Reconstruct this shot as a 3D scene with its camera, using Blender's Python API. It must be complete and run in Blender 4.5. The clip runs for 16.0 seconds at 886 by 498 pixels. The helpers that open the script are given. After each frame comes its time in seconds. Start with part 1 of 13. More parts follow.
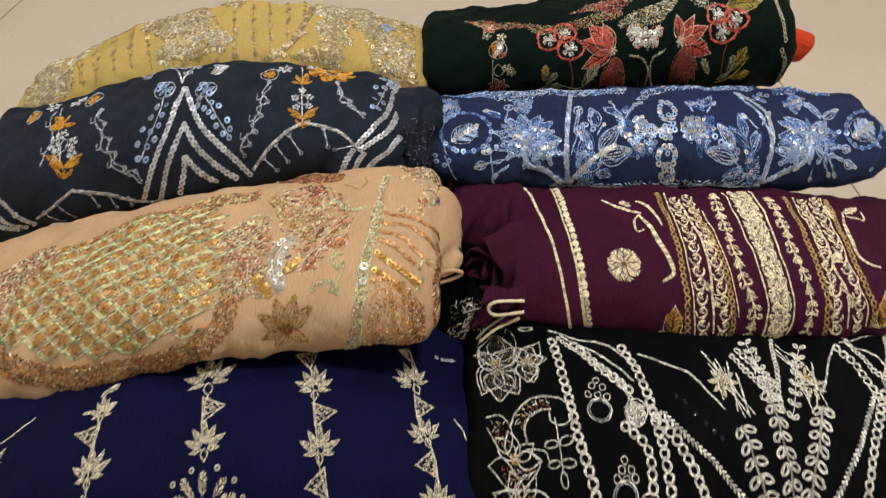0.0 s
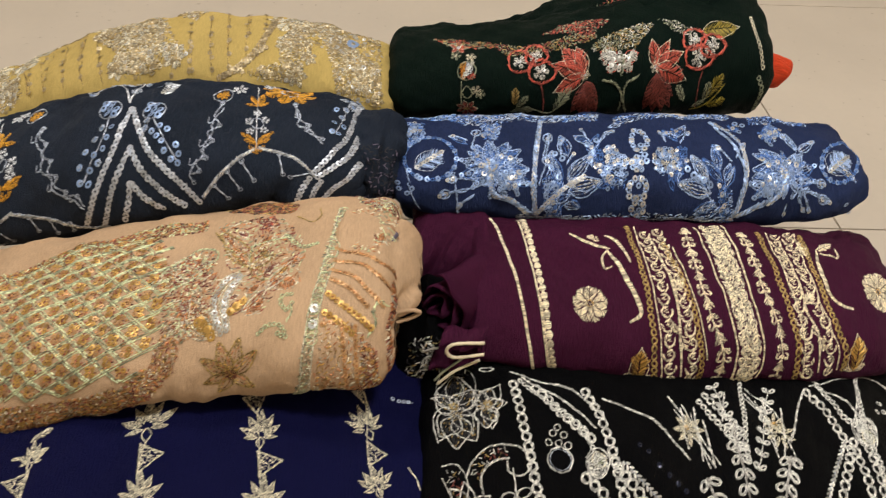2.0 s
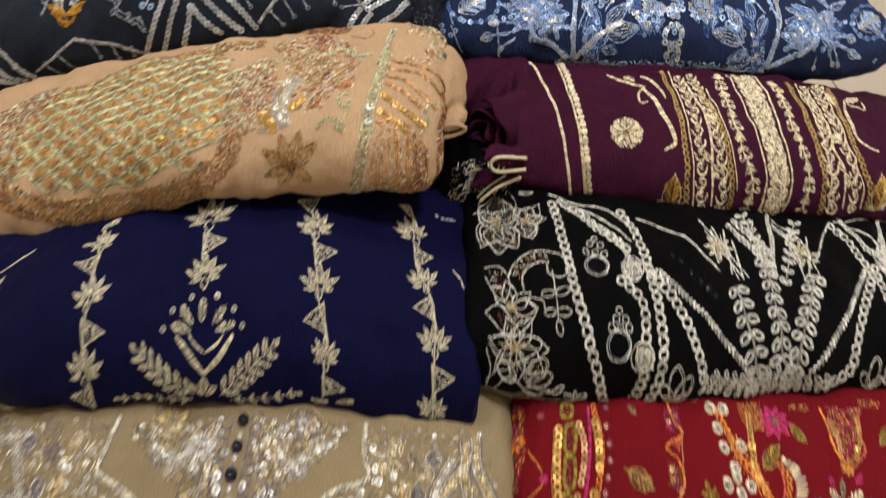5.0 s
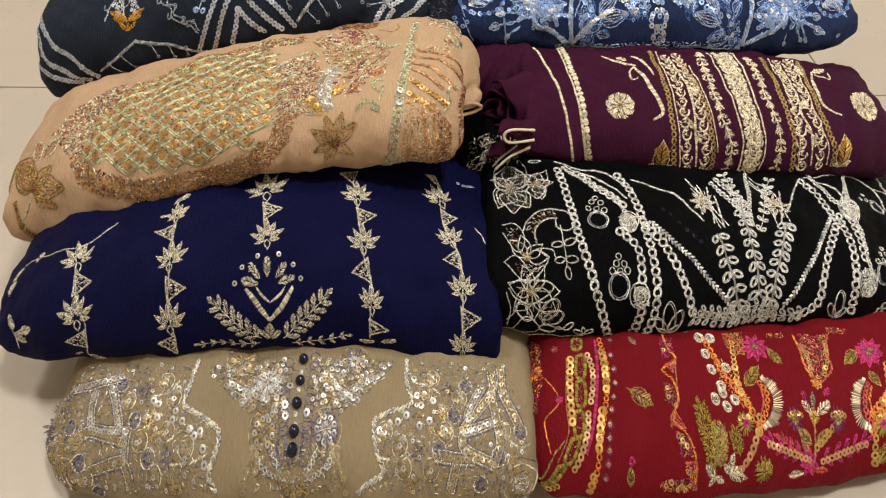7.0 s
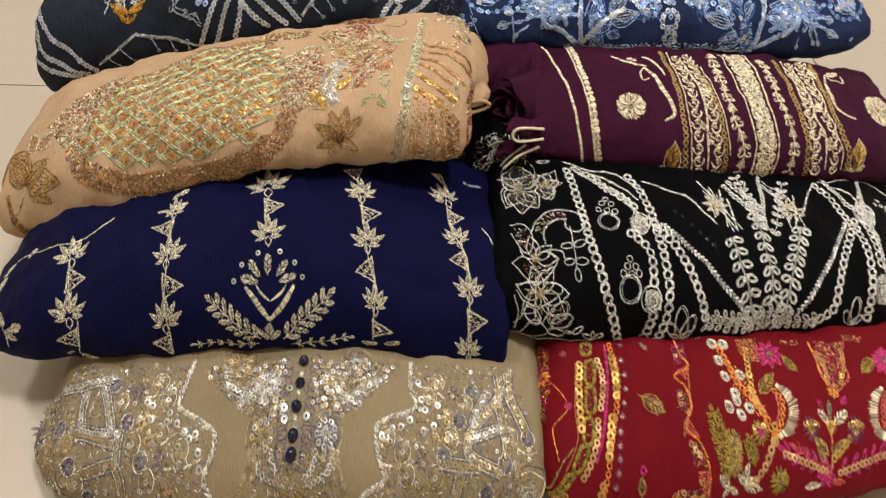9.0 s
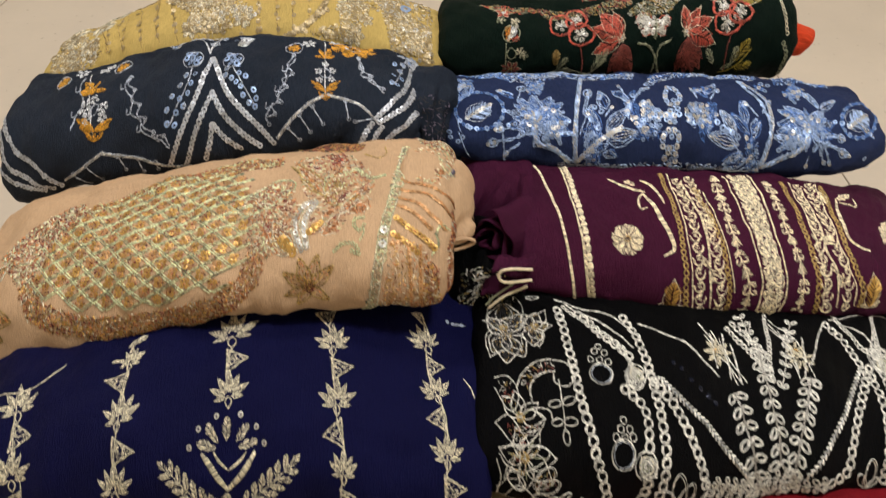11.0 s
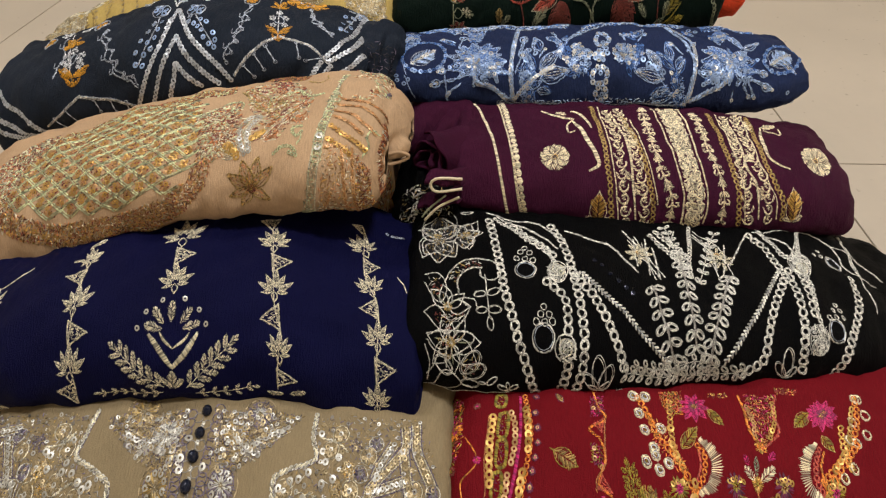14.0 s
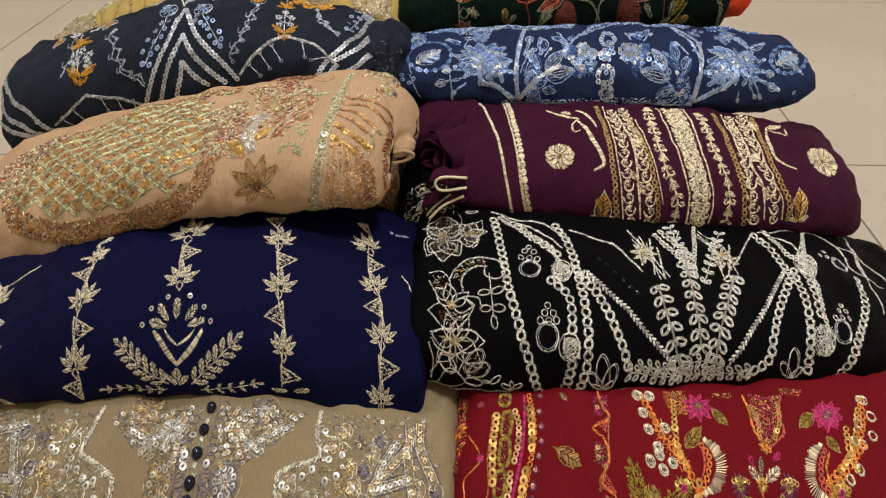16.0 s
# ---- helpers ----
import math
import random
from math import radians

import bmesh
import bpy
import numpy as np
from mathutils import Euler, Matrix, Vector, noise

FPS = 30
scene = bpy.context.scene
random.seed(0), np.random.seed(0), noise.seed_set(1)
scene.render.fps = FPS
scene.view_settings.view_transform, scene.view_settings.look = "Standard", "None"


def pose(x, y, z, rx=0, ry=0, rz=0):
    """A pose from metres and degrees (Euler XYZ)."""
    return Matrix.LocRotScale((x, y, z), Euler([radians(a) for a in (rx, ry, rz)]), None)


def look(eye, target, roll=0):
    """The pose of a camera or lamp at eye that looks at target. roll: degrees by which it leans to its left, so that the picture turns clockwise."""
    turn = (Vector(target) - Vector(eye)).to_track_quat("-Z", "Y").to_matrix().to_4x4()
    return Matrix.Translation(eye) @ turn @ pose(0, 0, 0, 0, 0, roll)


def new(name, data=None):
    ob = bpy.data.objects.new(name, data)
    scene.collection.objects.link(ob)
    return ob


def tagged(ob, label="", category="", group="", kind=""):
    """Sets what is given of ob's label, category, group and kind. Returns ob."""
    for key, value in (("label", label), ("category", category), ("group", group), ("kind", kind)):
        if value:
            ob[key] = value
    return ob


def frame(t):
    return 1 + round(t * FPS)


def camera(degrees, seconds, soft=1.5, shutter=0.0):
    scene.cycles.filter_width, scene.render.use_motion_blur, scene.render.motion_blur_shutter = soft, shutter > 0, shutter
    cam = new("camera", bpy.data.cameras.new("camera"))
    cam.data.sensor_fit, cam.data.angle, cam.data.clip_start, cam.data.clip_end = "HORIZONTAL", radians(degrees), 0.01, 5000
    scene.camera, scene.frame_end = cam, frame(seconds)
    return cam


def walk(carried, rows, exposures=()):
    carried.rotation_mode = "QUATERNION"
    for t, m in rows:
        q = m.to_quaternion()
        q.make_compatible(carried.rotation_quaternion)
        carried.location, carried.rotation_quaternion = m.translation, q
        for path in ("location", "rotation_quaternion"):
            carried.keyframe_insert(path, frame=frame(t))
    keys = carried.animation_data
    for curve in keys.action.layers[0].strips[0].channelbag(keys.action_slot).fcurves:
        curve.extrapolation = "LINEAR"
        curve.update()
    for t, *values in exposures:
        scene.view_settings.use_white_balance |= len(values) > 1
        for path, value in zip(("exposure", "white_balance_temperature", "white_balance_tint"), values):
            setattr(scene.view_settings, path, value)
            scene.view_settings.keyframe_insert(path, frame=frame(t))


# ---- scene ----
cam = camera(63.2, 16.0, soft=1.2, shutter=0.6)
PATH = [
    (0, (0.0036, 0.0144, 0.4959), (-0.0108, 1.3635, -0.6957), -0.2),
    (0.5, (0.0054, 0.0387, 0.4941), (0.0018, 1.3878, -0.6984), 0.4),
    (1, (0.0063, 0.0387, 0.4941), (0.0099, 1.3833, -0.7029), 0.7),
    (1.5, (0.0099, 0.0441, 0.4959), (0.0261, 1.386, -0.7038), 1.2),
    (2, (0.018, 0.0495, 0.5022), (0.0486, 1.3869, -0.7011), 2.1),
    (2.5, (0.0315, 0.09, 0.4707), (0.0837, 1.4283, -0.7308), 3.3),
    (3, (0.0252, 0.0828, 0.4662), (0.0855, 1.413, -0.7452), 4.1),
    (3.5, (0.0099, 0.0873, 0.4428), (0.072, 1.4112, -0.7749), 4.3),
    (4, (0.0045, 0.0945, 0.4329), (0.0621, 1.4103, -0.7938), 4.2),
    (4.5, (0.0054, 0.045, 0.441), (0.0324, 1.3635, -0.7848), 3.4),
    (5, (-0.0027, -0.0378, 0.4419), (0.0108, 1.2618, -0.8028), 2.9),
    (5.2, (0.003, -0.064, 0.446), (-0.0015, 1.241, -0.795), 2.2),
    (7.3, (-0.0207, -0.108, 0.4788), (-0.009, 1.1754, -0.783), 0.7),
    (7.5, (-0.0189, -0.1089, 0.4788), (-0.0099, 1.1754, -0.783), 0.7),
    (8, (-0.0135, -0.1125, 0.4833), (0.0, 1.1781, -0.7704), 0.8),
    (8.5, (-0.0144, -0.1125, 0.4815), (0.0045, 1.188, -0.7632), 1.2),
    (9, (-0.0261, -0.1026, 0.4608), (-0.0045, 1.2051, -0.7767), 1.8),
    (9.5, (-0.0414, -0.0504, 0.4851), (-0.0135, 1.2591, -0.7497), 3.0),
    (9.7, (-0.0495, -0.0135, 0.504), (-0.018, 1.2978, -0.7281), 3.5),
    (10.3, (-0.042, 0.022, 0.516), (-0.012, 1.33, -0.705), 3.2),
    (10.9, (-0.014, -0.008, 0.503), (-0.008, 1.32, -0.697), 2.2),
    (11.8, (0.0153, -0.072, 0.4761), (-0.0036, 1.2942, -0.6948), 1.1),
    (12, (0.018, -0.0828, 0.4797), (0.0018, 1.2879, -0.6867), 0.9),
    (12.5, (0.0162, -0.1008, 0.4761), (-0.0009, 1.2969, -0.6588), 0.4),
    (13, (0.0495, -0.108, 0.4608), (0.0135, 1.3149, -0.6417), -0.3),
    (13.5, (0.0666, -0.1089, 0.4554), (0.0126, 1.3248, -0.6318), -0.6),
    (14, (0.0576, -0.1125, 0.441), (-0.0072, 1.3248, -0.6408), -0.7),
    (14.5, (0.0603, -0.1116, 0.4428), (-0.0126, 1.3257, -0.6381), -0.8),
    (15, (0.0675, -0.1098, 0.4455), (-0.0099, 1.3266, -0.6354), -1.0),
    (15.5, (0.063, -0.1125, 0.4437), (-0.0171, 1.3248, -0.6372), -0.9),
    (16, (0.0594, -0.1143, 0.4392), (-0.0225, 1.3257, -0.6381), -0.9),
]
EXPOSURES = [(0, 0.0), (4, 0.0), (8, 0.12), (9.7, 0.12), (12, 0.0), (14, -0.1), (16, -0.1)]
walk(cam, [(t, look(eye, target, roll)) for t, eye, target, roll in PATH], EXPOSURES)

# ---- world and light ----
world = bpy.data.worlds.new("room_world")
scene.world = world
world.use_nodes = True
world.node_tree.nodes["Background"].inputs["Color"].default_value = (0.9, 0.82, 0.7, 1)
world.node_tree.nodes["Background"].inputs["Strength"].default_value = 0.04

ROOM = (-1.9, 1.9, -2.1, 2.6, 2.6)      # x0, x1, y0, y1, ceiling height of the closed room


def lamp_light(name, x, y, size, watts, color):
    data = bpy.data.lights.new(name, "AREA")
    data.shape, data.size, data.energy, data.color = "SQUARE", size, watts, color
    ob = new(name, data)
    ob.matrix_world = pose(x, y, ROOM[4] - 0.06)
    return ob


LAMPS = [(0.75, 0.05, 0.34, 36), (-0.9, 0.9, 0.34, 18)]
for lx, ly, size, watts in LAMPS:
    lamp_light("ceiling_lamp_light", lx, ly, size, watts, (1.0, 0.985, 0.99))


# ---- materials ----
def nodes_of(name):
    m = bpy.data.materials.new(name)
    m.use_nodes = True
    t = m.node_tree
    return m, t, t.nodes["Principled BSDF"]


def link(t, a, out, b, inp):
    t.links.new(a.outputs[out], b.inputs[inp])


def hsv_shift(t, color, factor_node, out, low, high):
    """Brightness of a colour between low and high by a 0..1 value."""
    ramp = t.nodes.new("ShaderNodeMapRange")
    ramp.inputs["To Min"].default_value, ramp.inputs["To Max"].default_value = low, high
    link(t, factor_node, out, ramp, "Value")
    hsv = t.nodes.new("ShaderNodeHueSaturation")
    hsv.inputs["Color"].default_value = (*color, 1)
    link(t, ramp, "Result", hsv, "Value")
    return hsv


def cloth_material(name, color, rough=0.62, sheen=0.25, thread=1500, crinkle=0.8, stretch=(5, 1, 1), vary=0.5):
    """Crepe cloth: fine crinkle across the width, weave grain and soft blotches."""
    m, t, p = nodes_of(name)
    co = t.nodes.new("ShaderNodeTexCoord")
    mp = t.nodes.new("ShaderNodeMapping")
    mp.inputs["Scale"].default_value = stretch
    link(t, co, "UV", mp, "Vector")
    crepe = t.nodes.new("ShaderNodeTexNoise")
    crepe.inputs["Scale"].default_value, crepe.inputs["Detail"].default_value = 200, 5
    link(t, mp, "Vector", crepe, "Vector")
    grain = t.nodes.new("ShaderNodeTexNoise")
    grain.inputs["Scale"].default_value, grain.inputs["Detail"].default_value = thread, 2
    link(t, co, "UV", grain, "Vector")
    blot = t.nodes.new("ShaderNodeTexNoise")
    blot.inputs["Scale"].default_value = 18
    link(t, co, "UV", blot, "Vector")
    add = t.nodes.new("ShaderNodeMath")
    add.operation = "MULTIPLY_ADD"
    add.inputs[1].default_value = 0.6
    link(t, grain, "Fac", add, 0)
    link(t, crepe, "Fac", add, 2)
    mix = t.nodes.new("ShaderNodeMath")
    mix.operation = "MULTIPLY_ADD"
    mix.inputs[1].default_value = 0.8
    link(t, blot, "Fac", mix, 0)
    link(t, add, 0, mix, 2)
    ramp = t.nodes.new("ShaderNodeMapRange")
    ramp.inputs["From Min"].default_value, ramp.inputs["From Max"].default_value = 0.7, 1.7
    ramp.inputs["To Min"].default_value, ramp.inputs["To Max"].default_value = 1 - vary, 1 + vary
    link(t, mix, 0, ramp, "Value")
    hsv = t.nodes.new("ShaderNodeHueSaturation")
    hsv.inputs["Color"].default_value = (*color, 1)
    link(t, ramp, "Result", hsv, "Value")
    link(t, hsv, "Color", p, "Base Color")
    bump = t.nodes.new("ShaderNodeBump")
    bump.inputs["Strength"].default_value, bump.inputs["Distance"].default_value = crinkle, 0.0022
    link(t, add, 0, bump, "Height")
    link(t, bump, "Normal", p, "Normal")
    p.inputs["Roughness"].default_value = rough
    p.inputs["Specular IOR Level"].default_value = 0.06
    p.inputs["Sheen Weight"].default_value = sheen
    p.inputs["Sheen Roughness"].default_value = 0.4
    p.inputs["Sheen Tint"].default_value = (*[min(1, c * 2 + 0.1) for c in color], 1)
    return m


def thread_material(name, color, metal=0.0, rough=0.5, low=0.3, high=1.6):
    """Embroidery thread or metal foil, each stitch a little lighter or darker."""
    m, t, p = nodes_of(name)
    geo = t.nodes.new("ShaderNodeNewGeometry")
    hsv = hsv_shift(t, color, geo, "Random Per Island", low, high)
    link(t, hsv, "Color", p, "Base Color")
    co = t.nodes.new("ShaderNodeTexCoord")
    fine = t.nodes.new("ShaderNodeTexNoise")
    fine.inputs["Scale"].default_value = 2500
    link(t, co, "Object", fine, "Vector")
    bump = t.nodes.new("ShaderNodeBump")
    bump.inputs["Strength"].default_value, bump.inputs["Distance"].default_value = 0.35, 0.0003
    link(t, fine, "Fac", bump, "Height")
    link(t, bump, "Normal", p, "Normal")
    p.inputs["Metallic"].default_value, p.inputs["Roughness"].default_value = metal, rough
    return m


def floor_material():
    m, t, p = nodes_of("polished_beige_tile")
    co = t.nodes.new("ShaderNodeTexCoord")
    info = t.nodes.new("ShaderNodeObjectInfo")
    big = t.nodes.new("ShaderNodeTexNoise")
    big.inputs["Scale"].default_value, big.inputs["Detail"].default_value = 5, 6
    link(t, co, "Object", big, "Vector")
    fine = t.nodes.new("ShaderNodeTexNoise")
    fine.inputs["Scale"].default_value, fine.inputs["Detail"].default_value = 90, 4
    link(t, co, "Object", fine, "Vector")
    add = t.nodes.new("ShaderNodeMath")
    add.operation = "MULTIPLY_ADD"
    add.inputs[1].default_value = 0.35
    link(t, fine, "Fac", add, 0)
    link(t, big, "Fac", add, 2)
    ramp = t.nodes.new("ShaderNodeMapRange")
    ramp.inputs["From Min"].default_value, ramp.inputs["From Max"].default_value = 0.4, 1.0
    ramp.inputs["To Min"].default_value, ramp.inputs["To Max"].default_value = 0.93, 1.06
    link(t, add, 0, ramp, "Value")
    hsv = t.nodes.new("ShaderNodeHueSaturation")
    hsv.inputs["Color"].default_value = (0.60, 0.52, 0.42, 1)
    link(t, ramp, "Result", hsv, "Value")
    link(t, hsv, "Color", p, "Base Color")
    rr = t.nodes.new("ShaderNodeMapRange")
    rr.inputs["To Min"].default_value, rr.inputs["To Max"].default_value = 0.22, 0.4
    link(t, fine, "Fac", rr, "Value")
    link(t, rr, "Result", p, "Roughness")
    return m


def plain_material(name, color, rough=0.8, emit=0.0):
    m, t, p = nodes_of(name)
    co = t.nodes.new("ShaderNodeTexCoord")
    n = t.nodes.new("ShaderNodeTexNoise")
    n.inputs["Scale"].default_value, n.inputs["Detail"].default_value = 35, 5
    link(t, co, "Object", n, "Vector")
    hsv = hsv_shift(t, color, n, "Fac", 0.92, 1.06)
    link(t, hsv, "Color", p, "Base Color")
    p.inputs["Roughness"].default_value = rough
    if emit:
        p.inputs["Emission Color"].default_value, p.inputs["Emission Strength"].default_value = (1, 0.86, 0.66, 1), emit
    return m


# ---- helpers for building ----
def mesh_object(name, verts, faces, material, parent=None, label="", smooth=True, uv=None):
    me = bpy.data.meshes.new(name)
    me.from_pydata([tuple(v) for v in verts], [], [tuple(f) for f in faces])
    me.materials.append(material)
    if smooth:
        me.polygons.foreach_set("use_smooth", [True] * len(me.polygons))
    if uv is not None:
        layer = me.uv_layers.new(name="cloth")
        idx = np.zeros(len(me.loops), dtype=np.int32)
        me.loops.foreach_get("vertex_index", idx)
        layer.data.foreach_set("uv", np.asarray(uv, dtype=np.float32)[idx].ravel())
    ob = new(name, me)
    if parent is not None:
        ob.parent = parent
        ob.matrix_parent_inverse = Matrix.Translation(-parent.location)
    if label:
        ob["label"] = label
    return ob


def part(name, bm, material, parent, label=""):
    me = bpy.data.meshes.new(name)
    bm.to_mesh(me)
    bm.free()
    me.materials.append(material)
    ob = new(name, me)
    if parent is not None:
        ob.parent = parent
        ob.matrix_parent_inverse = Matrix.Translation(-parent.location)
    if label:
        ob["label"] = label
    return ob


def box_bm(x0, x1, y0, y1, z0, z1, bevel=0.0):
    bm = bmesh.new()
    bmesh.ops.create_cube(bm, size=1, matrix=Matrix.Translation(((x0 + x1) / 2, (y0 + y1) / 2, (z0 + z1) / 2)) @ Matrix.Diagonal((x1 - x0, y1 - y0, z1 - z0, 1)))
    if bevel:
        bmesh.ops.bevel(bm, geom=bm.edges[:], offset=bevel, segments=2, affect="EDGES", profile=0.5)
    return bm


# ---- the room ----
MAT_TILE = floor_material()
MAT_GROUT = plain_material("tile_grout", (0.33, 0.27, 0.2), 0.9)
MAT_WALL = plain_material("cream_wall_paint", (0.72, 0.66, 0.56), 0.85)
MAT_CEIL = plain_material("white_ceiling_paint", (0.8, 0.78, 0.72), 0.9)
X0, X1, Y0, Y1, H = ROOM
floor = part("floor", box_bm(X0 - 0.1, X1 + 0.1, Y0 - 0.1, Y1 + 0.1, -0.05, -0.0015), MAT_GROUT, None)
tagged(floor, "polished beige floor tiles with thin dark joints", "floor", kind="structure")
for nm, b in (("wall_north", (X0 - 0.1, X1 + 0.1, Y1, Y1 + 0.1)), ("wall_south", (X0 - 0.1, X1 + 0.1, Y0 - 0.1, Y0)),
              ("wall_west", (X0 - 0.1, X0, Y0, Y1)), ("wall_east", (X1, X1 + 0.1, Y0, Y1))):
    tagged(part(nm, box_bm(*b, -0.0015, H), MAT_WALL, None), "plain cream painted wall of the room", "wall", kind="structure")
tagged(part("ceiling", box_bm(X0 - 0.1, X1 + 0.1, Y0 - 0.1, Y1 + 0.1, H, H + 0.1), MAT_CEIL, None), "plain white painted ceiling", "ceiling", kind="structure")

# ---- the folded dresses: shapes ----
# stations along the width: x, y of the front, z of the underside, z of the top
SHAPES = {
    "taupe": dict(half=0.11, back=0.1265, st=[(-0.296, 0.146, 0, 0.036), (-0.26, 0.128, 0, 0.062), (-0.2, 0.118, 0, 0.076), (-0.1, 0.118, 0, 0.08), (0, 0.12, 0, 0.07), (0.052, 0.13, 0, 0.058)], k=0.7, end=(0.03, 0.012)),
    "red": dict(half=0.11, back=0.1265, st=[(0.046, 0.132, 0, 0.062), (0.066, 0.128, 0, 0.066), (0.13, 0.126, 0, 0.076), (0.2, 0.132, 0, 0.07), (0.27, 0.142, 0, 0.066), (0.34, 0.158, 0, 0.06), (0.43, 0.18, 0, 0.05)], k=0.8, end=(0.02, 0.03)),
    "navy": dict(half=0.1, back=0.115, st=[(-0.345, 0.215, 0.035, 0.085), (-0.3, 0.206, 0.036, 0.114), (-0.205, 0.2, 0.0486, 0.143), (-0.14, 0.203, 0.0537, 0.149), (-0.07, 0.208, 0.043, 0.146), (-0.02, 0.206, 0.030, 0.128), (0.028, 0.206, 0.026, 0.116)], k=0.35, end=(0.03, 0.005), creases=[(-0.04, 0.03, -2, 0.02, 0.0016, -0.0025), (-0.12, 0.022, 4, 0.12, 0.008, -0.0015)]),
    "black": dict(tail=0.7, half=0.1, back=0.12, st=[(0.012, 0.228, 0.05, 0.13), (0.06, 0.224, 0.045, 0.131), (0.125, 0.222, 0.0453, 0.131), (0.18, 0.228, 0.0451, 0.126), (0.24, 0.238, 0.041, 0.117), (0.31, 0.25, 0.036, 0.107), (0.37, 0.265, 0.025, 0.078), (0.44, 0.285, 0.005, 0.045)], k=0.35, end=(0.012, 0.03)),
    "peach": dict(tail=0.75, half=0.078, back=0.09, st=[(-0.362, 0.302, 0.055, 0.1221), (-0.32, 0.297, 0.0669, 0.1584), (-0.25, 0.293, 0.0936, 0.1812), (-0.194, 0.292, 0.1252, 0.1969), (-0.15, 0.294, 0.1389, 0.2054), (-0.1, 0.297, 0.145, 0.213), (-0.045, 0.302, 0.1443, 0.219), (-0.002, 0.308, 0.1483, 0.216)], k=0.3, end=(0.03, 0.014), creases=[(-0.128, -0.012, 80, 0.018, 0.003, -0.003), (-0.115, -0.014, 85, 0.016, 0.0025, -0.002)]),
    "purple": dict(tail=0.5, half=0.078, back=0.0936, st=[(0.045, 0.352, 0.1205, 0.1702), (0.15, 0.347, 0.1044, 0.1746), (0.25, 0.355, 0.0963, 0.1657), (0.31, 0.363, 0.0921, 0.1532), (0.38, 0.388, 0.0667, 0.132)], k=0.4, end=(0.006, 0.03)),
    "slate": dict(tail=0.45, half=0.062, back=0.0744, st=[(-0.37, 0.445, 0.1005, 0.19), (-0.31, 0.432, 0.134, 0.2063), (-0.26, 0.424, 0.1506, 0.2251), (-0.2, 0.418, 0.168, 0.2454), (-0.13, 0.422, 0.1805, 0.2492), (-0.08, 0.432, 0.1837, 0.237), (-0.03, 0.445, 0.1723, 0.222)], k=0.35, end=(0.02, 0.02), creases=[(-0.086, -0.014, 68, 0.022, 0.005, -0.006), (-0.07, -0.01, 60, 0.02, 0.007, 0.003)]),
    "blue": dict(tail=0.4, half=0.06, back=0.072, st=[(-0.01, 0.46, 0.1603, 0.2033), (0.1, 0.455, 0.1527, 0.2106), (0.2, 0.458, 0.1518, 0.2129), (0.3, 0.47, 0.1432, 0.2022), (0.355, 0.482, 0.156, 0.191)], k=0.3, end=(0.012, 0.028)),
    "yellow": dict(tail=0.5, half=0.056, back=0.0672, st=[(-0.385, 0.56, 0.14, 0.175), (-0.31, 0.548, 0.15, 0.2062), (-0.25, 0.542, 0.17, 0.233), (-0.17, 0.54, 0.175, 0.249), (-0.1, 0.545, 0.175, 0.2425), (-0.03, 0.55, 0.175, 0.2259), (-0.012, 0.555, 0.175, 0.2127)], k=0.3, end=(0.03, 0.014)),
    "black_edge": dict(half=0.04, st=[(-0.004, 0.352, 0.1, 0.135), (0.016, 0.342, 0.1, 0.156), (0.05, 0.338, 0.1, 0.15)], k=0.3, end=(0.012, 0.01), wave=0.002, creases=[(0.02, 0.01, 70, 0.03, 0.003, -0.004)]),
    "peach_flap": dict(half=0.03, st=[(-0.04, 0.345, 0.174, 0.222), (-0.012, 0.345, 0.172, 0.216), (0.002, 0.350, 0.170, 0.206), (0.012, 0.358, 0.168, 0.190)], k=0.6, end=(0.006, 0.006), creases=[(0.0, -0.004, 60, 0.02, 0.003, -0.006)]),
    # added dark filler: stands for deep shade between peach and purple, hides the floor
    "plum_inner": dict(half=0.04, st=[(0.004, 0.416, 0.12, 0.168), (0.03, 0.410, 0.12, 0.172), (0.062, 0.400, 0.12, 0.170)], k=0.3, end=(0.012, 0.006), creases=[(0.02, 0.012, 60, 0.03, 0.003, -0.006), (0.035, 0.004, 68, 0.026, 0.0028, -0.006)]),
    "slate_fold": dict(half=0.03, st=[(-0.046, 0.462, 0.166, 0.222), (-0.02, 0.464, 0.164, 0.222), (-0.002, 0.472, 0.168, 0.21)], k=0.3, end=(0.006, 0.014), wave=0.003, creases=[(-0.018, 0.01, 80, 0.03, 0.003, -0.004), (-0.01, 0.0, 70, 0.03, 0.003, -0.004)]),
    "green_back": dict(half=0.05, tail=0.6, st=[(0.065, 0.625, 0.19, 0.210), (0.105, 0.620, 0.19, 0.226), (0.15, 0.614, 0.19, 0.252), (0.2, 0.612, 0.19, 0.276), (0.285, 0.62, 0.19, 0.276)], k=0.3, end=(0.03, 0.02), wave=0.003),
    "green": dict(tail=0.6, half=0.056, back=0.0672, st=[(-0.02, 0.56, 0.1758, 0.2314), (0.05, 0.557, 0.1805, 0.236), (0.12, 0.557, 0.1826, 0.246), (0.2, 0.565, 0.1802, 0.262), (0.295, 0.575, 0.1781, 0.262)], k=0.3, end=(0.012, 0.014)),
}
HALF = 0.11          # half depth of a folded dress
POWER = 2.5          # roundness of its section


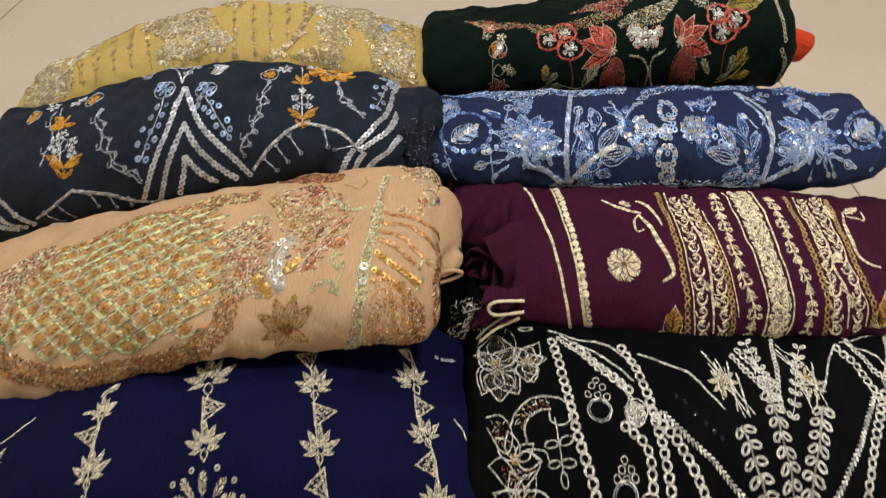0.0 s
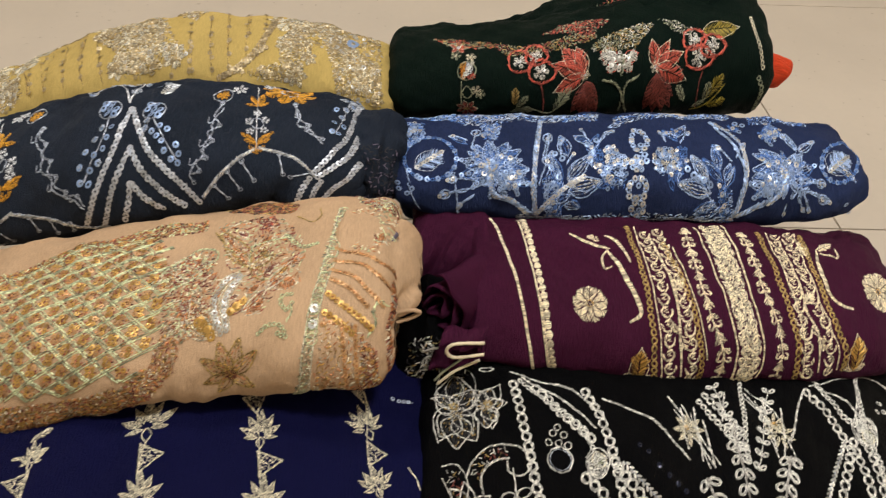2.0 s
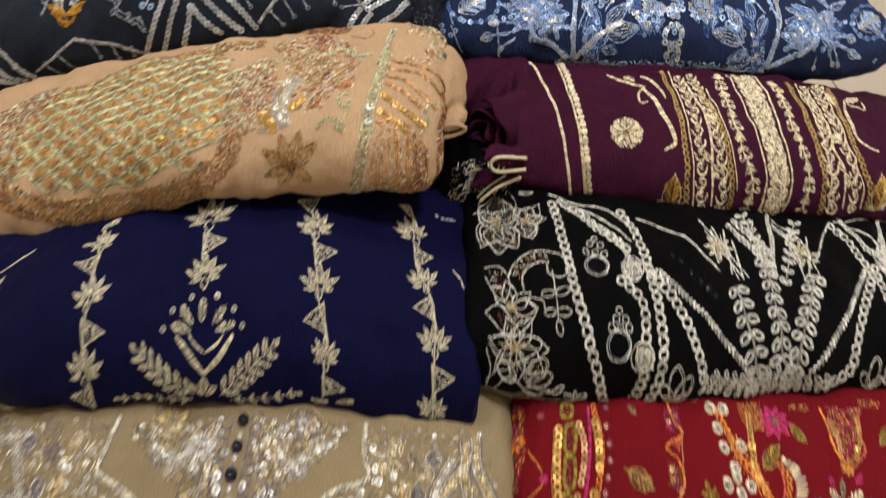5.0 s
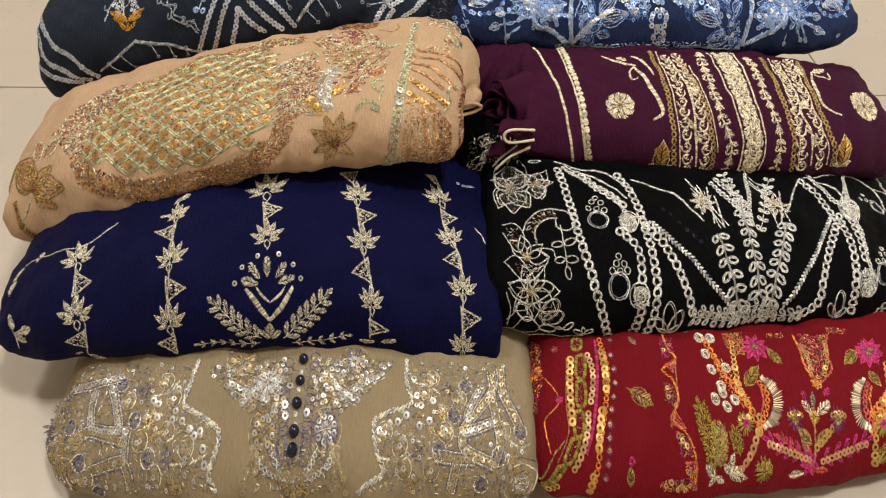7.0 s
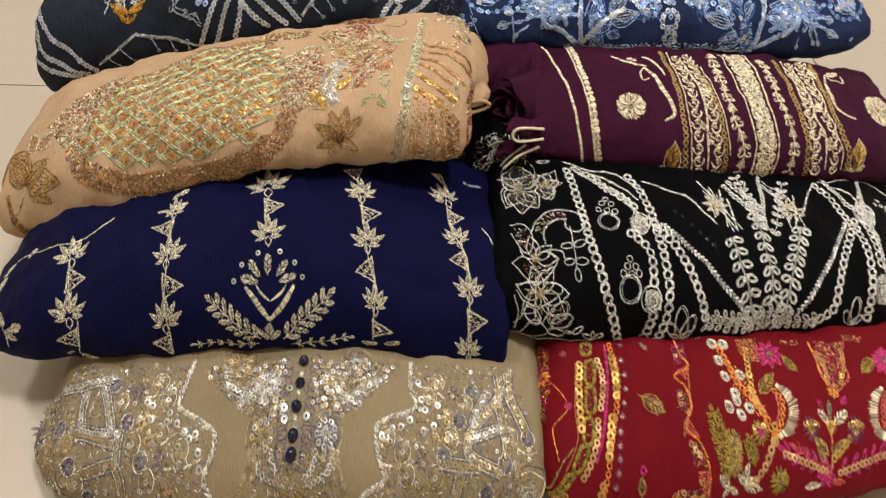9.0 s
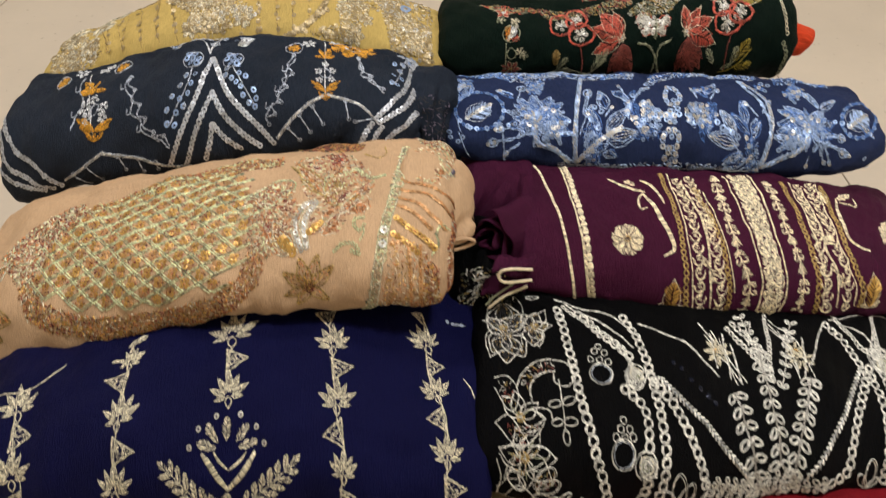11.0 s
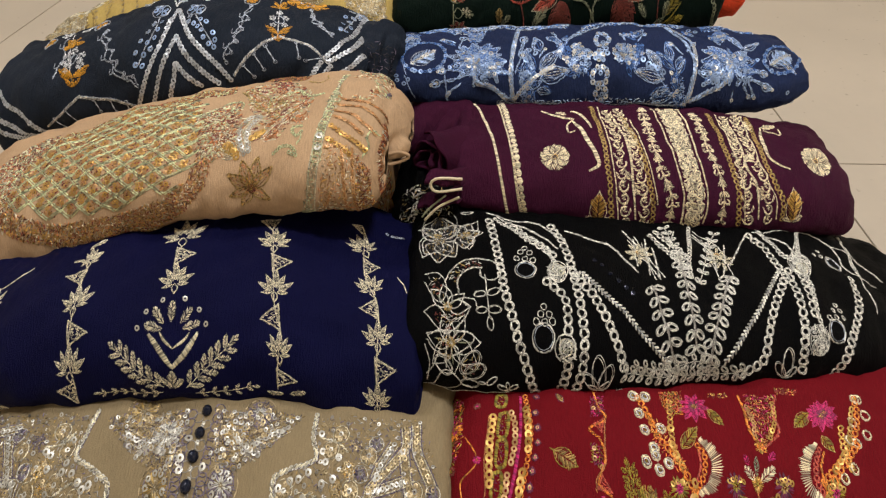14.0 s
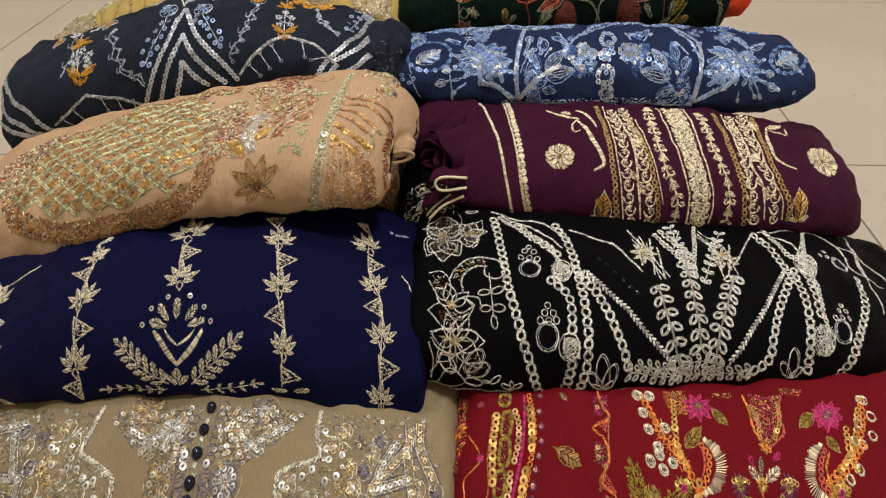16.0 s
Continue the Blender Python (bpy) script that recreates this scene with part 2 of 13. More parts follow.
class Dress:
    """The surface of one folded dress. u: metres along the width; v: metres up the front from its middle."""

    def __init__(self, key):
        s = SHAPES[key]
        st = np.array(s["st"], float)
        self.x0, self.x1, self.k, self.end = st[0, 0], st[-1, 0], s["k"], s["end"]
        self.wave = s.get("wave", 0.0016)
        self.half, self.back = s.get("half", HALF), s.get("back", 0.05)
        self.tail = s.get("tail", 1.0)
        self.creases = s.get("creases", [])
        self.sag = 1.0
        self.seed = sum(ord(c) for c in key)
        fine = np.linspace(self.x0, self.x1, 120)
        cols = [np.interp(fine, st[:, 0], st[:, i]) for i in (1, 2, 3)]
        ker = np.hanning(19)
        ker /= ker.sum()
        self.fine = fine
        self.cols = [np.convolve(np.pad(c, 9, mode="reflect", reflect_type="odd"), ker, mode="valid") for c in cols]
        b = float(np.mean(st[:, 3] - st[:, 2])) / 2
        th = np.linspace(-math.pi, math.pi, 1441)
        y, z = -self.power(np.cos(th)) * self.half, self.power(np.sin(th)) * b
        z = z * self.pinch(y + self.half, z)
        arc = np.concatenate(([0], np.cumsum(np.hypot(np.diff(y), np.diff(z)))))
        self.th, self.arc = th, arc - np.interp(0, th, arc)
        self.v0, self.v1 = self.arc[0], self.arc[-1]

    @staticmethod
    def power(c):
        return np.sign(c) * np.abs(c) ** (2 / POWER)

    def pinch(self, back, z):
        """The top sinks towards the back, under the weight of what lies there."""
        f = np.clip((back - self.back) / 0.12, 0, 1)
        return np.where(z > 0, 1 - 0.75 * f * f * (3 - 2 * f), 1.0)

    def base(self, u, v):
        u, v = np.asarray(u, float), np.asarray(v, float)
        yf, zb, zt = (np.interp(u, self.fine, c) for c in self.cols)
        th = np.interp(v, self.arc, self.th)
        d0, d1 = np.clip((u - self.x0) / self.end[0], 0, 1), np.clip((self.x1 - u) / self.end[1], 0, 1)
        e = np.sqrt(np.clip(1 - (1 - d0) ** 2, 0, 1)) * np.sqrt(np.clip(1 - (1 - d1) ** 2, 0, 1))
        e = 0.04 + 0.96 * e
        b = (zt - zb) / 2
        y, z = -self.power(np.cos(th)) * self.half, self.power(np.sin(th)) * b * (0.35 + 0.65 * e)
        z = z * self.pinch(y + self.half, z)
        y = np.where(y > 0, y * self.tail, y) * (0.8 + 0.2 * e)
        # behind its front the underside sinks to the floor, away from its outer end
        g, m = np.clip((y + self.half - 0.06) / 0.05, 0, 1), np.clip((u - self.x0 if self.x0 < -0.1 else self.x1 - u) / 0.09 - 0.3, 0, 1)
        sag = np.where(z < 0, g * g * (3 - 2 * g) * m * m * (3 - 2 * m), 0.0)
        sag = sag * self.sag
        up = (zb + zt) / 2 + z
        return np.stack([u, yf + self.half + y + self.k * z, up + (0.001 - up) * sag], -1)

    def disp(self, u, v):
        s = self.seed
        d = self.wave * (np.sin(95 * u + 40 * v + s) * np.sin(60 * v - 33 * u + 2 * s)
                         + 0.6 * np.sin(170 * u - 90 * v + 3 * s) * np.sin(140 * v + 50 * u + s)
                         + 0.25 * np.sin(420 * u + 130 * v) * np.sin(310 * v - 160 * u + s))
        for cu, cv, ang, length, width, amp in self.creases:
            a = math.radians(ang)
            p = (u - cu) * math.cos(a) + (v - cv) * math.sin(a)
            q = -(u - cu) * math.sin(a) + (v - cv) * math.cos(a)
            d = d + amp * np.exp(-(q / width) ** 2 - (p / length) ** 2)
        return d

    def normal(self, u, v):
        e = 0.0012
        a = self.base(u + e, v) - self.base(u - e, v)
        b = self.base(u, v + e) - self.base(u, v - e)
        n = np.cross(a, b)
        return n / np.maximum(np.linalg.norm(n, axis=-1, keepdims=True), 1e-12)

    def at(self, u, v, h=0.0):
        u, v = np.asarray(u, float), np.asarray(v, float)
        n = self.normal(np.clip(u, self.x0 + 0.002, self.x1 - 0.002), v)
        return self.base(u, v) + n * (self.disp(u, v) + h)[..., None]



def cloth_body(key, dress, material, parent, name="cloth"):
    nu, nv = 150, 110
    us = dress.x0 + (dress.x1 - dress.x0) * (0.5 - 0.5 * np.cos(np.linspace(0, math.pi, nu))) * 0.6 + (dress.x1 - dress.x0) * np.linspace(0, 1, nu) * 0.4
    vs = np.linspace(dress.v0, dress.v1, nv + 1)[:-1]
    U, V = np.meshgrid(us, vs, indexing="ij")
    P = dress.at(U.ravel(), V.ravel())
    P[:, 2] = np.maximum(P[:, 2], 0.0005)
    faces = [(i * nv + j, (i + 1) * nv + j, (i + 1) * nv + (j + 1) % nv, i * nv + (j + 1) % nv) for i in range(nu - 1) for j in range(nv)]
    faces.append(tuple(range(nv - 1, -1, -1)))
    faces.append(tuple((nu - 1) * nv + j for j in range(nv)))
    uv = np.stack([U.ravel(), V.ravel()], -1)
    return mesh_object(name, P, faces, material, parent, uv=uv)


CLOTH = {
    "taupe": ((0.30, 0.232, 0.134), "sheer taupe folded dress with silver sequin embroidery, on the floor"),
    "red": ((0.175, 0.0065, 0.012), "crimson red folded dress with gold and pink embroidery, on the floor"),
    "navy": ((0.0042, 0.0047, 0.036), "navy blue folded dress with pale gold sprig embroidery, in a stack"),
    "black": ((0.0018, 0.0018, 0.0022), "black folded dress with silver chain embroidery, in a stack"),
    "peach": ((0.56, 0.375, 0.225), "peach folded dress with gold lattice embroidery, in a stack"),
    "purple": ((0.056, 0.009, 0.030), "plum purple folded dress with cream embroidered bands, in a stack"),
    "slate": ((0.020, 0.027, 0.042), "slate grey folded dress with silver and mustard embroidery, in a stack"),
    "blue": ((0.021, 0.033, 0.09), "denim blue folded dress with pale blue sequin flowers, in a stack"),
    "yellow": ((0.55, 0.40, 0.13), "mustard yellow folded dress with gold embroidery, on top of a stack"),
    "green": ((0.003, 0.0095, 0.0065), "dark green folded dress with coral flowers, on top of a stack"),
}
DRESS, HOLDER = {}, {}
SMOOTH = {"taupe": 0.3, "peach": 0.4, "yellow": 0.4, "red": 0.55, "navy": 0.6}      # finer cloths: depth of the crinkle
for key, (color, label) in CLOTH.items():
    d = DRESS[key] = Dress(key)
    holder = HOLDER[key] = new("folded_dress")
    holder.location = ((d.x0 + d.x1) / 2, float(d.cols[0].mean()) + d.half, float(d.cols[1].min()))
    holder.empty_display_size = 0.05
    tagged(holder, label, "dress", group="folded dresses in two stacks")
    cloth_body(key, d, cloth_material(key + "_crepe", color, sheen=0.0, crinkle=SMOOTH.get(key, 0.8), vary=0.22 if key in SMOOTH else 0.45), holder)


# ---- embroidery ----
THREADS = {   # base colour, metallic, roughness
    "silver": ((0.66, 0.64, 0.57), 0.25, 0.42), "champagne": ((0.66, 0.60, 0.44), 0.25, 0.45), "cream": ((0.78, 0.67, 0.46), 0.15, 0.5),
    "white": ((0.66, 0.68, 0.70), 0.2, 0.4), "gold": ((0.62, 0.38, 0.10), 0.6, 0.33), "copper": ((0.50, 0.21, 0.08), 0.5, 0.4),
    "maroon": ((0.22, 0.05, 0.035), 0.1, 0.5), "palegreen": ((0.55, 0.58, 0.34), 0.2, 0.5), "greyviolet": ((0.16, 0.13, 0.18), 0.2, 0.4),
    "antique": ((0.42, 0.29, 0.10), 0.5, 0.4), "paleblue": ((0.36, 0.48, 0.70), 0.2, 0.45), "blue": ((0.07, 0.17, 0.45), 0.2, 0.45),
    "mustard": ((0.62, 0.30, 0.02), 0.05, 0.5), "pink": ((0.62, 0.03, 0.13), 0.05, 0.5), "olive": ((0.33, 0.25, 0.03), 0.15, 0.5),
    "coral": ((0.55, 0.10, 0.06), 0.05, 0.5), "rust": ((0.24, 0.05, 0.035), 0.1, 0.5), "blackthread": ((0.02, 0.018, 0.02), 0.2, 0.45),
    "steel": ((0.42, 0.46, 0.53), 0.4, 0.4), "orange": ((0.75, 0.26, 0.04), 0.3, 0.4), "sage": ((0.30, 0.31, 0.20), 0.2, 0.5), "tan": ((0.40, 0.31, 0.18), 0.3, 0.42), "magenta": ((0.55, 0.02, 0.16), 0.05, 0.5), "plumthread": ((0.17, 0.025, 0.075), 0.1, 0.5),
}
FOILS = {"foil_silver": ((0.62, 0.60, 0.54), 0.5, 0.34), "foil_gold": ((0.62, 0.37, 0.10), 0.5, 0.34), "foil_blue": ((0.30, 0.42, 0.66), 0.4, 0.36),
         "foil_peach": ((0.62, 0.35, 0.15), 0.35, 0.36), "foil_grey": ((0.33, 0.31, 0.28), 0.5, 0.35), "bead_dark": ((0.012, 0.016, 0.035), 0.3, 0.08),
         "foil_white": ((0.62, 0.65, 0.70), 0.45, 0.33), "foil_tan": ((0.46, 0.36, 0.2), 0.45, 0.34), "bead_clear": ((0.75, 0.72, 0.62), 0.5, 0.12)}
MATS = {k: thread_material(k + "_thread", c, mt, r) for k, (c, mt, r) in THREADS.items()}
MATS.update({k: thread_material(k, c, mt, r, 0.75, 1.15) for k, (c, mt, r) in FOILS.items()})

# templates: along, across, height
STITCH_V = np.array([(0, 0, .35), (.2, -.5, 0), (.2, 0, 1), (.2, .5, 0), (.8, -.5, 0), (.8, 0, 1), (.8, .5, 0), (1, 0, .35)])
STITCH_F = [(0, 1, 2), (0, 2, 3), (1, 4, 5, 2), (2, 5, 6, 3), (4, 7, 5), (5, 7, 6)]
RN = 9
_a = np.arange(RN) * 2 * math.pi / RN
RING_V = np.concatenate([np.stack([np.cos(_a), np.sin(_a), np.full(RN, float(k))], -1) for k in range(3)])
RING_F = [(k * RN + i, k * RN + (i + 1) % RN, (k + 1) * RN + (i + 1) % RN, (k + 1) * RN + i) for k in range(2) for i in range(RN)]
BEAD_V = np.array([(math.cos(q) * c, math.sin(q) * c, s) for c, s in ((1, 0.25), (0.95, 0.8), (0.6, 1.35)) for q in _a] + [(0, 0, 1.55)])
BEAD_F = RING_F + [(2 * RN + i, 2 * RN + (i + 1) % RN, 3 * RN) for i in range(RN)]


class Needle:
    """Gathers stitches, thread rings, sequins and beads on one dress (millimetres), then makes one mesh of them."""

    def __init__(self, key):
        self.key, self.st, self.sq, self.be = key, [], [], []
        self.rnd = random.Random(7)

    def stitch(self, a, b, w, mat, h=None):
        self.st.append((a[0], a[1], b[0], b[1], w, h if h else 0.55 * w, mat))

    def ring(self, c, ru, rv, ang, thick, mat):
        """A ring of thread: short stitches laid round in a loose strand."""
        g, co, si = self.rnd, math.cos(ang), math.sin(ang)
        k = max(8, min(22, int(2 * math.pi * (ru + rv) / 2 / 1.25)))
        for i in range(k):
            a0 = 2 * math.pi * (i + g.uniform(-.3, .3)) / k
            a1 = a0 + 2 * math.pi / k * 1.5
            f0, f1 = 1 + g.uniform(-.5, .5) * thick / (ru + rv), 1 + g.uniform(-.5, .5) * thick / (ru + rv)
            x0, y0, x1, y1 = ru * f0 * math.cos(a0), rv * f0 * math.sin(a0), ru * f1 * math.cos(a1), rv * f1 * math.sin(a1)
            self.stitch((c[0] + x0 * co - y0 * si, c[1] + x0 * si + y0 * co), (c[0] + x1 * co - y1 * si, c[1] + x1 * si + y1 * co), max(.45, thick * .62), mat, .5 + .45 * g.random())

    def sequin(self, c, r, mat):
        g = self.rnd
        self.sq.append((c[0], c[1], r, g.gauss(0, 0.2), g.gauss(0, 0.2), 0.35 + 0.35 * g.random(), mat))

    def bead(self, c, r, mat):
        self.be.append((c[0], c[1], r, mat))

    def make(self, name, label=""):
        d, names, V, F, M, base = DRESS[self.key], [], [], [], [], 0

        def slot(m):
            if m not in names:
                names.append(m)
            return names.index(m)

        def add(uvh, faces, count, mats):
            nonlocal base
            n = uvh.shape[1]
            V.append(uvh.reshape(-1, 3))
            for i in range(count):
                o = base + i * n
                F.extend([tuple(o + k for k in f) for f in faces])
                M.extend([mats[i]] * len(faces))
            base += count * n

        if self.st:
            a = np.array([s[:6] for s in self.st])
            p, q = a[:, None, 0:2], a[:, None, 2:4]
            along = q - p
            ln = np.maximum(np.linalg.norm(along, axis=-1, keepdims=True), 1e-6)
            side = np.stack([-along[..., 1], along[..., 0]], -1) / ln
            uv = p + along * STITCH_V[None, :, 0:1] + side * STITCH_V[None, :, 1:2] * a[:, None, 4:5]
            hh = STITCH_V[None, :, 2:3] * a[:, None, 5:6]
            add(np.concatenate([uv, hh], -1), STITCH_F, len(a), [slot(s[6]) for s in self.st])
        if self.sq:
            a = np.array([s[:6] for s in self.sq])
            v = RING_V[:2 * RN]
            f = np.where(v[None, :, 2] == 0, 0.38, 1.0)
            x, y = v[None, :, 0] * f * a[:, 2:3], v[None, :, 1] * f * a[:, 2:3]
            h = a[:, 5:6] + x * a[:, 3:4] + y * a[:, 4:5] - 0.16 * f * a[:, 2:3] + 0.2 * a[:, 2:3]
            add(np.stack([a[:, 0:1] + x, a[:, 1:2] + y, np.maximum(h, 0.05)], -1), RING_F[:RN], len(a), [slot(s[6]) for s in self.sq])
        if self.be:
            a = np.array([s[:3] for s in self.be])
            add(np.stack([a[:, 0:1] + BEAD_V[None, :, 0] * a[:, 2:3], a[:, 1:2] + BEAD_V[None, :, 1] * a[:, 2:3], BEAD_V[None, :, 2] * a[:, 2:3] + 0 * a[:, 0:1]], -1),
                BEAD_F, len(a), [slot(b[3]) for b in self.be])
        if not V:
            return None
        W = np.concatenate(V) / 1000
        P = d.at(W[:, 0], W[:, 1], W[:, 2] + 0.0001)
        me = bpy.data.meshes.new(name)
        me.from_pydata(P.tolist(), [], F)
        for m in names:
            me.materials.append(MATS[m])
        me.polygons.foreach_set("material_index", M)
        me.polygons.foreach_set("use_smooth", [True] * len(M))
        ob = new(name, me)
        ob.parent = HOLDER[self.key]
        ob.matrix_parent_inverse = Matrix.Translation(-HOLDER[self.key].location)
        if label:
            ob["label"] = label
        return ob


def spline(pts, step):
    """Evenly spaced points and headings along a smooth line through pts."""
    p = np.array(pts, float)
    if len(p) > 2:
        e = np.vstack([2 * p[0] - p[1], p, 2 * p[-1] - p[-2]])
        out = []
        for i in range(1, len(e) - 2):
            for s in np.linspace(0, 1, 14, endpoint=False):
                a, b, c, d = e[i - 1], e[i], e[i + 1], e[i + 2]
                out.append(0.5 * (2 * b + (c - a) * s + (2 * a - 5 * b + 4 * c - d) * s * s + (3 * b - a - 3 * c + d) * s ** 3))
        p = np.array(out + [e[-2]])
    seg = np.linalg.norm(np.diff(p, axis=0), axis=1)
    arc = np.concatenate(([0], np.cumsum(seg)))
    n = max(2, int(round(arc[-1] / step)) + 1)
    at = np.linspace(0, arc[-1], n)
    q = np.stack([np.interp(at, arc, p[:, i]) for i in (0, 1)], -1)
    t = np.gradient(q, axis=0)
    return q, t / np.maximum(np.linalg.norm(t, axis=1, keepdims=True), 1e-9)


def turn2(t, a):
    c, s = math.cos(a), math.sin(a)
    return np.array((t[0] * c - t[1] * s, t[0] * s + t[1] * c))


# each of these works one kind of stitching into a Needle; lengths in millimetres
def w_cord(n, pts, w, mat):
    q, t = spline(pts, w * 0.5)
    g = n.rnd
    for p, d in zip(q, t):
        o = turn2(d, 0.6 + g.uniform(-.3, .3)) * w * 0.8
        j = np.array((g.gauss(0, .12), g.gauss(0, .12))) * w
        n.stitch(p + j - o, p + j + o, max(.4, w * 0.42), mat, w * g.uniform(.35, .7))


def w_line(n, pts, w, mat):
    q, t = spline(pts, w * 2.2)
    for a, b in zip(q[:-1], q[1:]):
        j = np.array((n.rnd.gauss(0, .1), n.rnd.gauss(0, .1)))
        n.stitch(a + j - (b - a) * .15, b + j + (b - a) * .15, w, mat)


def w_braid(n, pts, w, mat):
    q, t = spline(pts, w * 0.42)
    for i, (p, d) in enumerate(zip(q, t)):
        s = 1 if i % 2 else -1
        nrm = np.array((-d[1], d[0])) * s
        n.stitch(p - d * w * .35, p + d * w * .35 + nrm * w * .5, w * .38, mat, .35 * w)


def w_chain(n, pts, r, mat, ratio=1.0):
    q, t = spline(pts, r * 1.95)
    for p, d in zip(q, t):
        a = math.atan2(d[1], d[0])
        n.ring(p, r * .8 * n.rnd.uniform(.92, 1.1), r * .8 * ratio, a, r * .6, mat)
        n.ring(p, r * 1.0, r * 1.0 * ratio, a + .3, r * .36, mat)


def w_seqs(n, pts, r, mat):
    q, t = spline(pts, r * 1.7)
    for p in q:
        n.sequin(p, r, mat)


def w_dots(n, pts, r, mat):
    for p in pts:
        n.sequin(np.array(p), r, mat)


def w_beads(n, pts, r, mat):
    for p in pts:
        n.bead(np.array(p), r, mat)


def w_leaf(n, a, b, ratio, mat, edge=None):
    """A leaf of loose slanting stitches from base a to tip b, ragged at the rim."""
    a, b = np.array(a, float), np.array(b, float)
    d = b - a
    L = np.linalg.norm(d)
    d /= L
    nrm = np.array((-d[1], d[0]))
    k = max(5, int(L / 0.62))
    g = n.rnd
    for i in range(k):
        s = (i + g.uniform(.2, .8)) / k
        half = L * ratio * .5 * math.sin(math.pi * s ** .8) ** .8
        for sg in (1, -1):
            if g.random() < .08:
                continue
            p = a + d * L * s * .92 + nrm * sg * g.uniform(-.1, .25)
            j = g.uniform(.7, 1.22)
            n.stitch(p, p + nrm * sg * half * j + d * half * g.uniform(.6, 1.1), g.uniform(.38, .6), mat, .35 + .55 * g.random())
    if edge:
        w_outline(n, a, b, ratio, edge)


def w_outline(n, a, b, ratio, mat, w=0.55):
    a, b = np.array(a, float), np.array(b, float)
    d = b - a
    nrm = np.array((-d[1], d[0]))
    for sg in (1, -1):
        w_line(n, [a + d * s + nrm * sg * ratio * .55 * math.sin(math.pi * s ** .8) for s in (0, .2, .45, .7, .9, 1.02)], w, mat)


def w_loop(n, a, b, ratio, mat, thick=0.7):
    a, b = np.array(a, float), np.array(b, float)
    d = b - a
    L = np.linalg.norm(d)
    n.ring((a + b) / 2, L / 2, L * ratio / 2, math.atan2(d[1], d[0]), thick, mat)
    n.ring((a + b) / 2, L / 2 * .88, L * ratio / 2 * .85, math.atan2(d[1], d[0]) + .1, thick * .7, mat)


def w_flower(n, c, rim, count, mat, eye, ratio=0.6, edge=None, inner=0.15):
    c, rim = np.array(c, float), np.array(rim, float)
    d = rim - c
    for i in range(count):
        r = turn2(d, 2 * math.pi * i / count)
        w_leaf(n, c + r * inner, c + r, ratio, mat, edge)
    if eye:
        for i in range(14):
            r = turn2(d, i * 2.4) * .22 * math.sqrt(i / 14)
            n.stitch(c + r - .3, c + r + .3, .6, eye, .9)


def w_loops(n, c, rim, count, mat, ratio=0.6, inner=0.1, thick=0.6):
    c, rim = np.array(c, float), np.array(rim, float)
    for i in range(count):
        r = turn2(rim - c, 2 * math.pi * i / count)
        w_loop(n, c + r * inner, c + r, ratio, mat, thick)


def w_tri(n, a, b, c, mat):
    """A triangle with a corded rim, loosely filled with crossing stitches."""
    a, b, c = (np.array(p, float) for p in (a, b, c))
    g = n.rnd
    for p, q in ((a, b), (b, c), (c, a)):
        w_cord(n, [p, q], 1.1, mat)
    k = max(14, int(abs((b - a)[0] * (c - a)[1] - (b - a)[1] * (c - a)[0]) / 2 / 1.5))
    for i in range(k):
        r1, r2 = math.sqrt(g.random()), g.random()
        p = a * (1 - r1) + b * r1 * (1 - r2) + c * r1 * r2
        o = turn2(c - (a + b) / 2, g.gauss(0, .7))
        o = o / max(np.linalg.norm(o), 1e-6) * g.uniform(.6, 1.3)
        n.stitch(p - o, p + o, g.uniform(.4, .65), mat, .4 + .5 * g.random())


def inside(poly, p):
    ok = False
    for (x0, y0), (x1, y1) in zip(poly, poly[1:] + poly[:1]):
        if (y0 > p[1]) != (y1 > p[1]) and p[0] < (x1 - x0) * (p[1] - y0) / (y1 - y0) + x0:
            ok = not ok
    return ok


def scatter(n, poly, gap):
    xs, ys = [p[0] for p in poly], [p[1] for p in poly]
    y = min(ys)
    row = 0
    while y < max(ys):
        x = min(xs) + (row % 2) * gap / 2
        while x < max(xs):
            p = np.array((x + n.rnd.gauss(0, gap * .22), y + n.rnd.gauss(0, gap * .22)))
            if inside(poly, p):
                yield p
            x += gap
        y += gap * .87
        row += 1


def w_fill(n, poly, gap, mats, length=1.8, w=0.5):
    """Loose, crossing stitches all over an area."""
    for p in scatter(n, poly, gap):
        a = n.rnd.uniform(0, math.pi)
        o = np.array((math.cos(a), math.sin(a))) * length / 2 * n.rnd.uniform(.6, 1.3)
        n.stitch(p - o, p + o, w, n.rnd.choice(mats), .5 + .4 * n.rnd.random())


def w_seqfill(n, poly, gap, r, mats):
    for p in scatter(n, poly, gap):
        n.sequin(p, r * n.rnd.uniform(.85, 1.1), n.rnd.choice(mats))


def w_blob(n, c, rim, mats, seqs=(), r=1.3):
    c, rim = np.array(c, float), np.array(rim, float)
    R = np.linalg.norm(rim - c)
    poly = [tuple(c + R * np.array((math.cos(a), math.sin(a)))) for a in _a]
    w_fill(n, poly, 1.0, mats)
    if seqs:
        w_seqfill(n, poly, 2.3 * r, r, seqs)


def work(key, name, *steps, label=""):
    """One motif: a Needle that goes through the given steps."""
    n = Needle(key)
    for f, *a in steps:
        f(n, *a)
    return n.make(name, label)


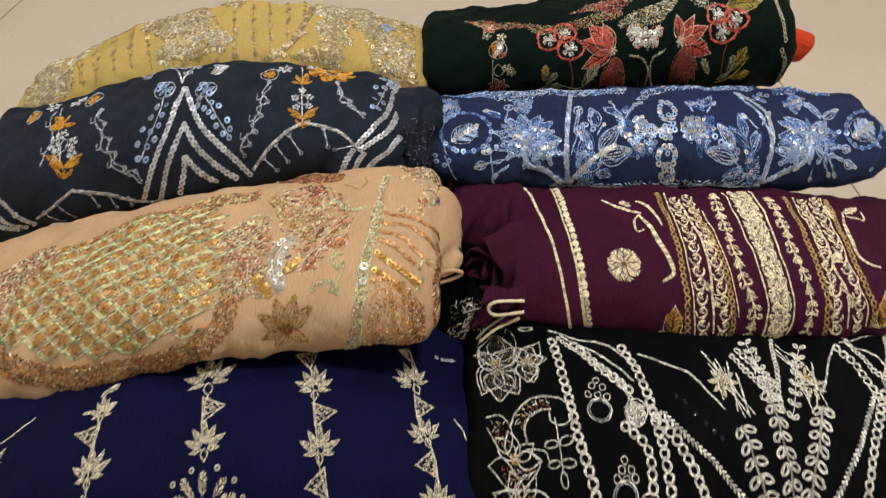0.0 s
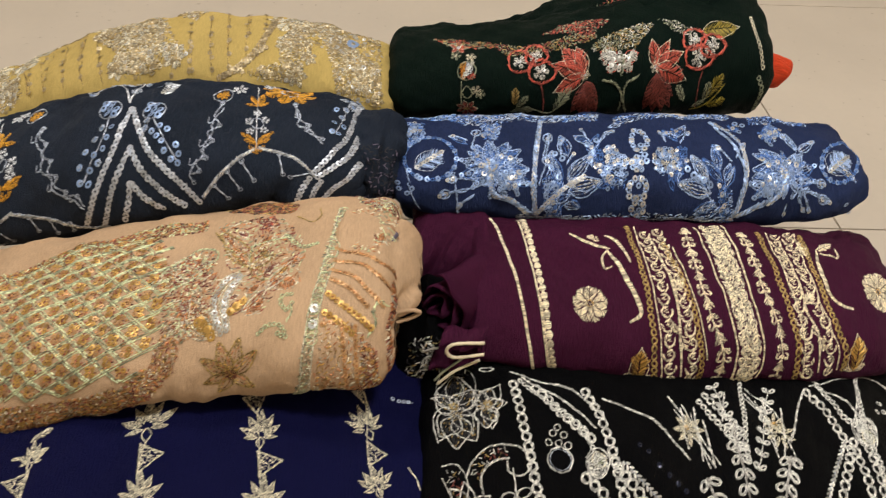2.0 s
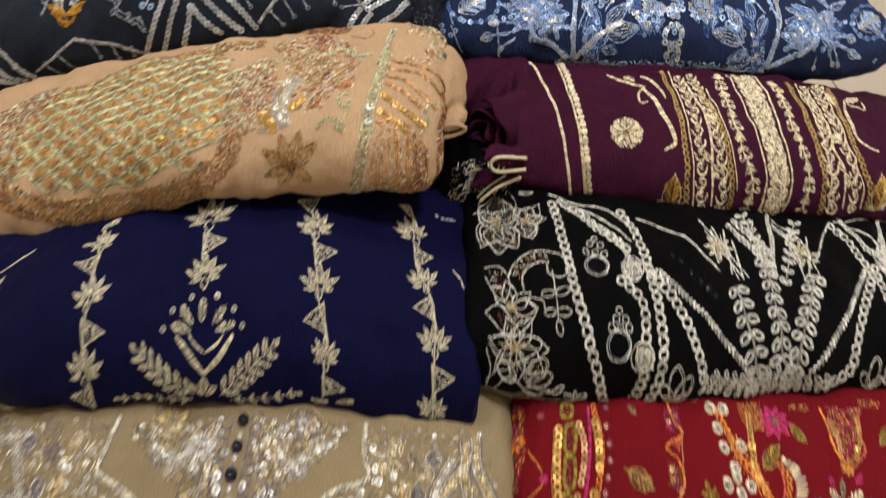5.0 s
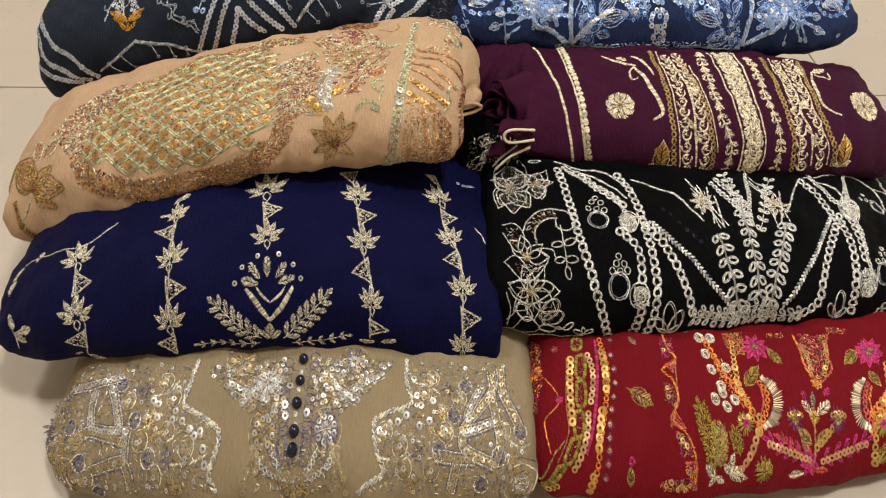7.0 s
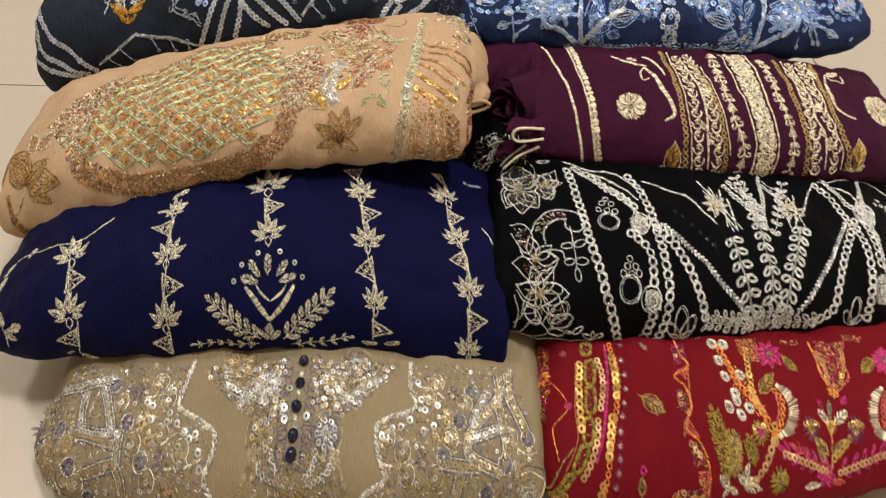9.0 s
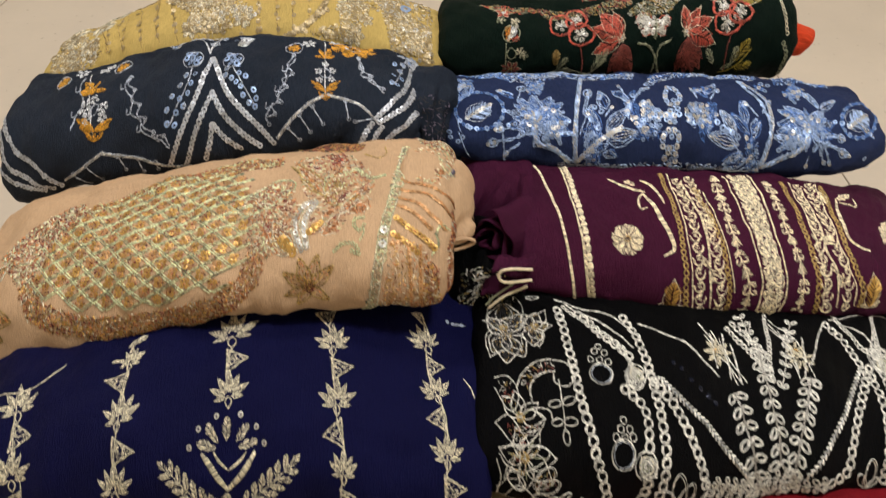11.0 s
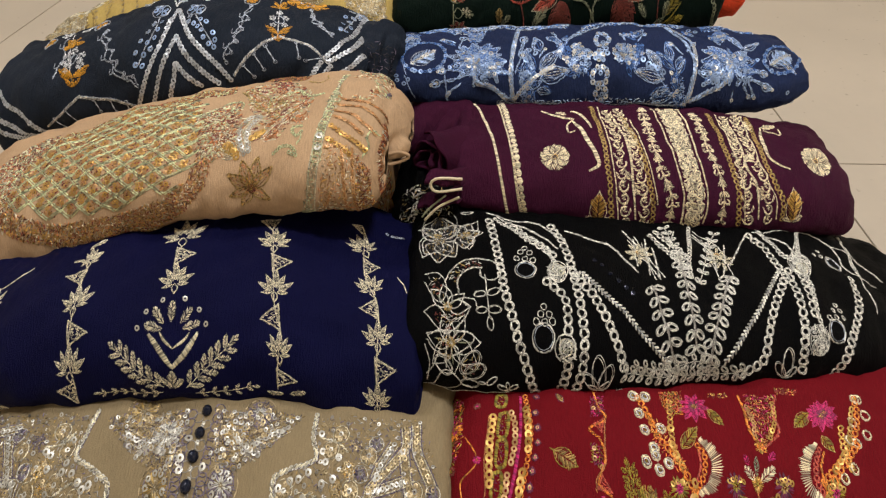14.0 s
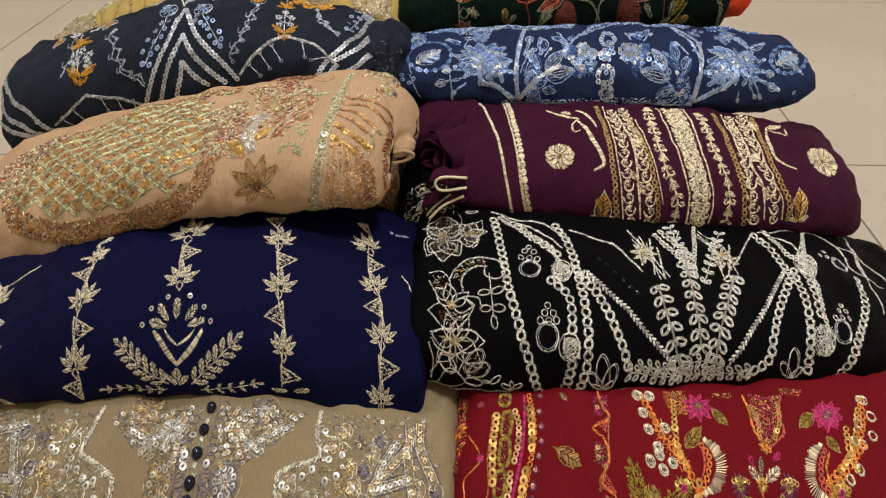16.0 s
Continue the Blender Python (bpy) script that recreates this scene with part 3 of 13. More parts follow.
def w_satin(n, pts, w, mat, ends=0.15):
    """A band of satin stitches across a line, narrowing to both ends."""
    q, t = spline(pts, 0.62)
    for i, (p, d) in enumerate(zip(q, t)):
        s = i / max(1, len(q) - 1)
        half = w / 2 * min(1, ends + (1 - ends) * math.sin(math.pi * min(max(s, .02), .98)) ** .6)
        o = turn2(d, 1.3) * half
        n.stitch(p - o * n.rnd.uniform(.88, 1.08), p + o * n.rnd.uniform(.88, 1.08), .62, mat, .5 + .35 * n.rnd.random())


def w_scallop(n, pts, w, pitch, mat):
    """A row of round satin discs along a straight satin edge."""
    q, t = spline(pts, pitch)
    for p, d in zip(q, t):
        nrm = np.array((d[1], -d[0]))
        c = p - nrm * w * .35
        k = max(8, int(w * 2 / .55))
        for i in range(k):
            y = -1 + 2 * (i + .5) / k
            half = math.sqrt(1 - y * y) * w * .56
            o = d * y * pitch * .47
            n.stitch(c + o - nrm * half, c + o + nrm * half, .6, mat, .45 + .4 * n.rnd.random())
        n.ring(c, w * .3, w * .3, 0, .6, mat)
    w_satin(n, [p + np.array((d[1], -d[0])) * w * .42 for p, d in zip(q, t)], 1.5, mat, 1)


def w_fleur(n, a, b, mat):
    """A fan of narrow pointed leaves on a looped foot."""
    a, b = np.array(a, float), np.array(b, float)
    d = b - a
    c = a + d * .34
    for ang, ln in ((0, .95), (.5, .78), (-.5, .78), (1.02, .74), (-1.02, .74), (1.6, .5), (-1.6, .5)):
        r = turn2(d, ang + n.rnd.uniform(-.07, .07)) * ln * n.rnd.uniform(.92, 1.06)
        w_leaf(n, c + r * .2, c + r * .84, .3, mat)
        w_outline(n, c + r * .18, c + r * .88, .3, mat, .5)
    w_cord(n, [a + d * .02, a + turn2(d, .45) * .22, c, a + turn2(d, -.45) * .22, a + d * .02], .8, mat)


def w_fern(n, a, b, count, ln, mat):
    """Leaf pairs along a stem from a to b."""
    a, b = np.array(a, float), np.array(b, float)
    d = b - a
    u = d / np.linalg.norm(d)
    w_line(n, [a, b], .6, mat)
    for i in range(count):
        s = (i + .4) / count
        for sg in (1, -1):
            m = ln * (.65 + .35 * math.sin(math.pi * (.25 + .65 * s)))
            w_leaf(n, a + d * s, a + d * s + turn2(u, sg * .72) * m, .36, mat)
    w_leaf(n, b - u * 1, b + u * ln * .8, .36, mat)


def w_loopcol(n, pts, ln, gap, mat):
    """Pairs of thread loops up a stem."""
    q, t = spline(pts, gap)
    w_cord(n, pts, .7, mat)
    for p, d in zip(q, t):
        for sg in (1, -1):
            r = turn2(d, sg * (2.2 + n.rnd.uniform(-.15, .15))) * ln
            w_loop(n, p + r * .08, p + r, .62, mat, .75)
            w_loop(n, p + r * .2, p + r * .93, .5, mat, .45)


def w_rings(n, pts, r, mat, thick=0.9):
    for p in pts:
        n.ring(np.array(p), r, r, 0, thick, mat)


def w_scroll(n, pts, r, mat):
    """Curls that turn left and right along a line."""
    q, t = spline(pts, r * 2.1)
    for i, (p, d) in enumerate(zip(q, t)):
        s = 1 if i % 2 else -1
        arc = [p + turn2(d, s * a) * r * (1.0 - .1 * a) for a in (-1.6, -.8, 0, .8, 1.6, 2.6, 3.6)]
        w_cord(n, arc, 1.6, mat)
        w_blobstitch(n, p, r * .45, mat)


def w_blobstitch(n, p, r, mat):
    for i in range(7):
        o = np.array((math.cos(i * 2.4), math.sin(i * 2.4))) * r * math.sqrt(i / 7)
        n.stitch(np.array(p) + o - (.5, .2), np.array(p) + o + (.5, .2), .7, mat, .7)


def w_vine(n, pts, mat):
    """A stem with bulbs, leaf pairs and curls in turn."""
    w_satin(n, pts, 1.7, mat, 1)
    q, t = spline(pts, 6.5)
    for i, (p, d) in enumerate(zip(q, t)):
        if i % 3 == 0:
            w_leaf(n, p - d * 4, p + d * 4, 1.0, mat)
        elif i % 3 == 1:
            for sg in (1, -1):
                w_leaf(n, p, p + turn2(d, sg * .9) * 6, .5, mat)
        else:
            for sg in (1, -1):
                c = p + turn2(d, sg * 1.57) * 3
                w_cord(n, [p, c + d * 1.6, c + turn2(d, sg * 1.57) * 1.5, c - d * 1.2], 1.5, mat)


def w_lattice(n, poly, cell, skew, mats, fillers, r):
    """Crossing double lines with a cluster of sequins in each diamond."""
    xs, ys = [p[0] for p in poly], [p[1] for p in poly]
    cx, cy = (min(xs) + max(xs)) / 2, (min(ys) + max(ys)) / 2
    reach = int((max(xs) - min(xs) + max(ys) - min(ys)) / cell) + 2
    ax = [np.array((math.cos(a), math.sin(a))) for a in skew]
    def cell_at(i, j):
        return np.array((cx, cy)) + ax[0] * i * cell + ax[1] * j * cell
    for i in range(-reach, reach):
        for j in range(-reach, reach):
            p = cell_at(i, j)
            if not inside(poly, p):
                continue
            for k, (di, dj) in enumerate(((1, 0), (0, 1))):
                e = cell_at(i + di, j + dj)
                for o in (-.75, .75):
                    off = ax[1 - k] * o
                    for s in range(4):
                        a, b = p + (e - p) * s / 4 + off, p + (e - p) * (s + 1.25) / 4 + off
                        n.stitch(a, b, .85, mats[k] if o > 0 else mats[0], .85)
            c = cell_at(i + .5, j + .5)
            for q in range(4):
                n.sequin(c + turn2(np.array((cell * .2, 0)), q * 1.57 + .6), r, n.rnd.choice(fillers[0]))
            for q in range(24):
                a = n.rnd.uniform(0, 6.28)
                g = c + np.array((n.rnd.gauss(0, cell * .24), n.rnd.gauss(0, cell * .24)))
                o = np.array((math.cos(a), math.sin(a))) * .8
                n.stitch(g - o, g + o, .6, n.rnd.choice(fillers[1]), .7)



def w_petal(n, a, b, ratio, mats, edge):
    """A petal of beaded rows inside a cord outline; the cloth shows between the rows."""
    a, b = np.array(a, float), np.array(b, float)
    d = b - a
    L = max(np.linalg.norm(d), 1e-6)
    nrm = np.array((-d[1], d[0]))
    pts = [a + d * s + nrm * sg * ratio * .5 * math.sin(math.pi * s ** .8) for sg, ss in ((1, (0, .25, .5, .75, 1)), (-1, (.75, .5, .25, 0))) for s in ss]
    w_cord(n, pts, 1.0, edge)
    rows = max(1, int(L * ratio / 2.4))
    for k in range(rows):
        f = ((k + .5) / rows - .5) * .8
        for i in range(max(2, int(L / 1.5))):
            s = (i + .5 + n.rnd.uniform(-.2, .2)) / max(2, int(L / 1.5))
            p = a + d * s * .95 + nrm * f * ratio * math.sin(math.pi * s ** .8)
            o = turn2(d / L, n.rnd.gauss(0, .35)) * .75
            n.stitch(p - o, p + o, .62, n.rnd.choice(mats), .5 + .4 * n.rnd.random())


def w_disc(n, c, rim, mat, eye=None, seqs=0, smat="foil_silver"):
    """A round flower head of radial stitches, with a bright eye or a ring of sequins."""
    c, rim = np.array(c, float), np.array(rim, float)
    R = max(1.6, np.linalg.norm(rim - c))
    k = int(16 + R * 4)
    g = n.rnd
    for i in range(k):
        a = 2 * math.pi * i / k + g.uniform(-.15, .15)
        o = np.array((math.cos(a), math.sin(a)))
        n.stitch(c + o * R * g.uniform(.15, .45), c + o * R * g.uniform(.8, 1.1), .55, mat, .5 + .5 * g.random())
    if eye:
        w_blobstitch(n, c, R * .32, eye)
    for i in range(seqs):
        a = 2 * math.pi * i / seqs + .4
        n.sequin(c + np.array((math.cos(a), math.sin(a))) * R * .62, min(1.7, R * .36), smat)


def w_comb(n, pts, w, mat):
    """A crescent of long stitches set across a curve, all to one side."""
    q, t = spline(pts, .75)
    for i, (p, d) in enumerate(zip(q, t)):
        s = i / max(1, len(q) - 1)
        nrm = np.array((-d[1], d[0]))
        h = w * math.sin(math.pi * min(max(s, .06), .94)) ** .5 * n.rnd.uniform(.85, 1.1)
        n.stitch(p, p + nrm * h - d * h * .25, .62, mat, .6 + .4 * n.rnd.random())


def w_double(n, pts, w, mat, seq=None, r=1.1):
    """Two thin cords side by side, with a row of small sequins between them."""
    q, t = spline(pts, 2.0)
    for sg in (1, -1):
        w_cord(n, [p + np.array((-d[1], d[0])) * sg * w / 2 for p, d in zip(q, t)], .75, mat)
    if seq:
        w_seqs(n, pts, r, seq)


def w_petals(n, c, tips, ratio, mats, edge):
    for tip in tips:
        w_petal(n, c, tip, ratio, mats, edge)


def w_tips(n, c, tips, ratio, mat, edge=None):
    for tip in tips:
        w_leaf(n, c, tip, ratio, mat, edge)


# navy dress: sprigs in rows, one crest
work("navy", "stem_line", (w_cord, [(-276.4, 64.8), (-272.2, 42.9), (-268.4, 27.7), (-260.3, 5.6), (-265.0, -16.4)], 0.8, 'champagne'))
work("navy", "sprig_motif", (w_fleur, (-270.4, 43.6), (-276.4, 64.8), 'champagne'))
work("navy", "sprig_motif", (w_fleur, (-266.2, 6.0), (-268.4, 27.7), 'champagne'))
work("navy", "triangle_motif", (w_tri, (-272.6, 44.2), (-270.9, 28.6), (-258.9, 36.2), 'champagne'))
work("navy", "triangle_motif", (w_tri, (-261.7, 6.3), (-261.9, -6.5), (-278.2, -1.3), 'champagne'))
work("navy", "stem_line", (w_cord, [(-204.5, 83.2), (-203.6, 67.8), (-198.9, 32.3), (-199.9, 17.2), (-197.3, -3.4)], 0.8, 'champagne'))
work("navy", "sprig_motif", (w_fleur, (-202.7, 68.1), (-204.0, 83.0), 'champagne'))
work("navy", "sprig_motif", (w_fleur, (-198.9, 32.3), (-201.2, 52.6), 'champagne'))
work("navy", "sprig_motif", (w_fleur, (-199.3, -3.2), (-199.9, 17.2), 'champagne'))
work("navy", "triangle_motif", (w_tri, (-202.1, 67.5), (-200.5, 53.6), (-216.4, 63.8), 'champagne'))
work("navy", "triangle_motif", (w_tri, (-201.0, 31.0), (-200.3, 17.9), (-187.5, 24.2), 'champagne'))
work("navy", "triangle_motif", (w_tri, (-197.3, -3.4), (-198.3, -18.0), (-209.1, -7.3), 'champagne'))
work("navy", "stem_line", (w_cord, [(-139.8, 79.4), (-138.9, 62.1), (-136.2, 52.2)], 0.8, 'champagne'))
work("navy", "sprig_motif", (w_fleur, (-139.5, 78.3), (-145.1, 104.9), 'champagne'))
work("navy", "sprig_motif", (w_fleur, (-134.1, 42.1), (-137.2, 60.8), 'champagne'))
work("navy", "triangle_motif", (w_tri, (-142.2, 77.9), (-138.6, 62.1), (-128.5, 72.6), 'champagne'))
work("navy", "stem_line", (w_cord, [(-81.4, 94.5), (-76.2, 71.5), (-69.9, 39.2), (-64.3, 24.4), (-65.4, 5.4), (-66.0, -6.1)], 0.8, 'champagne'))
work("navy", "sprig_motif", (w_fleur, (-76.3, 73.0), (-78.9, 93.6), 'champagne'))
work("navy", "sprig_motif", (w_fleur, (-69.9, 39.2), (-71.9, 58.5), 'champagne'))
work("navy", "sprig_motif", (w_fleur, (-63.8, 7.4), (-64.7, 23.4), 'champagne'))
work("navy", "triangle_motif", (w_tri, (-91.4, 104.6), (-79.3, 108.5), (-81.3, 93.3), 'champagne'))
work("navy", "triangle_motif", (w_tri, (-77.0, 71.9), (-74.3, 59.4), (-63.2, 68.6), 'champagne'))
work("navy", "triangle_motif", (w_tri, (-67.1, 38.9), (-64.3, 25.0), (-77.2, 29.6), 'champagne'))
work("navy", "triangle_motif", (w_tri, (-65.8, 5.4), (-65.9, -4.5), (-53.3, 1.2), 'champagne'))
work("navy", "stem_line", (w_cord, [(-20.2, 114.9), (-14.9, 77.6), (-5.9, 59.7), (-2.3, 43.0), (-2.0, 23.0), (-1.3, -12.5)], 0.8, 'champagne'))
work("navy", "sprig_motif", (w_fleur, (-14.5, 92.5), (-24.5, 111.2), 'champagne'))
work("navy", "sprig_motif", (w_fleur, (-6.7, 60.2), (-14.0, 76.7), 'champagne'))
work("navy", "sprig_motif", (w_fleur, (-1.2, 24.7), (-3.1, 42.9), 'champagne'))
work("navy", "sprig_motif", (w_fleur, (-1.4, -9.0), (-1.6, 8.4), 'champagne'))
work("navy", "triangle_motif", (w_tri, (-29.6, 121.7), (-22.8, 125.0), (-19.4, 115.1), 'champagne'))
work("navy", "triangle_motif", (w_tri, (-17.4, 91.7), (-14.9, 77.6), (-5.8, 85.2), 'champagne'))
work("navy", "triangle_motif", (w_tri, (-6.0, 58.7), (-3.1, 45.2), (-15.3, 49.7), 'champagne'))
work("navy", "triangle_motif", (w_tri, (-3.2, 22.8), (-1.6, 8.8), (10.2, 18.2), 'champagne'))
work("navy", "triangle_motif", (w_tri, (-2.5, -16.9), (-14.2, -27.1), (-1.2, -26.4), 'champagne'))
work("navy", "leaf_motif", (w_leaf, (-207.2, 84.3), (-195.2, 92.1), 0.35, 'champagne'), (w_leaf, (-210.1, 76.4), (-216.2, 75.5), 0.4, 'champagne'), (w_leaf, (-203.2, 76.1), (-193.2, 80.1), 0.3, 'champagne'))
work("navy", "leaf_motif", (w_leaf, (-265.0, -16.4), (-253.3, -26.4), 0.4, 'champagne'), (w_leaf, (-268.3, -12.9), (-275.0, -16.7), 0.5, 'champagne'), (w_leaf, (-263.4, -24.8), (-259.0, -25.6), 0.5, 'champagne'))
work("navy", "leaf_motif", (w_leaf, (-58.6, -8.0), (-46.8, -3.7), 0.3, 'champagne'), (w_leaf, (-62.6, -8.5), (-74.5, -10.6), 0.3, 'champagne'))
work("navy", "edge_line", (w_cord, [(-324.1, 63.1), (-304.9, 63.1), (-277.2, 62.7), (-260.7, 68.6), (-249.7, 78.1)], 0.8, 'champagne'), (w_leaf, (-310.4, 59.0), (-309.0, 69.4), 0.5, 'champagne'), (w_leaf, (-328.3, 49.9), (-323.5, 61.8), 0.3, 'champagne'), (w_leaf, (-329.1, 39.0), (-324.4, 50.9), 0.35, 'champagne'))
work("navy", "leaf_motif", (w_leaf, (-324.9, 25.5), (-320.2, 12.2), 0.35, 'champagne'), (w_leaf, (-319.5, 9.6), (-301.7, 12.0), 0.4, 'champagne'), (w_leaf, (-319.7, 8.1), (-307.5, 0.5), 0.4, 'champagne'), (w_line, [(-323.4, 21.3), (-319.8, 7.1), (-316.0, -4.3)], 0.7, 'champagne'))
work("navy", "crest_motif", (w_leaf, (-133.5, 26.8), (-133.9, 39.4), 0.4, 'champagne'), (w_leaf, (-138.2, 26.0), (-146.7, 35.9), 0.4, 'champagne'), (w_leaf, (-139.3, 23.0), (-151.7, 26.6), 0.4, 'champagne'), (w_leaf, (-128.0, 26.2), (-121.0, 35.9), 0.4, 'champagne'), (w_leaf, (-126.4, 23.3), (-114.5, 27.6), 0.4, 'champagne'), (w_satin, [(-132.1, 2.8), (-139.2, 11.9), (-147.5, 20.9)], 4, 'champagne', 0.5), (w_satin, [(-132.1, 2.8), (-123.3, 11.3), (-116.5, 21.4)], 4, 'champagne', 0.5), (w_satin, [(-131.3, 13.2), (-137.4, 17.7), (-140.8, 21.8)], 2, 'champagne'), (w_satin, [(-131.3, 13.2), (-124.7, 17.5), (-121.8, 21.4)], 2, 'champagne'), (w_leaf, (-133.6, -10.0), (-132.2, 1.8), 0.5, 'champagne'), (w_leaf, (-134.4, -10.1), (-140.3, -2.8), 0.4, 'champagne'), (w_leaf, (-132.1, -10.1), (-125.2, -3.2), 0.4, 'champagne'), label="pale gold crest of leaves")
work("navy", "sequin", (w_dots, [(-140.2, 38.6)], 1.6, 'foil_silver'))
work("navy", "sequin", (w_dots, [(-150.3, 32.9)], 1.6, 'foil_silver'))
work("navy", "sequin", (w_dots, [(-154.6, 24.3)], 1.6, 'foil_silver'))
work("navy", "sequin", (w_dots, [(-126.4, 39.4)], 1.6, 'foil_silver'))
work("navy", "sequin", (w_dots, [(-116.7, 33.6)], 1.6, 'foil_silver'))
work("navy", "sequin", (w_dots, [(-111.3, 25.9)], 1.6, 'foil_silver'))
work("navy", "fern_motif", (w_fern, (-139.0, -9.7), (-167.4, 13.3), 6, 11, 'champagne'))
work("navy", "fern_motif", (w_fern, (-124.3, -9.2), (-96.0, 15.5), 6, 11, 'champagne'))
work("navy", "fern_motif", (w_fern, (-140.5, -14.1), (-181.4, -12.0), 6, 6, 'champagne'))
work("navy", "fern_motif", (w_fern, (-119.3, -13.8), (-82.1, -7.9), 5, 6, 'champagne'))
work("navy", "corner_motif", (w_dots, [(-4.1, 125.0), (3.1, 125.0), (0.2, 125.0), (6.0, 125.0)], 1.4, 'steel'), (w_line, [(1.0, 126.0), (3.1, 125.0), (8.8, 125.0)], 0.6, 'steel'))
work("navy", "edge_line", (w_line, [(7.3, 79.4), (12.4, 73.9), (14.9, 68.1)], 0.8, 'champagne'))

# black dress: chains, loops and rings
work("black", "chain_line", (w_chain, [(72.6, 110.3), (76.4, 87.0), (79.7, 65.2), (82.3, 45.2), (87.0, 29.5), (91.0, 15.9), (96.1, 4.8), (103.8, -15.6)], 3.1, 'silver'))
work("black", "chain_line", (w_chain, [(118.5, 108.0), (126.0, 85.5), (129.8, 64.4), (132.9, 44.7), (134.5, 29.4), (134.8, 14.0), (133.7, 0.4), (128.1, -20.9)], 3.1, 'silver'))
work("black", "chain_line", (w_chain, [(131.9, 58.9), (144.3, 40.4), (152.2, 23.8), (158.0, 12.3), (161.4, 2.9)], 3.1, 'silver'))
work("black", "chain_line", (w_chain, [(111.5, 52.4), (121.1, 44.2), (124.3, 34.6), (124.2, 21.6)], 3.1, 'silver'))
work("black", "chain_line", (w_chain, [(124.5, 3.6), (123.1, -4.5), (119.7, -17.5)], 3.1, 'silver'))
work("black", "chain_line", (w_chain, [(289.2, 63.5), (271.5, 34.6), (264.4, 17.2), (259.6, 4.2), (244.2, -3.0)], 3.1, 'silver'))
work("black", "chain_line", (w_chain, [(293.5, 68.5), (292.4, 46.7), (292.0, 26.9), (290.3, 13.7), (290.4, -2.7)], 3.1, 'silver'))
work("black", "chain_line", (w_chain, [(303.4, 63.8), (302.3, 45.5), (301.4, 32.7)], 3.1, 'silver'))
work("black", "chain_line", (w_chain, [(349.9, 72.2), (347.4, 52.6), (339.0, 32.1), (327.5, 15.6), (322.3, 3.3), (315.2, -10.4)], 3.1, 'silver'))
work("black", "chain_line", (w_chain, [(272.6, 104.8), (283.0, 87.2), (288.6, 66.8)], 3.1, 'silver'))
work("black", "chain_line", (w_chain, [(87.0, 109.5), (104.4, 86.8), (117.0, 75.2)], 3.1, 'silver'))
work("black", "oval_motif", (w_loop, (119.1, 66.3), (118.2, 52.4), 0.95, 'silver', 1.0), (w_fill, [(113.4, 64.2), (124.7, 65.5), (124.0, 55.1), (112.7, 53.1)], 1.7, ['silver'], 4, 0.7))
work("black", "oval_motif", (w_loop, (123.6, 17.2), (123.9, 6.2), 0.95, 'silver', 1.0), (w_fill, [(118.6, 16.1), (128.9, 16.2), (129.1, 7.3), (118.7, 7.2)], 1.7, ['silver'], 4, 0.7))
work("black", "oval_motif", (w_loop, (301.3, 25.1), (302.1, 6.9), 0.95, 'silver', 1.0), (w_fill, [(295.3, 23.7), (307.8, 24.2), (308.5, 8.4), (295.2, 8.4)], 1.7, ['silver'], 4, 0.7))
work("black", "oval_motif", (w_loop, (305.9, 84.9), (303.1, 66.2), 0.95, 'silver', 1.0), (w_fill, [(299.6, 83.3), (312.5, 84.1), (310.3, 68.9), (297.7, 68.4)], 1.7, ['silver'], 4, 0.7))
work("black", "cord_line", (w_cord, [(71.0, 120.4), (89.4, 115.5), (112.1, 107.1), (127.1, 88.8)], 1.5, 'silver'))
work("black", "cord_line", (w_cord, [(78.7, 116.5), (101.3, 101.4), (120.4, 82.1)], 1.5, 'silver'))
work("black", "cord_line", (w_cord, [(128.6, 102.8), (152.9, 92.2), (166.9, 76.1), (176.2, 62.3)], 1.6, 'silver'))
work("black", "cord_line", (w_cord, [(269.2, 104.5), (258.0, 87.1), (247.2, 70.4)], 1.6, 'silver'))
work("black", "cord_line", (w_cord, [(276.8, 110.0), (331.6, 122.2), (350.8, 111.5), (355.1, 83.7), (381.9, 77.2)], 1.3, 'silver'))
work("black", "cord_line", (w_cord, [(281.8, 109.8), (298.5, 98.1), (304.3, 85.1)], 1.4, 'silver'))
work("black", "cord_line", (w_cord, [(316.6, 112.8), (305.5, 92.4), (299.5, 82.7)], 1.5, 'silver'))
work("black", "cord_line", (w_cord, [(349.2, 114.0), (373.0, 102.2), (390.7, 84.9)], 1.2, 'silver'))
work("black", "cord_line", (w_cord, [(362.1, 94.3), (363.5, 69.2), (363.3, 44.9)], 1.1, 'silver'))
work("black", "braid_line", (w_braid, [(135.9, 61.4), (147.3, 46.9), (161.9, 34.0), (177.3, 17.4), (192.2, 4.3)], 3.6, 'silver'), (w_line, [(135.9, 61.4), (147.3, 46.9), (161.9, 34.0), (177.3, 17.4), (192.2, 4.3)], 0.6, 'steel'))
work("black", "braid_line", (w_braid, [(285.3, 67.8), (259.2, 33.6), (242.8, 16.5), (231.9, 3.9)], 3.6, 'silver'), (w_line, [(285.3, 67.8), (259.2, 33.6), (242.8, 16.5), (231.9, 3.9)], 0.6, 'steel'))
work("black", "ring_motif", (w_rings, [(97.4, 62.3)], 7.5, 'silver', 1.5), (w_rings, [(97.4, 62.3)], 6.2, 'steel', 0.7), (w_rings, [(91.4, 72.5), (97.4, 71.9), (102.9, 70.7), (94.4, 78.1), (100.7, 76.5), (97.4, 81.7)], 2.1, 'silver', 1.1))
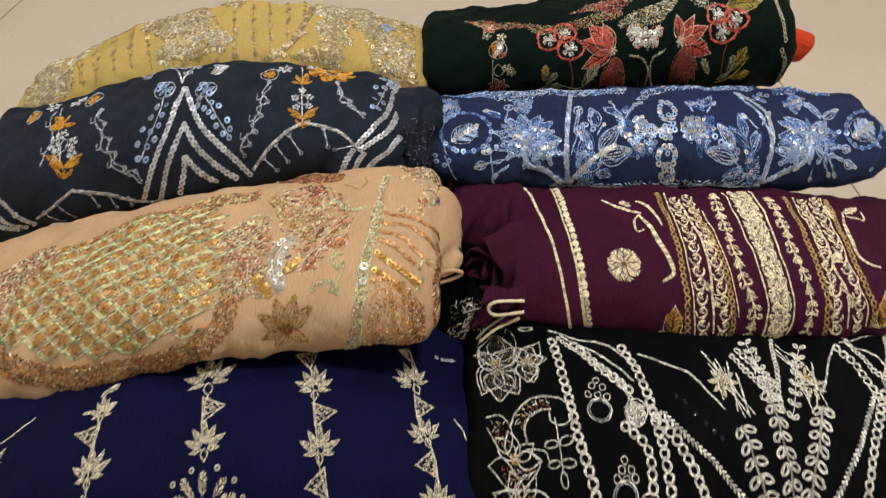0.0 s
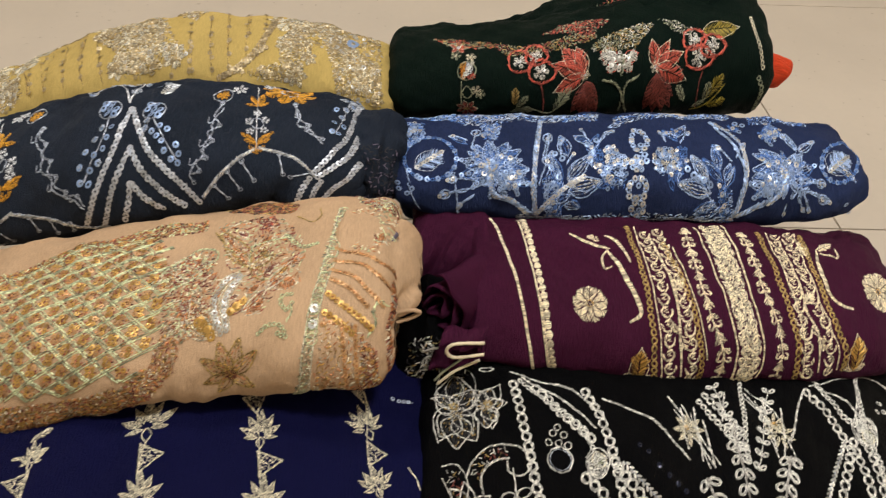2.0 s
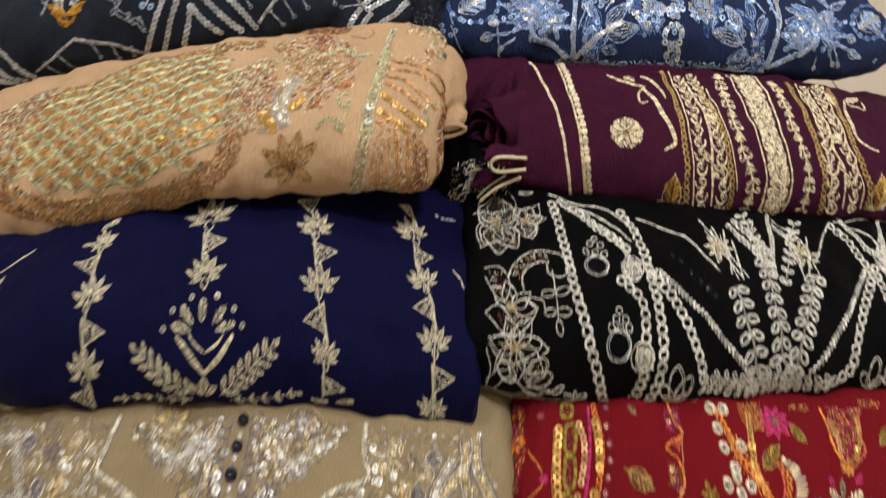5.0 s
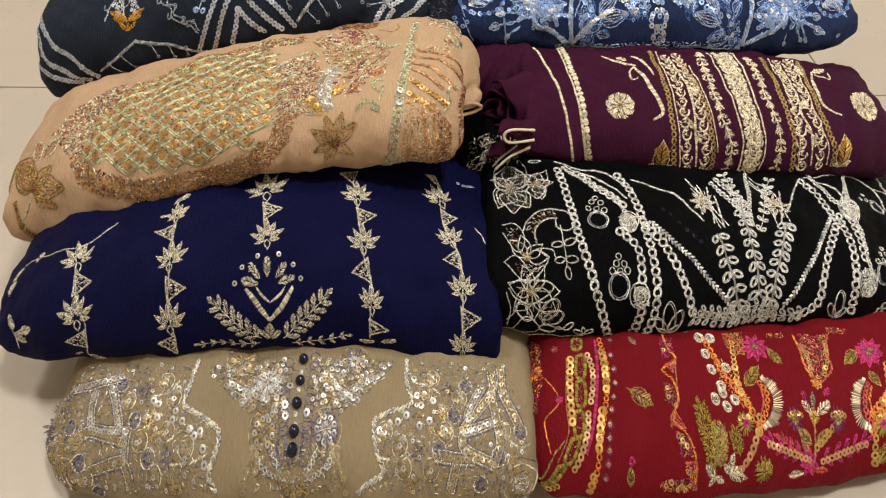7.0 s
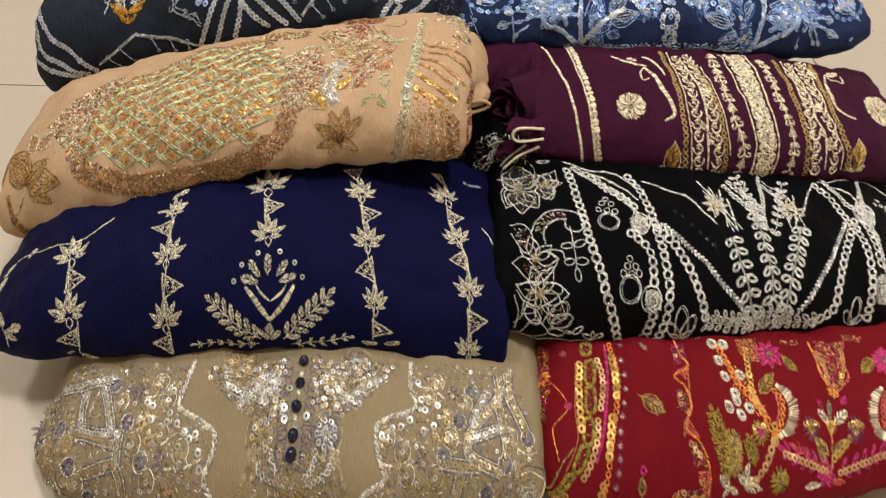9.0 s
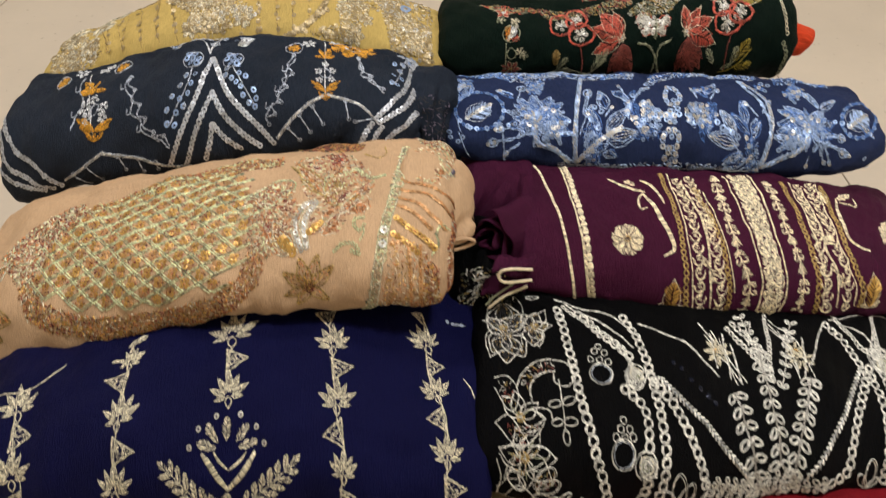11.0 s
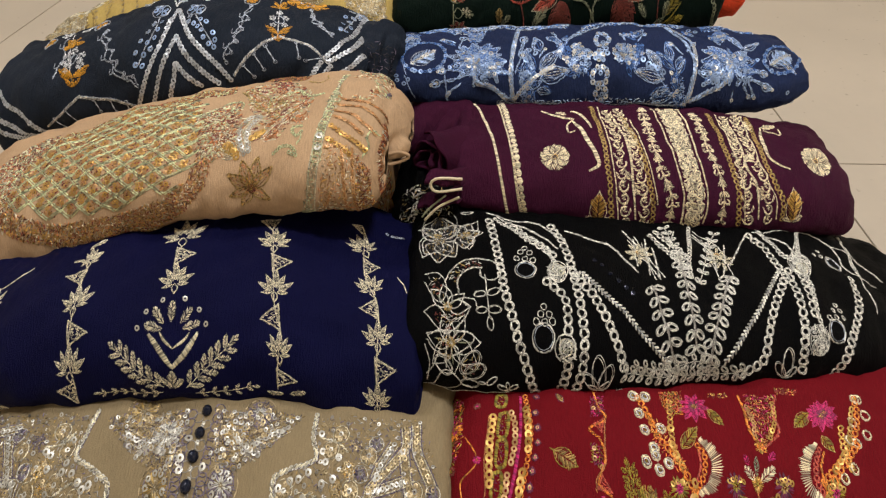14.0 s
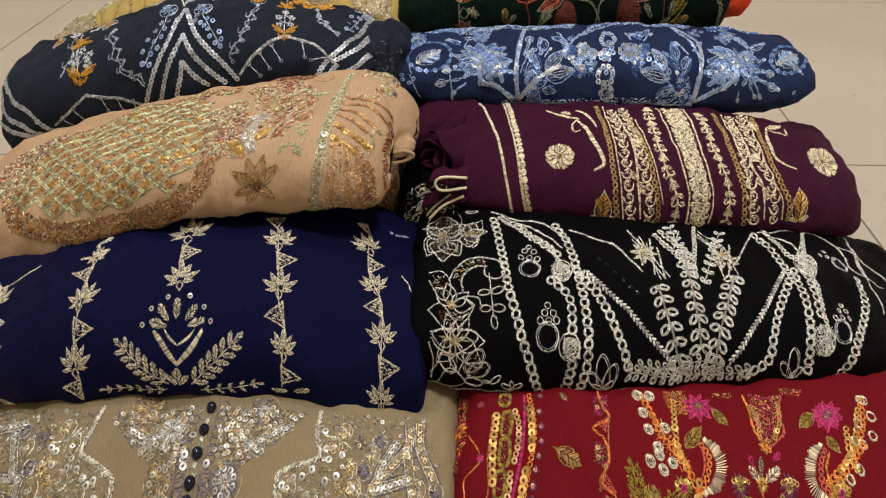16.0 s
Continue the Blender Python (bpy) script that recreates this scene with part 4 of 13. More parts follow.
work("black", "ring_motif", (w_rings, [(107.8, 17.5)], 7.5, 'silver', 1.5), (w_rings, [(107.8, 17.5)], 6.2, 'steel', 0.7), (w_rings, [(103.0, 25.5), (108.6, 25.2), (113.8, 26.0), (106.0, 29.6), (111.7, 29.7), (108.2, 34.3)], 2.1, 'silver', 1.1))
work("black", "ring_motif", (w_rings, [(341.9, 88.0)], 7.5, 'silver', 1.5), (w_rings, [(341.9, 88.0)], 6.2, 'steel', 0.7), (w_rings, [(324.5, 91.5), (331.0, 91.8), (338.1, 93.2), (332.1, 99.5)], 1.8, 'silver', 1.1))
work("black", "ring_motif", (w_rings, [(317.5, 22.8)], 7.5, 'silver', 1.5), (w_rings, [(317.5, 22.8)], 6.2, 'steel', 0.7), (w_rings, [(312.8, 31.0), (319.1, 31.9), (326.6, 33.2), (319.1, 37.3), (326.0, 38.4), (323.8, 42.8)], 1.8, 'silver', 1.1))
work("black", "loop_column", (w_loopcol, [(197.9, -0.1), (193.1, 14.9), (189.1, 30.2), (185.2, 50.9)], 8.6, 8.6, 'silver'), (w_seqs, [(197.9, -0.1), (193.1, 14.9), (189.1, 30.2), (185.2, 50.9)], 0.9, 'foil_grey'))
work("black", "loop_column", (w_loopcol, [(210.9, 13.7), (209.7, 29.7), (210.1, 52.1), (210.4, 80.6)], 8.6, 8.6, 'silver'), (w_seqs, [(210.9, 13.7), (209.7, 29.7), (210.1, 52.1), (210.4, 80.6)], 0.9, 'foil_grey'))
work("black", "loop_column", (w_loopcol, [(220.6, 0.9), (224.7, 17.9), (232.5, 35.3), (244.2, 60.7)], 8.6, 8.6, 'silver'), (w_seqs, [(220.6, 0.9), (224.7, 17.9), (232.5, 35.3), (244.2, 60.7)], 0.9, 'foil_grey'))
work("black", "chain_line", (w_chain, [(197.3, 104.1), (206.0, 91.9), (212.8, 79.0)], 2.6, 'silver'))
work("black", "chain_line", (w_chain, [(191.9, 99.3), (201.6, 82.7), (210.1, 70.1)], 2.2, 'silver'))
work("black", "star_motif", (w_flower, (181.0, 81.0), (188.3, 72.1), 8, 'champagne', None, 0.3), (w_line, [(174.1, 94.9), (187.0, 69.8), (192.9, 57.1)], 0.8, 'silver'), (w_line, [(179.8, 98.2), (190.3, 69.8), (196.3, 58.4)], 0.8, 'silver'), (w_line, [(184.6, 92.6), (187.0, 69.8), (189.7, 56.8)], 0.8, 'silver'))
work("black", "star_motif", (w_flower, (241.5, 75.5), (250.4, 70.0), 8, 'champagne', None, 0.3), (w_line, [(233.7, 101.4), (234.7, 70.8), (236.7, 60.9)], 0.8, 'silver'), (w_line, [(223.0, 106.0), (235.1, 90.5), (246.5, 70.6)], 0.9, 'silver'), (w_line, [(229.1, 111.2), (241.9, 95.9), (246.4, 83.8)], 0.9, 'silver'), (w_line, [(245.7, 70.7), (247.2, 60.2), (244.0, 56.0)], 0.8, 'silver'))
work("black", "loop_border", (w_loopcol, [(164.3, -1.4), (183.9, -4.1), (203.8, -3.5), (225.1, -4.4), (247.0, -0.8)], 6.5, 6, 'silver'))
work("black", "loop_border", (w_loopcol, [(172.1, 1.9), (191.7, -0.0), (210.6, 5.1), (227.7, 0.9)], 5.5, 5.5, 'silver'))
work("black", "edge_line", (w_cord, [(27.8, -24.0), (55.2, -20.6), (85.9, -16.5)], 1.0, 'silver'), (w_cord, [(157.9, -12.7), (203.8, -21.5), (253.1, -21.7), (292.8, -13.4), (329.3, -10.3)], 0.9, 'silver'))
work("black", "flower_motif", (w_petal, (36.0, 87.6), (23.7, 100.1), 0.85, ['blackthread', 'blackthread', 'blackthread', 'blackthread', 'blackthread', 'antique'], 'silver'), (w_petal, (36.0, 87.6), (34.8, 116.8), 0.85, ['blackthread', 'blackthread', 'blackthread', 'blackthread', 'blackthread', 'antique'], 'silver'), (w_petal, (36.0, 87.6), (46.8, 105.1), 0.85, ['blackthread', 'blackthread', 'blackthread', 'blackthread', 'blackthread', 'antique'], 'silver'), (w_petal, (36.0, 87.6), (26.3, 71.3), 0.85, ['blackthread', 'blackthread', 'blackthread', 'blackthread', 'blackthread', 'antique'], 'silver'), (w_petal, (36.0, 87.6), (35.7, 65.5), 0.85, ['blackthread', 'blackthread', 'blackthread', 'blackthread', 'blackthread', 'antique'], 'silver'), (w_petal, (36.0, 87.6), (47.7, 70.7), 0.85, ['blackthread', 'blackthread', 'blackthread', 'blackthread', 'blackthread', 'antique'], 'silver'), (w_blob, (36.0, 87.6), (39.7, 88.1), ['antique', 'blackthread']))
work("black", "flower_motif", (w_petal, (53.3, 94.0), (48.1, 105.2), 0.85, ['blackthread', 'blackthread', 'blackthread', 'blackthread', 'blackthread', 'antique'], 'silver'), (w_petal, (53.3, 94.0), (58.2, 106.9), 0.85, ['blackthread', 'blackthread', 'blackthread', 'blackthread', 'blackthread', 'antique'], 'silver'), (w_petal, (53.3, 94.0), (65.0, 97.2), 0.85, ['blackthread', 'blackthread', 'blackthread', 'blackthread', 'blackthread', 'antique'], 'silver'), (w_petal, (53.3, 94.0), (60.0, 84.0), 0.85, ['blackthread', 'blackthread', 'blackthread', 'blackthread', 'blackthread', 'antique'], 'silver'), (w_petal, (53.3, 94.0), (54.4, 78.7), 0.85, ['blackthread', 'blackthread', 'blackthread', 'blackthread', 'blackthread', 'antique'], 'silver'), (w_blob, (53.3, 94.0), (57.1, 94.4), ['antique', 'blackthread']))
work("black", "scroll_motif", (w_cord, [(41.5, 49.9), (46.0, 59.0), (57.0, 67.6), (72.9, 68.7), (79.9, 59.3), (74.4, 52.5), (66.5, 53.7), (65.7, 59.1)], 1.3, 'silver'), (w_cord, [(51.1, 42.1), (50.2, 50.1), (56.3, 57.5), (66.5, 61.3)], 1.3, 'silver'), (w_fill, [(42.2, 52.3), (51.9, 63.7), (65.7, 69.7), (65.7, 61.0), (54.8, 55.9), (49.5, 46.7)], 2.6, ['maroon', 'antique', 'silver'], 3, 0.6))
work("black", "leaf_motif", (w_line, [(68.9, 56.0), (70.4, 41.7), (71.9, 28.1)], 0.8, 'silver'), (w_loop, (70.0, 41.7), (79.3, 45.1), 0.5, 'silver'), (w_loop, (70.0, 41.7), (61.2, 40.2), 0.5, 'silver'), (w_loop, (70.8, 31.9), (80.3, 32.4), 0.5, 'silver'), (w_loop, (70.8, 31.9), (62.8, 30.4), 0.5, 'silver'), (w_loop, (71.9, 28.1), (73.5, 20.0), 0.55, 'silver'))
work("black", "panel_motif", (w_cord, [(27.1, 54.8), (36.1, 56.1), (42.4, 47.1), (40.8, 37.3), (35.0, 36.9), (27.4, 48.2)], 0.9, 'silver'), (w_cord, [(27.6, 28.6), (43.4, 17.3), (58.3, 30.2), (51.2, 37.5), (61.2, 37.3), (63.9, 32.1)], 0.9, 'silver'), (w_cord, [(27.6, 28.6), (35.9, 33.3), (43.1, 26.3)], 0.9, 'silver'), (w_cord, [(29.8, 16.4), (43.4, 18.7), (59.2, 18.2), (60.8, 13.7), (47.5, 6.5), (36.1, 8.3), (30.6, 13.6)], 0.9, 'silver'), (w_cord, [(43.3, 20.2), (36.1, 2.2), (30.2, -6.3)], 0.8, 'silver'), (w_cord, [(43.3, 20.2), (53.2, 3.9), (61.9, -0.6)], 0.8, 'silver'), (w_cord, [(43.3, 20.2), (43.9, 0.2)], 0.8, 'silver'), (w_fill, [(28.3, 53.0), (38.3, 53.1), (40.7, 39.1), (34.9, 38.7)], 2.4, ['antique', 'maroon', 'silver'], 3, 0.55), (w_fill, [(31.6, 27.6), (56.4, 28.6), (44.2, 17.9)], 2.2, ['antique', 'silver', 'maroon'], 3, 0.5), (w_fill, [(34.1, 15.3), (54.7, 16.5), (44.6, 3.4)], 2.4, ['antique', 'maroon', 'sage'], 3, 0.5))
work("black", "panel_motif", (w_cord, [(31.1, -24.0), (42.0, -1.5), (53.3, -10.9), (31.1, -24.0)], 0.9, 'silver'), (w_loop, (47.7, -2.8), (36.1, 5.3), 0.6, 'silver'), (w_loop, (53.3, -2.5), (66.2, 8.7), 0.6, 'silver'), (w_loop, (55.2, -4.4), (70.1, 1.0), 0.6, 'silver'), (w_loop, (53.3, -8.3), (65.9, -11.5), 0.5, 'silver'), (w_cord, [(29.1, 10.6), (32.3, 1.6), (30.5, -10.9)], 0.8, 'silver'), (w_fill, [(53.2, 3.9), (66.2, 7.3), (68.2, -0.6), (55.2, -6.4)], 2.4, ['antique', 'maroon', 'sage'], 3, 0.5))
work("black", "leaf_motif", (w_loop, (145.7, -12.7), (144.2, 9.7), 0.42, 'silver', 0.6), (w_loop, (145.7, -12.7), (153.2, 4.9), 0.42, 'silver', 0.6), (w_loop, (145.7, -12.7), (135.3, -0.2), 0.42, 'silver', 0.6), (w_loop, (145.7, -12.7), (152.7, -4.9), 0.42, 'silver', 0.6), (w_loop, (145.7, -12.7), (138.1, -7.8), 0.42, 'silver', 0.6))
work("black", "leaf_motif", (w_loop, (278.0, -8.3), (280.2, 12.1), 0.42, 'silver', 0.6), (w_loop, (278.0, -8.3), (269.5, 4.0), 0.42, 'silver', 0.6), (w_loop, (278.0, -8.3), (286.5, -1.0), 0.42, 'silver', 0.6))
work("black", "leaf_motif", (w_loop, (85.8, -13.8), (78.0, -9.9), 0.42, 'silver', 0.6), (w_loop, (85.8, -13.8), (84.7, -7.3), 0.42, 'silver', 0.6), (w_loop, (85.8, -13.8), (92.3, -9.0), 0.42, 'silver', 0.6))
work("black", "leaf_motif", (w_loop, (70.4, -9.6), (77.8, -4.9), 0.42, 'silver', 0.6), (w_loop, (70.4, -9.6), (65.0, -8.6), 0.42, 'silver', 0.6))
work("black", "sequin", (w_dots, [(146.4, 71.0)], 1.5, 'bead_dark'))
work("black", "sequin", (w_dots, [(151.2, 67.0)], 1.5, 'bead_dark'))
work("black", "sequin", (w_dots, [(155.9, 58.8)], 1.5, 'bead_dark'))
work("black", "sequin", (w_dots, [(161.1, 53.1)], 1.5, 'bead_dark'))
work("black", "sequin", (w_dots, [(165.8, 48.5)], 1.5, 'bead_dark'))
work("black", "sequin", (w_dots, [(170.2, 44.7)], 1.5, 'bead_dark'))
work("black", "leaf_motif", (w_flower, (39.3, 125.0), (47.5, 125.0), 6, 'sage', None, 0.5), (w_leaf, (24.5, 125.0), (32.7, 125.0), 0.5, 'silver'), (w_loop, (50.8, 125.0), (60.7, 125.0), 0.5, 'silver'))

# purple dress: cream bands
work("purple", "stripe_band", (w_satin, [(60.6, 115.6), (63.5, 101.9), (74.2, 52.2), (80.0, 19.4), (83.6, 1.8), (87.4, -17.6)], 2.6, 'cream', 1))
work("purple", "scallop_band", (w_scallop, [(81.6, 111.3), (83.3, 97.4), (88.9, 51.4), (92.5, 22.2), (95.1, 4.6), (98.9, -15.4)], 4.4, 5.6, 'cream'), (w_satin, [(79.8, 111.7), (81.5, 97.8), (87.1, 51.5), (91.6, 22.1), (94.3, 4.5), (98.1, -15.6)], 1.4, 'cream', 1))
work("purple", "flower_motif", (w_flower, (122.5, 30.8), (123.3, 42.5), 9, 'cream', 'champagne', 0.75), (w_rings, [(122.5, 30.8)], 2.2, 'gold', 0.8))
work("purple", "flower_motif", (w_flower, (342.3, 45.5), (326.8, 43.5), 9, 'cream', 'champagne', 0.75), (w_rings, [(342.3, 45.5)], 2.2, 'gold', 0.8))
work("purple", "curl_motif", (w_satin, [(138.8, 69.8), (146.7, 52.0), (153.9, 33.9), (156.0, 25.6), (148.3, 20.9)], 4.2, 'cream', 0.3), (w_satin, [(138.8, 69.8), (134.7, 64.2), (134.7, 55.0), (140.0, 55.7)], 2, 'cream', 0.6), (w_satin, [(115.7, 87.2), (127.3, 77.2), (140.3, 71.1)], 3.2, 'cream', 0.4), (w_satin, [(139.3, 83.9), (147.7, 76.8), (152.8, 59.5)], 3.2, 'cream', 0.3), (w_leaf, (134.2, 78.3), (128.2, 87.1), 0.6, 'cream'))
work("purple", "curl_motif", (w_satin, [(299.8, 81.8), (294.1, 51.2), (298.8, 36.9), (311.8, 33.3)], 4, 'cream', 0.3), (w_satin, [(302.4, 79.4), (310.8, 79.3), (317.9, 76.4), (319.1, 85.8)], 2, 'cream', 0.6), (w_leaf, (300.5, 82.1), (318.3, 90.6), 0.3, 'cream'), (w_leaf, (289.4, 72.1), (287.7, 90.7), 0.3, 'cream'))
work("purple", "paisley_motif", (w_leaf, (155.2, -13.7), (155.5, 7.8), 0.55, 'gold', 'cream'), (w_leaf, (155.2, -13.7), (145.1, -8.7), 0.4, 'cream'), (w_leaf, (156.2, -14.2), (163.9, -7.9), 0.4, 'cream'))
work("purple", "paisley_motif", (w_leaf, (310.9, -6.5), (311.2, 17.9), 0.5, 'gold', 'cream'), (w_leaf, (310.9, -6.5), (301.8, -4.2), 0.4, 'cream'), (w_leaf, (312.1, -6.9), (320.0, 0.1), 0.4, 'cream'))
work("purple", "bead_line", (w_chain, [(157.2, 98.2), (158.3, 84.2), (162.0, 35.6), (163.6, 11.4), (166.1, -12.8)], 2.1, 'antique'))
work("purple", "bead_line", (w_chain, [(180.4, 78.5), (183.2, 64.8), (189.5, 34.3), (193.9, 15.2), (197.5, 1.5), (198.2, -13.8)], 2.1, 'antique'))
work("purple", "bead_line", (w_chain, [(256.6, 97.0), (257.3, 83.0), (259.0, 47.2), (263.2, 23.0), (264.9, 8.5), (265.8, -9.7)], 2.1, 'antique'))
work("purple", "bead_line", (w_chain, [(290.7, 96.8), (290.4, 82.8), (289.5, 39.9), (294.8, 20.9), (301.1, 10.2), (302.5, -5.3)], 2.1, 'antique'))
work("purple", "band_line", (w_satin, [(162.7, 98.7), (163.5, 84.7), (166.7, 31.4), (168.5, 9.9), (171.0, -12.8)], 1.3, 'cream', 1))
work("purple", "band_line", (w_satin, [(264.0, 99.8), (264.3, 85.8), (265.1, 47.8), (268.3, 23.1), (269.3, 9.4), (270.6, -7.3)], 1.3, 'cream', 1))
work("purple", "band_line", (w_satin, [(186.9, 75.4), (188.9, 61.5), (192.8, 34.7), (198.0, 14.4), (201.2, 1.5)], 1.3, 'cream', 1))
work("purple", "band_line", (w_satin, [(286.3, 98.9), (285.9, 84.9), (284.6, 40.5), (289.8, 20.7), (296.2, 9.9), (297.2, -5.2)], 1.3, 'cream', 1))
work("purple", "scroll_band", (w_scroll, [(169.1, 88.6), (170.0, 74.6), (173.0, 28.9), (174.3, 8.5), (176.3, -10.5)], 3.6, 'cream'))
work("purple", "scroll_band", (w_scroll, [(178.8, 91.0), (180.3, 77.1), (184.2, 40.2), (187.1, 18.8), (190.9, 2.2), (191.0, -11.3)], 3.6, 'cream'))
work("purple", "scroll_band", (w_scroll, [(270.8, 94.9), (270.2, 80.9), (268.1, 34.3), (270.7, 12.3), (272.9, -5.4)], 3.6, 'cream'))
work("purple", "scroll_band", (w_scroll, [(281.1, 98.2), (280.8, 84.2), (279.9, 42.5), (285.8, 21.6), (289.4, 10.1), (289.1, -5.0)], 3.6, 'cream'))
work("purple", "scroll_stem", (w_satin, [(172.1, 87.2), (174.3, 73.4), (179.8, 39.3), (181.2, 15.4), (184.2, -9.0)], 2.2, 'cream', 0.7), (w_leaf, (179.8, 39.3), (186.9, 46.9), 0.6, 'cream'), (w_leaf, (181.2, 15.4), (175.3, 20.2), 0.6, 'cream'), (w_leaf, (181.2, 15.4), (185.6, 7.1), 0.7, 'cream'))
work("purple", "scroll_stem", (w_satin, [(273.9, 89.8), (273.6, 75.8), (272.6, 33.8), (279.2, 16.3), (281.0, -5.0)], 2.2, 'cream', 0.7), (w_leaf, (272.6, 33.8), (280.7, 41.6), 0.6, 'cream'), (w_leaf, (279.2, 16.3), (273.4, 21.2), 0.6, 'cream'), (w_leaf, (279.2, 16.3), (284.5, 7.9), 0.7, 'cream'))
work("purple", "vine_band", (w_vine, [(198.4, 91.2), (199.1, 77.2), (200.3, 52.0), (202.3, 29.8), (207.6, 15.7), (212.4, 3.4), (211.7, -11.1)], 'cream'))
work("purple", "vine_band", (w_vine, [(242.8, 92.9), (242.9, 78.9), (243.1, 51.6), (246.6, 33.9), (251.2, 19.1), (252.3, 7.1), (251.7, -7.5)], 'cream'))
work("purple", "wide_band", (w_satin, [(208.1, 102.2), (209.6, 88.3), (214.2, 45.4), (217.9, 17.0), (220.8, 5.9), (220.2, -11.7)], 1.6, 'cream', 1), (w_satin, [(231.4, 114.2), (231.9, 100.2), (233.5, 50.5), (236.5, 21.6), (239.3, 7.2), (238.1, -11.9)], 1.6, 'cream', 1), (w_scroll, [(216.4, 109.3), (217.4, 95.3), (220.8, 49.1), (223.4, 18.9), (226.2, 6.5), (225.1, -11.1)], 3.0, 'cream'), (w_scroll, [(224.7, 110.9), (225.3, 96.9), (227.5, 48.2), (230.4, 19.1), (233.6, 6.7), (232.2, -10.8)], 3.0, 'cream'), (w_fill, [(213.5, 91.7), (217.0, 45.7), (220.5, 17.0), (223.3, 6.0), (222.7, -11.3), (235.1, -11.4), (236.6, 7.1), (233.6, 21.3), (230.9, 50.5), (229.2, 101.1)], 1.9, ['cream', 'champagne'], 3.4, 0.9), label="wide cream and gold band of dense scrolls")

# blue dress: sequin flowers
work("blue", "sequin_line", (w_cord, [(98.8, 68.6), (92.1, 32.1), (91.4, 12.2), (91.9, -6.1)], 2.6, 'paleblue'), (w_seqs, [(98.8, 68.6), (92.1, 32.1), (91.4, 12.2), (91.9, -6.1)], 1.7, 'foil_blue'))
work("blue", "sequin_line", (w_cord, [(228.3, 63.7), (237.0, 47.2), (244.3, 34.6), (247.1, 20.4), (244.8, 7.7), (240.1, -6.8)], 2.6, 'paleblue'), (w_seqs, [(228.3, 63.7), (237.0, 47.2), (244.3, 34.6), (247.1, 20.4), (244.8, 7.7), (240.1, -6.8)], 1.7, 'foil_blue'))
work("blue", "sequin_line", (w_cord, [(89.4, -6.2), (76.5, 1.1), (66.1, 4.5), (60.4, 8.5), (58.4, 16.0)], 2.6, 'paleblue'), (w_seqs, [(89.4, -6.2), (76.5, 1.1), (66.1, 4.5), (60.4, 8.5), (58.4, 16.0)], 1.7, 'foil_blue'))
work("blue", "sequin_line", (w_cord, [(244.0, -6.7), (257.3, -0.0), (268.2, 5.1), (278.6, 12.1)], 2.6, 'paleblue'), (w_seqs, [(244.0, -6.7), (257.3, -0.0), (268.2, 5.1), (278.6, 12.1)], 1.7, 'foil_blue'))
work("blue", "flower_motif", (w_petal, (62.8, 21.5), (81.1, 17.2), 0.5, ['paleblue', 'blue', 'steel'], 'blue'), (w_dots, [(70.6, 19.0), (75.8, 17.9), (81.1, 17.2)], 1.7, 'foil_blue'), (w_petal, (61.8, 20.5), (73.1, 9.9), 0.5, ['paleblue', 'blue', 'steel'], 'paleblue'), (w_dots, [(66.5, 14.6), (69.8, 12.2), (73.1, 9.9)], 1.7, 'foil_blue'), (w_petal, (60.1, 20.3), (60.3, 6.9), 0.5, ['paleblue', 'blue', 'steel'], 'blue'), (w_dots, [(60.1, 13.3), (60.2, 10.1), (60.3, 6.9)], 1.7, 'foil_blue'), (w_petal, (58.5, 20.8), (47.2, 9.6), 0.5, ['paleblue', 'blue', 'steel'], 'paleblue'), (w_dots, [(53.6, 15.1), (50.4, 12.4), (47.2, 9.6)], 1.7, 'foil_blue'), (w_petal, (57.4, 21.9), (38.9, 17.1), 0.5, ['paleblue', 'blue', 'steel'], 'blue'), (w_dots, [(49.5, 19.9), (44.2, 18.2), (38.9, 17.1)], 1.7, 'foil_blue'), (w_petal, (57.4, 23.3), (38.9, 28.2), 0.5, ['paleblue', 'blue', 'steel'], 'paleblue'), (w_dots, [(49.5, 25.9), (44.2, 26.9), (38.9, 28.2)], 1.7, 'foil_blue'), (w_petal, (58.5, 24.4), (47.3, 39.9), 0.5, ['paleblue', 'blue', 'steel'], 'blue'), (w_dots, [(53.8, 32.2), (50.6, 36.2), (47.3, 39.9)], 1.7, 'foil_blue'), (w_petal, (60.2, 24.9), (61.0, 44.6), 0.5, ['paleblue', 'blue', 'steel'], 'paleblue'), (w_dots, [(60.4, 33.3), (60.6, 38.4), (61.0, 44.6)], 1.7, 'foil_blue'), (w_petal, (61.8, 24.3), (73.9, 38.2), 0.5, ['paleblue', 'blue', 'steel'], 'blue'), (w_dots, [(66.8, 30.2), (70.3, 33.7), (73.9, 38.2)], 1.7, 'foil_blue'), (w_petal, (62.8, 23.0), (81.6, 28.2), 0.5, ['paleblue', 'blue', 'steel'], 'paleblue'), (w_dots, [(70.7, 25.1), (76.1, 26.3), (81.6, 28.2)], 1.7, 'foil_blue'), (w_blob, (60.1, 22.5), (65.7, 21.9), ['paleblue', 'blue'], ['foil_silver', 'foil_blue'], 1.7))
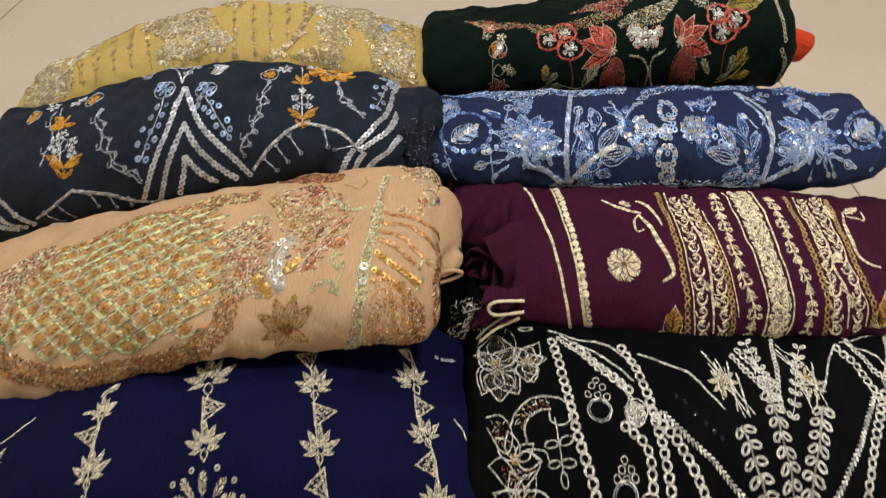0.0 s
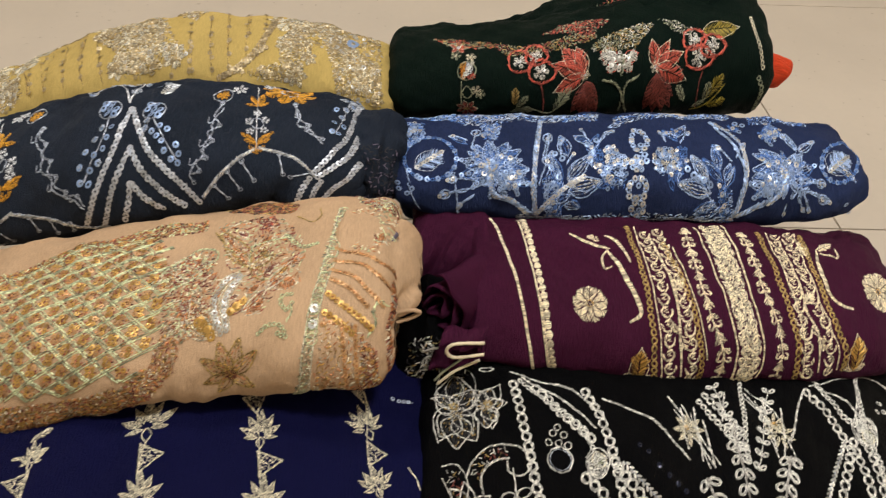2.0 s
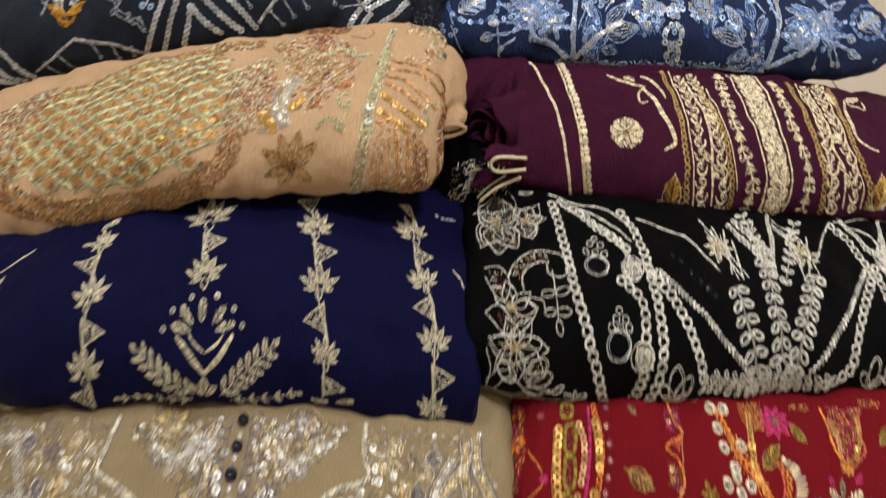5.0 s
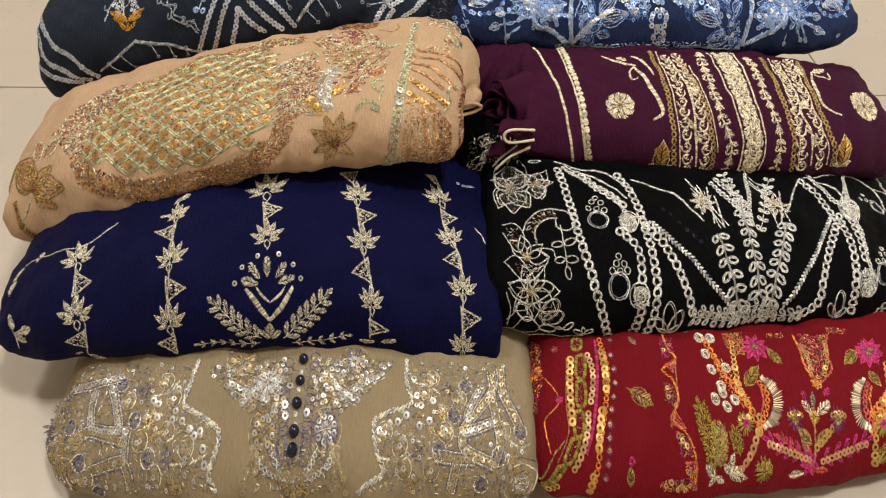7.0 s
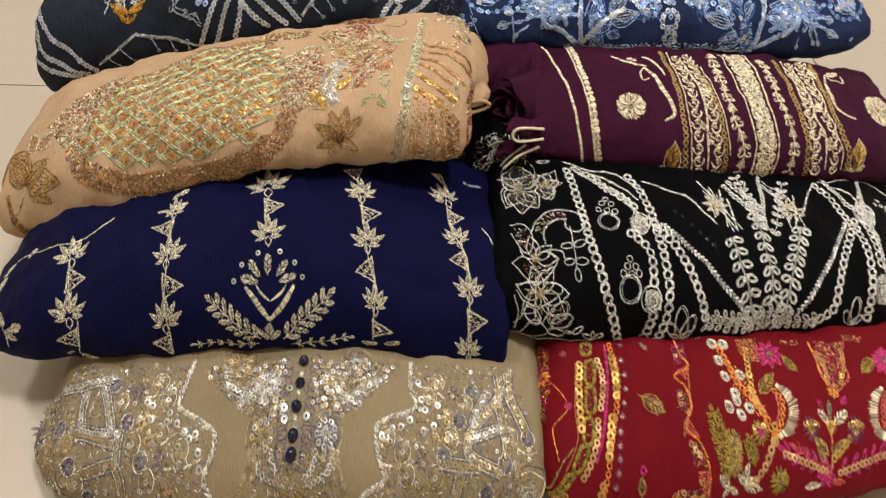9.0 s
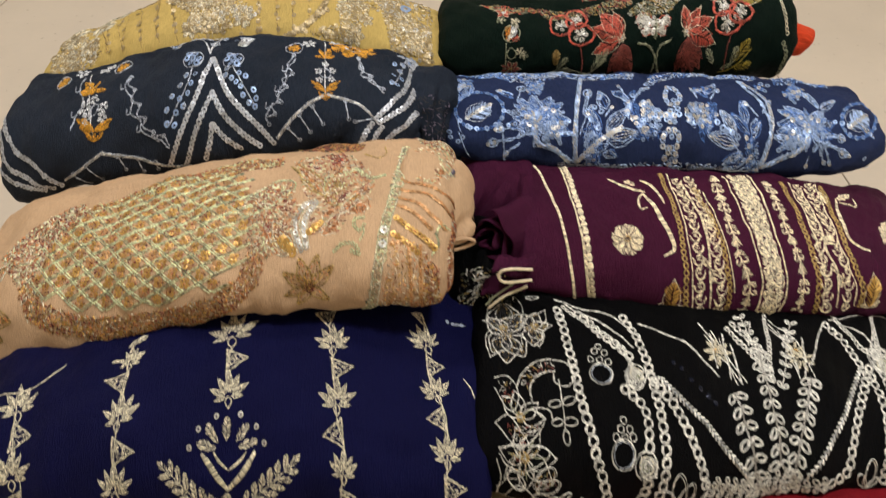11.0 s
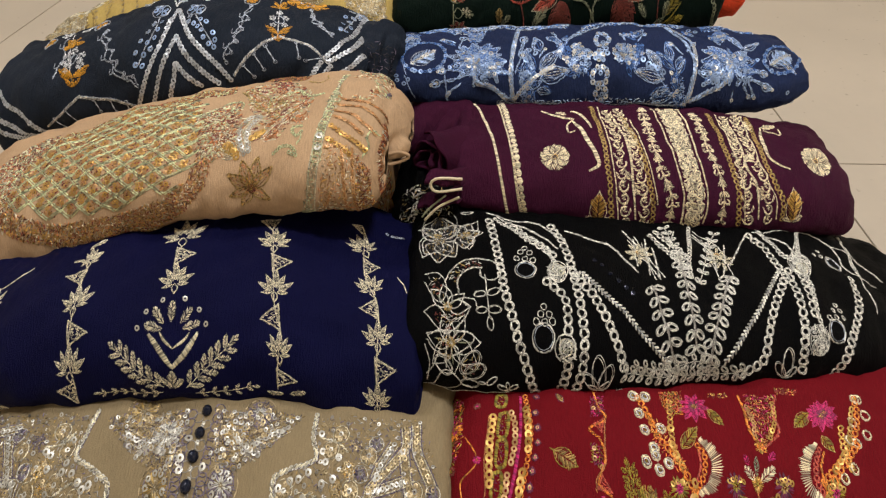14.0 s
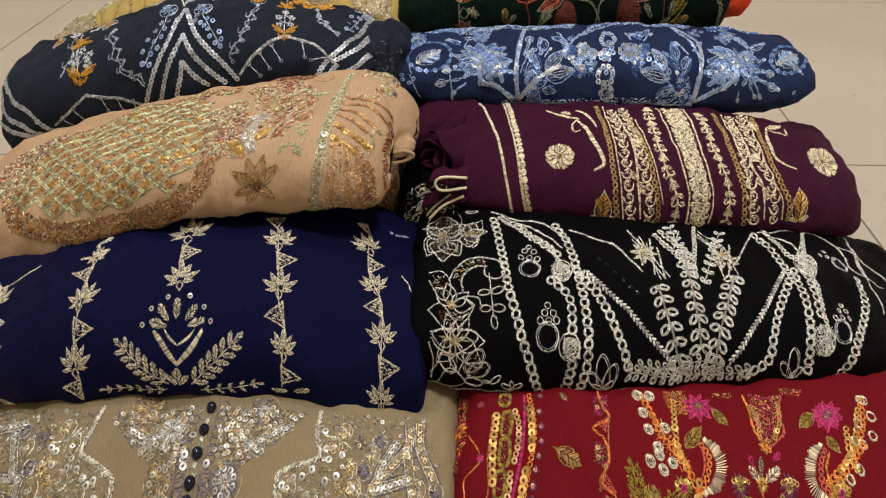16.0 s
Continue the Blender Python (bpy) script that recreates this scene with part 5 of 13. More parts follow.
work("blue", "flower_motif", (w_petal, (282.8, 19.2), (301.6, 16.0), 0.5, ['paleblue', 'blue', 'steel'], 'blue'), (w_dots, [(290.6, 17.5), (296.2, 16.8), (301.6, 16.0)], 1.7, 'foil_blue'), (w_petal, (281.1, 17.9), (292.1, 8.9), 0.5, ['paleblue', 'blue', 'steel'], 'paleblue'), (w_dots, [(285.5, 13.2), (288.6, 11.0), (292.1, 8.9)], 1.7, 'foil_blue'), (w_petal, (279.0, 17.5), (275.8, 6.9), 0.5, ['paleblue', 'blue', 'steel'], 'blue'), (w_dots, [(277.1, 11.8), (276.2, 9.3), (275.8, 6.9)], 1.7, 'foil_blue'), (w_petal, (277.2, 18.1), (263.2, 10.5), 0.5, ['paleblue', 'blue', 'steel'], 'paleblue'), (w_dots, [(270.0, 13.9), (266.4, 12.2), (263.2, 10.5)], 1.7, 'foil_blue'), (w_petal, (276.5, 19.5), (257.4, 18.7), 0.5, ['paleblue', 'blue', 'steel'], 'blue'), (w_dots, [(267.9, 18.8), (262.5, 18.7), (257.4, 18.7)], 1.7, 'foil_blue'), (w_petal, (277.5, 21.0), (262.7, 28.0), 0.5, ['paleblue', 'blue', 'steel'], 'paleblue'), (w_dots, [(270.6, 24.1), (266.6, 26.0), (262.7, 28.0)], 1.7, 'foil_blue'), (w_petal, (279.7, 22.0), (279.3, 36.5), 0.5, ['paleblue', 'blue', 'steel'], 'blue'), (w_dots, [(279.9, 29.2), (279.3, 32.5), (279.3, 36.5)], 1.7, 'foil_blue'), (w_petal, (282.0, 21.9), (296.6, 37.0), 0.5, ['paleblue', 'blue', 'steel'], 'paleblue'), (w_dots, [(288.2, 29.0), (292.7, 33.2), (296.6, 37.0)], 1.7, 'foil_blue'), (w_petal, (283.2, 20.8), (305.0, 27.8), 0.5, ['paleblue', 'blue', 'steel'], 'blue'), (w_dots, [(292.2, 24.0), (298.3, 25.7), (305.0, 27.8)], 1.7, 'foil_blue'), (w_blob, (279.8, 19.7), (287.0, 20.2), ['paleblue', 'blue'], ['foil_silver', 'foil_blue'], 1.7))
work("blue", "flower_motif", (w_petal, (78.6, 13.9), (88.8, 12.3), 0.5, ['paleblue', 'blue', 'steel'], 'blue'), (w_dots, [(82.3, 13.1), (85.5, 12.7), (88.8, 12.3)], 1.7, 'foil_blue'), (w_petal, (76.5, 12.5), (79.1, 6.6), 0.5, ['paleblue', 'blue', 'steel'], 'paleblue'), (w_dots, [(77.4, 9.8), (78.2, 8.2), (79.1, 6.6)], 1.7, 'foil_blue'), (w_petal, (73.8, 13.0), (66.3, 8.8), 0.5, ['paleblue', 'blue', 'steel'], 'blue'), (w_dots, [(71.0, 11.1), (68.7, 10.0), (66.3, 8.8)], 1.7, 'foil_blue'), (w_petal, (73.2, 14.9), (63.4, 17.5), 0.5, ['paleblue', 'blue', 'steel'], 'paleblue'), (w_dots, [(69.6, 16.0), (66.5, 16.6), (63.4, 17.5)], 1.7, 'foil_blue'), (w_petal, (75.3, 16.3), (73.4, 23.9), 0.5, ['paleblue', 'blue', 'steel'], 'blue'), (w_dots, [(74.6, 19.6), (74.0, 21.7), (73.4, 23.9)], 1.7, 'foil_blue'), (w_petal, (78.0, 15.8), (85.9, 20.8), 0.5, ['paleblue', 'blue', 'steel'], 'paleblue'), (w_dots, [(81.0, 18.2), (83.5, 19.5), (85.9, 20.8)], 1.7, 'foil_blue'), (w_blob, (75.9, 14.3), (81.6, 14.6), ['paleblue', 'blue'], ['foil_silver', 'foil_blue'], 1.7))
work("blue", "flower_motif", (w_petal, (266.3, 10.7), (276.8, 9.1), 0.5, ['paleblue', 'blue', 'steel'], 'blue'), (w_dots, [(269.8, 9.9), (273.3, 9.5), (276.8, 9.1)], 1.7, 'foil_blue'), (w_petal, (264.6, 9.5), (267.4, 3.5), 0.5, ['paleblue', 'blue', 'steel'], 'paleblue'), (w_dots, [(265.5, 6.7), (266.4, 5.1), (267.4, 3.5)], 1.7, 'foil_blue'), (w_petal, (262.1, 10.0), (254.5, 5.4), 0.5, ['paleblue', 'blue', 'steel'], 'blue'), (w_dots, [(259.3, 7.9), (256.8, 6.7), (254.5, 5.4)], 1.7, 'foil_blue'), (w_petal, (261.3, 11.9), (250.7, 13.7), 0.5, ['paleblue', 'blue', 'steel'], 'paleblue'), (w_dots, [(257.6, 12.8), (254.4, 13.3), (250.7, 13.7)], 1.7, 'foil_blue'), (w_petal, (263.2, 13.2), (260.7, 19.5), 0.5, ['paleblue', 'blue', 'steel'], 'blue'), (w_dots, [(262.1, 16.1), (261.3, 17.7), (260.7, 19.5)], 1.7, 'foil_blue'), (w_petal, (265.7, 12.6), (274.3, 17.1), 0.5, ['paleblue', 'blue', 'steel'], 'paleblue'), (w_dots, [(268.3, 14.5), (271.1, 15.7), (274.3, 17.1)], 1.7, 'foil_blue'), (w_blob, (263.9, 11.3), (268.9, 11.3), ['paleblue', 'blue'], ['foil_silver', 'foil_blue'], 1.7))
work("blue", "flower_motif", (w_flower, (63.9, 12.0), (72.2, 3.8), 5, 'paleblue', None, 0.5))
work("blue", "flower_motif", (w_flower, (289.2, 10.7), (291.7, 2.1), 5, 'paleblue', None, 0.5), (w_leaf, (288.6, 23.7), (293.0, 38.3), 0.5, 'paleblue'))
work("blue", "drop_motif", (w_loop, (35.8, 14.5), (28.7, 14.7), 0.8, 'paleblue', 0.9), (w_cord, [(49.9, 14.1), (39.3, 15.0), (28.7, 14.7)], 1.3, 'paleblue'), (w_dots, [(32.9, 14.5)], 1.7, 'foil_silver'))
work("blue", "drop_motif", (w_loop, (31.4, 5.2), (23.2, 3.4), 0.8, 'paleblue', 0.9), (w_cord, [(47.9, 9.2), (35.5, 7.0), (23.2, 3.4)], 1.3, 'paleblue'), (w_dots, [(28.1, 4.5)], 1.7, 'foil_silver'))
work("blue", "drop_motif", (w_loop, (40.0, -1.9), (36.1, -5.0), 0.8, 'paleblue', 0.9), (w_cord, [(48.0, 4.5), (42.0, 0.6), (36.1, -5.0)], 1.3, 'paleblue'), (w_dots, [(38.5, -3.1)], 1.7, 'foil_silver'))
work("blue", "drop_motif", (w_loop, (303.7, 14.6), (311.3, 14.9), 0.8, 'paleblue', 0.9), (w_cord, [(289.0, 14.0), (300.0, 15.2), (311.3, 14.9)], 1.3, 'paleblue'), (w_dots, [(307.0, 14.8)], 1.7, 'foil_silver'))
work("blue", "drop_motif", (w_loop, (305.5, 6.2), (312.8, 3.5), 0.8, 'paleblue', 0.9), (w_cord, [(290.5, 10.8), (301.4, 8.1), (312.8, 3.5)], 1.3, 'paleblue'), (w_dots, [(308.2, 5.2)], 1.7, 'foil_silver'))
work("blue", "drop_motif", (w_loop, (294.3, -0.1), (296.3, -3.4), 0.8, 'paleblue', 0.9), (w_cord, [(289.3, 6.5), (293.0, 2.3), (296.3, -3.4)], 1.3, 'paleblue'), (w_dots, [(295.1, -1.4)], 1.7, 'foil_silver'))
work("blue", "drop_motif", (w_loop, (281.0, -3.6), (280.8, -6.7), 0.8, 'paleblue', 0.9), (w_cord, [(280.9, 2.3), (280.7, -1.2), (280.8, -6.7)], 1.3, 'paleblue'), (w_dots, [(280.9, -4.8)], 1.7, 'foil_silver'))
work("blue", "drop_motif", (w_loop, (34.3, 48.1), (30.1, 50.2), 0.8, 'paleblue', 0.9), (w_cord, [(42.6, 45.8), (36.4, 48.8), (30.1, 50.2)], 1.3, 'paleblue'), (w_dots, [(32.6, 48.7)], 1.7, 'foil_silver'))
work("blue", "drop_motif", (w_loop, (49.3, 52.3), (50.9, 61.7), 0.8, 'paleblue', 0.9), (w_cord, [(46.4, 38.9), (48.6, 50.0), (50.9, 61.7)], 1.3, 'paleblue'), (w_dots, [(49.9, 55.3)], 1.7, 'foil_silver'))
work("blue", "drop_motif", (w_loop, (288.2, 52.3), (285.2, 57.0), 0.8, 'paleblue', 0.9), (w_cord, [(292.1, 40.6), (289.6, 50.5), (285.2, 57.0)], 1.3, 'paleblue'), (w_dots, [(287.2, 54.4)], 1.7, 'foil_silver'))
work("blue", "drop_motif", (w_loop, (306.6, 48.5), (311.8, 51.1), 0.8, 'paleblue', 0.9), (w_cord, [(293.8, 40.9), (303.9, 48.0), (311.8, 51.1)], 1.3, 'paleblue'), (w_dots, [(308.8, 49.7)], 1.7, 'foil_silver'))
work("blue", "drop_motif", (w_loop, (101.6, 45.0), (103.8, 53.6), 0.8, 'paleblue', 0.9), (w_cord, [(97.0, 27.3), (100.5, 41.5), (103.8, 53.6)], 1.3, 'paleblue'), (w_dots, [(102.5, 48.4)], 1.7, 'foil_silver'))
work("blue", "drop_motif", (w_loop, (99.5, 24.2), (103.0, 32.9), 0.8, 'paleblue', 0.9), (w_cord, [(94.2, 12.2), (98.1, 21.7), (103.0, 32.9)], 1.3, 'paleblue'), (w_dots, [(100.8, 27.3)], 1.7, 'foil_silver'))
work("blue", "drop_motif", (w_loop, (229.2, 35.2), (226.1, 39.8), 0.8, 'paleblue', 0.9), (w_cord, [(237.3, 28.1), (231.1, 33.9), (226.1, 39.8)], 1.3, 'paleblue'), (w_dots, [(227.9, 37.0)], 1.7, 'foil_silver'))
work("blue", "drop_motif", (w_loop, (192.6, 51.8), (188.9, 53.9), 0.8, 'paleblue', 0.9), (w_cord, [(200.3, 48.3), (194.7, 51.9), (188.9, 53.9)], 1.3, 'paleblue'), (w_dots, [(191.2, 52.8)], 1.7, 'foil_silver'))
work("blue", "drop_motif", (w_loop, (149.5, 53.3), (153.3, 57.2), 0.8, 'paleblue', 0.9), (w_cord, [(142.9, 48.3), (148.2, 53.7), (153.3, 57.2)], 1.3, 'paleblue'), (w_dots, [(150.9, 54.4)], 1.7, 'foil_silver'))
work("blue", "sequin_patch", (w_fill, [(142.4, 39.2), (149.8, 38.9), (159.5, 27.3), (157.4, 18.0), (151.3, 15.5), (143.1, 25.5)], 1.9, ['paleblue', 'blue'], 2.2, 0.5), (w_seqfill, [(142.4, 39.2), (149.8, 38.9), (159.5, 27.3), (157.4, 18.0), (151.3, 15.5), (143.1, 25.5)], 2.6, 1.6, ['foil_silver', 'foil_blue', 'foil_blue']))
work("blue", "sequin_patch", (w_fill, [(177.0, 30.6), (185.0, 37.9), (197.1, 37.6), (197.5, 24.4), (191.0, 17.2), (181.1, 16.4), (177.3, 21.4)], 1.9, ['paleblue', 'blue'], 2.2, 0.5), (w_seqfill, [(177.0, 30.6), (185.0, 37.9), (197.1, 37.6), (197.5, 24.4), (191.0, 17.2), (181.1, 16.4), (177.3, 21.4)], 2.6, 1.6, ['foil_silver', 'foil_blue', 'foil_blue']))
work("blue", "sequin_patch", (w_fill, [(133.7, 25.6), (143.0, 24.3), (151.3, 14.9), (143.5, 11.8)], 1.9, ['paleblue', 'blue'], 2.2, 0.5), (w_seqfill, [(133.7, 25.6), (143.0, 24.3), (151.3, 14.9), (143.5, 11.8)], 2.6, 1.6, ['foil_silver', 'foil_blue', 'foil_blue']))
work("blue", "sequin_patch", (w_fill, [(132.4, 34.8), (142.2, 37.9), (142.8, 22.3), (149.3, 14.9), (142.6, 11.8), (135.4, 22.4)], 1.5, ['blue'], 2.4, 0.6))
work("blue", "sequin_patch", (w_fill, [(196.5, 39.5), (206.1, 40.4), (202.6, 24.5), (195.2, 12.5), (186.4, 13.9), (194.8, 21.2)], 1.5, ['blue'], 2.4, 0.6))
work("blue", "sequin_ring", (w_chain, [(165.2, 28.9), (161.2, 25.2), (168.5, 25.0), (164.4, 20.5), (165.2, 28.9)], 2.0, 'paleblue'), (w_dots, [(165.2, 28.9), (161.2, 25.2), (168.5, 25.0), (164.4, 20.5)], 2.0, 'foil_silver'))
work("blue", "sequin_ring", (w_chain, [(163.3, 15.1), (159.3, 11.4), (159.4, 5.7), (164.4, 4.4), (169.9, 5.6), (171.0, 11.1), (168.1, 15.0), (163.3, 15.1)], 2.0, 'paleblue'), (w_dots, [(163.3, 15.1), (159.3, 11.4), (159.4, 5.7), (164.4, 4.4), (169.9, 5.6), (171.0, 11.1), (168.1, 15.0)], 2.0, 'foil_silver'))
work("blue", "sequin_ring", (w_chain, [(164.0, 1.8), (162.1, -2.7), (166.7, -7.0), (171.2, -4.3), (169.9, 1.0), (164.0, 1.8)], 2.0, 'paleblue'), (w_dots, [(164.0, 1.8), (162.1, -2.7), (166.7, -7.0), (171.2, -4.3), (169.9, 1.0)], 2.0, 'foil_silver'))
work("blue", "sequin_ring", (w_chain, [(167.8, 55.7), (164.6, 45.6), (166.4, 34.9), (171.8, 35.5), (175.6, 43.5), (173.3, 52.5), (167.8, 55.7)], 2.0, 'paleblue'), (w_dots, [(167.8, 55.7), (164.6, 45.6), (166.4, 34.9), (171.8, 35.5), (175.6, 43.5), (173.3, 52.5)], 2.0, 'foil_silver'))
work("blue", "sequin", (w_dots, [(164.9, 25.8)], 1.9, 'foil_blue'))
work("blue", "sequin", (w_dots, [(165.7, 11.3)], 1.9, 'foil_blue'))
work("blue", "sequin", (w_dots, [(167.4, -2.7)], 1.9, 'foil_blue'))
work("blue", "sequin", (w_dots, [(167.6, 28.0)], 1.9, 'foil_blue'))
work("blue", "sequin", (w_dots, [(161.6, 22.0)], 1.9, 'foil_blue'))
work("blue", "leaf_motif", (w_petal, (114.7, 15.6), (132.0, 29.8), 0.45, ['paleblue', 'blue', 'paleblue', 'steel'], 'paleblue'))
work("blue", "leaf_motif", (w_petal, (115.2, 8.2), (139.9, 13.8), 0.45, ['paleblue', 'blue', 'paleblue', 'steel'], 'paleblue'))
work("blue", "sequin_line", (w_seqs, [(116.5, 12.0), (126.6, 16.7)], 1.7, 'foil_silver'))
work("blue", "leaf_motif", (w_petal, (106.7, 2.5), (116.4, 6.4), 0.45, ['paleblue', 'blue', 'paleblue', 'steel'], 'paleblue'))
work("blue", "leaf_motif", (w_petal, (112.9, 0.8), (124.1, -1.0), 0.45, ['paleblue', 'blue', 'paleblue', 'steel'], 'paleblue'))
work("blue", "leaf_motif", (w_petal, (101.5, 8.9), (107.3, 26.9), 0.45, ['paleblue', 'blue', 'paleblue', 'steel'], 'paleblue'))
work("blue", "leaf_motif", (w_petal, (217.0, 13.5), (206.0, 28.9), 0.45, ['paleblue', 'blue', 'paleblue', 'steel'], 'paleblue'))
work("blue", "leaf_motif", (w_petal, (219.1, 7.4), (197.0, 13.5), 0.45, ['paleblue', 'blue', 'paleblue', 'steel'], 'paleblue'))
work("blue", "leaf_motif", (w_petal, (212.4, -3.3), (221.6, 3.5), 0.45, ['paleblue', 'blue', 'paleblue', 'steel'], 'paleblue'))
work("blue", "leaf_motif", (w_petal, (208.9, -5.4), (228.4, -2.0), 0.45, ['paleblue', 'blue', 'paleblue', 'steel'], 'paleblue'))
work("blue", "leaf_motif", (w_petal, (231.0, 14.7), (236.2, 26.2), 0.45, ['paleblue', 'blue', 'paleblue', 'steel'], 'paleblue'))
work("blue", "leaf_motif", (w_petal, (227.4, 21.8), (223.4, 37.8), 0.45, ['blue', 'blue', 'blue', 'steel'], 'paleblue'))
work("blue", "leaf_motif", (w_petal, (115.7, 31.2), (111.9, 50.8), 0.45, ['blue', 'blue', 'blue', 'steel'], 'paleblue'))
work("blue", "leaf_motif", (w_petal, (122.0, 49.3), (135.0, 38.6), 0.45, ['blue', 'blue', 'blue', 'steel'], 'paleblue'))
work("blue", "leaf_motif", (w_petal, (198.3, 48.6), (207.7, 61.0), 0.45, ['blue', 'blue', 'blue', 'steel'], 'paleblue'))
work("blue", "leaf_motif", (w_petal, (69.0, 64.4), (57.7, 54.1), 0.45, ['paleblue', 'blue', 'paleblue', 'steel'], 'paleblue'))
work("blue", "leaf_motif", (w_petal, (159.7, 66.7), (150.1, 62.3), 0.45, ['paleblue', 'blue', 'paleblue', 'steel'], 'paleblue'))
work("blue", "stem_line", (w_cord, [(99.2, -3.1), (118.5, 15.2)], 1.1, 'paleblue'))
work("blue", "stem_line", (w_cord, [(101.0, -1.7), (112.5, 8.9)], 1.1, 'paleblue'))
work("blue", "stem_line", (w_cord, [(228.8, -3.8), (210.8, 11.0)], 1.1, 'paleblue'))
work("blue", "stem_line", (w_cord, [(145.1, 48.6), (134.5, 34.8)], 1.1, 'paleblue'))
work("blue", "stem_line", (w_cord, [(9.4, -10.3), (-0.0, 11.7)], 1.1, 'paleblue'))
work("blue", "stem_line", (w_cord, [(-4.1, 30.0), (1.7, 11.8)], 1.1, 'paleblue'))
work("blue", "paisley_motif", (w_dots, [(35.4, 28.8), (33.6, 22.2), (29.0, 17.7), (22.2, 14.5), (14.5, 14.1), (6.9, 16.4), (1.0, 20.8), (-2.7, 27.9), (-3.3, 37.2), (0.8, 43.5), (7.0, 48.5), (14.8, 51.2), (22.8, 48.6), (29.6, 41.2), (34.1, 35.3)], 2.0, 'foil_blue'), (w_chain, [(35.4, 28.8), (33.6, 22.2), (29.0, 17.7), (22.2, 14.5), (14.5, 14.1), (6.9, 16.4), (1.0, 20.8), (-2.7, 27.9), (-3.3, 37.2), (0.8, 43.5), (7.0, 48.5), (14.8, 51.2), (22.8, 48.6), (29.6, 41.2), (34.1, 35.3), (35.4, 28.8)], 1.3, 'blue'), (w_leaf, (5.1, 22.8), (26.1, 36.1), 0.6, 'paleblue', 'steel'), (w_seqs, [(7.0, 23.5), (16.5, 29.9), (24.1, 34.8)], 1.7, 'foil_silver'))
work("blue", "paisley_motif", (w_dots, [(347.4, 35.0), (342.9, 26.4), (335.4, 19.5), (327.6, 15.9), (321.1, 15.3), (315.4, 17.1), (311.8, 21.0), (311.1, 26.9), (313.9, 34.4), (318.0, 40.7), (325.2, 46.7), (336.0, 53.5), (349.8, 62.5), (348.4, 51.6), (354.0, 49.4)], 2.0, 'foil_blue'), (w_chain, [(347.4, 35.0), (342.9, 26.4), (335.4, 19.5), (327.6, 15.9), (321.1, 15.3), (315.4, 17.1), (311.8, 21.0), (311.1, 26.9), (313.9, 34.4), (318.0, 40.7), (325.2, 46.7), (336.0, 53.5), (349.8, 62.5), (348.4, 51.6), (354.0, 49.4), (347.4, 35.0)], 1.3, 'blue'), (w_leaf, (315.2, 22.8), (339.4, 40.2), 0.6, 'paleblue', 'steel'), (w_seqs, [(316.7, 23.4), (326.2, 29.9), (336.9, 37.8)], 1.7, 'foil_silver'))
work("blue", "paisley_motif", (w_dots, [(10.7, 55.3), (9.8, 51.0), (7.3, 48.3), (3.6, 47.0), (-0.7, 46.6), (-4.9, 50.6), (-7.9, 58.9), (-9.3, 69.8), (-8.8, 73.3), (-7.1, 71.7), (-4.3, 69.9), (-0.6, 68.8), (3.6, 67.3), (7.3, 64.9), (9.8, 60.2)], 2.0, 'foil_blue'), (w_chain, [(10.7, 55.3), (9.8, 51.0), (7.3, 48.3), (3.6, 47.0), (-0.7, 46.6), (-4.9, 50.6), (-7.9, 58.9), (-9.3, 69.8), (-8.8, 73.3), (-7.1, 71.7), (-4.3, 69.9), (-0.6, 68.8), (3.6, 67.3), (7.3, 64.9), (9.8, 60.2), (10.7, 55.3)], 1.3, 'blue'), (w_leaf, (-5.8, 56.4), (5.5, 60.2), 0.6, 'paleblue', 'steel'), (w_seqs, [(-4.7, 55.5), (0.6, 55.1), (4.5, 58.6)], 1.7, 'foil_silver'))
work("blue", "sequin", (w_dots, [(-7.0, 54.3)], 2, 'foil_blue'))
work("blue", "sequin", (w_dots, [(-6.8, 11.3)], 2, 'foil_blue'))
work("blue", "sequin", (w_dots, [(3.5, 7.6)], 2, 'foil_blue'))
work("blue", "sequin", (w_dots, [(9.1, 14.9)], 2, 'foil_blue'))
work("blue", "sequin", (w_dots, [(-5.6, 6.7)], 2, 'foil_blue'))
work("blue", "sequin", (w_dots, [(0.2, 4.1)], 2, 'foil_blue'))
work("blue", "sequin", (w_dots, [(329.5, -0.7)], 2, 'foil_blue'))
work("blue", "sequin", (w_dots, [(337.1, -13.7)], 2, 'foil_blue'))
work("blue", "edge_band", (w_fill, [(-7.6, 101.8), (35.4, 94.5), (34.9, 67.7), (-9.0, 103.4)], 2, ['paleblue', 'blue'], 3, 0.6))
work("blue", "edge_band", (w_fill, [(35.4, 94.5), (144.0, 86.4), (142.2, 67.8), (34.9, 67.7)], 2.2, ['paleblue', 'blue', 'steel'], 3, 0.6))
work("blue", "edge_band", (w_fill, [(156.6, 78.7), (248.9, 93.3), (246.8, 75.2), (155.2, 66.2)], 2.2, ['paleblue', 'blue', 'steel'], 3, 0.6))
work("blue", "edge_band", (w_fill, [(262.9, 88.7), (312.0, 85.6), (313.5, 71.3), (263.9, 67.8)], 2.4, ['paleblue', 'blue'], 3, 0.6))
work("blue", "edge_band", (w_fill, [(79.3, -7.2), (170.1, -6.5), (171.3, -11.9), (80.2, -14.8)], 2.8, ['paleblue', 'steel'], 3.4, 0.8))
work("blue", "edge_band", (w_fill, [(174.2, -6.5), (219.4, -5.0), (216.8, -9.6), (175.6, -12.2)], 3, ['paleblue', 'steel'], 3.4, 0.8))
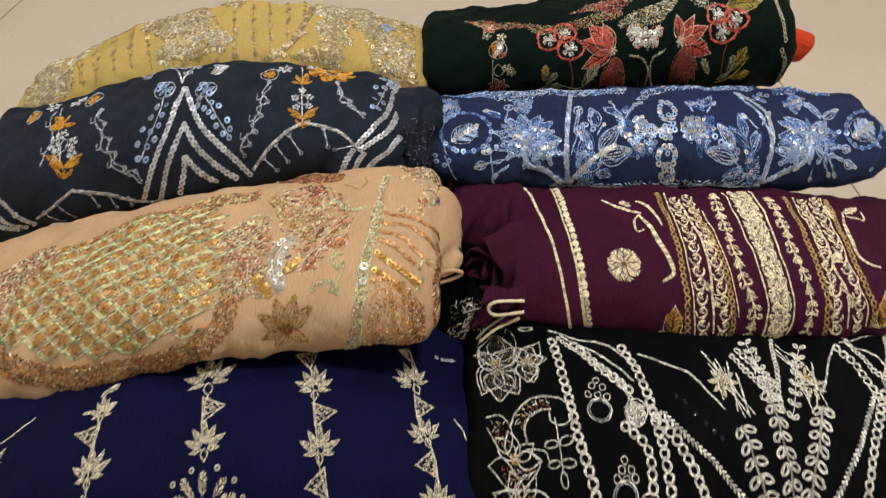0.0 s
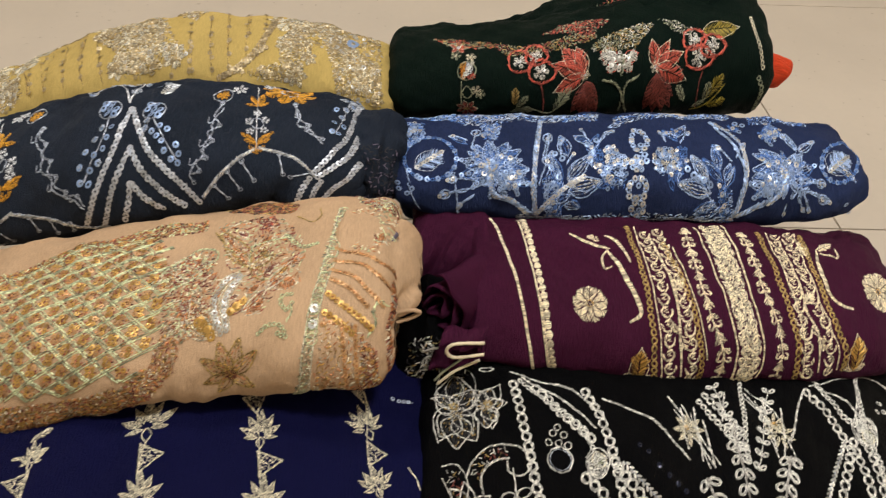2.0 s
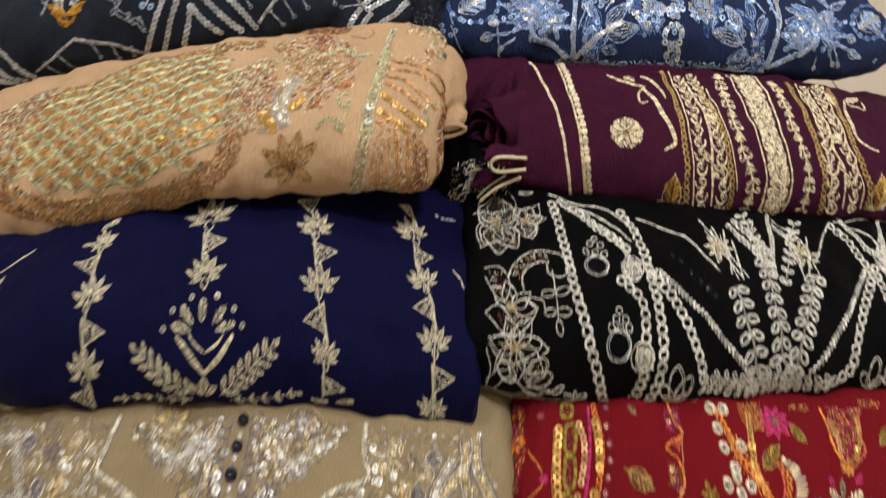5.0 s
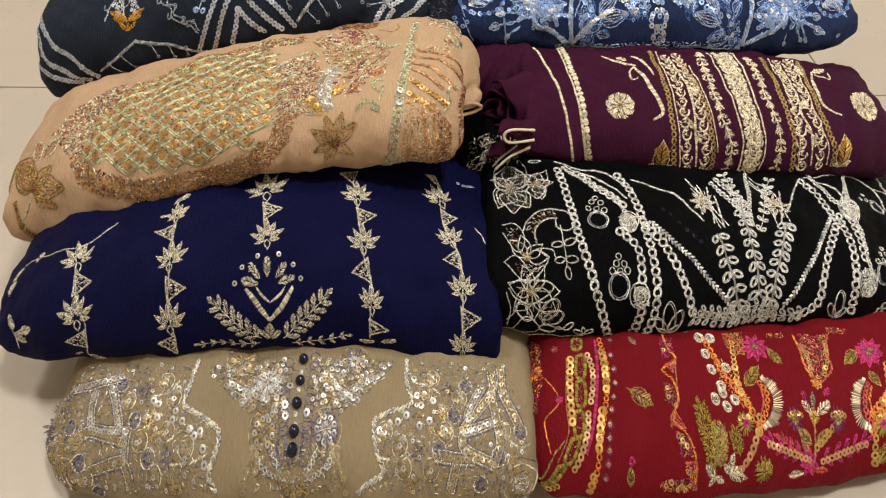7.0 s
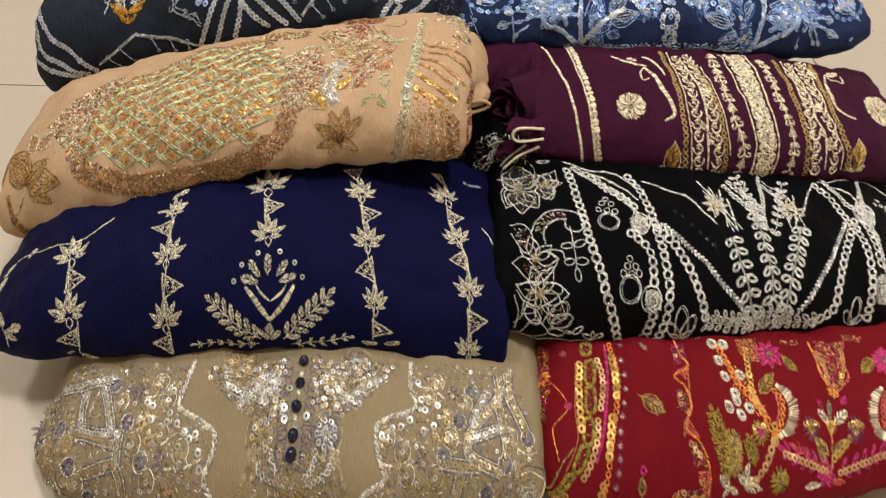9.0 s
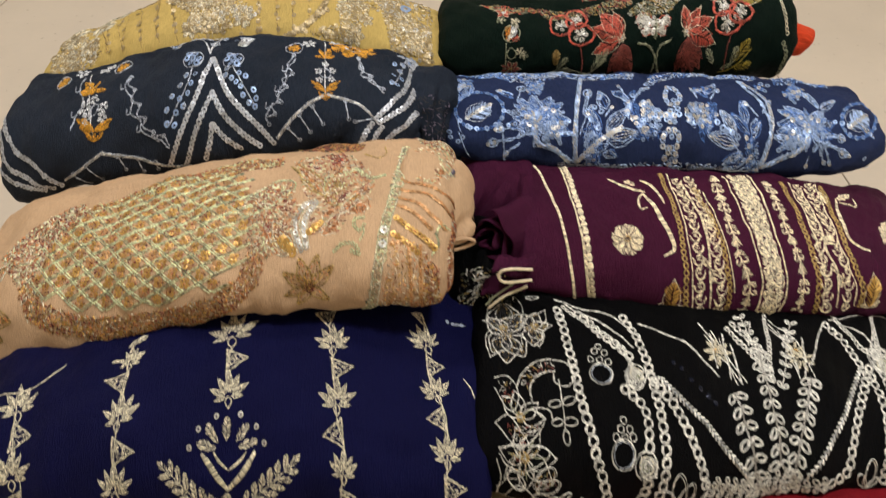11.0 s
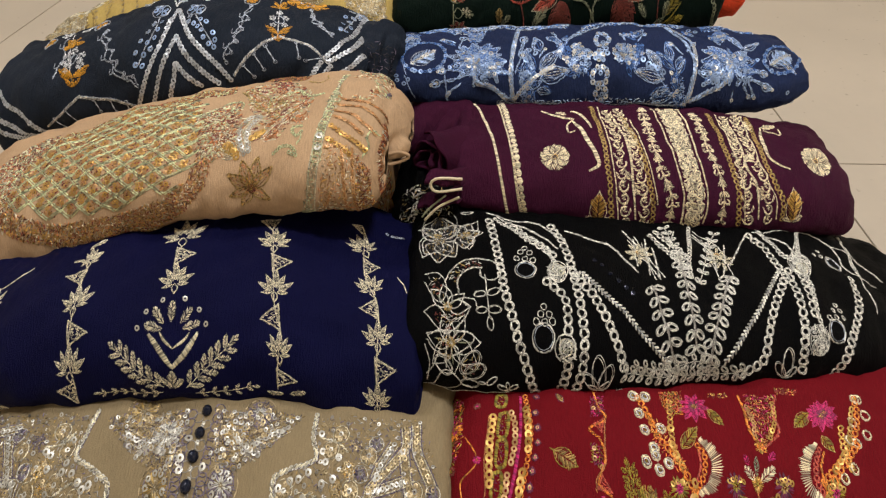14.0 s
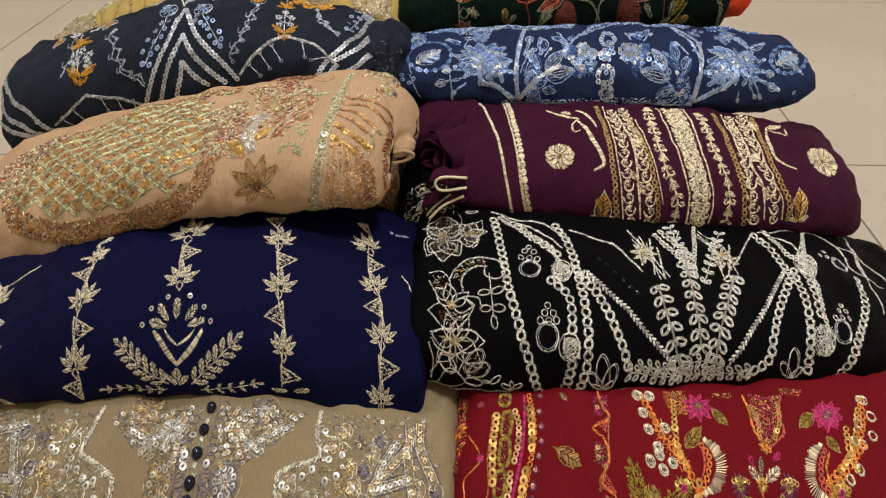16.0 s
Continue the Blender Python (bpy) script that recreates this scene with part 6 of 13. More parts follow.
work("blue", "small_flower", (w_flower, (58.9, 54.2), (64.0, 54.0), 5, 'blue', None, 0.6), (w_dots, [(58.9, 54.2), (62.5, 57.1), (55.4, 51.9)], 1.7, 'foil_silver'))
work("blue", "small_flower", (w_flower, (64.5, 60.9), (69.5, 60.4), 5, 'blue', None, 0.6), (w_dots, [(64.5, 60.9), (68.1, 63.6), (61.0, 59.5)], 1.7, 'foil_silver'))
work("blue", "small_flower", (w_flower, (271.8, 54.9), (278.2, 56.2), 5, 'blue', None, 0.6), (w_dots, [(271.8, 54.9), (277.1, 58.6), (267.4, 52.8)], 1.7, 'foil_silver'))
work("blue", "small_flower", (w_flower, (281.0, 58.7), (286.7, 58.9), 5, 'blue', None, 0.6), (w_dots, [(281.0, 58.7), (285.2, 60.8), (277.2, 57.4)], 1.7, 'foil_silver'))
work("blue", "small_flower", (w_flower, (248.7, 63.9), (254.0, 63.5), 5, 'blue', None, 0.6), (w_dots, [(248.7, 63.9), (253.0, 66.3), (243.4, 60.0)], 1.7, 'foil_silver'))
work("blue", "small_flower", (w_flower, (199.4, 54.2), (204.2, 53.4), 5, 'blue', None, 0.6), (w_dots, [(199.4, 54.2), (203.6, 57.0), (195.7, 52.7)], 1.7, 'foil_silver'))

# slate dress: sequin chevrons and mustard sprigs
work("slate", "sequin_chevron", (w_braid, [(-183.2, 55.2), (-187.6, 30.0), (-196.4, 10.5), (-211.9, -16.2)], 2.8, 'steel'), (w_seqs, [(-183.2, 55.2), (-187.6, 30.0), (-196.4, 10.5), (-211.9, -16.2)], 2.1, 'foil_white'))
work("slate", "sequin_chevron", (w_braid, [(-182.5, 55.2), (-167.9, 27.9), (-155.2, 14.7), (-143.6, 3.8), (-133.8, -8.4)], 2.8, 'steel'), (w_seqs, [(-182.5, 55.2), (-167.9, 27.9), (-155.2, 14.7), (-143.6, 3.8), (-133.8, -8.4)], 2.1, 'foil_white'))
work("slate", "sequin_chevron", (w_braid, [(-177.8, 26.6), (-184.2, 12.3), (-190.7, 0.6), (-200.1, -19.9)], 2.8, 'steel'), (w_seqs, [(-177.8, 26.6), (-184.2, 12.3), (-190.7, 0.6), (-200.1, -19.9)], 2.1, 'foil_white'))
work("slate", "sequin_chevron", (w_braid, [(-177.8, 26.6), (-168.0, 12.6), (-156.9, 1.9), (-143.9, -10.0)], 2.8, 'steel'), (w_seqs, [(-177.8, 26.6), (-168.0, 12.6), (-156.9, 1.9), (-143.9, -10.0)], 2.1, 'foil_white'))
work("slate", "sequin_chevron", (w_braid, [(-176.5, 7.2), (-179.0, -3.7), (-183.1, -13.1)], 2.8, 'steel'), (w_seqs, [(-176.5, 7.2), (-179.0, -3.7), (-183.1, -13.1)], 2.1, 'foil_white'))
work("slate", "sequin_chevron", (w_braid, [(-175.5, 7.1), (-168.3, -1.1), (-157.6, -9.6)], 2.8, 'steel'), (w_seqs, [(-175.5, 7.1), (-168.3, -1.1), (-157.6, -9.6)], 2.1, 'foil_white'))
work("slate", "sequin_chevron", (w_braid, [(-34.9, 113.4), (-40.6, 49.7), (-49.7, 29.3), (-61.2, 13.3)], 2.8, 'steel'), (w_seqs, [(-34.9, 113.4), (-40.6, 49.7), (-49.7, 29.3), (-61.2, 13.3)], 2.1, 'foil_white'))
work("slate", "sequin_chevron", (w_braid, [(-32.0, 60.3), (-39.5, 29.6), (-48.7, 18.9), (-59.0, 10.1)], 2.8, 'steel'), (w_seqs, [(-32.0, 60.3), (-39.5, 29.6), (-48.7, 18.9), (-59.0, 10.1)], 2.1, 'foil_white'))
work("slate", "sequin_chevron", (w_braid, [(-33.1, 24.1), (-39.6, 10.9), (-48.8, 1.5), (-56.8, -10.4)], 2.8, 'steel'), (w_seqs, [(-33.1, 24.1), (-39.6, 10.9), (-48.8, 1.5), (-56.8, -10.4)], 2.1, 'foil_white'))
work("slate", "sequin_chevron", (w_braid, [(-64.3, 8.7), (-69.6, -0.1), (-72.6, -8.0)], 2.8, 'steel'), (w_seqs, [(-64.3, 8.7), (-69.6, -0.1), (-72.6, -8.0)], 2.1, 'foil_white'))
work("slate", "sequin_chevron", (w_braid, [(-56.8, 6.7), (-61.1, 0.1), (-64.6, -7.7)], 2.8, 'steel'), (w_seqs, [(-56.8, 6.7), (-61.1, 0.1), (-64.6, -7.7)], 2.1, 'foil_white'))
work("slate", "scallop_line", (w_cord, [(-264.8, 1.3), (-280.3, -4.8), (-303.9, -14.0)], 2.0, 'silver'), (w_chain, [(-264.8, 1.3), (-280.3, -4.8), (-303.9, -14.0)], 1.2, 'steel'))
work("slate", "scallop_line", (w_cord, [(-264.8, 1.3), (-249.6, -3.7), (-231.5, -8.3), (-213.0, -19.1)], 2.0, 'silver'), (w_chain, [(-264.8, 1.3), (-249.6, -3.7), (-231.5, -8.3), (-213.0, -19.1)], 1.2, 'steel'))
work("slate", "scallop_line", (w_cord, [(-99.9, 25.2), (-110.0, 17.4), (-120.5, 7.9), (-130.7, -4.8)], 2.0, 'silver'), (w_chain, [(-99.9, 25.2), (-110.0, 17.4), (-120.5, 7.9), (-130.7, -4.8)], 1.2, 'steel'))
work("slate", "scallop_line", (w_cord, [(-95.7, 26.8), (-83.7, 25.1), (-71.0, 20.2), (-61.2, 10.7)], 2.0, 'silver'), (w_chain, [(-95.7, 26.8), (-83.7, 25.1), (-71.0, 20.2), (-61.2, 10.7)], 1.2, 'steel'))
work("slate", "scallop_line", (w_cord, [(-213.0, -19.1), (-197.8, -21.8)], 2.0, 'silver'), (w_chain, [(-213.0, -19.1), (-197.8, -21.8)], 1.2, 'steel'))
work("slate", "tassel_line", (w_line, [(-280.3, -4.8), (-269.5, -18.1)], 0.9, 'steel'), (w_rings, [(-269.5, -18.1), (-280.3, -4.8)], 1.6, 'steel', 1.0))
work("slate", "tassel_line", (w_line, [(-293.9, -9.3), (-281.9, -22.0)], 0.9, 'steel'), (w_rings, [(-281.9, -22.0), (-293.9, -9.3)], 1.6, 'steel', 1.0))
work("slate", "tassel_line", (w_line, [(-253.3, -2.8), (-248.5, -14.3)], 0.9, 'steel'), (w_rings, [(-248.5, -14.3), (-253.3, -2.8)], 1.6, 'steel', 1.0))
work("slate", "tassel_line", (w_line, [(-236.7, -6.8), (-233.7, -17.5)], 0.9, 'steel'), (w_rings, [(-233.7, -17.5), (-236.7, -6.8)], 1.6, 'steel', 1.0))
work("slate", "tassel_line", (w_line, [(-222.9, -11.6), (-222.9, -20.0)], 0.9, 'steel'), (w_rings, [(-222.9, -20.0), (-222.9, -11.6)], 1.6, 'steel', 1.0))
work("slate", "tassel_line", (w_line, [(-106.5, 17.6), (-98.8, 5.7)], 0.9, 'steel'), (w_rings, [(-98.8, 5.7), (-106.5, 17.6)], 1.6, 'steel', 1.0))
work("slate", "tassel_line", (w_line, [(-115.2, 11.3), (-107.7, -0.9)], 0.9, 'steel'), (w_rings, [(-107.7, -0.9), (-115.2, 11.3)], 1.6, 'steel', 1.0))
work("slate", "tassel_line", (w_line, [(-123.6, 2.8), (-115.4, -7.0)], 0.9, 'steel'), (w_rings, [(-115.4, -7.0), (-123.6, 2.8)], 1.6, 'steel', 1.0))
work("slate", "tassel_line", (w_line, [(-83.6, 24.3), (-80.7, 10.4)], 0.9, 'steel'), (w_rings, [(-80.7, 10.4), (-83.6, 24.3)], 1.6, 'steel', 1.0))
work("slate", "tassel_line", (w_line, [(-61.2, 13.3), (-76.0, 8.5)], 0.9, 'steel'), (w_rings, [(-76.0, 8.5), (-61.2, 13.3)], 1.6, 'steel', 1.0))
work("slate", "mustard_sprig", (w_line, [(-292.2, 72.5), (-270.3, 11.8)], 0.8, 'white'), (w_leaf, (-269.5, 15.4), (-292.1, 28.4), 0.24, 'mustard'), (w_leaf, (-269.5, 15.4), (-288.1, 22.1), 0.24, 'mustard'), (w_leaf, (-269.5, 15.4), (-254.6, 21.9), 0.24, 'mustard'), (w_leaf, (-269.5, 15.4), (-257.7, 17.4), 0.24, 'mustard'), (w_leaf, (-269.5, 15.4), (-280.6, 23.7), 0.24, 'mustard'), (w_leaf, (-269.5, 15.4), (-262.3, 21.2), 0.24, 'mustard'), (w_leaf, (-270.7, 9.3), (-279.3, 17.0), 0.3, 'mustard'), (w_leaf, (-270.7, 9.3), (-262.3, 14.3), 0.3, 'mustard'), (w_leaf, (-270.7, 9.3), (-269.4, 16.6), 0.3, 'mustard'), (w_leaf, (-276.3, 43.6), (-296.2, 53.2), 0.3, 'mustard'), (w_leaf, (-276.3, 43.6), (-265.0, 44.3), 0.3, 'mustard'), (w_leaf, (-276.3, 43.6), (-293.0, 61.5), 0.3, 'mustard'), (w_leaf, (-276.3, 43.6), (-277.1, 57.5), 0.3, 'mustard'), label="mustard and white sprig")
work("slate", "white_bud_sprig", (w_flower, (-283.4, 34.1), (-276.7, 32.0), 5, 'white', None, 0.7), (w_flower, (-264.2, 29.9), (-260.0, 29.2), 5, 'white', None, 0.7), (w_flower, (-278.8, 25.4), (-273.2, 24.2), 5, 'white', None, 0.7), (w_flower, (-264.1, 23.3), (-259.9, 22.6), 5, 'white', None, 0.7), (w_flower, (-274.2, 37.3), (-270.2, 36.7), 5, 'white', None, 0.7), (w_rings, [(-272.3, 29.6)], 4, 'steel', 1))
work("slate", "mustard_sprig", (w_line, [(-106.0, 88.3), (-97.7, 25.1)], 0.8, 'white'), (w_leaf, (-98.1, 29.1), (-110.0, 37.0), 0.24, 'mustard'), (w_leaf, (-98.1, 29.1), (-107.5, 31.4), 0.24, 'mustard'), (w_leaf, (-98.1, 29.1), (-88.2, 41.8), 0.24, 'mustard'), (w_leaf, (-98.1, 29.1), (-89.4, 35.1), 0.24, 'mustard'), (w_leaf, (-98.1, 29.1), (-104.3, 35.6), 0.24, 'mustard'), (w_leaf, (-98.1, 29.1), (-93.5, 38.8), 0.24, 'mustard'), (w_leaf, (-97.5, 22.6), (-103.5, 28.2), 0.3, 'mustard'), (w_leaf, (-97.5, 22.6), (-92.6, 30.1), 0.3, 'mustard'), (w_leaf, (-97.5, 22.6), (-98.2, 30.6), 0.3, 'mustard'), (w_leaf, (-102.3, 60.4), (-110.5, 60.5), 0.3, 'mustard'), (w_leaf, (-102.3, 60.4), (-95.7, 68.5), 0.3, 'mustard'), (w_leaf, (-102.3, 60.4), (-108.5, 70.7), 0.3, 'mustard'), (w_leaf, (-102.3, 60.4), (-100.2, 76.0), 0.3, 'mustard'), label="mustard and white sprig")
work("slate", "white_bud_sprig", (w_flower, (-105.1, 45.8), (-102.4, 46.4), 5, 'white', None, 0.7), (w_flower, (-95.5, 49.8), (-92.8, 50.5), 5, 'white', None, 0.7), (w_flower, (-103.4, 38.4), (-100.7, 39.1), 5, 'white', None, 0.7), (w_flower, (-95.0, 41.4), (-92.2, 41.5), 5, 'white', None, 0.7), (w_flower, (-101.3, 53.9), (-98.5, 54.5), 5, 'white', None, 0.7), (w_rings, [(-100.0, 45.5)], 4, 'steel', 1))
work("slate", "round_motif", (w_flower, (-261.3, 69.5), (-256.7, 73.1), 8, 'mustard', 'mustard', 0.5), (w_rings, [(-261.3, 69.5)], 7.68, 'steel', 1.0))
work("slate", "round_motif", (w_flower, (-315.3, 66.0), (-308.7, 67.8), 8, 'mustard', 'mustard', 0.5), (w_rings, [(-315.3, 66.0)], 7.199999999999999, 'steel', 1.0))
work("slate", "round_motif", (w_flower, (-125.7, 68.0), (-122.4, 71.5), 8, 'mustard', 'mustard', 0.5), (w_rings, [(-125.7, 68.0)], 6.24, 'steel', 1.0))
work("slate", "round_motif", (w_flower, (-84.9, 86.4), (-81.9, 105.7), 8, 'mustard', 'mustard', 0.5), (w_rings, [(-84.9, 86.4)], 6.24, 'steel', 1.0))
work("slate", "scroll_line", (w_cord, [(-249.1, 51.0), (-249.2, 41.5), (-239.9, 30.4), (-240.1, 21.6), (-230.9, 16.0), (-230.2, 10.0), (-222.6, 5.1), (-215.0, 2.4), (-209.8, -3.3)], 1.3, 'steel'))
work("slate", "scroll_line", (w_cord, [(-249.2, 41.5), (-252.3, 41.1), (-253.8, 46.1)], 1.0, 'steel'))
work("slate", "scroll_line", (w_cord, [(-240.1, 21.6), (-243.9, 21.7), (-243.5, 24.7)], 1.0, 'steel'))
work("slate", "scroll_line", (w_cord, [(-230.2, 10.0), (-234.0, 9.9), (-233.2, 12.8)], 1.0, 'steel'))
work("slate", "scroll_line", (w_cord, [(-215.0, 2.4), (-218.6, 2.3), (-217.6, 5.3)], 1.0, 'steel'))
work("slate", "scroll_line", (w_cord, [(-122.7, 55.8), (-126.8, 41.8), (-126.0, 32.8), (-129.7, 25.6), (-130.1, 18.9), (-135.4, 15.4), (-138.6, 8.6)], 1.3, 'steel'))
work("slate", "scroll_line", (w_cord, [(-126.8, 41.8), (-129.4, 40.7), (-130.0, 45.7)], 1.0, 'steel'))
work("slate", "scroll_line", (w_cord, [(-129.7, 25.6), (-132.6, 25.1), (-132.6, 28.6)], 1.0, 'steel'))
work("slate", "scroll_line", (w_cord, [(-135.4, 15.4), (-138.5, 15.0), (-138.2, 18.2)], 1.0, 'steel'))
work("slate", "scroll_line", (w_cord, [(-80.2, 68.3), (-74.3, 55.7), (-74.9, 46.1), (-66.5, 43.5), (-61.4, 38.4), (-57.3, 34.6)], 1.3, 'steel'))
work("slate", "scroll_line", (w_cord, [(-74.3, 55.7), (-77.1, 54.1), (-77.4, 60.0)], 1.0, 'steel'))
work("slate", "scroll_line", (w_cord, [(-66.5, 43.5), (-69.4, 41.6), (-69.5, 47.4)], 1.0, 'steel'))
work("slate", "scroll_line", (w_cord, [(-295.6, 67.6), (-295.2, 52.9), (-286.3, 39.2), (-291.3, 29.7), (-294.1, 21.2)], 1.3, 'steel'))
work("slate", "scroll_line", (w_cord, [(-295.2, 52.9), (-298.6, 52.5), (-299.5, 57.4)], 1.0, 'steel'))
work("slate", "scroll_line", (w_cord, [(-291.3, 29.7), (-295.0, 29.5), (-295.2, 33.3)], 1.0, 'steel'))
work("slate", "top_sprig", (w_line, [(-186.6, 61.9), (-192.7, 76.1), (-202.0, 94.1)], 1.2, 'white'))
work("slate", "top_sprig", (w_line, [(-186.6, 61.9), (-187.8, 79.0), (-183.7, 95.7)], 1.2, 'white'))
work("slate", "top_sprig", (w_dots, [(-223.3, 87.0), (-213.6, 75.6), (-166.1, 70.9), (-163.3, 74.3), (-205.9, 92.6), (-188.9, 99.5)], 1.8, 'foil_silver'))
work("slate", "top_sprig", (w_leaf, (-164.5, 68.7), (-161.9, 88.1), 0.5, 'white'))
work("slate", "top_sprig", (w_flower, (-277.8, 75.1), (-269.7, 74.2), 6, 'white', None, 0.5))
work("slate", "top_sprig", (w_flower, (-301.5, 77.0), (-295.7, 79.7), 6, 'white', None, 0.5))
work("slate", "top_sprig", (w_flower, (-116.1, 74.1), (-111.0, 76.4), 6, 'white', None, 0.5))
work("slate", "top_sprig", (w_flower, (-97.6, 101.0), (-91.9, 102.7), 6, 'white', None, 0.5))
work("slate", "sequin_chevron", (w_braid, [(-362.5, 39.3), (-348.1, 14.9), (-326.1, 1.6), (-308.6, -19.0)], 2.6, 'steel'), (w_seqs, [(-362.5, 39.3), (-348.1, 14.9), (-326.1, 1.6), (-308.6, -19.0)], 2.0, 'foil_white'))
work("slate", "sequin_chevron", (w_braid, [(-363.8, 30.0), (-357.1, 7.7), (-339.0, -5.2), (-316.6, -19.1)], 2.6, 'steel'), (w_seqs, [(-363.8, 30.0), (-357.1, 7.7), (-339.0, -5.2), (-316.6, -19.1)], 2.0, 'foil_white'))
work("slate", "sequin_chevron", (w_braid, [(-367.7, 4.5), (-350.0, -6.8), (-324.5, -18.1)], 2.6, 'steel'), (w_seqs, [(-367.7, 4.5), (-350.0, -6.8), (-324.5, -18.1)], 2.0, 'foil_white'))

# green dress: coral flowers
work("green", "panel_motif", (w_rings, [(43.7, 22.9)], 7.5, 'sage', 1.4), (w_fill, [(38.4, 29.1), (42.9, 29.8), (42.8, 15.2), (38.7, 18.4)], 1.2, ['mustard', 'orange'], 2, 0.6), (w_fill, [(42.9, 29.8), (49.1, 27.1), (47.2, 20.4), (42.8, 17.9)], 1.2, ['white'], 2, 0.6), (w_fill, [(43.7, 19.5), (49.0, 22.5), (50.8, 16.7), (45.5, 14.8)], 1.2, ['coral'], 2, 0.6), (w_seqs, [(41.0, 18.1), (45.5, 25.1), (48.2, 29.0)], 1.6, 'foil_silver'))
work("green", "small_flower", (w_flower, (34.9, 36.5), (39.4, 35.7), 5, 'sage', 'champagne', 0.7))
work("green", "small_flower", (w_flower, (47.0, 34.3), (51.5, 34.3), 5, 'champagne', 'champagne', 0.7))
work("green", "small_flower", (w_flower, (51.5, 6.5), (55.9, 6.2), 5, 'champagne', 'champagne', 0.7))
work("green", "small_flower", (w_flower, (54.7, 2.9), (59.2, 2.4), 5, 'sage', 'champagne', 0.7))
work("green", "small_flower", (w_flower, (36.9, 46.4), (44.1, 48.0), 5, 'coral', 'white', 0.6, 'champagne'), (w_cord, [(27.8, 47.5), (36.1, 52.0), (45.0, 46.3)], 1, 'sage'))
work("green", "panel_motif", (w_cord, [(39.4, 4.8), (43.8, 10.4), (48.4, 4.4), (44.1, -0.6), (39.4, 4.8)], 1.2, 'sage'), (w_flower, (44.5, -11.1), (53.5, -10.5), 7, 'rust', 'antique', 0.5, 'sage'), (w_line, [(39.2, 14.7), (40.0, -12.8)], 0.8, 'sage'))
work("green", "coral_blossom", (w_cord, [(96.4, 26.0), (94.5, 22.6), (90.9, 20.2), (87.5, 19.0), (83.1, 19.2), (78.7, 21.1), (76.9, 24.2), (77.0, 28.2), (77.2, 33.1), (79.3, 37.4), (83.9, 39.3), (88.2, 37.7), (91.4, 34.5), (94.8, 30.1), (96.4, 25.9)], 2.2, 'coral'), (w_flower, (85.6, 27.7), (91.4, 27.2), 5, 'silver', 'white', 0.8), (w_dots, [(84.3, 27.9), (87.4, 29.0)], 1.6, 'foil_silver'))
work("green", "coral_blossom", (w_cord, [(107.9, 29.5), (106.0, 26.3), (102.7, 24.2), (99.6, 23.2), (95.7, 23.7), (91.8, 26.2), (90.3, 29.4), (90.4, 33.1), (90.7, 37.2), (92.6, 40.6), (96.8, 41.3), (100.6, 39.4), (103.5, 36.9), (106.5, 33.3), (107.9, 29.4)], 2.2, 'coral'), (w_flower, (98.1, 30.8), (103.3, 30.2), 5, 'silver', 'white', 0.8), (w_dots, [(96.8, 31.2), (99.9, 31.8)], 1.6, 'foil_silver'))
work("green", "coral_blossom", (w_cord, [(114.0, 16.5), (111.9, 13.0), (108.1, 10.3), (104.4, 9.0), (99.7, 9.5), (95.0, 11.7), (93.0, 15.2), (92.9, 19.3), (93.0, 23.4), (95.1, 26.4), (100.0, 27.2), (104.6, 26.5), (108.2, 24.1), (112.1, 20.5), (114.0, 16.4)], 2.2, 'coral'), (w_flower, (102.1, 17.7), (108.5, 17.1), 5, 'silver', 'white', 0.8), (w_dots, [(100.8, 18.0), (103.9, 18.8)], 1.6, 'foil_silver'))
work("green", "coral_blossom", (w_cord, [(233.8, 26.6), (232.0, 23.7), (228.6, 21.6), (225.1, 20.2), (220.7, 20.1), (216.2, 21.2), (214.6, 23.4), (214.9, 26.4), (215.1, 29.3), (216.9, 31.6), (221.9, 33.6), (226.4, 34.1), (229.5, 32.5), (232.6, 29.8), (233.8, 26.4)], 2.2, 'coral'), (w_flower, (223.5, 26.6), (229.0, 26.6), 5, 'silver', 'white', 0.8), (w_dots, [(222.1, 26.6), (225.4, 27.8)], 1.6, 'foil_silver'))
work("green", "coral_blossom", (w_cord, [(249.0, 21.8), (247.0, 18.9), (243.6, 16.7), (240.7, 15.6), (236.4, 15.7), (231.7, 17.1), (229.6, 19.4), (229.3, 22.4), (229.3, 25.4), (231.6, 28.1), (236.1, 29.3), (240.1, 28.8), (243.5, 27.2), (246.9, 24.6), (249.0, 21.7)], 2.2, 'coral'), (w_flower, (237.8, 22.0), (243.8, 21.9), 5, 'silver', 'white', 0.8), (w_dots, [(236.4, 22.0), (239.6, 23.0)], 1.6, 'foil_silver'))
work("green", "coral_blossom", (w_cord, [(240.1, 15.4), (238.6, 12.2), (234.9, 9.7), (231.2, 8.2), (226.0, 8.3), (219.9, 9.8), (217.3, 12.2), (216.8, 15.3), (216.6, 18.3), (219.1, 21.0), (224.5, 22.6), (229.6, 22.6), (233.4, 21.1), (237.6, 18.4), (240.1, 15.3)], 2.2, 'coral'), (w_flower, (227.6, 15.4), (234.5, 15.5), 5, 'silver', 'white', 0.8), (w_dots, [(225.9, 15.4), (229.6, 16.5)], 1.6, 'foil_silver'))
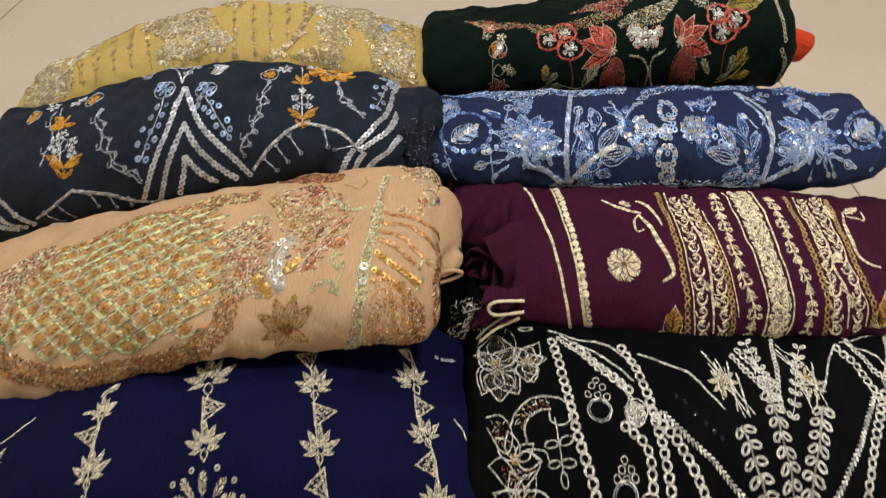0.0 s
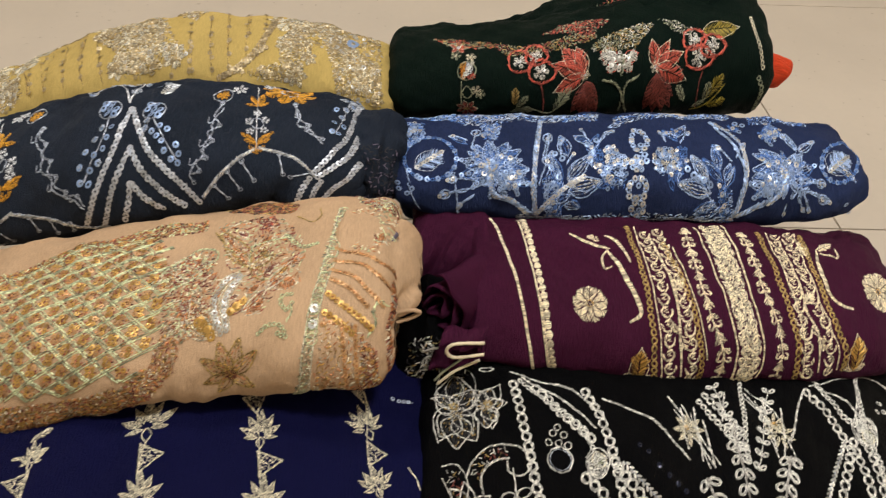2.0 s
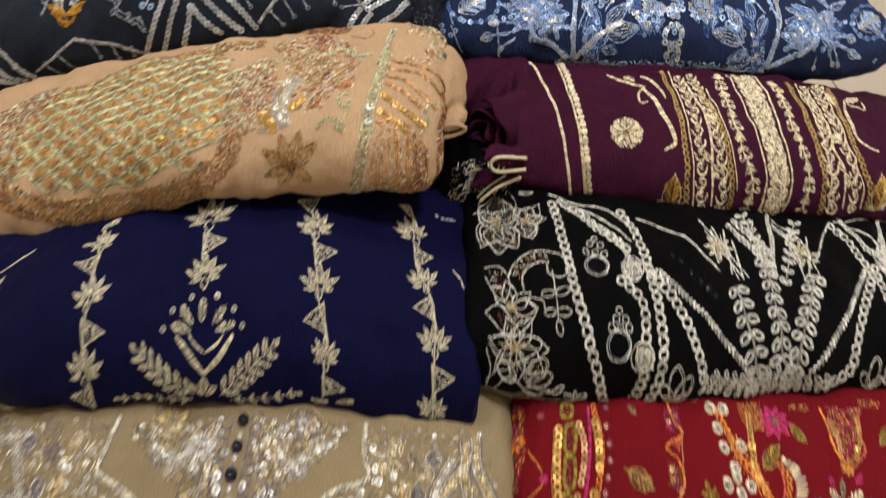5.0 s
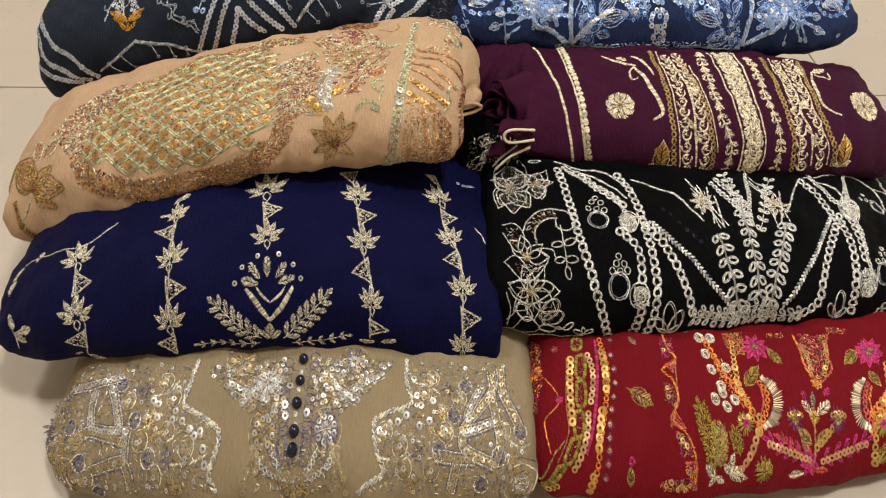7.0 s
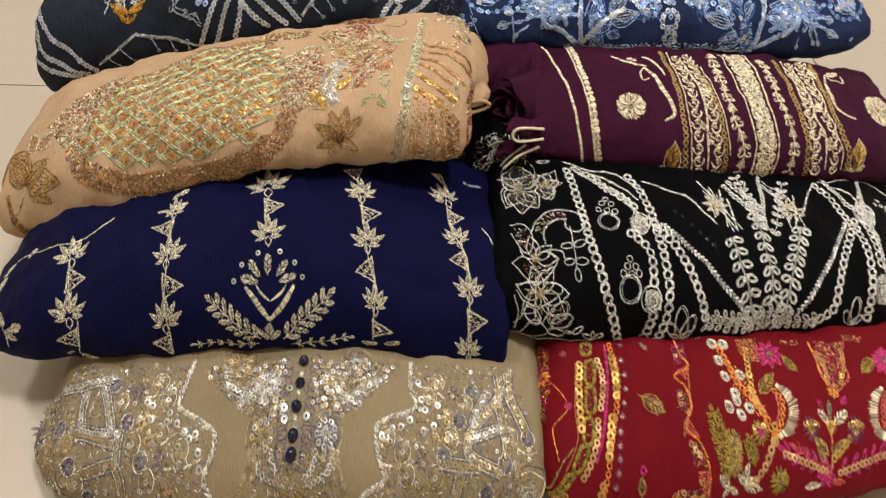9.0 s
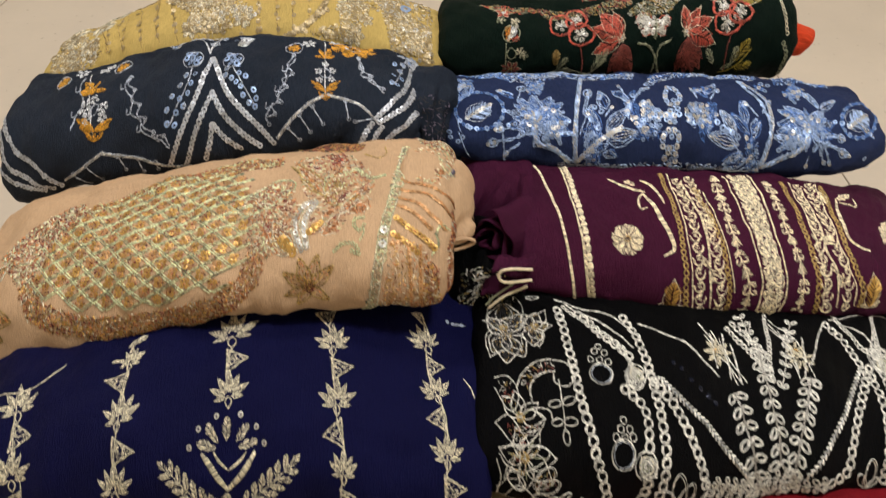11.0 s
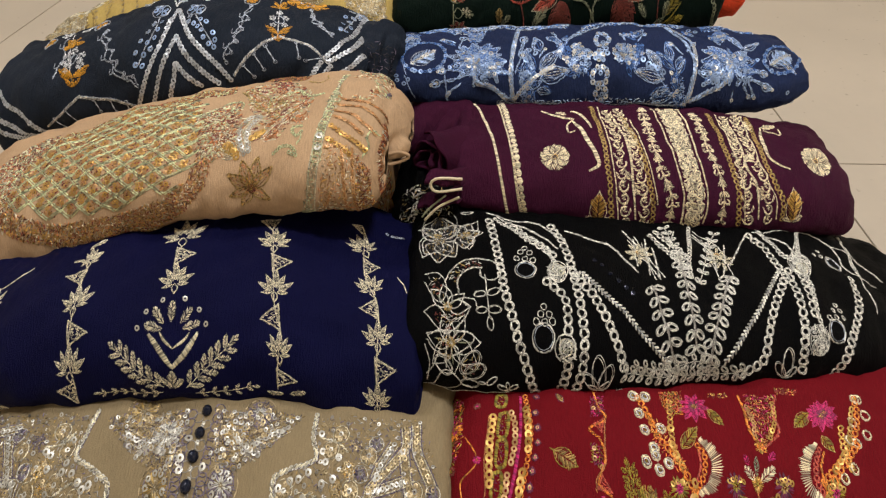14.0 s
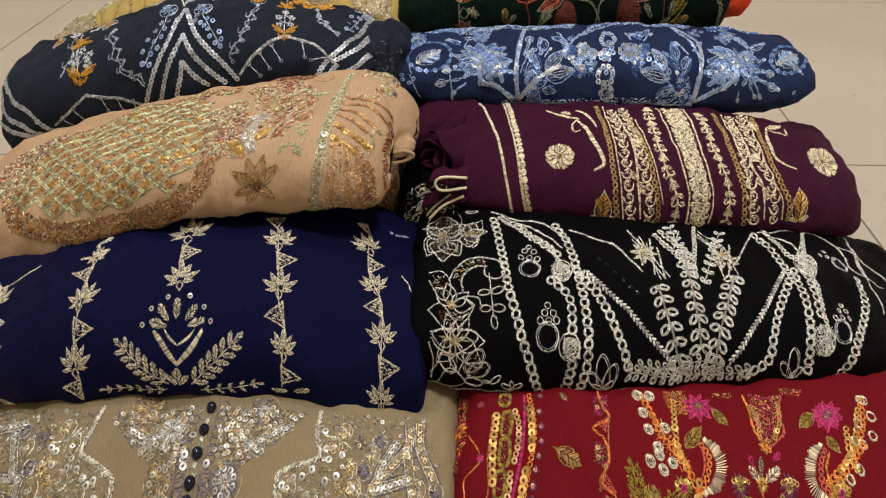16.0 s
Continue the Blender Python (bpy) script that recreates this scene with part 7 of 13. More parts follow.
work("green", "coral_flower", (w_leaf, (137.2, 12.0), (118.2, 35.1), 0.42, 'coral', 'champagne'), (w_leaf, (137.2, 12.0), (130.1, 34.1), 0.42, 'coral', 'champagne'), (w_leaf, (137.2, 12.0), (111.0, 23.1), 0.42, 'coral', 'champagne'), (w_leaf, (137.2, 12.0), (112.7, 1.1), 0.42, 'coral', 'champagne'), (w_flower, (137.2, 12.0), (141.3, 11.5), 6, 'champagne', 'white', 0.7), label="coral flower with champagne edges")
work("green", "rust_fan", (w_leaf, (138.4, 7.1), (129.3, -21.1), 0.3, 'rust', 'rust'), (w_leaf, (138.4, 7.1), (136.9, -23.7), 0.3, 'rust', 'rust'), (w_leaf, (138.4, 7.1), (143.6, -24.7), 0.3, 'rust', 'rust'), (w_leaf, (138.4, 7.1), (149.2, -20.0), 0.3, 'rust', 'rust'), (w_leaf, (138.4, 7.1), (148.0, -4.6), 0.3, 'rust', 'rust'))
work("green", "coral_flower", (w_leaf, (192.3, 10.9), (189.7, 29.2), 0.42, 'coral', 'champagne'), (w_leaf, (192.3, 10.9), (203.8, 26.7), 0.42, 'coral', 'champagne'), (w_leaf, (192.3, 10.9), (214.2, 18.4), 0.42, 'coral', 'champagne'), (w_leaf, (192.3, 10.9), (218.6, 1.9), 0.42, 'coral', 'champagne'), (w_flower, (192.3, 10.9), (196.4, 10.6), 6, 'champagne', 'white', 0.7), label="coral flower with champagne edges")
work("green", "rust_fan", (w_leaf, (193.4, 6.9), (188.7, -19.8), 0.3, 'rust', 'rust'), (w_leaf, (193.4, 6.9), (196.4, -21.8), 0.3, 'rust', 'rust'), (w_leaf, (193.4, 6.9), (203.3, -20.3), 0.3, 'rust', 'rust'), (w_leaf, (193.4, 6.9), (208.8, -16.4), 0.3, 'rust', 'rust'), (w_leaf, (193.4, 6.9), (209.4, -8.0), 0.3, 'rust', 'rust'))
work("green", "butterfly_motif", (w_leaf, (161.3, 18.3), (148.6, 26.1), 0.7, 'silver', 'coral'), (w_leaf, (161.4, 17.3), (154.3, 11.3), 0.7, 'silver', 'coral'), (w_leaf, (167.2, 17.7), (178.4, 21.3), 0.7, 'silver', 'coral'), (w_leaf, (167.2, 16.7), (173.8, 10.0), 0.7, 'silver', 'coral'), (w_seqfill, [(148.6, 25.4), (175.3, 22.4), (173.6, 11.4), (154.2, 12.4)], 3.4, 1.7, ['foil_silver']), (w_leaf, (165.3, 7.8), (164.8, 23.4), 0.4, 'sage'))
work("green", "top_garland", (w_fill, [(140.1, 29.9), (149.6, 37.2), (184.6, 45.4), (193.5, 42.9), (177.7, 25.9), (155.0, 24.1)], 1.6, ['sage', 'silver', 'antique'], 2.6, 0.7))
work("green", "top_garland", (w_fill, [(58.8, 48.3), (103.2, 41.1), (144.5, 49.1), (147.6, 38.6), (102.5, 31.2), (76.0, 33.9)], 1.8, ['sage', 'antique', 'maroon'], 2.6, 0.7))
work("green", "top_garland", (w_fill, [(104.3, 52.2), (133.5, 67.5), (159.3, 56.8), (143.7, 42.9)], 1.8, ['coral', 'sage', 'rust'], 2.6, 0.7))
work("green", "top_garland", (w_fill, [(13.1, 57.9), (54.5, 55.5), (74.1, 39.1), (58.6, 43.0), (26.9, 48.9)], 2, ['sage', 'antique', 'coral'], 2.6, 0.6))
work("green", "top_garland", (w_fill, [(196.2, 46.5), (220.0, 34.2), (226.9, 36.1), (218.6, 28.3), (205.2, 33.7)], 1.8, ['sage', 'silver'], 2.6, 0.7))
work("green", "scroll_stem", (w_cord, [(151.6, 6.5), (160.8, 3.4), (167.8, -5.8), (167.6, -20.1)], 2.0, 'sage'), (w_cord, [(179.8, 6.2), (171.2, 2.3), (169.5, -8.0), (175.0, -24.4)], 2.0, 'sage'))
work("green", "leaf_motif", (w_leaf, (231.3, 33.0), (260.8, 33.9), 0.45, 'olive', 'champagne'))
work("green", "stem_line", (w_cord, [(102.3, 7.6), (105.1, -4.7), (105.2, -15.2)], 1.2, 'rust'))
work("green", "stem_line", (w_cord, [(232.5, 6.5), (230.4, -2.9), (231.7, -17.9)], 1.2, 'rust'))
work("green", "leaf_motif", (w_leaf, (82.4, -9.0), (82.6, 8.1), 0.4, 'antique'))
work("green", "leaf_motif", (w_leaf, (84.0, -12.2), (93.2, 0.4), 0.4, 'sage'))
work("green", "leaf_motif", (w_leaf, (81.2, -15.8), (99.8, -13.8), 0.4, 'sage'))
work("green", "leaf_motif", (w_leaf, (113.2, -14.0), (127.5, 5.8), 0.4, 'sage'))
work("green", "leaf_motif", (w_leaf, (117.2, -10.3), (125.8, -2.5), 0.4, 'sage'))
work("green", "leaf_motif", (w_leaf, (238.4, -10.9), (249.8, 6.6), 0.4, 'olive'))
work("green", "leaf_motif", (w_leaf, (236.7, -13.3), (239.8, 1.6), 0.4, 'sage'))
work("green", "leaf_motif", (w_leaf, (240.4, -17.3), (256.2, -10.9), 0.4, 'olive'))
work("green", "leaf_motif", (w_leaf, (228.2, -17.6), (238.8, -12.4), 0.4, 'sage'))
work("green", "leaf_motif", (w_leaf, (219.7, -12.0), (211.6, -0.1), 0.4, 'sage'))
work("green", "stem_line", (w_cord, [(80.0, -17.9), (97.6, -14.0), (113.4, -15.1), (126.3, 1.7)], 1.2, 'sage'))
work("green", "stem_line", (w_cord, [(228.0, -20.9), (240.0, -15.8), (251.5, -1.1)], 1.3, 'olive'))
work("green", "edge_trim", (w_chain, [(272.9, 42.4), (276.0, 26.6), (279.5, 14.1), (281.8, 8.5)], 1.6, 'champagne'), (w_chain, [(280.0, 2.1), (283.9, -5.2), (284.6, -14.8), (285.3, -24.8)], 1.8, 'sage'))

# yellow dress: gold florals and sequin lines
work("yellow", "sequin_line", (w_line, [(-326.7, 87.2), (-324.0, 58.7), (-308.4, 20.7)], 0.6, 'antique'), (w_dots, [(-326.7, 87.2), (-324.0, 58.7), (-331.0, 86.4)], 1.7, 'foil_tan'))
work("yellow", "sequin_line", (w_line, [(-308.1, 84.1), (-309.4, 57.0), (-292.4, 18.3)], 0.6, 'antique'), (w_dots, [(-308.1, 84.1), (-309.4, 57.0), (-316.6, 88.2)], 1.7, 'foil_tan'))
work("yellow", "sequin_line", (w_line, [(-295.2, 85.6), (-279.6, 38.0), (-271.9, 14.9)], 0.6, 'antique'), (w_dots, [(-295.2, 85.6), (-279.6, 38.0), (-295.7, 71.2)], 1.7, 'foil_tan'))
work("yellow", "sequin_line", (w_line, [(-268.0, 74.0), (-265.1, 38.1), (-255.1, 13.4)], 0.6, 'antique'), (w_dots, [(-268.0, 74.0), (-265.1, 38.1), (-269.6, 58.9)], 1.7, 'foil_tan'))
work("yellow", "sequin_line", (w_line, [(-256.4, 60.8), (-245.0, 26.9), (-239.2, 13.4)], 0.6, 'antique'), (w_dots, [(-256.4, 60.8), (-245.0, 26.9), (-250.2, 41.8)], 1.7, 'foil_tan'))
work("yellow", "sequin_line", (w_line, [(-184.5, 31.3), (-183.1, 12.7)], 0.6, 'antique'), (w_dots, [(-184.5, 31.3), (-183.1, 12.7), (-183.2, 20.9)], 1.7, 'foil_tan'))
work("yellow", "sequin_line", (w_line, [(-175.3, 55.9), (-166.7, 14.6)], 0.6, 'antique'), (w_dots, [(-175.3, 55.9), (-166.7, 14.6), (-169.2, 29.6)], 1.7, 'foil_tan'))
work("yellow", "sequin_line", (w_line, [(-161.3, 64.1), (-155.8, 27.2), (-152.8, 15.3)], 0.6, 'antique'), (w_dots, [(-161.3, 64.1), (-155.8, 27.2), (-157.6, 42.4)], 1.7, 'foil_tan'))
work("yellow", "sequin_line", (w_line, [(-149.1, 77.1), (-143.3, 37.8), (-140.9, 18.9)], 0.6, 'antique'), (w_dots, [(-149.1, 77.1), (-143.3, 37.8), (-145.3, 52.7)], 1.7, 'foil_tan'))
work("yellow", "sequin_line", (w_line, [(-133.3, 83.3), (-128.9, 46.9)], 0.6, 'antique'), (w_dots, [(-133.3, 83.3), (-128.9, 46.9), (-131.5, 61.7)], 1.7, 'foil_tan'))
work("yellow", "gold_patch", (w_fill, [(-262.7, 62.9), (-243.6, 79.4), (-207.8, 86.4), (-190.9, 32.7), (-203.6, 25.6), (-230.8, 34.6)], 1.5, ['champagne', 'antique', 'champagne', 'tan'], 2.4, 0.6), (w_seqfill, [(-262.7, 62.9), (-243.6, 79.4), (-207.8, 86.4), (-190.9, 32.7), (-203.6, 25.6), (-230.8, 34.6)], 4.4, 1.6, ['foil_tan', 'foil_tan', 'foil_tan']))
work("yellow", "gold_patch", (w_fill, [(-230.8, 34.6), (-204.1, 28.1), (-189.0, 19.8), (-198.1, 14.8), (-233.5, 18.2)], 1.5, ['champagne', 'antique', 'champagne', 'tan'], 2.4, 0.6), (w_seqfill, [(-230.8, 34.6), (-204.1, 28.1), (-189.0, 19.8), (-198.1, 14.8), (-233.5, 18.2)], 4.4, 1.6, ['foil_tan', 'foil_tan', 'foil_tan']))
work("yellow", "gold_patch", (w_fill, [(-236.7, 26.7), (-223.4, 26.6), (-220.8, 15.6), (-236.2, 19.5)], 1.5, ['champagne', 'antique', 'champagne', 'tan'], 2.4, 0.6), (w_seqfill, [(-236.7, 26.7), (-223.4, 26.6), (-220.8, 15.6), (-236.2, 19.5)], 4.4, 1.6, ['foil_tan', 'foil_tan', 'foil_tan']))
work("yellow", "gold_patch", (w_fill, [(-103.2, 88.7), (-77.5, 88.7), (-79.3, 55.9), (-100.0, 41.9)], 1.5, ['champagne', 'antique', 'champagne', 'tan'], 2.4, 0.6), (w_seqfill, [(-103.2, 88.7), (-77.5, 88.7), (-79.3, 55.9), (-100.0, 41.9)], 4.4, 1.6, ['foil_tan', 'foil_tan', 'foil_tan']))
work("yellow", "gold_patch", (w_fill, [(-106.3, 39.9), (-92.7, 55.6), (-78.5, 47.9), (-85.0, 22.0), (-99.9, 17.5)], 1.5, ['champagne', 'antique', 'champagne', 'tan'], 2.4, 0.6), (w_seqfill, [(-106.3, 39.9), (-92.7, 55.6), (-78.5, 47.9), (-85.0, 22.0), (-99.9, 17.5)], 4.4, 1.6, ['foil_tan', 'foil_tan', 'foil_tan']))
work("yellow", "gold_patch", (w_fill, [(-72.8, 57.5), (-57.4, 64.3), (-37.4, 40.1), (-26.6, 37.8), (-23.2, 6.1), (-58.4, 9.2), (-64.3, 27.0)], 1.5, ['champagne', 'antique', 'champagne', 'tan'], 2.4, 0.6), (w_seqfill, [(-72.8, 57.5), (-57.4, 64.3), (-37.4, 40.1), (-26.6, 37.8), (-23.2, 6.1), (-58.4, 9.2), (-64.3, 27.0)], 4.4, 1.6, ['foil_tan', 'foil_tan', 'foil_tan']))
work("yellow", "gold_patch", (w_fill, [(-119.5, 20.0), (-85.2, 23.8), (-88.9, 11.4), (-114.9, 10.6)], 1.5, ['champagne', 'antique', 'champagne', 'tan'], 2.4, 0.6), (w_seqfill, [(-119.5, 20.0), (-85.2, 23.8), (-88.9, 11.4), (-114.9, 10.6)], 4.4, 1.6, ['foil_tan', 'foil_tan', 'foil_tan']))
work("yellow", "gold_patch", (w_fill, [(-81.8, 84.1), (-60.3, 91.0), (-61.1, 54.6), (-77.1, 56.3)], 1.5, ['champagne', 'antique', 'champagne', 'tan'], 2.4, 0.6), (w_seqfill, [(-81.8, 84.1), (-60.3, 91.0), (-61.1, 54.6), (-77.1, 56.3)], 4.4, 1.6, ['foil_tan', 'foil_tan', 'foil_tan']))
work("yellow", "gold_patch", (w_fill, [(-375.4, 40.8), (-358.3, 45.5), (-334.1, 23.6), (-336.0, 9.5), (-364.7, 12.7)], 1.5, ['champagne', 'antique', 'champagne', 'tan'], 2.4, 0.6), (w_seqfill, [(-375.4, 40.8), (-358.3, 45.5), (-334.1, 23.6), (-336.0, 9.5), (-364.7, 12.7)], 4.4, 1.6, ['foil_tan', 'foil_tan', 'foil_tan']))
work("yellow", "gold_patch", (w_fill, [(-344.6, 49.9), (-319.5, 39.1), (-320.1, 17.1), (-329.3, 17.3)], 1.5, ['champagne', 'antique', 'champagne', 'tan'], 2.4, 0.6), (w_seqfill, [(-344.6, 49.9), (-319.5, 39.1), (-320.1, 17.1), (-329.3, 17.3)], 4.4, 1.6, ['foil_tan', 'foil_tan', 'foil_tan']))
work("yellow", "gold_patch", (w_fill, [(-376.8, 64.8), (-366.8, 73.3), (-339.7, 51.7), (-365.4, 41.4)], 1.5, ['champagne', 'antique', 'champagne', 'tan'], 2.4, 0.6), (w_seqfill, [(-376.8, 64.8), (-366.8, 73.3), (-339.7, 51.7), (-365.4, 41.4)], 4.4, 1.6, ['foil_tan', 'foil_tan', 'foil_tan']))
work("yellow", "gold_patch", (w_fill, [(-275.1, 81.8), (-243.6, 80.2), (-219.3, 86.4), (-240.8, 84.8)], 1.5, ['champagne', 'antique', 'champagne', 'tan'], 2.4, 0.6), (w_seqfill, [(-275.1, 81.8), (-243.6, 80.2), (-219.3, 86.4), (-240.8, 84.8)], 4.4, 1.6, ['foil_tan', 'foil_tan', 'foil_tan']))
work("yellow", "gold_flower", (w_flower, (-221.9, 22.3), (-215.8, 22.9), 6, 'champagne', 'antique', 0.65, 'antique'), (w_dots, [(-221.9, 22.3)], 1.7, 'foil_tan'))
work("yellow", "gold_flower", (w_flower, (-187.8, 29.5), (-181.2, 29.5), 6, 'champagne', 'antique', 0.65, 'antique'), (w_dots, [(-187.8, 29.5)], 1.7, 'foil_tan'))
work("yellow", "gold_flower", (w_flower, (-179.9, 22.2), (-173.5, 22.6), 6, 'champagne', 'antique', 0.65, 'antique'), (w_dots, [(-179.9, 22.2)], 1.7, 'foil_tan'))
work("yellow", "gold_flower", (w_flower, (-197.8, 31.6), (-191.9, 31.6), 6, 'champagne', 'antique', 0.65, 'antique'), (w_dots, [(-197.8, 31.6)], 1.7, 'foil_tan'))
work("yellow", "gold_flower", (w_flower, (-81.3, 29.4), (-75.4, 32.7), 6, 'champagne', 'antique', 0.65, 'antique'), (w_dots, [(-81.3, 29.4)], 1.7, 'foil_tan'))
work("yellow", "gold_flower", (w_flower, (-71.5, 66.3), (-66.5, 72.7), 6, 'champagne', 'antique', 0.65, 'antique'), (w_dots, [(-71.5, 66.3)], 1.7, 'foil_tan'))
work("yellow", "gold_flower", (w_flower, (-101.7, 74.6), (-96.5, 91.8), 6, 'champagne', 'antique', 0.65, 'antique'), (w_dots, [(-101.7, 74.6)], 1.7, 'foil_tan'))
work("yellow", "gold_flower", (w_flower, (-101.7, 38.4), (-95.9, 41.4), 6, 'champagne', 'antique', 0.65, 'antique'), (w_dots, [(-101.7, 38.4)], 1.7, 'foil_tan'))
work("yellow", "gold_flower", (w_flower, (-41.1, 27.2), (-35.1, 30.5), 6, 'champagne', 'antique', 0.65, 'antique'), (w_dots, [(-41.1, 27.2)], 1.7, 'foil_tan'))
work("yellow", "gold_flower", (w_flower, (-217.7, 47.4), (-210.2, 47.6), 6, 'champagne', 'antique', 0.65, 'antique'), (w_dots, [(-217.7, 47.4)], 1.7, 'foil_tan'))
work("yellow", "gold_flower", (w_flower, (-204.0, 63.6), (-198.9, 67.5), 6, 'champagne', 'antique', 0.65, 'antique'), (w_dots, [(-204.0, 63.6)], 1.7, 'foil_tan'))
work("yellow", "gold_flower", (w_flower, (-331.9, 36.3), (-321.5, 33.3), 6, 'champagne', 'antique', 0.65, 'antique'), (w_dots, [(-331.9, 36.3)], 1.7, 'foil_tan'))
work("yellow", "gold_flower", (w_flower, (-350.6, 18.0), (-341.6, 16.9), 6, 'champagne', 'antique', 0.65, 'antique'), (w_dots, [(-350.6, 18.0)], 1.7, 'foil_tan'))
work("yellow", "gold_flower", (w_flower, (-319.5, 87.2), (-315.2, 86.4), 6, 'champagne', 'antique', 0.65, 'antique'), (w_dots, [(-319.5, 87.2)], 1.7, 'foil_tan'))
work("yellow", "garland_line", (w_cord, [(-140.7, 12.3), (-130.4, 21.3), (-120.5, 31.9), (-114.7, 52.7), (-110.4, 88.7)], 1.5, 'antique'), (w_seqs, [(-140.7, 13.9), (-129.2, 22.5), (-120.6, 32.9), (-115.3, 50.8), (-112.8, 82.3)], 1.6, 'foil_tan'))
work("yellow", "garland_line", (w_cord, [(-328.1, 87.2), (-305.2, 84.8), (-285.2, 85.6), (-263.7, 85.6), (-240.8, 85.6)], 1.2, 'antique'), (w_cord, [(-346.8, 83.3), (-315.3, 38.2), (-309.5, 21.0)], 1.2, 'antique'))
work("yellow", "sequin", (w_dots, [(-218.8, 50.6)], 2.1, 'foil_tan'))
work("yellow", "sequin", (w_dots, [(-209.2, 70.7)], 2.1, 'foil_tan'))
work("yellow", "sequin", (w_dots, [(-201.4, 74.9)], 2.1, 'foil_tan'))
work("yellow", "sequin", (w_dots, [(-281.7, 39.5)], 2.1, 'foil_tan'))
work("yellow", "sequin", (w_dots, [(-60.7, 50.8)], 2.1, 'foil_tan'))
work("yellow", "sequin", (w_dots, [(-64.6, 52.8)], 2.1, 'foil_tan'))
work("yellow", "sequin", (w_dots, [(-56.8, 46.5)], 2.1, 'foil_tan'))
work("yellow", "sequin", (w_dots, [(-65.4, 41.1)], 2.1, 'foil_tan'))
work("yellow", "sequin", (w_dots, [(-121.6, 29.4)], 2.1, 'foil_tan'))
work("yellow", "sequin", (w_dots, [(-48.5, 59.6)], 2.1, 'foil_tan'))
work("yellow", "sequin", (w_dots, [(-55.4, 68.0)], 2.1, 'foil_tan'))
work("yellow", "sequin", (w_dots, [(-49.2, 57.7)], 5, 'foil_blue'))




# peach dress: embroidery
work("peach", "lattice_panel", (w_lattice, [(-284.1, 29.6), (-268.4, 55.9), (-250.7, 83.0), (-214.0, 92.0), (-180.9, 99.4), (-157.1, 105.1), (-135.6, 69.6), (-131.6, 38.8), (-135.5, 16.7), (-154.6, 3.8), (-191.2, -1.0), (-236.4, 6.6), (-270.2, 18.6)], 10.4, [0.36, 2.46], ['palegreen', 'palegreen'], [['foil_peach', 'foil_gold', 'foil_gold'], ['copper', 'rust', 'copper', 'maroon', 'gold']], 1.5), label="green lattice with sequin diamonds")
work("peach", "lattice_border", (w_fill, [(-290.2, 30.6), (-281.9, 10.7), (-239.3, -7.1), (-196.2, -41.7), (-143.3, -13.6), (-122.7, 6.8), (-118.5, 24.1), (-130.6, 28.4), (-135.5, 14.1), (-151.8, 3.1), (-191.2, -1.0), (-236.4, 6.6), (-270.2, 19.8), (-278.7, 29.8)], 1.45, ['copper', 'maroon', 'gold', 'champagne', 'antique', 'copper'], 2.4, 0.55), (w_seqfill, [(-281.0, 17.3), (-238.2, -3.0), (-193.9, -35.0), (-155.8, -65.8), (-143.8, -26.1), (-193.6, -13.3), (-237.3, 1.9), (-274.1, 18.4)], 5.5, 1.5, ['foil_gold', 'foil_peach']))
work("peach", "lattice_border", (w_fill, [(-311.6, 50.5), (-294.7, 72.2), (-264.4, 90.5), (-247.4, 75.4), (-268.4, 55.9), (-279.3, 40.3), (-281.2, 25.3), (-291.9, 30.8)], 1.5, ['palegreen', 'maroon', 'champagne', 'copper'], 2.4, 0.55))
work("peach", "lattice_border", (w_fill, [(-135.6, 69.6), (-123.0, 78.9), (-106.8, 69.9), (-107.8, 57.8), (-117.7, 45.2), (-118.5, 24.1), (-130.6, 28.4), (-133.6, 48.2)], 1.6, ['palegreen', 'copper', 'champagne', 'maroon'], 2.4, 0.55))
work("peach", "lattice_border", (w_fill, [(-250.7, 83.0), (-215.3, 96.1), (-158.4, 114.3), (-121.1, 112.5), (-119.8, 100.2), (-155.5, 95.5), (-212.4, 86.1), (-246.0, 75.4)], 1.4, ['copper', 'palegreen', 'maroon', 'antique'], 2.6, 0.55))
work("peach", "flower_motif", (w_petals, (-321.1, 18.1), [(-347.9, 47.1), (-325.1, 36.6), (-304.1, 26.3), (-294.2, 12.4), (-304.2, 2.0), (-314.1, 7.5), (-346.7, 37.2)], 0.5, ['gold', 'copper', 'antique'], 'antique'), (w_disc, (-321.1, 18.1), (-318.1, 15.5), 'maroon'))
work("peach", "flower_motif", (w_petals, (-352.0, 38.5), [(-349.8, 45.1), (-350.2, 44.9), (-353.9, 30.5)], 0.5, ['antique', 'copper'], 'antique'))
work("peach", "leaf_motif", (w_cord, [(-325.0, 14.7), (-329.2, 7.5), (-336.8, 1.8)], 1.3, 'palegreen'), (w_comb, [(-342.4, 15.9), (-342.3, 3.4), (-335.2, -9.7), (-322.1, -27.4)], 5, 'antique'), (w_cord, [(-342.4, 15.9), (-339.0, -1.7), (-328.9, -19.4), (-308.1, -22.7)], 1.6, 'copper'), (w_blob, (-309.3, -14.6), (-307.3, -18.9), ['maroon', 'antique']))
work("peach", "leaf_motif", (w_petal, (-312.7, 33.8), (-300.3, 43.0), 0.6, ['copper', 'antique'], 'champagne'), (w_petal, (-316.1, 33.3), (-324.1, 49.1), 0.6, ['copper', 'antique'], 'champagne'))
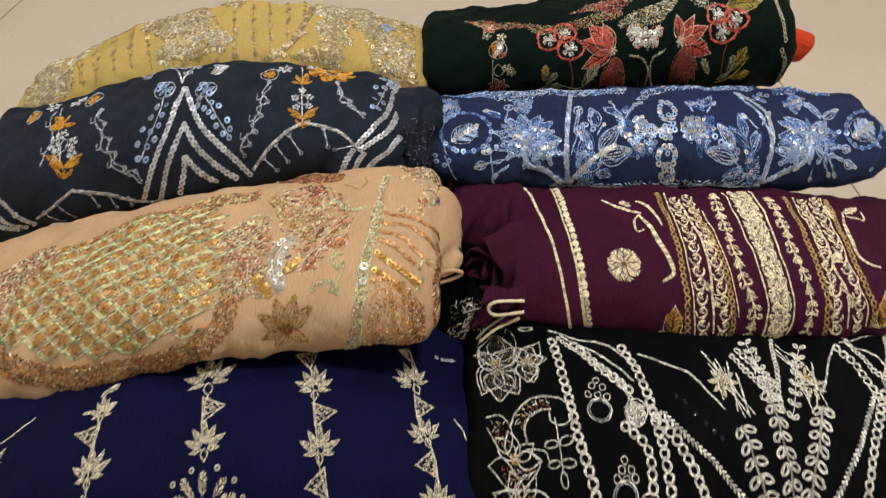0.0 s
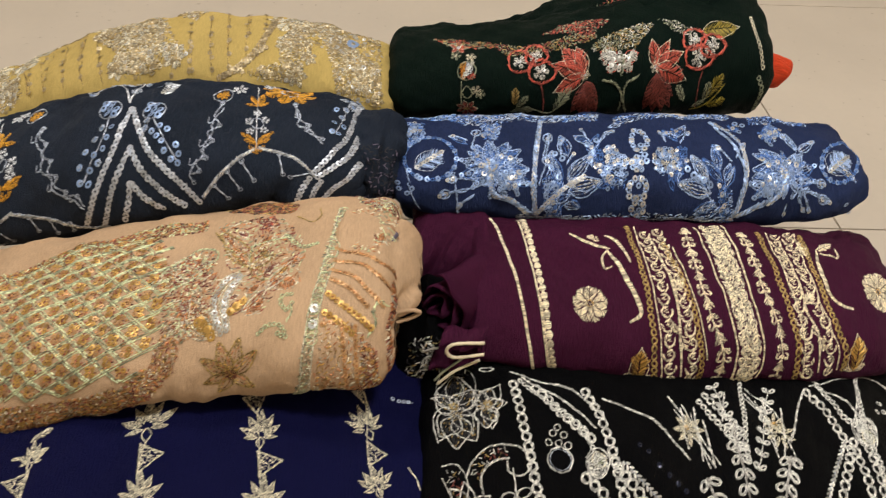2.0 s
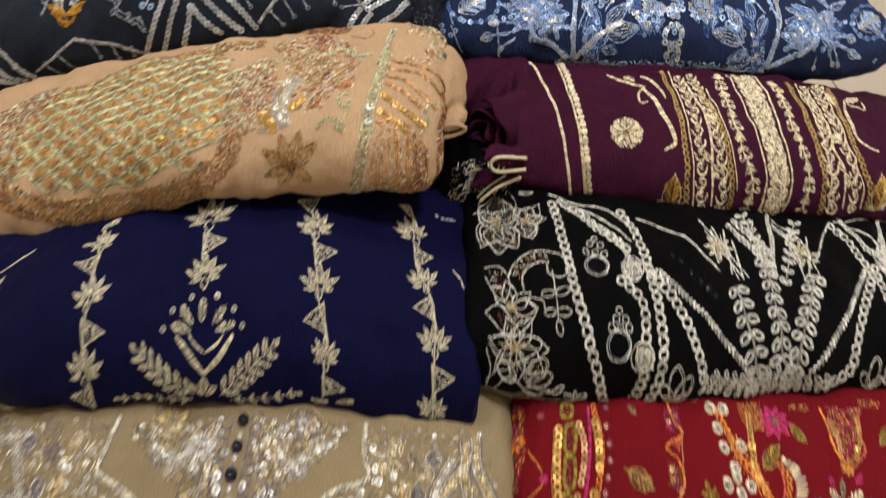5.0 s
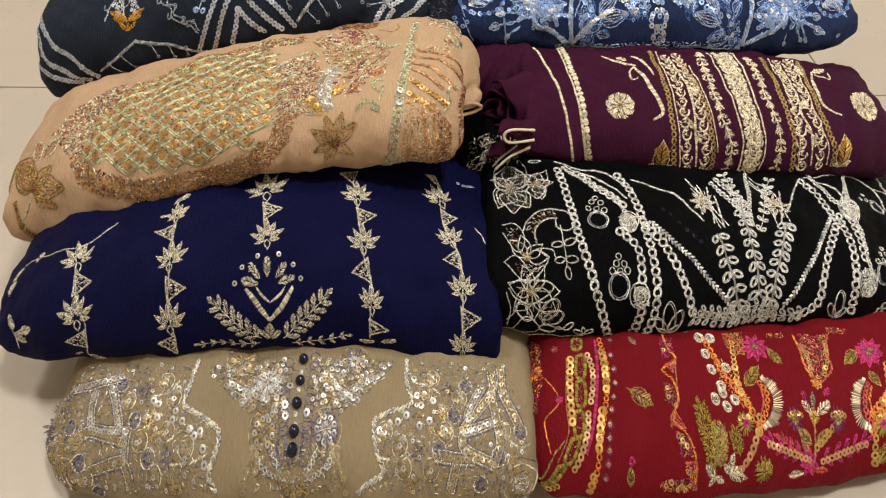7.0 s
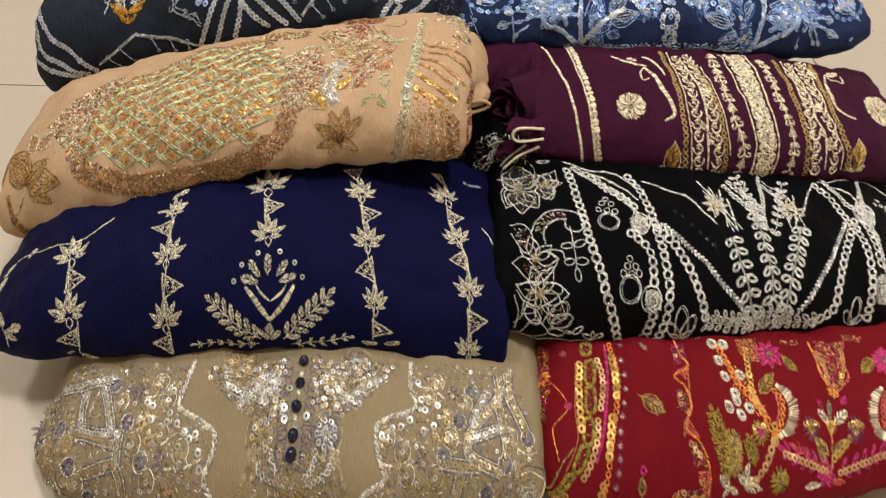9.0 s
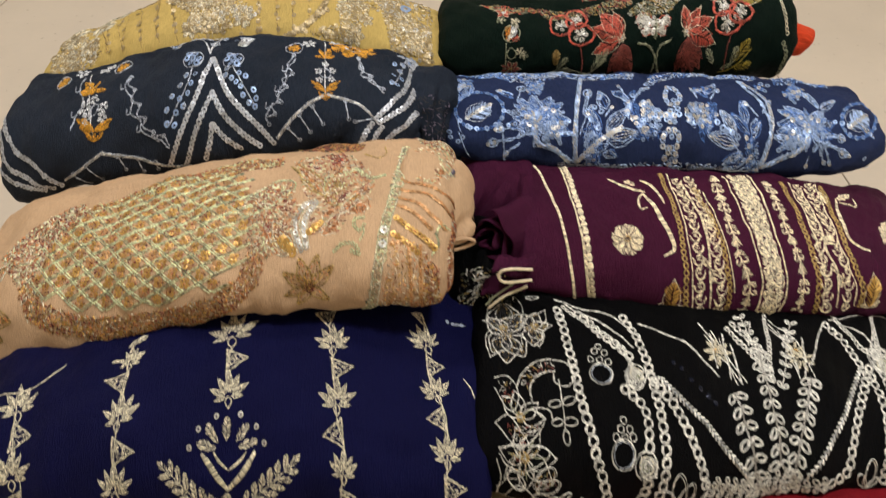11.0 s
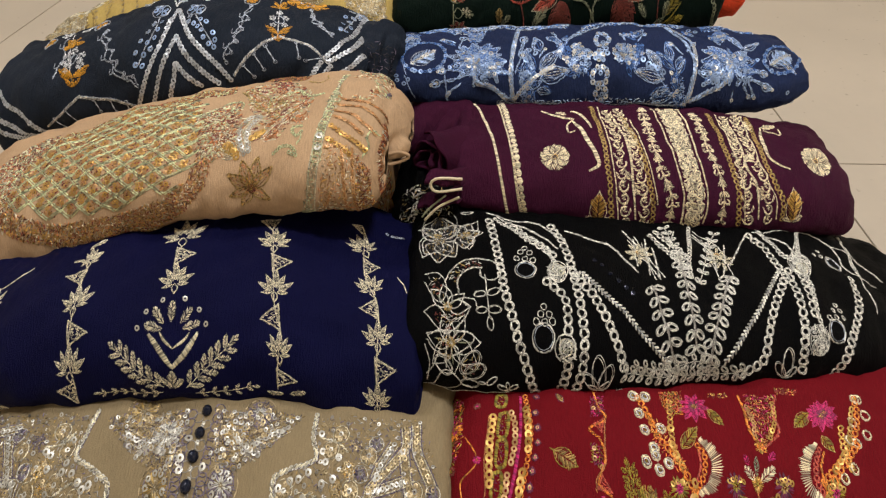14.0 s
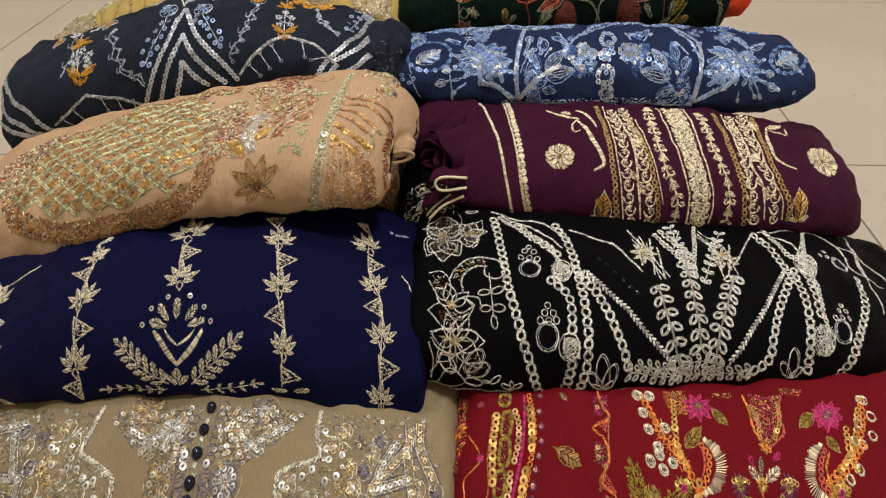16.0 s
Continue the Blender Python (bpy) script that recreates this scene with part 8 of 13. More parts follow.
work("peach", "flower_motif", (w_petals, (-91.1, 1.3), [(-107.0, 13.0), (-97.5, 20.5), (-86.0, 21.5), (-76.5, 14.5), (-106.5, -3.0), (-99.0, -12.0), (-79.0, -8.0)], 0.42, ['gold', 'copper', 'antique'], 'antique'), (w_disc, (-91.1, 1.3), (-87.3, 1.3), 'maroon'))
work("peach", "plume_motif", (w_double, [(-96.4, 24.6), (-100.7, 35.7), (-101.7, 45.8), (-97.9, 54.8), (-91.8, 58.4)], 5.0, 'champagne', 'foil_silver', 1.6), (w_double, [(-93.4, 25.8), (-95.7, 35.5), (-95.7, 46.2), (-91.8, 56.0)], 3.5, 'champagne', 'foil_silver', 1.5))
work("peach", "plume_motif", (w_seqs, [(-109.6, 31.2), (-105.7, 27.1), (-101.7, 23.5)], 2.3, 'foil_gold'), (w_seqs, [(-107.7, 32.1), (-103.6, 27.5), (-101.4, 25.1)], 2.2, 'foil_gold'), (w_leaf, (-100.0, 21.8), (-111.6, 32.9), 0.4, 'antique', 'copper'))
work("peach", "leaf_motif", (w_seqs, [(-92.5, 35.2), (-89.8, 38.4), (-86.5, 41.2)], 2.2, 'foil_gold'), (w_leaf, (-92.9, 33.6), (-84.9, 43.1), 0.45, 'gold', 'maroon'))
work("peach", "leaf_motif", (w_leaf, (-84.8, 33.3), (-74.9, 41.5), 0.5, 'copper', 'champagne'))
work("peach", "leaf_motif", (w_leaf, (-72.9, 50.5), (-56.8, 47.9), 0.5, 'copper', 'champagne'))
work("peach", "leaf_motif", (w_leaf, (-77.8, 54.0), (-73.0, 62.5), 0.5, 'maroon', 'champagne'))
work("peach", "leaf_motif", (w_leaf, (-66.8, 59.0), (-56.8, 64.5), 0.5, 'copper', 'champagne'))
work("peach", "leaf_motif", (w_leaf, (-85.6, 44.9), (-78.8, 51.1), 0.5, 'copper', 'champagne'))
work("peach", "leaf_motif", (w_leaf, (-76.8, 66.9), (-80.9, 74.9), 0.5, 'antique', 'champagne'))
work("peach", "leaf_motif", (w_leaf, (-91.8, 88.0), (-97.9, 90.8), 0.5, 'maroon', 'champagne'))
work("peach", "leaf_motif", (w_leaf, (-84.8, 78.6), (-75.8, 84.6), 0.5, 'copper', 'champagne'))
work("peach", "leaf_motif", (w_leaf, (-94.7, 42.4), (-89.8, 45.1), 0.5, 'maroon', 'champagne'))
work("peach", "leaf_motif", (w_leaf, (-69.4, 54.9), (-62.8, 59.0), 0.5, 'gold', 'champagne'))
work("peach", "flower_motif", (w_petals, (-81.5, 96.4), [(-87.6, 103.6), (-80.8, 108.2), (-75.5, 96.8), (-79.2, 90.5), (-83.9, 91.7)], 0.6, ['copper', 'coral', 'champagne'], 'maroon'))
work("peach", "top_garland", (w_fill, [(-115.1, 137.9), (-96.5, 140.5), (-78.1, 139.1), (-65.6, 124.8), (-67.9, 113.2), (-81.8, 112.4), (-97.8, 116.0)], 1.2, ['maroon', 'copper', 'antique', 'blackthread'], 2.6, 0.6))
work("peach", "scroll_line", (w_cord, [(-112.7, 94.1), (-99.8, 75.7), (-90.2, 65.4), (-85.1, 62.0)], 1.3, 'antique'), (w_cord, [(-109.5, 96.6), (-99.6, 81.0), (-90.8, 68.6)], 1.0, 'copper'), (w_cord, [(-87.9, 67.6), (-87.5, 77.8), (-76.8, 80.5), (-67.6, 81.6)], 1.3, 'palegreen'))
work("peach", "scroll_line", (w_chain, [(-67.8, 83.1), (-62.8, 76.9), (-55.9, 71.4), (-48.9, 73.0)], 1.3, 'palegreen'), (w_cord, [(-64.8, 105.0), (-54.8, 93.5), (-49.8, 98.6), (-51.1, 110.1)], 0.9, 'antique'))
work("peach", "scroll_line", (w_chain, [(-60.0, 41.8), (-64.8, 41.2), (-64.8, 36.4), (-60.8, 32.7), (-58.8, 36.4)], 1.2, 'palegreen'), (w_cord, [(-58.8, 35.1), (-58.8, 30.2), (-60.8, 27.2)], 1.2, 'palegreen'))
work("peach", "scroll_line", (w_chain, [(-75.9, 22.6), (-70.8, 25.9), (-63.8, 25.2), (-60.8, 19.8), (-65.1, 21.7)], 1.2, 'palegreen'), (w_chain, [(-87.1, -74.3), (-79.9, -65.1), (-76.1, -37.9), (-88.6, -67.2)], 1.1, 'palegreen'), (w_chain, [(-83.9, -79.3), (-79.5, -68.1), (-77.8, -75.0)], 1.3, 'palegreen'))
work("peach", "leaf_motif", (w_fill, [(-144.7, 61.4), (-131.6, 73.7), (-123.7, 83.0), (-107.7, 76.9), (-107.9, 67.3), (-119.4, 59.1), (-129.7, 52.4), (-142.0, 54.9)], 1.9, ['palegreen', 'copper', 'champagne', 'maroon'], 2.4, 0.55), (w_cord, [(-143.6, 59.5), (-131.1, 72.5), (-121.5, 82.3), (-107.7, 76.6), (-111.6, 64.4), (-126.6, 54.1), (-139.8, 54.4)], 1.2, 'palegreen'))
work("peach", "leaf_motif", (w_fill, [(-122.7, 43.9), (-112.0, 47.4), (-103.5, 39.5), (-108.8, 33.4), (-119.6, 35.0)], 1.3, ['copper', 'maroon', 'champagne'], 2.2, 0.55), (w_fill, [(-130.6, 33.3), (-117.0, 32.8), (-110.7, 24.5), (-118.7, 22.2)], 1.3, ['copper', 'palegreen', 'champagne'], 2.2, 0.55))
work("peach", "border_band", (w_rings, [(-36.9, 107.3), (-37.6, 95.8), (-37.9, 87.9), (-38.6, 80.5), (-38.9, 72.0), (-39.0, 65.6), (-40.7, 60.2), (-41.9, 54.9), (-42.7, 49.9), (-43.6, 45.4), (-44.8, 40.8), (-45.2, 37.1)], 3.0, 'palegreen', 1.0), (w_rings, [(-46.2, 32.8), (-46.9, 28.9), (-46.9, 24.8), (-46.9, 21.0), (-46.9, 17.1), (-58.1, -50.1), (-64.1, -75.3), (-54.7, -29.9), (-57.8, -43.6)], 3.2, 'palegreen', 1.0), (w_cord, [(-39.0, 110.2), (-41.9, 69.2), (-45.9, 46.7), (-48.9, 31.4), (-62.6, -66.6), (-76.8, -100.8)], 1.0, 'champagne'), (w_cord, [(-33.4, 104.7), (-36.5, 67.4), (-40.9, 44.3), (-43.4, 31.1), (-53.6, -44.3), (-53.8, -39.3)], 1.0, 'champagne'), (w_dots, [(-46.2, 32.8), (-46.6, 24.8)], 2.6, 'foil_silver'), (w_fill, [(-38.7, 110.4), (-33.9, 104.5), (-43.4, 31.1), (-55.7, -47.3), (-71.9, -87.8), (-48.0, 31.2)], 1.5, ['palegreen', 'sage', 'champagne'], 2, 0.5))
work("peach", "sequin_line", (w_cord, [(-36.8, 68.7), (-22.5, 65.4), (-11.2, 58.1), (-3.0, 58.8)], 1.4, 'copper'), (w_seqs, [(-36.8, 68.7), (-22.5, 65.4), (-11.2, 58.1), (-3.0, 58.8)], 1.35, 'foil_peach'))
work("peach", "sequin_line", (w_cord, [(-37.1, 60.4), (-23.3, 58.0), (-12.1, 48.8), (-3.0, 42.6)], 1.4, 'copper'), (w_seqs, [(-37.1, 60.4), (-23.3, 58.0), (-12.1, 48.8), (-3.0, 42.6)], 1.35, 'foil_peach'))
work("peach", "sequin_line", (w_cord, [(-37.9, 54.2), (-25.9, 49.6), (-16.0, 39.4), (-9.5, 32.0)], 1.4, 'copper'), (w_seqs, [(-37.9, 54.2), (-25.9, 49.6), (-16.0, 39.4), (-9.5, 32.0)], 1.35, 'foil_peach'))
work("peach", "sequin_line", (w_cord, [(-37.9, 47.9), (-26.9, 42.0), (-17.0, 31.9)], 1.4, 'copper'), (w_seqs, [(-37.9, 47.9), (-26.9, 42.0), (-17.0, 31.9)], 1.35, 'foil_peach'))
work("peach", "sequin_line", (w_cord, [(-39.0, 39.8), (-31.0, 33.9), (-21.9, 27.4), (-14.4, 20.9)], 1.4, 'copper'), (w_seqs, [(-39.0, 39.8), (-31.0, 33.9), (-21.9, 27.4), (-14.4, 20.9)], 1.9, 'foil_gold'))
work("peach", "sequin_line", (w_cord, [(-40.3, 30.1), (-31.9, 24.7), (-24.8, 19.0)], 1.4, 'copper'), (w_seqs, [(-40.3, 30.1), (-31.9, 24.7), (-24.8, 19.0)], 1.9, 'foil_gold'))
work("peach", "sequin_line", (w_cord, [(-41.5, 24.5), (-29.9, 18.5), (-26.2, -58.0), (-16.2, -57.5)], 1.4, 'copper'), (w_seqs, [(-41.5, 24.5), (-29.9, 18.5), (-26.2, -58.0), (-16.2, -57.5)], 1.35, 'foil_peach'))
work("peach", "sequin_line", (w_cord, [(-50.8, -50.4), (-45.7, -79.6), (-29.2, -49.4)], 1.4, 'copper'), (w_seqs, [(-50.8, -50.4), (-45.7, -79.6), (-29.2, -49.4)], 1.35, 'foil_peach'))
work("peach", "sequin_line", (w_cord, [(-56.1, -67.0), (-44.5, -44.6), (-40.4, -65.1)], 1.4, 'copper'), (w_seqs, [(-56.1, -67.0), (-44.5, -44.6), (-40.4, -65.1)], 1.35, 'foil_peach'))
work("peach", "sequin_line", (w_cord, [(-23.0, 22.0), (-19.3, -55.9), (-9.0, -52.2)], 1.4, 'copper'), (w_seqs, [(-23.0, 22.0), (-19.3, -55.9), (-9.0, -52.2)], 1.35, 'foil_peach'))
work("peach", "sequin_line", (w_cord, [(-50.9, -37.4), (-37.7, -6.0)], 1.4, 'copper'), (w_seqs, [(-50.9, -37.4), (-37.7, -6.0)], 1.35, 'foil_peach'))
work("peach", "copper_patch", (w_fill, [(-3.6, 72.7), (-3.0, 70.7), (-3.0, 47.7), (-3.8, -85.1), (-6.0, 30.1), (-5.0, 40.6), (-3.0, 56.3)], 1.1, ['copper', 'maroon', 'champagne', 'copper'], 2.4, 0.55))
work("peach", "copper_patch", (w_fill, [(-19.5, 18.6), (-11.6, 8.9), (-3.0, -93.6), (-3.0, -103.9), (-12.9, -103.2), (-23.6, -64.4)], 1.3, ['copper', 'gold', 'champagne', 'maroon'], 2.4, 0.55))
work("peach", "copper_patch", (w_fill, [(-31.9, 130.9), (-15.3, 137.8), (-6.7, 140.1), (-3.0, 140.4), (-3.0, 115.1), (-13.2, 103.1), (-26.4, 118.3)], 1.3, ['copper', 'maroon', 'champagne', 'palegreen'], 2.4, 0.55))
work("peach", "copper_patch", (w_fill, [(-30.9, 73.2), (-18.0, 75.1), (-5.0, 79.2), (-5.0, 71.8), (-17.0, 67.1), (-29.4, 69.3)], 1.8, ['copper', 'champagne', 'palegreen'], 2.4, 0.55))
work("peach", "leaf_motif", (w_leaf, (-23.9, 73.8), (-25.6, 93.2), 0.3, 'rust', 'copper'), (w_leaf, (-15.0, 72.6), (-18.0, 83.0), 0.35, 'rust', 'copper'), (w_leaf, (-13.0, 73.2), (-11.0, 84.7), 0.3, 'copper', 'palegreen'), (w_loops, (-15.0, 92.3), (-11.2, 92.3), 5, 'palegreen', 0.6))
work("peach", "scroll_line", (w_cord, [(-16.0, 16.8), (-12.0, 23.0), (-13.7, 29.3), (-11.0, 34.3), (-7.3, 32.3)], 1.6, 'palegreen'), (w_cord, [(-5.3, 105.5), (-3.0, 104.8), (-6.0, 82.8)], 1.2, 'greyviolet'), (w_cord, [(-30.9, 102.4), (-22.2, 95.6), (-15.5, 106.0), (-8.0, 106.3)], 1.2, 'copper'))
work("peach", "sequin_cluster", (w_dots, [(-10.0, -50.9), (-11.4, -46.7), (-6.8, -26.7), (-10.6, -40.3), (-8.8, -48.2)], 2.3, 'foil_gold'))
work("peach", "needle_work", (w_fill, [(-112.7, 101.5), (-88.6, 108.8), (-72.3, 103.0), (-53.9, 70.0), (-56.8, 43.9), (-67.9, 47.0), (-75.5, 30.4), (-91.7, 48.6), (-102.0, 70.6)], 2.5, ['copper', 'champagne', 'maroon', 'palegreen'], 2.8, 0.6))
work("peach", "needle_work", (w_fill, [(-122.1, 51.5), (-106.7, 61.6), (-97.9, 54.8), (-99.0, 30.9), (-110.7, 25.9), (-123.3, 35.5)], 2.0, ['copper', 'champagne', 'maroon', 'palegreen'], 2.6, 0.6))
work("peach", "needle_work", (w_fill, [(-32.9, 102.6), (-3.0, 137.7), (-3.0, 70.7), (-17.0, 64.5), (-34.9, 75.5)], 3.0, ['copper', 'champagne', 'palegreen'], 2.8, 0.55))
work("peach", "needle_work", (w_fill, [(-40.9, 27.8), (-20.0, 23.4), (-8.0, -102.4), (-19.2, -24.1), (-52.4, -46.0)], 2.8, ['copper', 'gold', 'champagne'], 2.8, 0.55))
work("peach", "petal_motif", (w_petals, (-86.5, 63.3), [(-98.8, 78.3), (-107.7, 91.9), (-81.8, 77.9), (-72.5, 69.0), (-76.3, 52.4)], 0.32, ['copper', 'champagne'], 'antique'))
work("peach", "petal_motif", (w_petals, (-100.9, 23.5), [(-118.6, 38.2), (-116.9, 45.3), (-108.2, 25.8), (-118.7, 31.5)], 0.4, ['copper', 'gold'], 'champagne'))
work("peach", "petal_motif", (w_petals, (-74.8, 46.2), [(-86.8, 35.1), (-65.1, 52.1), (-61.7, 61.9)], 0.3, ['copper', 'maroon'], 'champagne'))

# taupe dress: embroidery
# greyviolet and foil_grey: real dark outlines, plus shade painted between the paler cords
work("taupe", "tulle_work", (w_fill, [(-268.0, 65.0), (-183.1, 61.0), (-186.5, 37.0), (-162.9, 23.6), (-166.2, 5.2), (-164.0, -2.1), (-275.2, -8.3), (-293.4, 6.9), (-293.7, 43.6)], 2.9, ['greyviolet', 'tan', 'foil_grey', 'antique', 'silver'], 2.4, 0.5), (w_seqfill, [(-268.0, 65.0), (-183.1, 61.0), (-186.5, 37.0), (-162.9, 23.6), (-166.2, 5.2), (-164.0, -2.1), (-275.2, -8.3), (-293.4, 6.9), (-293.7, 43.6)], 7.5, 1.3, ['foil_tan', 'foil_grey', 'foil_silver']))
work("taupe", "tulle_work", (w_fill, [(-40.2, 65.7), (-39.0, 38.5), (-59.4, 29.2), (-54.0, 5.5), (-65.6, -1.5), (37.0, -6.2), (41.7, 20.0), (35.7, 50.3), (24.9, 68.9)], 2.9, ['greyviolet', 'tan', 'foil_grey', 'antique', 'silver'], 2.4, 0.5), (w_seqfill, [(-40.2, 65.7), (-39.0, 38.5), (-59.4, 29.2), (-54.0, 5.5), (-65.6, -1.5), (37.0, -6.2), (41.7, 20.0), (35.7, 50.3), (24.9, 68.9)], 7.5, 1.3, ['foil_tan', 'foil_grey', 'foil_silver']))
work("taupe", "panel_edge", (w_cord, [(-183.4, 62.9), (-186.2, 49.5), (-187.8, 37.0), (-178.7, 32.4), (-169.2, 27.8), (-162.0, 22.9), (-163.5, 13.1), (-167.2, 5.3), (-163.0, -2.2)], 2.4, 'champagne'), (w_chain, [(-183.4, 62.9), (-186.2, 49.5), (-187.8, 37.0), (-178.7, 32.4), (-169.2, 27.8), (-162.0, 22.9), (-163.5, 13.1), (-167.2, 5.3), (-163.0, -2.2)], 1.6, 'silver'), (w_cord, [(-182.2, 62.0), (-185.1, 48.7), (-186.3, 36.2), (-177.6, 31.8), (-168.1, 27.2), (-160.9, 22.5), (-162.4, 12.6), (-166.1, 4.8), (-162.1, -2.8)], 0.9, 'greyviolet'))
work("taupe", "panel_edge", (w_cord, [(-40.3, 66.8), (-40.0, 51.6), (-36.6, 39.2), (-51.1, 33.8), (-59.9, 29.1), (-59.8, 19.0), (-56.9, 12.2), (-54.0, 6.1), (-63.6, 1.7), (-69.9, -2.0)], 2.4, 'champagne'), (w_chain, [(-40.3, 66.8), (-40.0, 51.6), (-36.6, 39.2), (-51.1, 33.8), (-59.9, 29.1), (-59.8, 19.0), (-56.9, 12.2), (-54.0, 6.1), (-63.6, 1.7), (-69.9, -2.0)], 1.6, 'silver'), (w_cord, [(-39.0, 65.9), (-38.8, 50.9), (-35.3, 38.5), (-49.8, 33.1), (-58.9, 28.5), (-58.7, 18.6), (-55.9, 11.8), (-53.0, 5.6), (-62.6, 0.9), (-68.8, -2.6)], 0.9, 'greyviolet'))
work("taupe", "sequin_branch", (w_double, [(-242.3, 47.9), (-235.2, 36.4), (-230.4, 25.2)], 5.0, 'champagne', 'foil_silver', 1.6), (w_double, [(-242.3, 47.9), (-235.2, 36.4), (-230.4, 25.2)], 6.6, 'greyviolet'))
work("taupe", "sequin_branch", (w_double, [(-254.7, 45.5), (-254.6, 35.3), (-252.3, 24.8)], 5.0, 'champagne', 'foil_silver', 1.6), (w_double, [(-254.7, 45.5), (-254.6, 35.3), (-252.3, 24.8)], 6.6, 'greyviolet'))
work("taupe", "sequin_branch", (w_double, [(-252.3, 24.8), (-239.3, 23.1), (-223.7, 22.8)], 5.0, 'champagne', 'foil_silver', 1.6), (w_double, [(-252.3, 24.8), (-239.3, 23.1), (-223.7, 22.8)], 6.6, 'greyviolet'))
work("taupe", "sequin_branch", (w_double, [(-223.7, 22.8), (-223.4, 16.2), (-224.0, 9.9)], 5.0, 'champagne', 'foil_silver', 1.6), (w_double, [(-223.7, 22.8), (-223.4, 16.2), (-224.0, 9.9)], 6.6, 'greyviolet'))
work("taupe", "sequin_branch", (w_double, [(-224.2, 10.5), (-236.1, 8.0), (-250.4, 3.5)], 5.0, 'champagne', 'foil_tan', 1.6), (w_double, [(-224.2, 10.5), (-236.1, 8.0), (-250.4, 3.5)], 6.6, 'greyviolet'))
work("taupe", "sequin_branch", (w_double, [(-292.1, 32.9), (-285.8, 45.4), (-260.3, 49.0), (-237.5, 54.7)], 5.0, 'champagne', 'foil_silver', 1.6), (w_double, [(-292.1, 32.9), (-285.8, 45.4), (-260.3, 49.0), (-237.5, 54.7)], 6.6, 'greyviolet'))
work("taupe", "sequin_branch", (w_double, [(-224.0, 9.2), (-221.3, 4.2), (-220.3, -2.7)], 5.0, 'champagne', 'foil_tan', 1.6), (w_double, [(-224.0, 9.2), (-221.3, 4.2), (-220.3, -2.7)], 6.6, 'greyviolet'))
work("taupe", "sequin_branch", (w_double, [(-225.0, 19.0), (-242.0, 21.3), (-254.8, 22.7), (-265.1, 15.8)], 5.0, 'champagne', 'foil_tan', 1.6), (w_double, [(-225.0, 19.0), (-242.0, 21.3), (-254.8, 22.7), (-265.1, 15.8)], 6.6, 'greyviolet'))
work("taupe", "sequin_branch", (w_double, [(18.0, 61.2), (18.4, 48.2), (3.7, 32.2), (-2.1, 25.5)], 5.0, 'champagne', 'foil_tan', 1.6), (w_double, [(18.0, 61.2), (18.4, 48.2), (3.7, 32.2), (-2.1, 25.5)], 6.6, 'greyviolet'))
work("taupe", "sequin_branch", (w_double, [(20.1, 30.8), (7.8, 27.4), (-2.1, 25.5)], 5.0, 'champagne', 'foil_silver', 1.6), (w_double, [(20.1, 30.8), (7.8, 27.4), (-2.1, 25.5)], 6.6, 'greyviolet'))
work("taupe", "sequin_branch", (w_double, [(-1.5, 25.5), (-0.9, 17.7), (18.2, 10.3)], 5.0, 'champagne', 'foil_tan', 1.6), (w_double, [(-1.5, 25.5), (-0.9, 17.7), (18.2, 10.3)], 6.6, 'greyviolet'))
work("taupe", "sequin_branch", (w_double, [(11.5, 51.1), (3.8, 38.5), (1.3, 31.7)], 5.0, 'champagne', 'foil_silver', 1.6), (w_double, [(11.5, 51.1), (3.8, 38.5), (1.3, 31.7)], 6.6, 'greyviolet'))
work("taupe", "sequin_branch", (w_double, [(24.5, 63.7), (26.6, 46.3), (37.6, 27.3)], 5.0, 'champagne', 'foil_tan', 1.6), (w_double, [(24.5, 63.7), (26.6, 46.3), (37.6, 27.3)], 6.6, 'greyviolet'))
work("taupe", "sequin_branch", (w_double, [(-4.9, 13.4), (-7.7, 6.4), (-9.9, -1.7)], 5.0, 'champagne', 'foil_tan', 1.6), (w_double, [(-4.9, 13.4), (-7.7, 6.4), (-9.9, -1.7)], 6.6, 'greyviolet'))
work("taupe", "sequin_branch", (w_double, [(17.8, 48.2), (20.2, 34.3), (23.1, 20.5), (18.2, 10.3)], 5.0, 'champagne', 'foil_tan', 1.6), (w_double, [(17.8, 48.2), (20.2, 34.3), (23.1, 20.5), (18.2, 10.3)], 6.6, 'greyviolet'))
work("taupe", "sequin_branch", (w_double, [(5.7, 12.7), (-7.8, 13.4), (-20.8, 14.6)], 5.0, 'champagne', 'foil_tan', 1.6), (w_double, [(5.7, 12.7), (-7.8, 13.4), (-20.8, 14.6)], 6.6, 'greyviolet'))
work("taupe", "violet_disc", (w_disc, (-235.5, 50.0), (-230.6, 49.5), 'greyviolet'), (w_rings, [(-235.5, 50.0)], 4.6, 'silver', 0.9), (w_disc, (-235.5, 50.0), (-233.5, 49.9), 'foil_grey'))
work("taupe", "violet_disc", (w_disc, (-219.3, 28.6), (-214.9, 28.4), 'greyviolet'), (w_rings, [(-219.3, 28.6)], 4.6, 'silver', 0.9), (w_disc, (-219.3, 28.6), (-217.1, 28.4), 'foil_grey'))
work("taupe", "violet_disc", (w_disc, (-268.7, 25.1), (-263.9, 25.1), 'greyviolet'), (w_rings, [(-268.7, 25.1)], 4.6, 'silver', 0.9), (w_disc, (-268.7, 25.1), (-266.1, 25.1), 'foil_grey'))
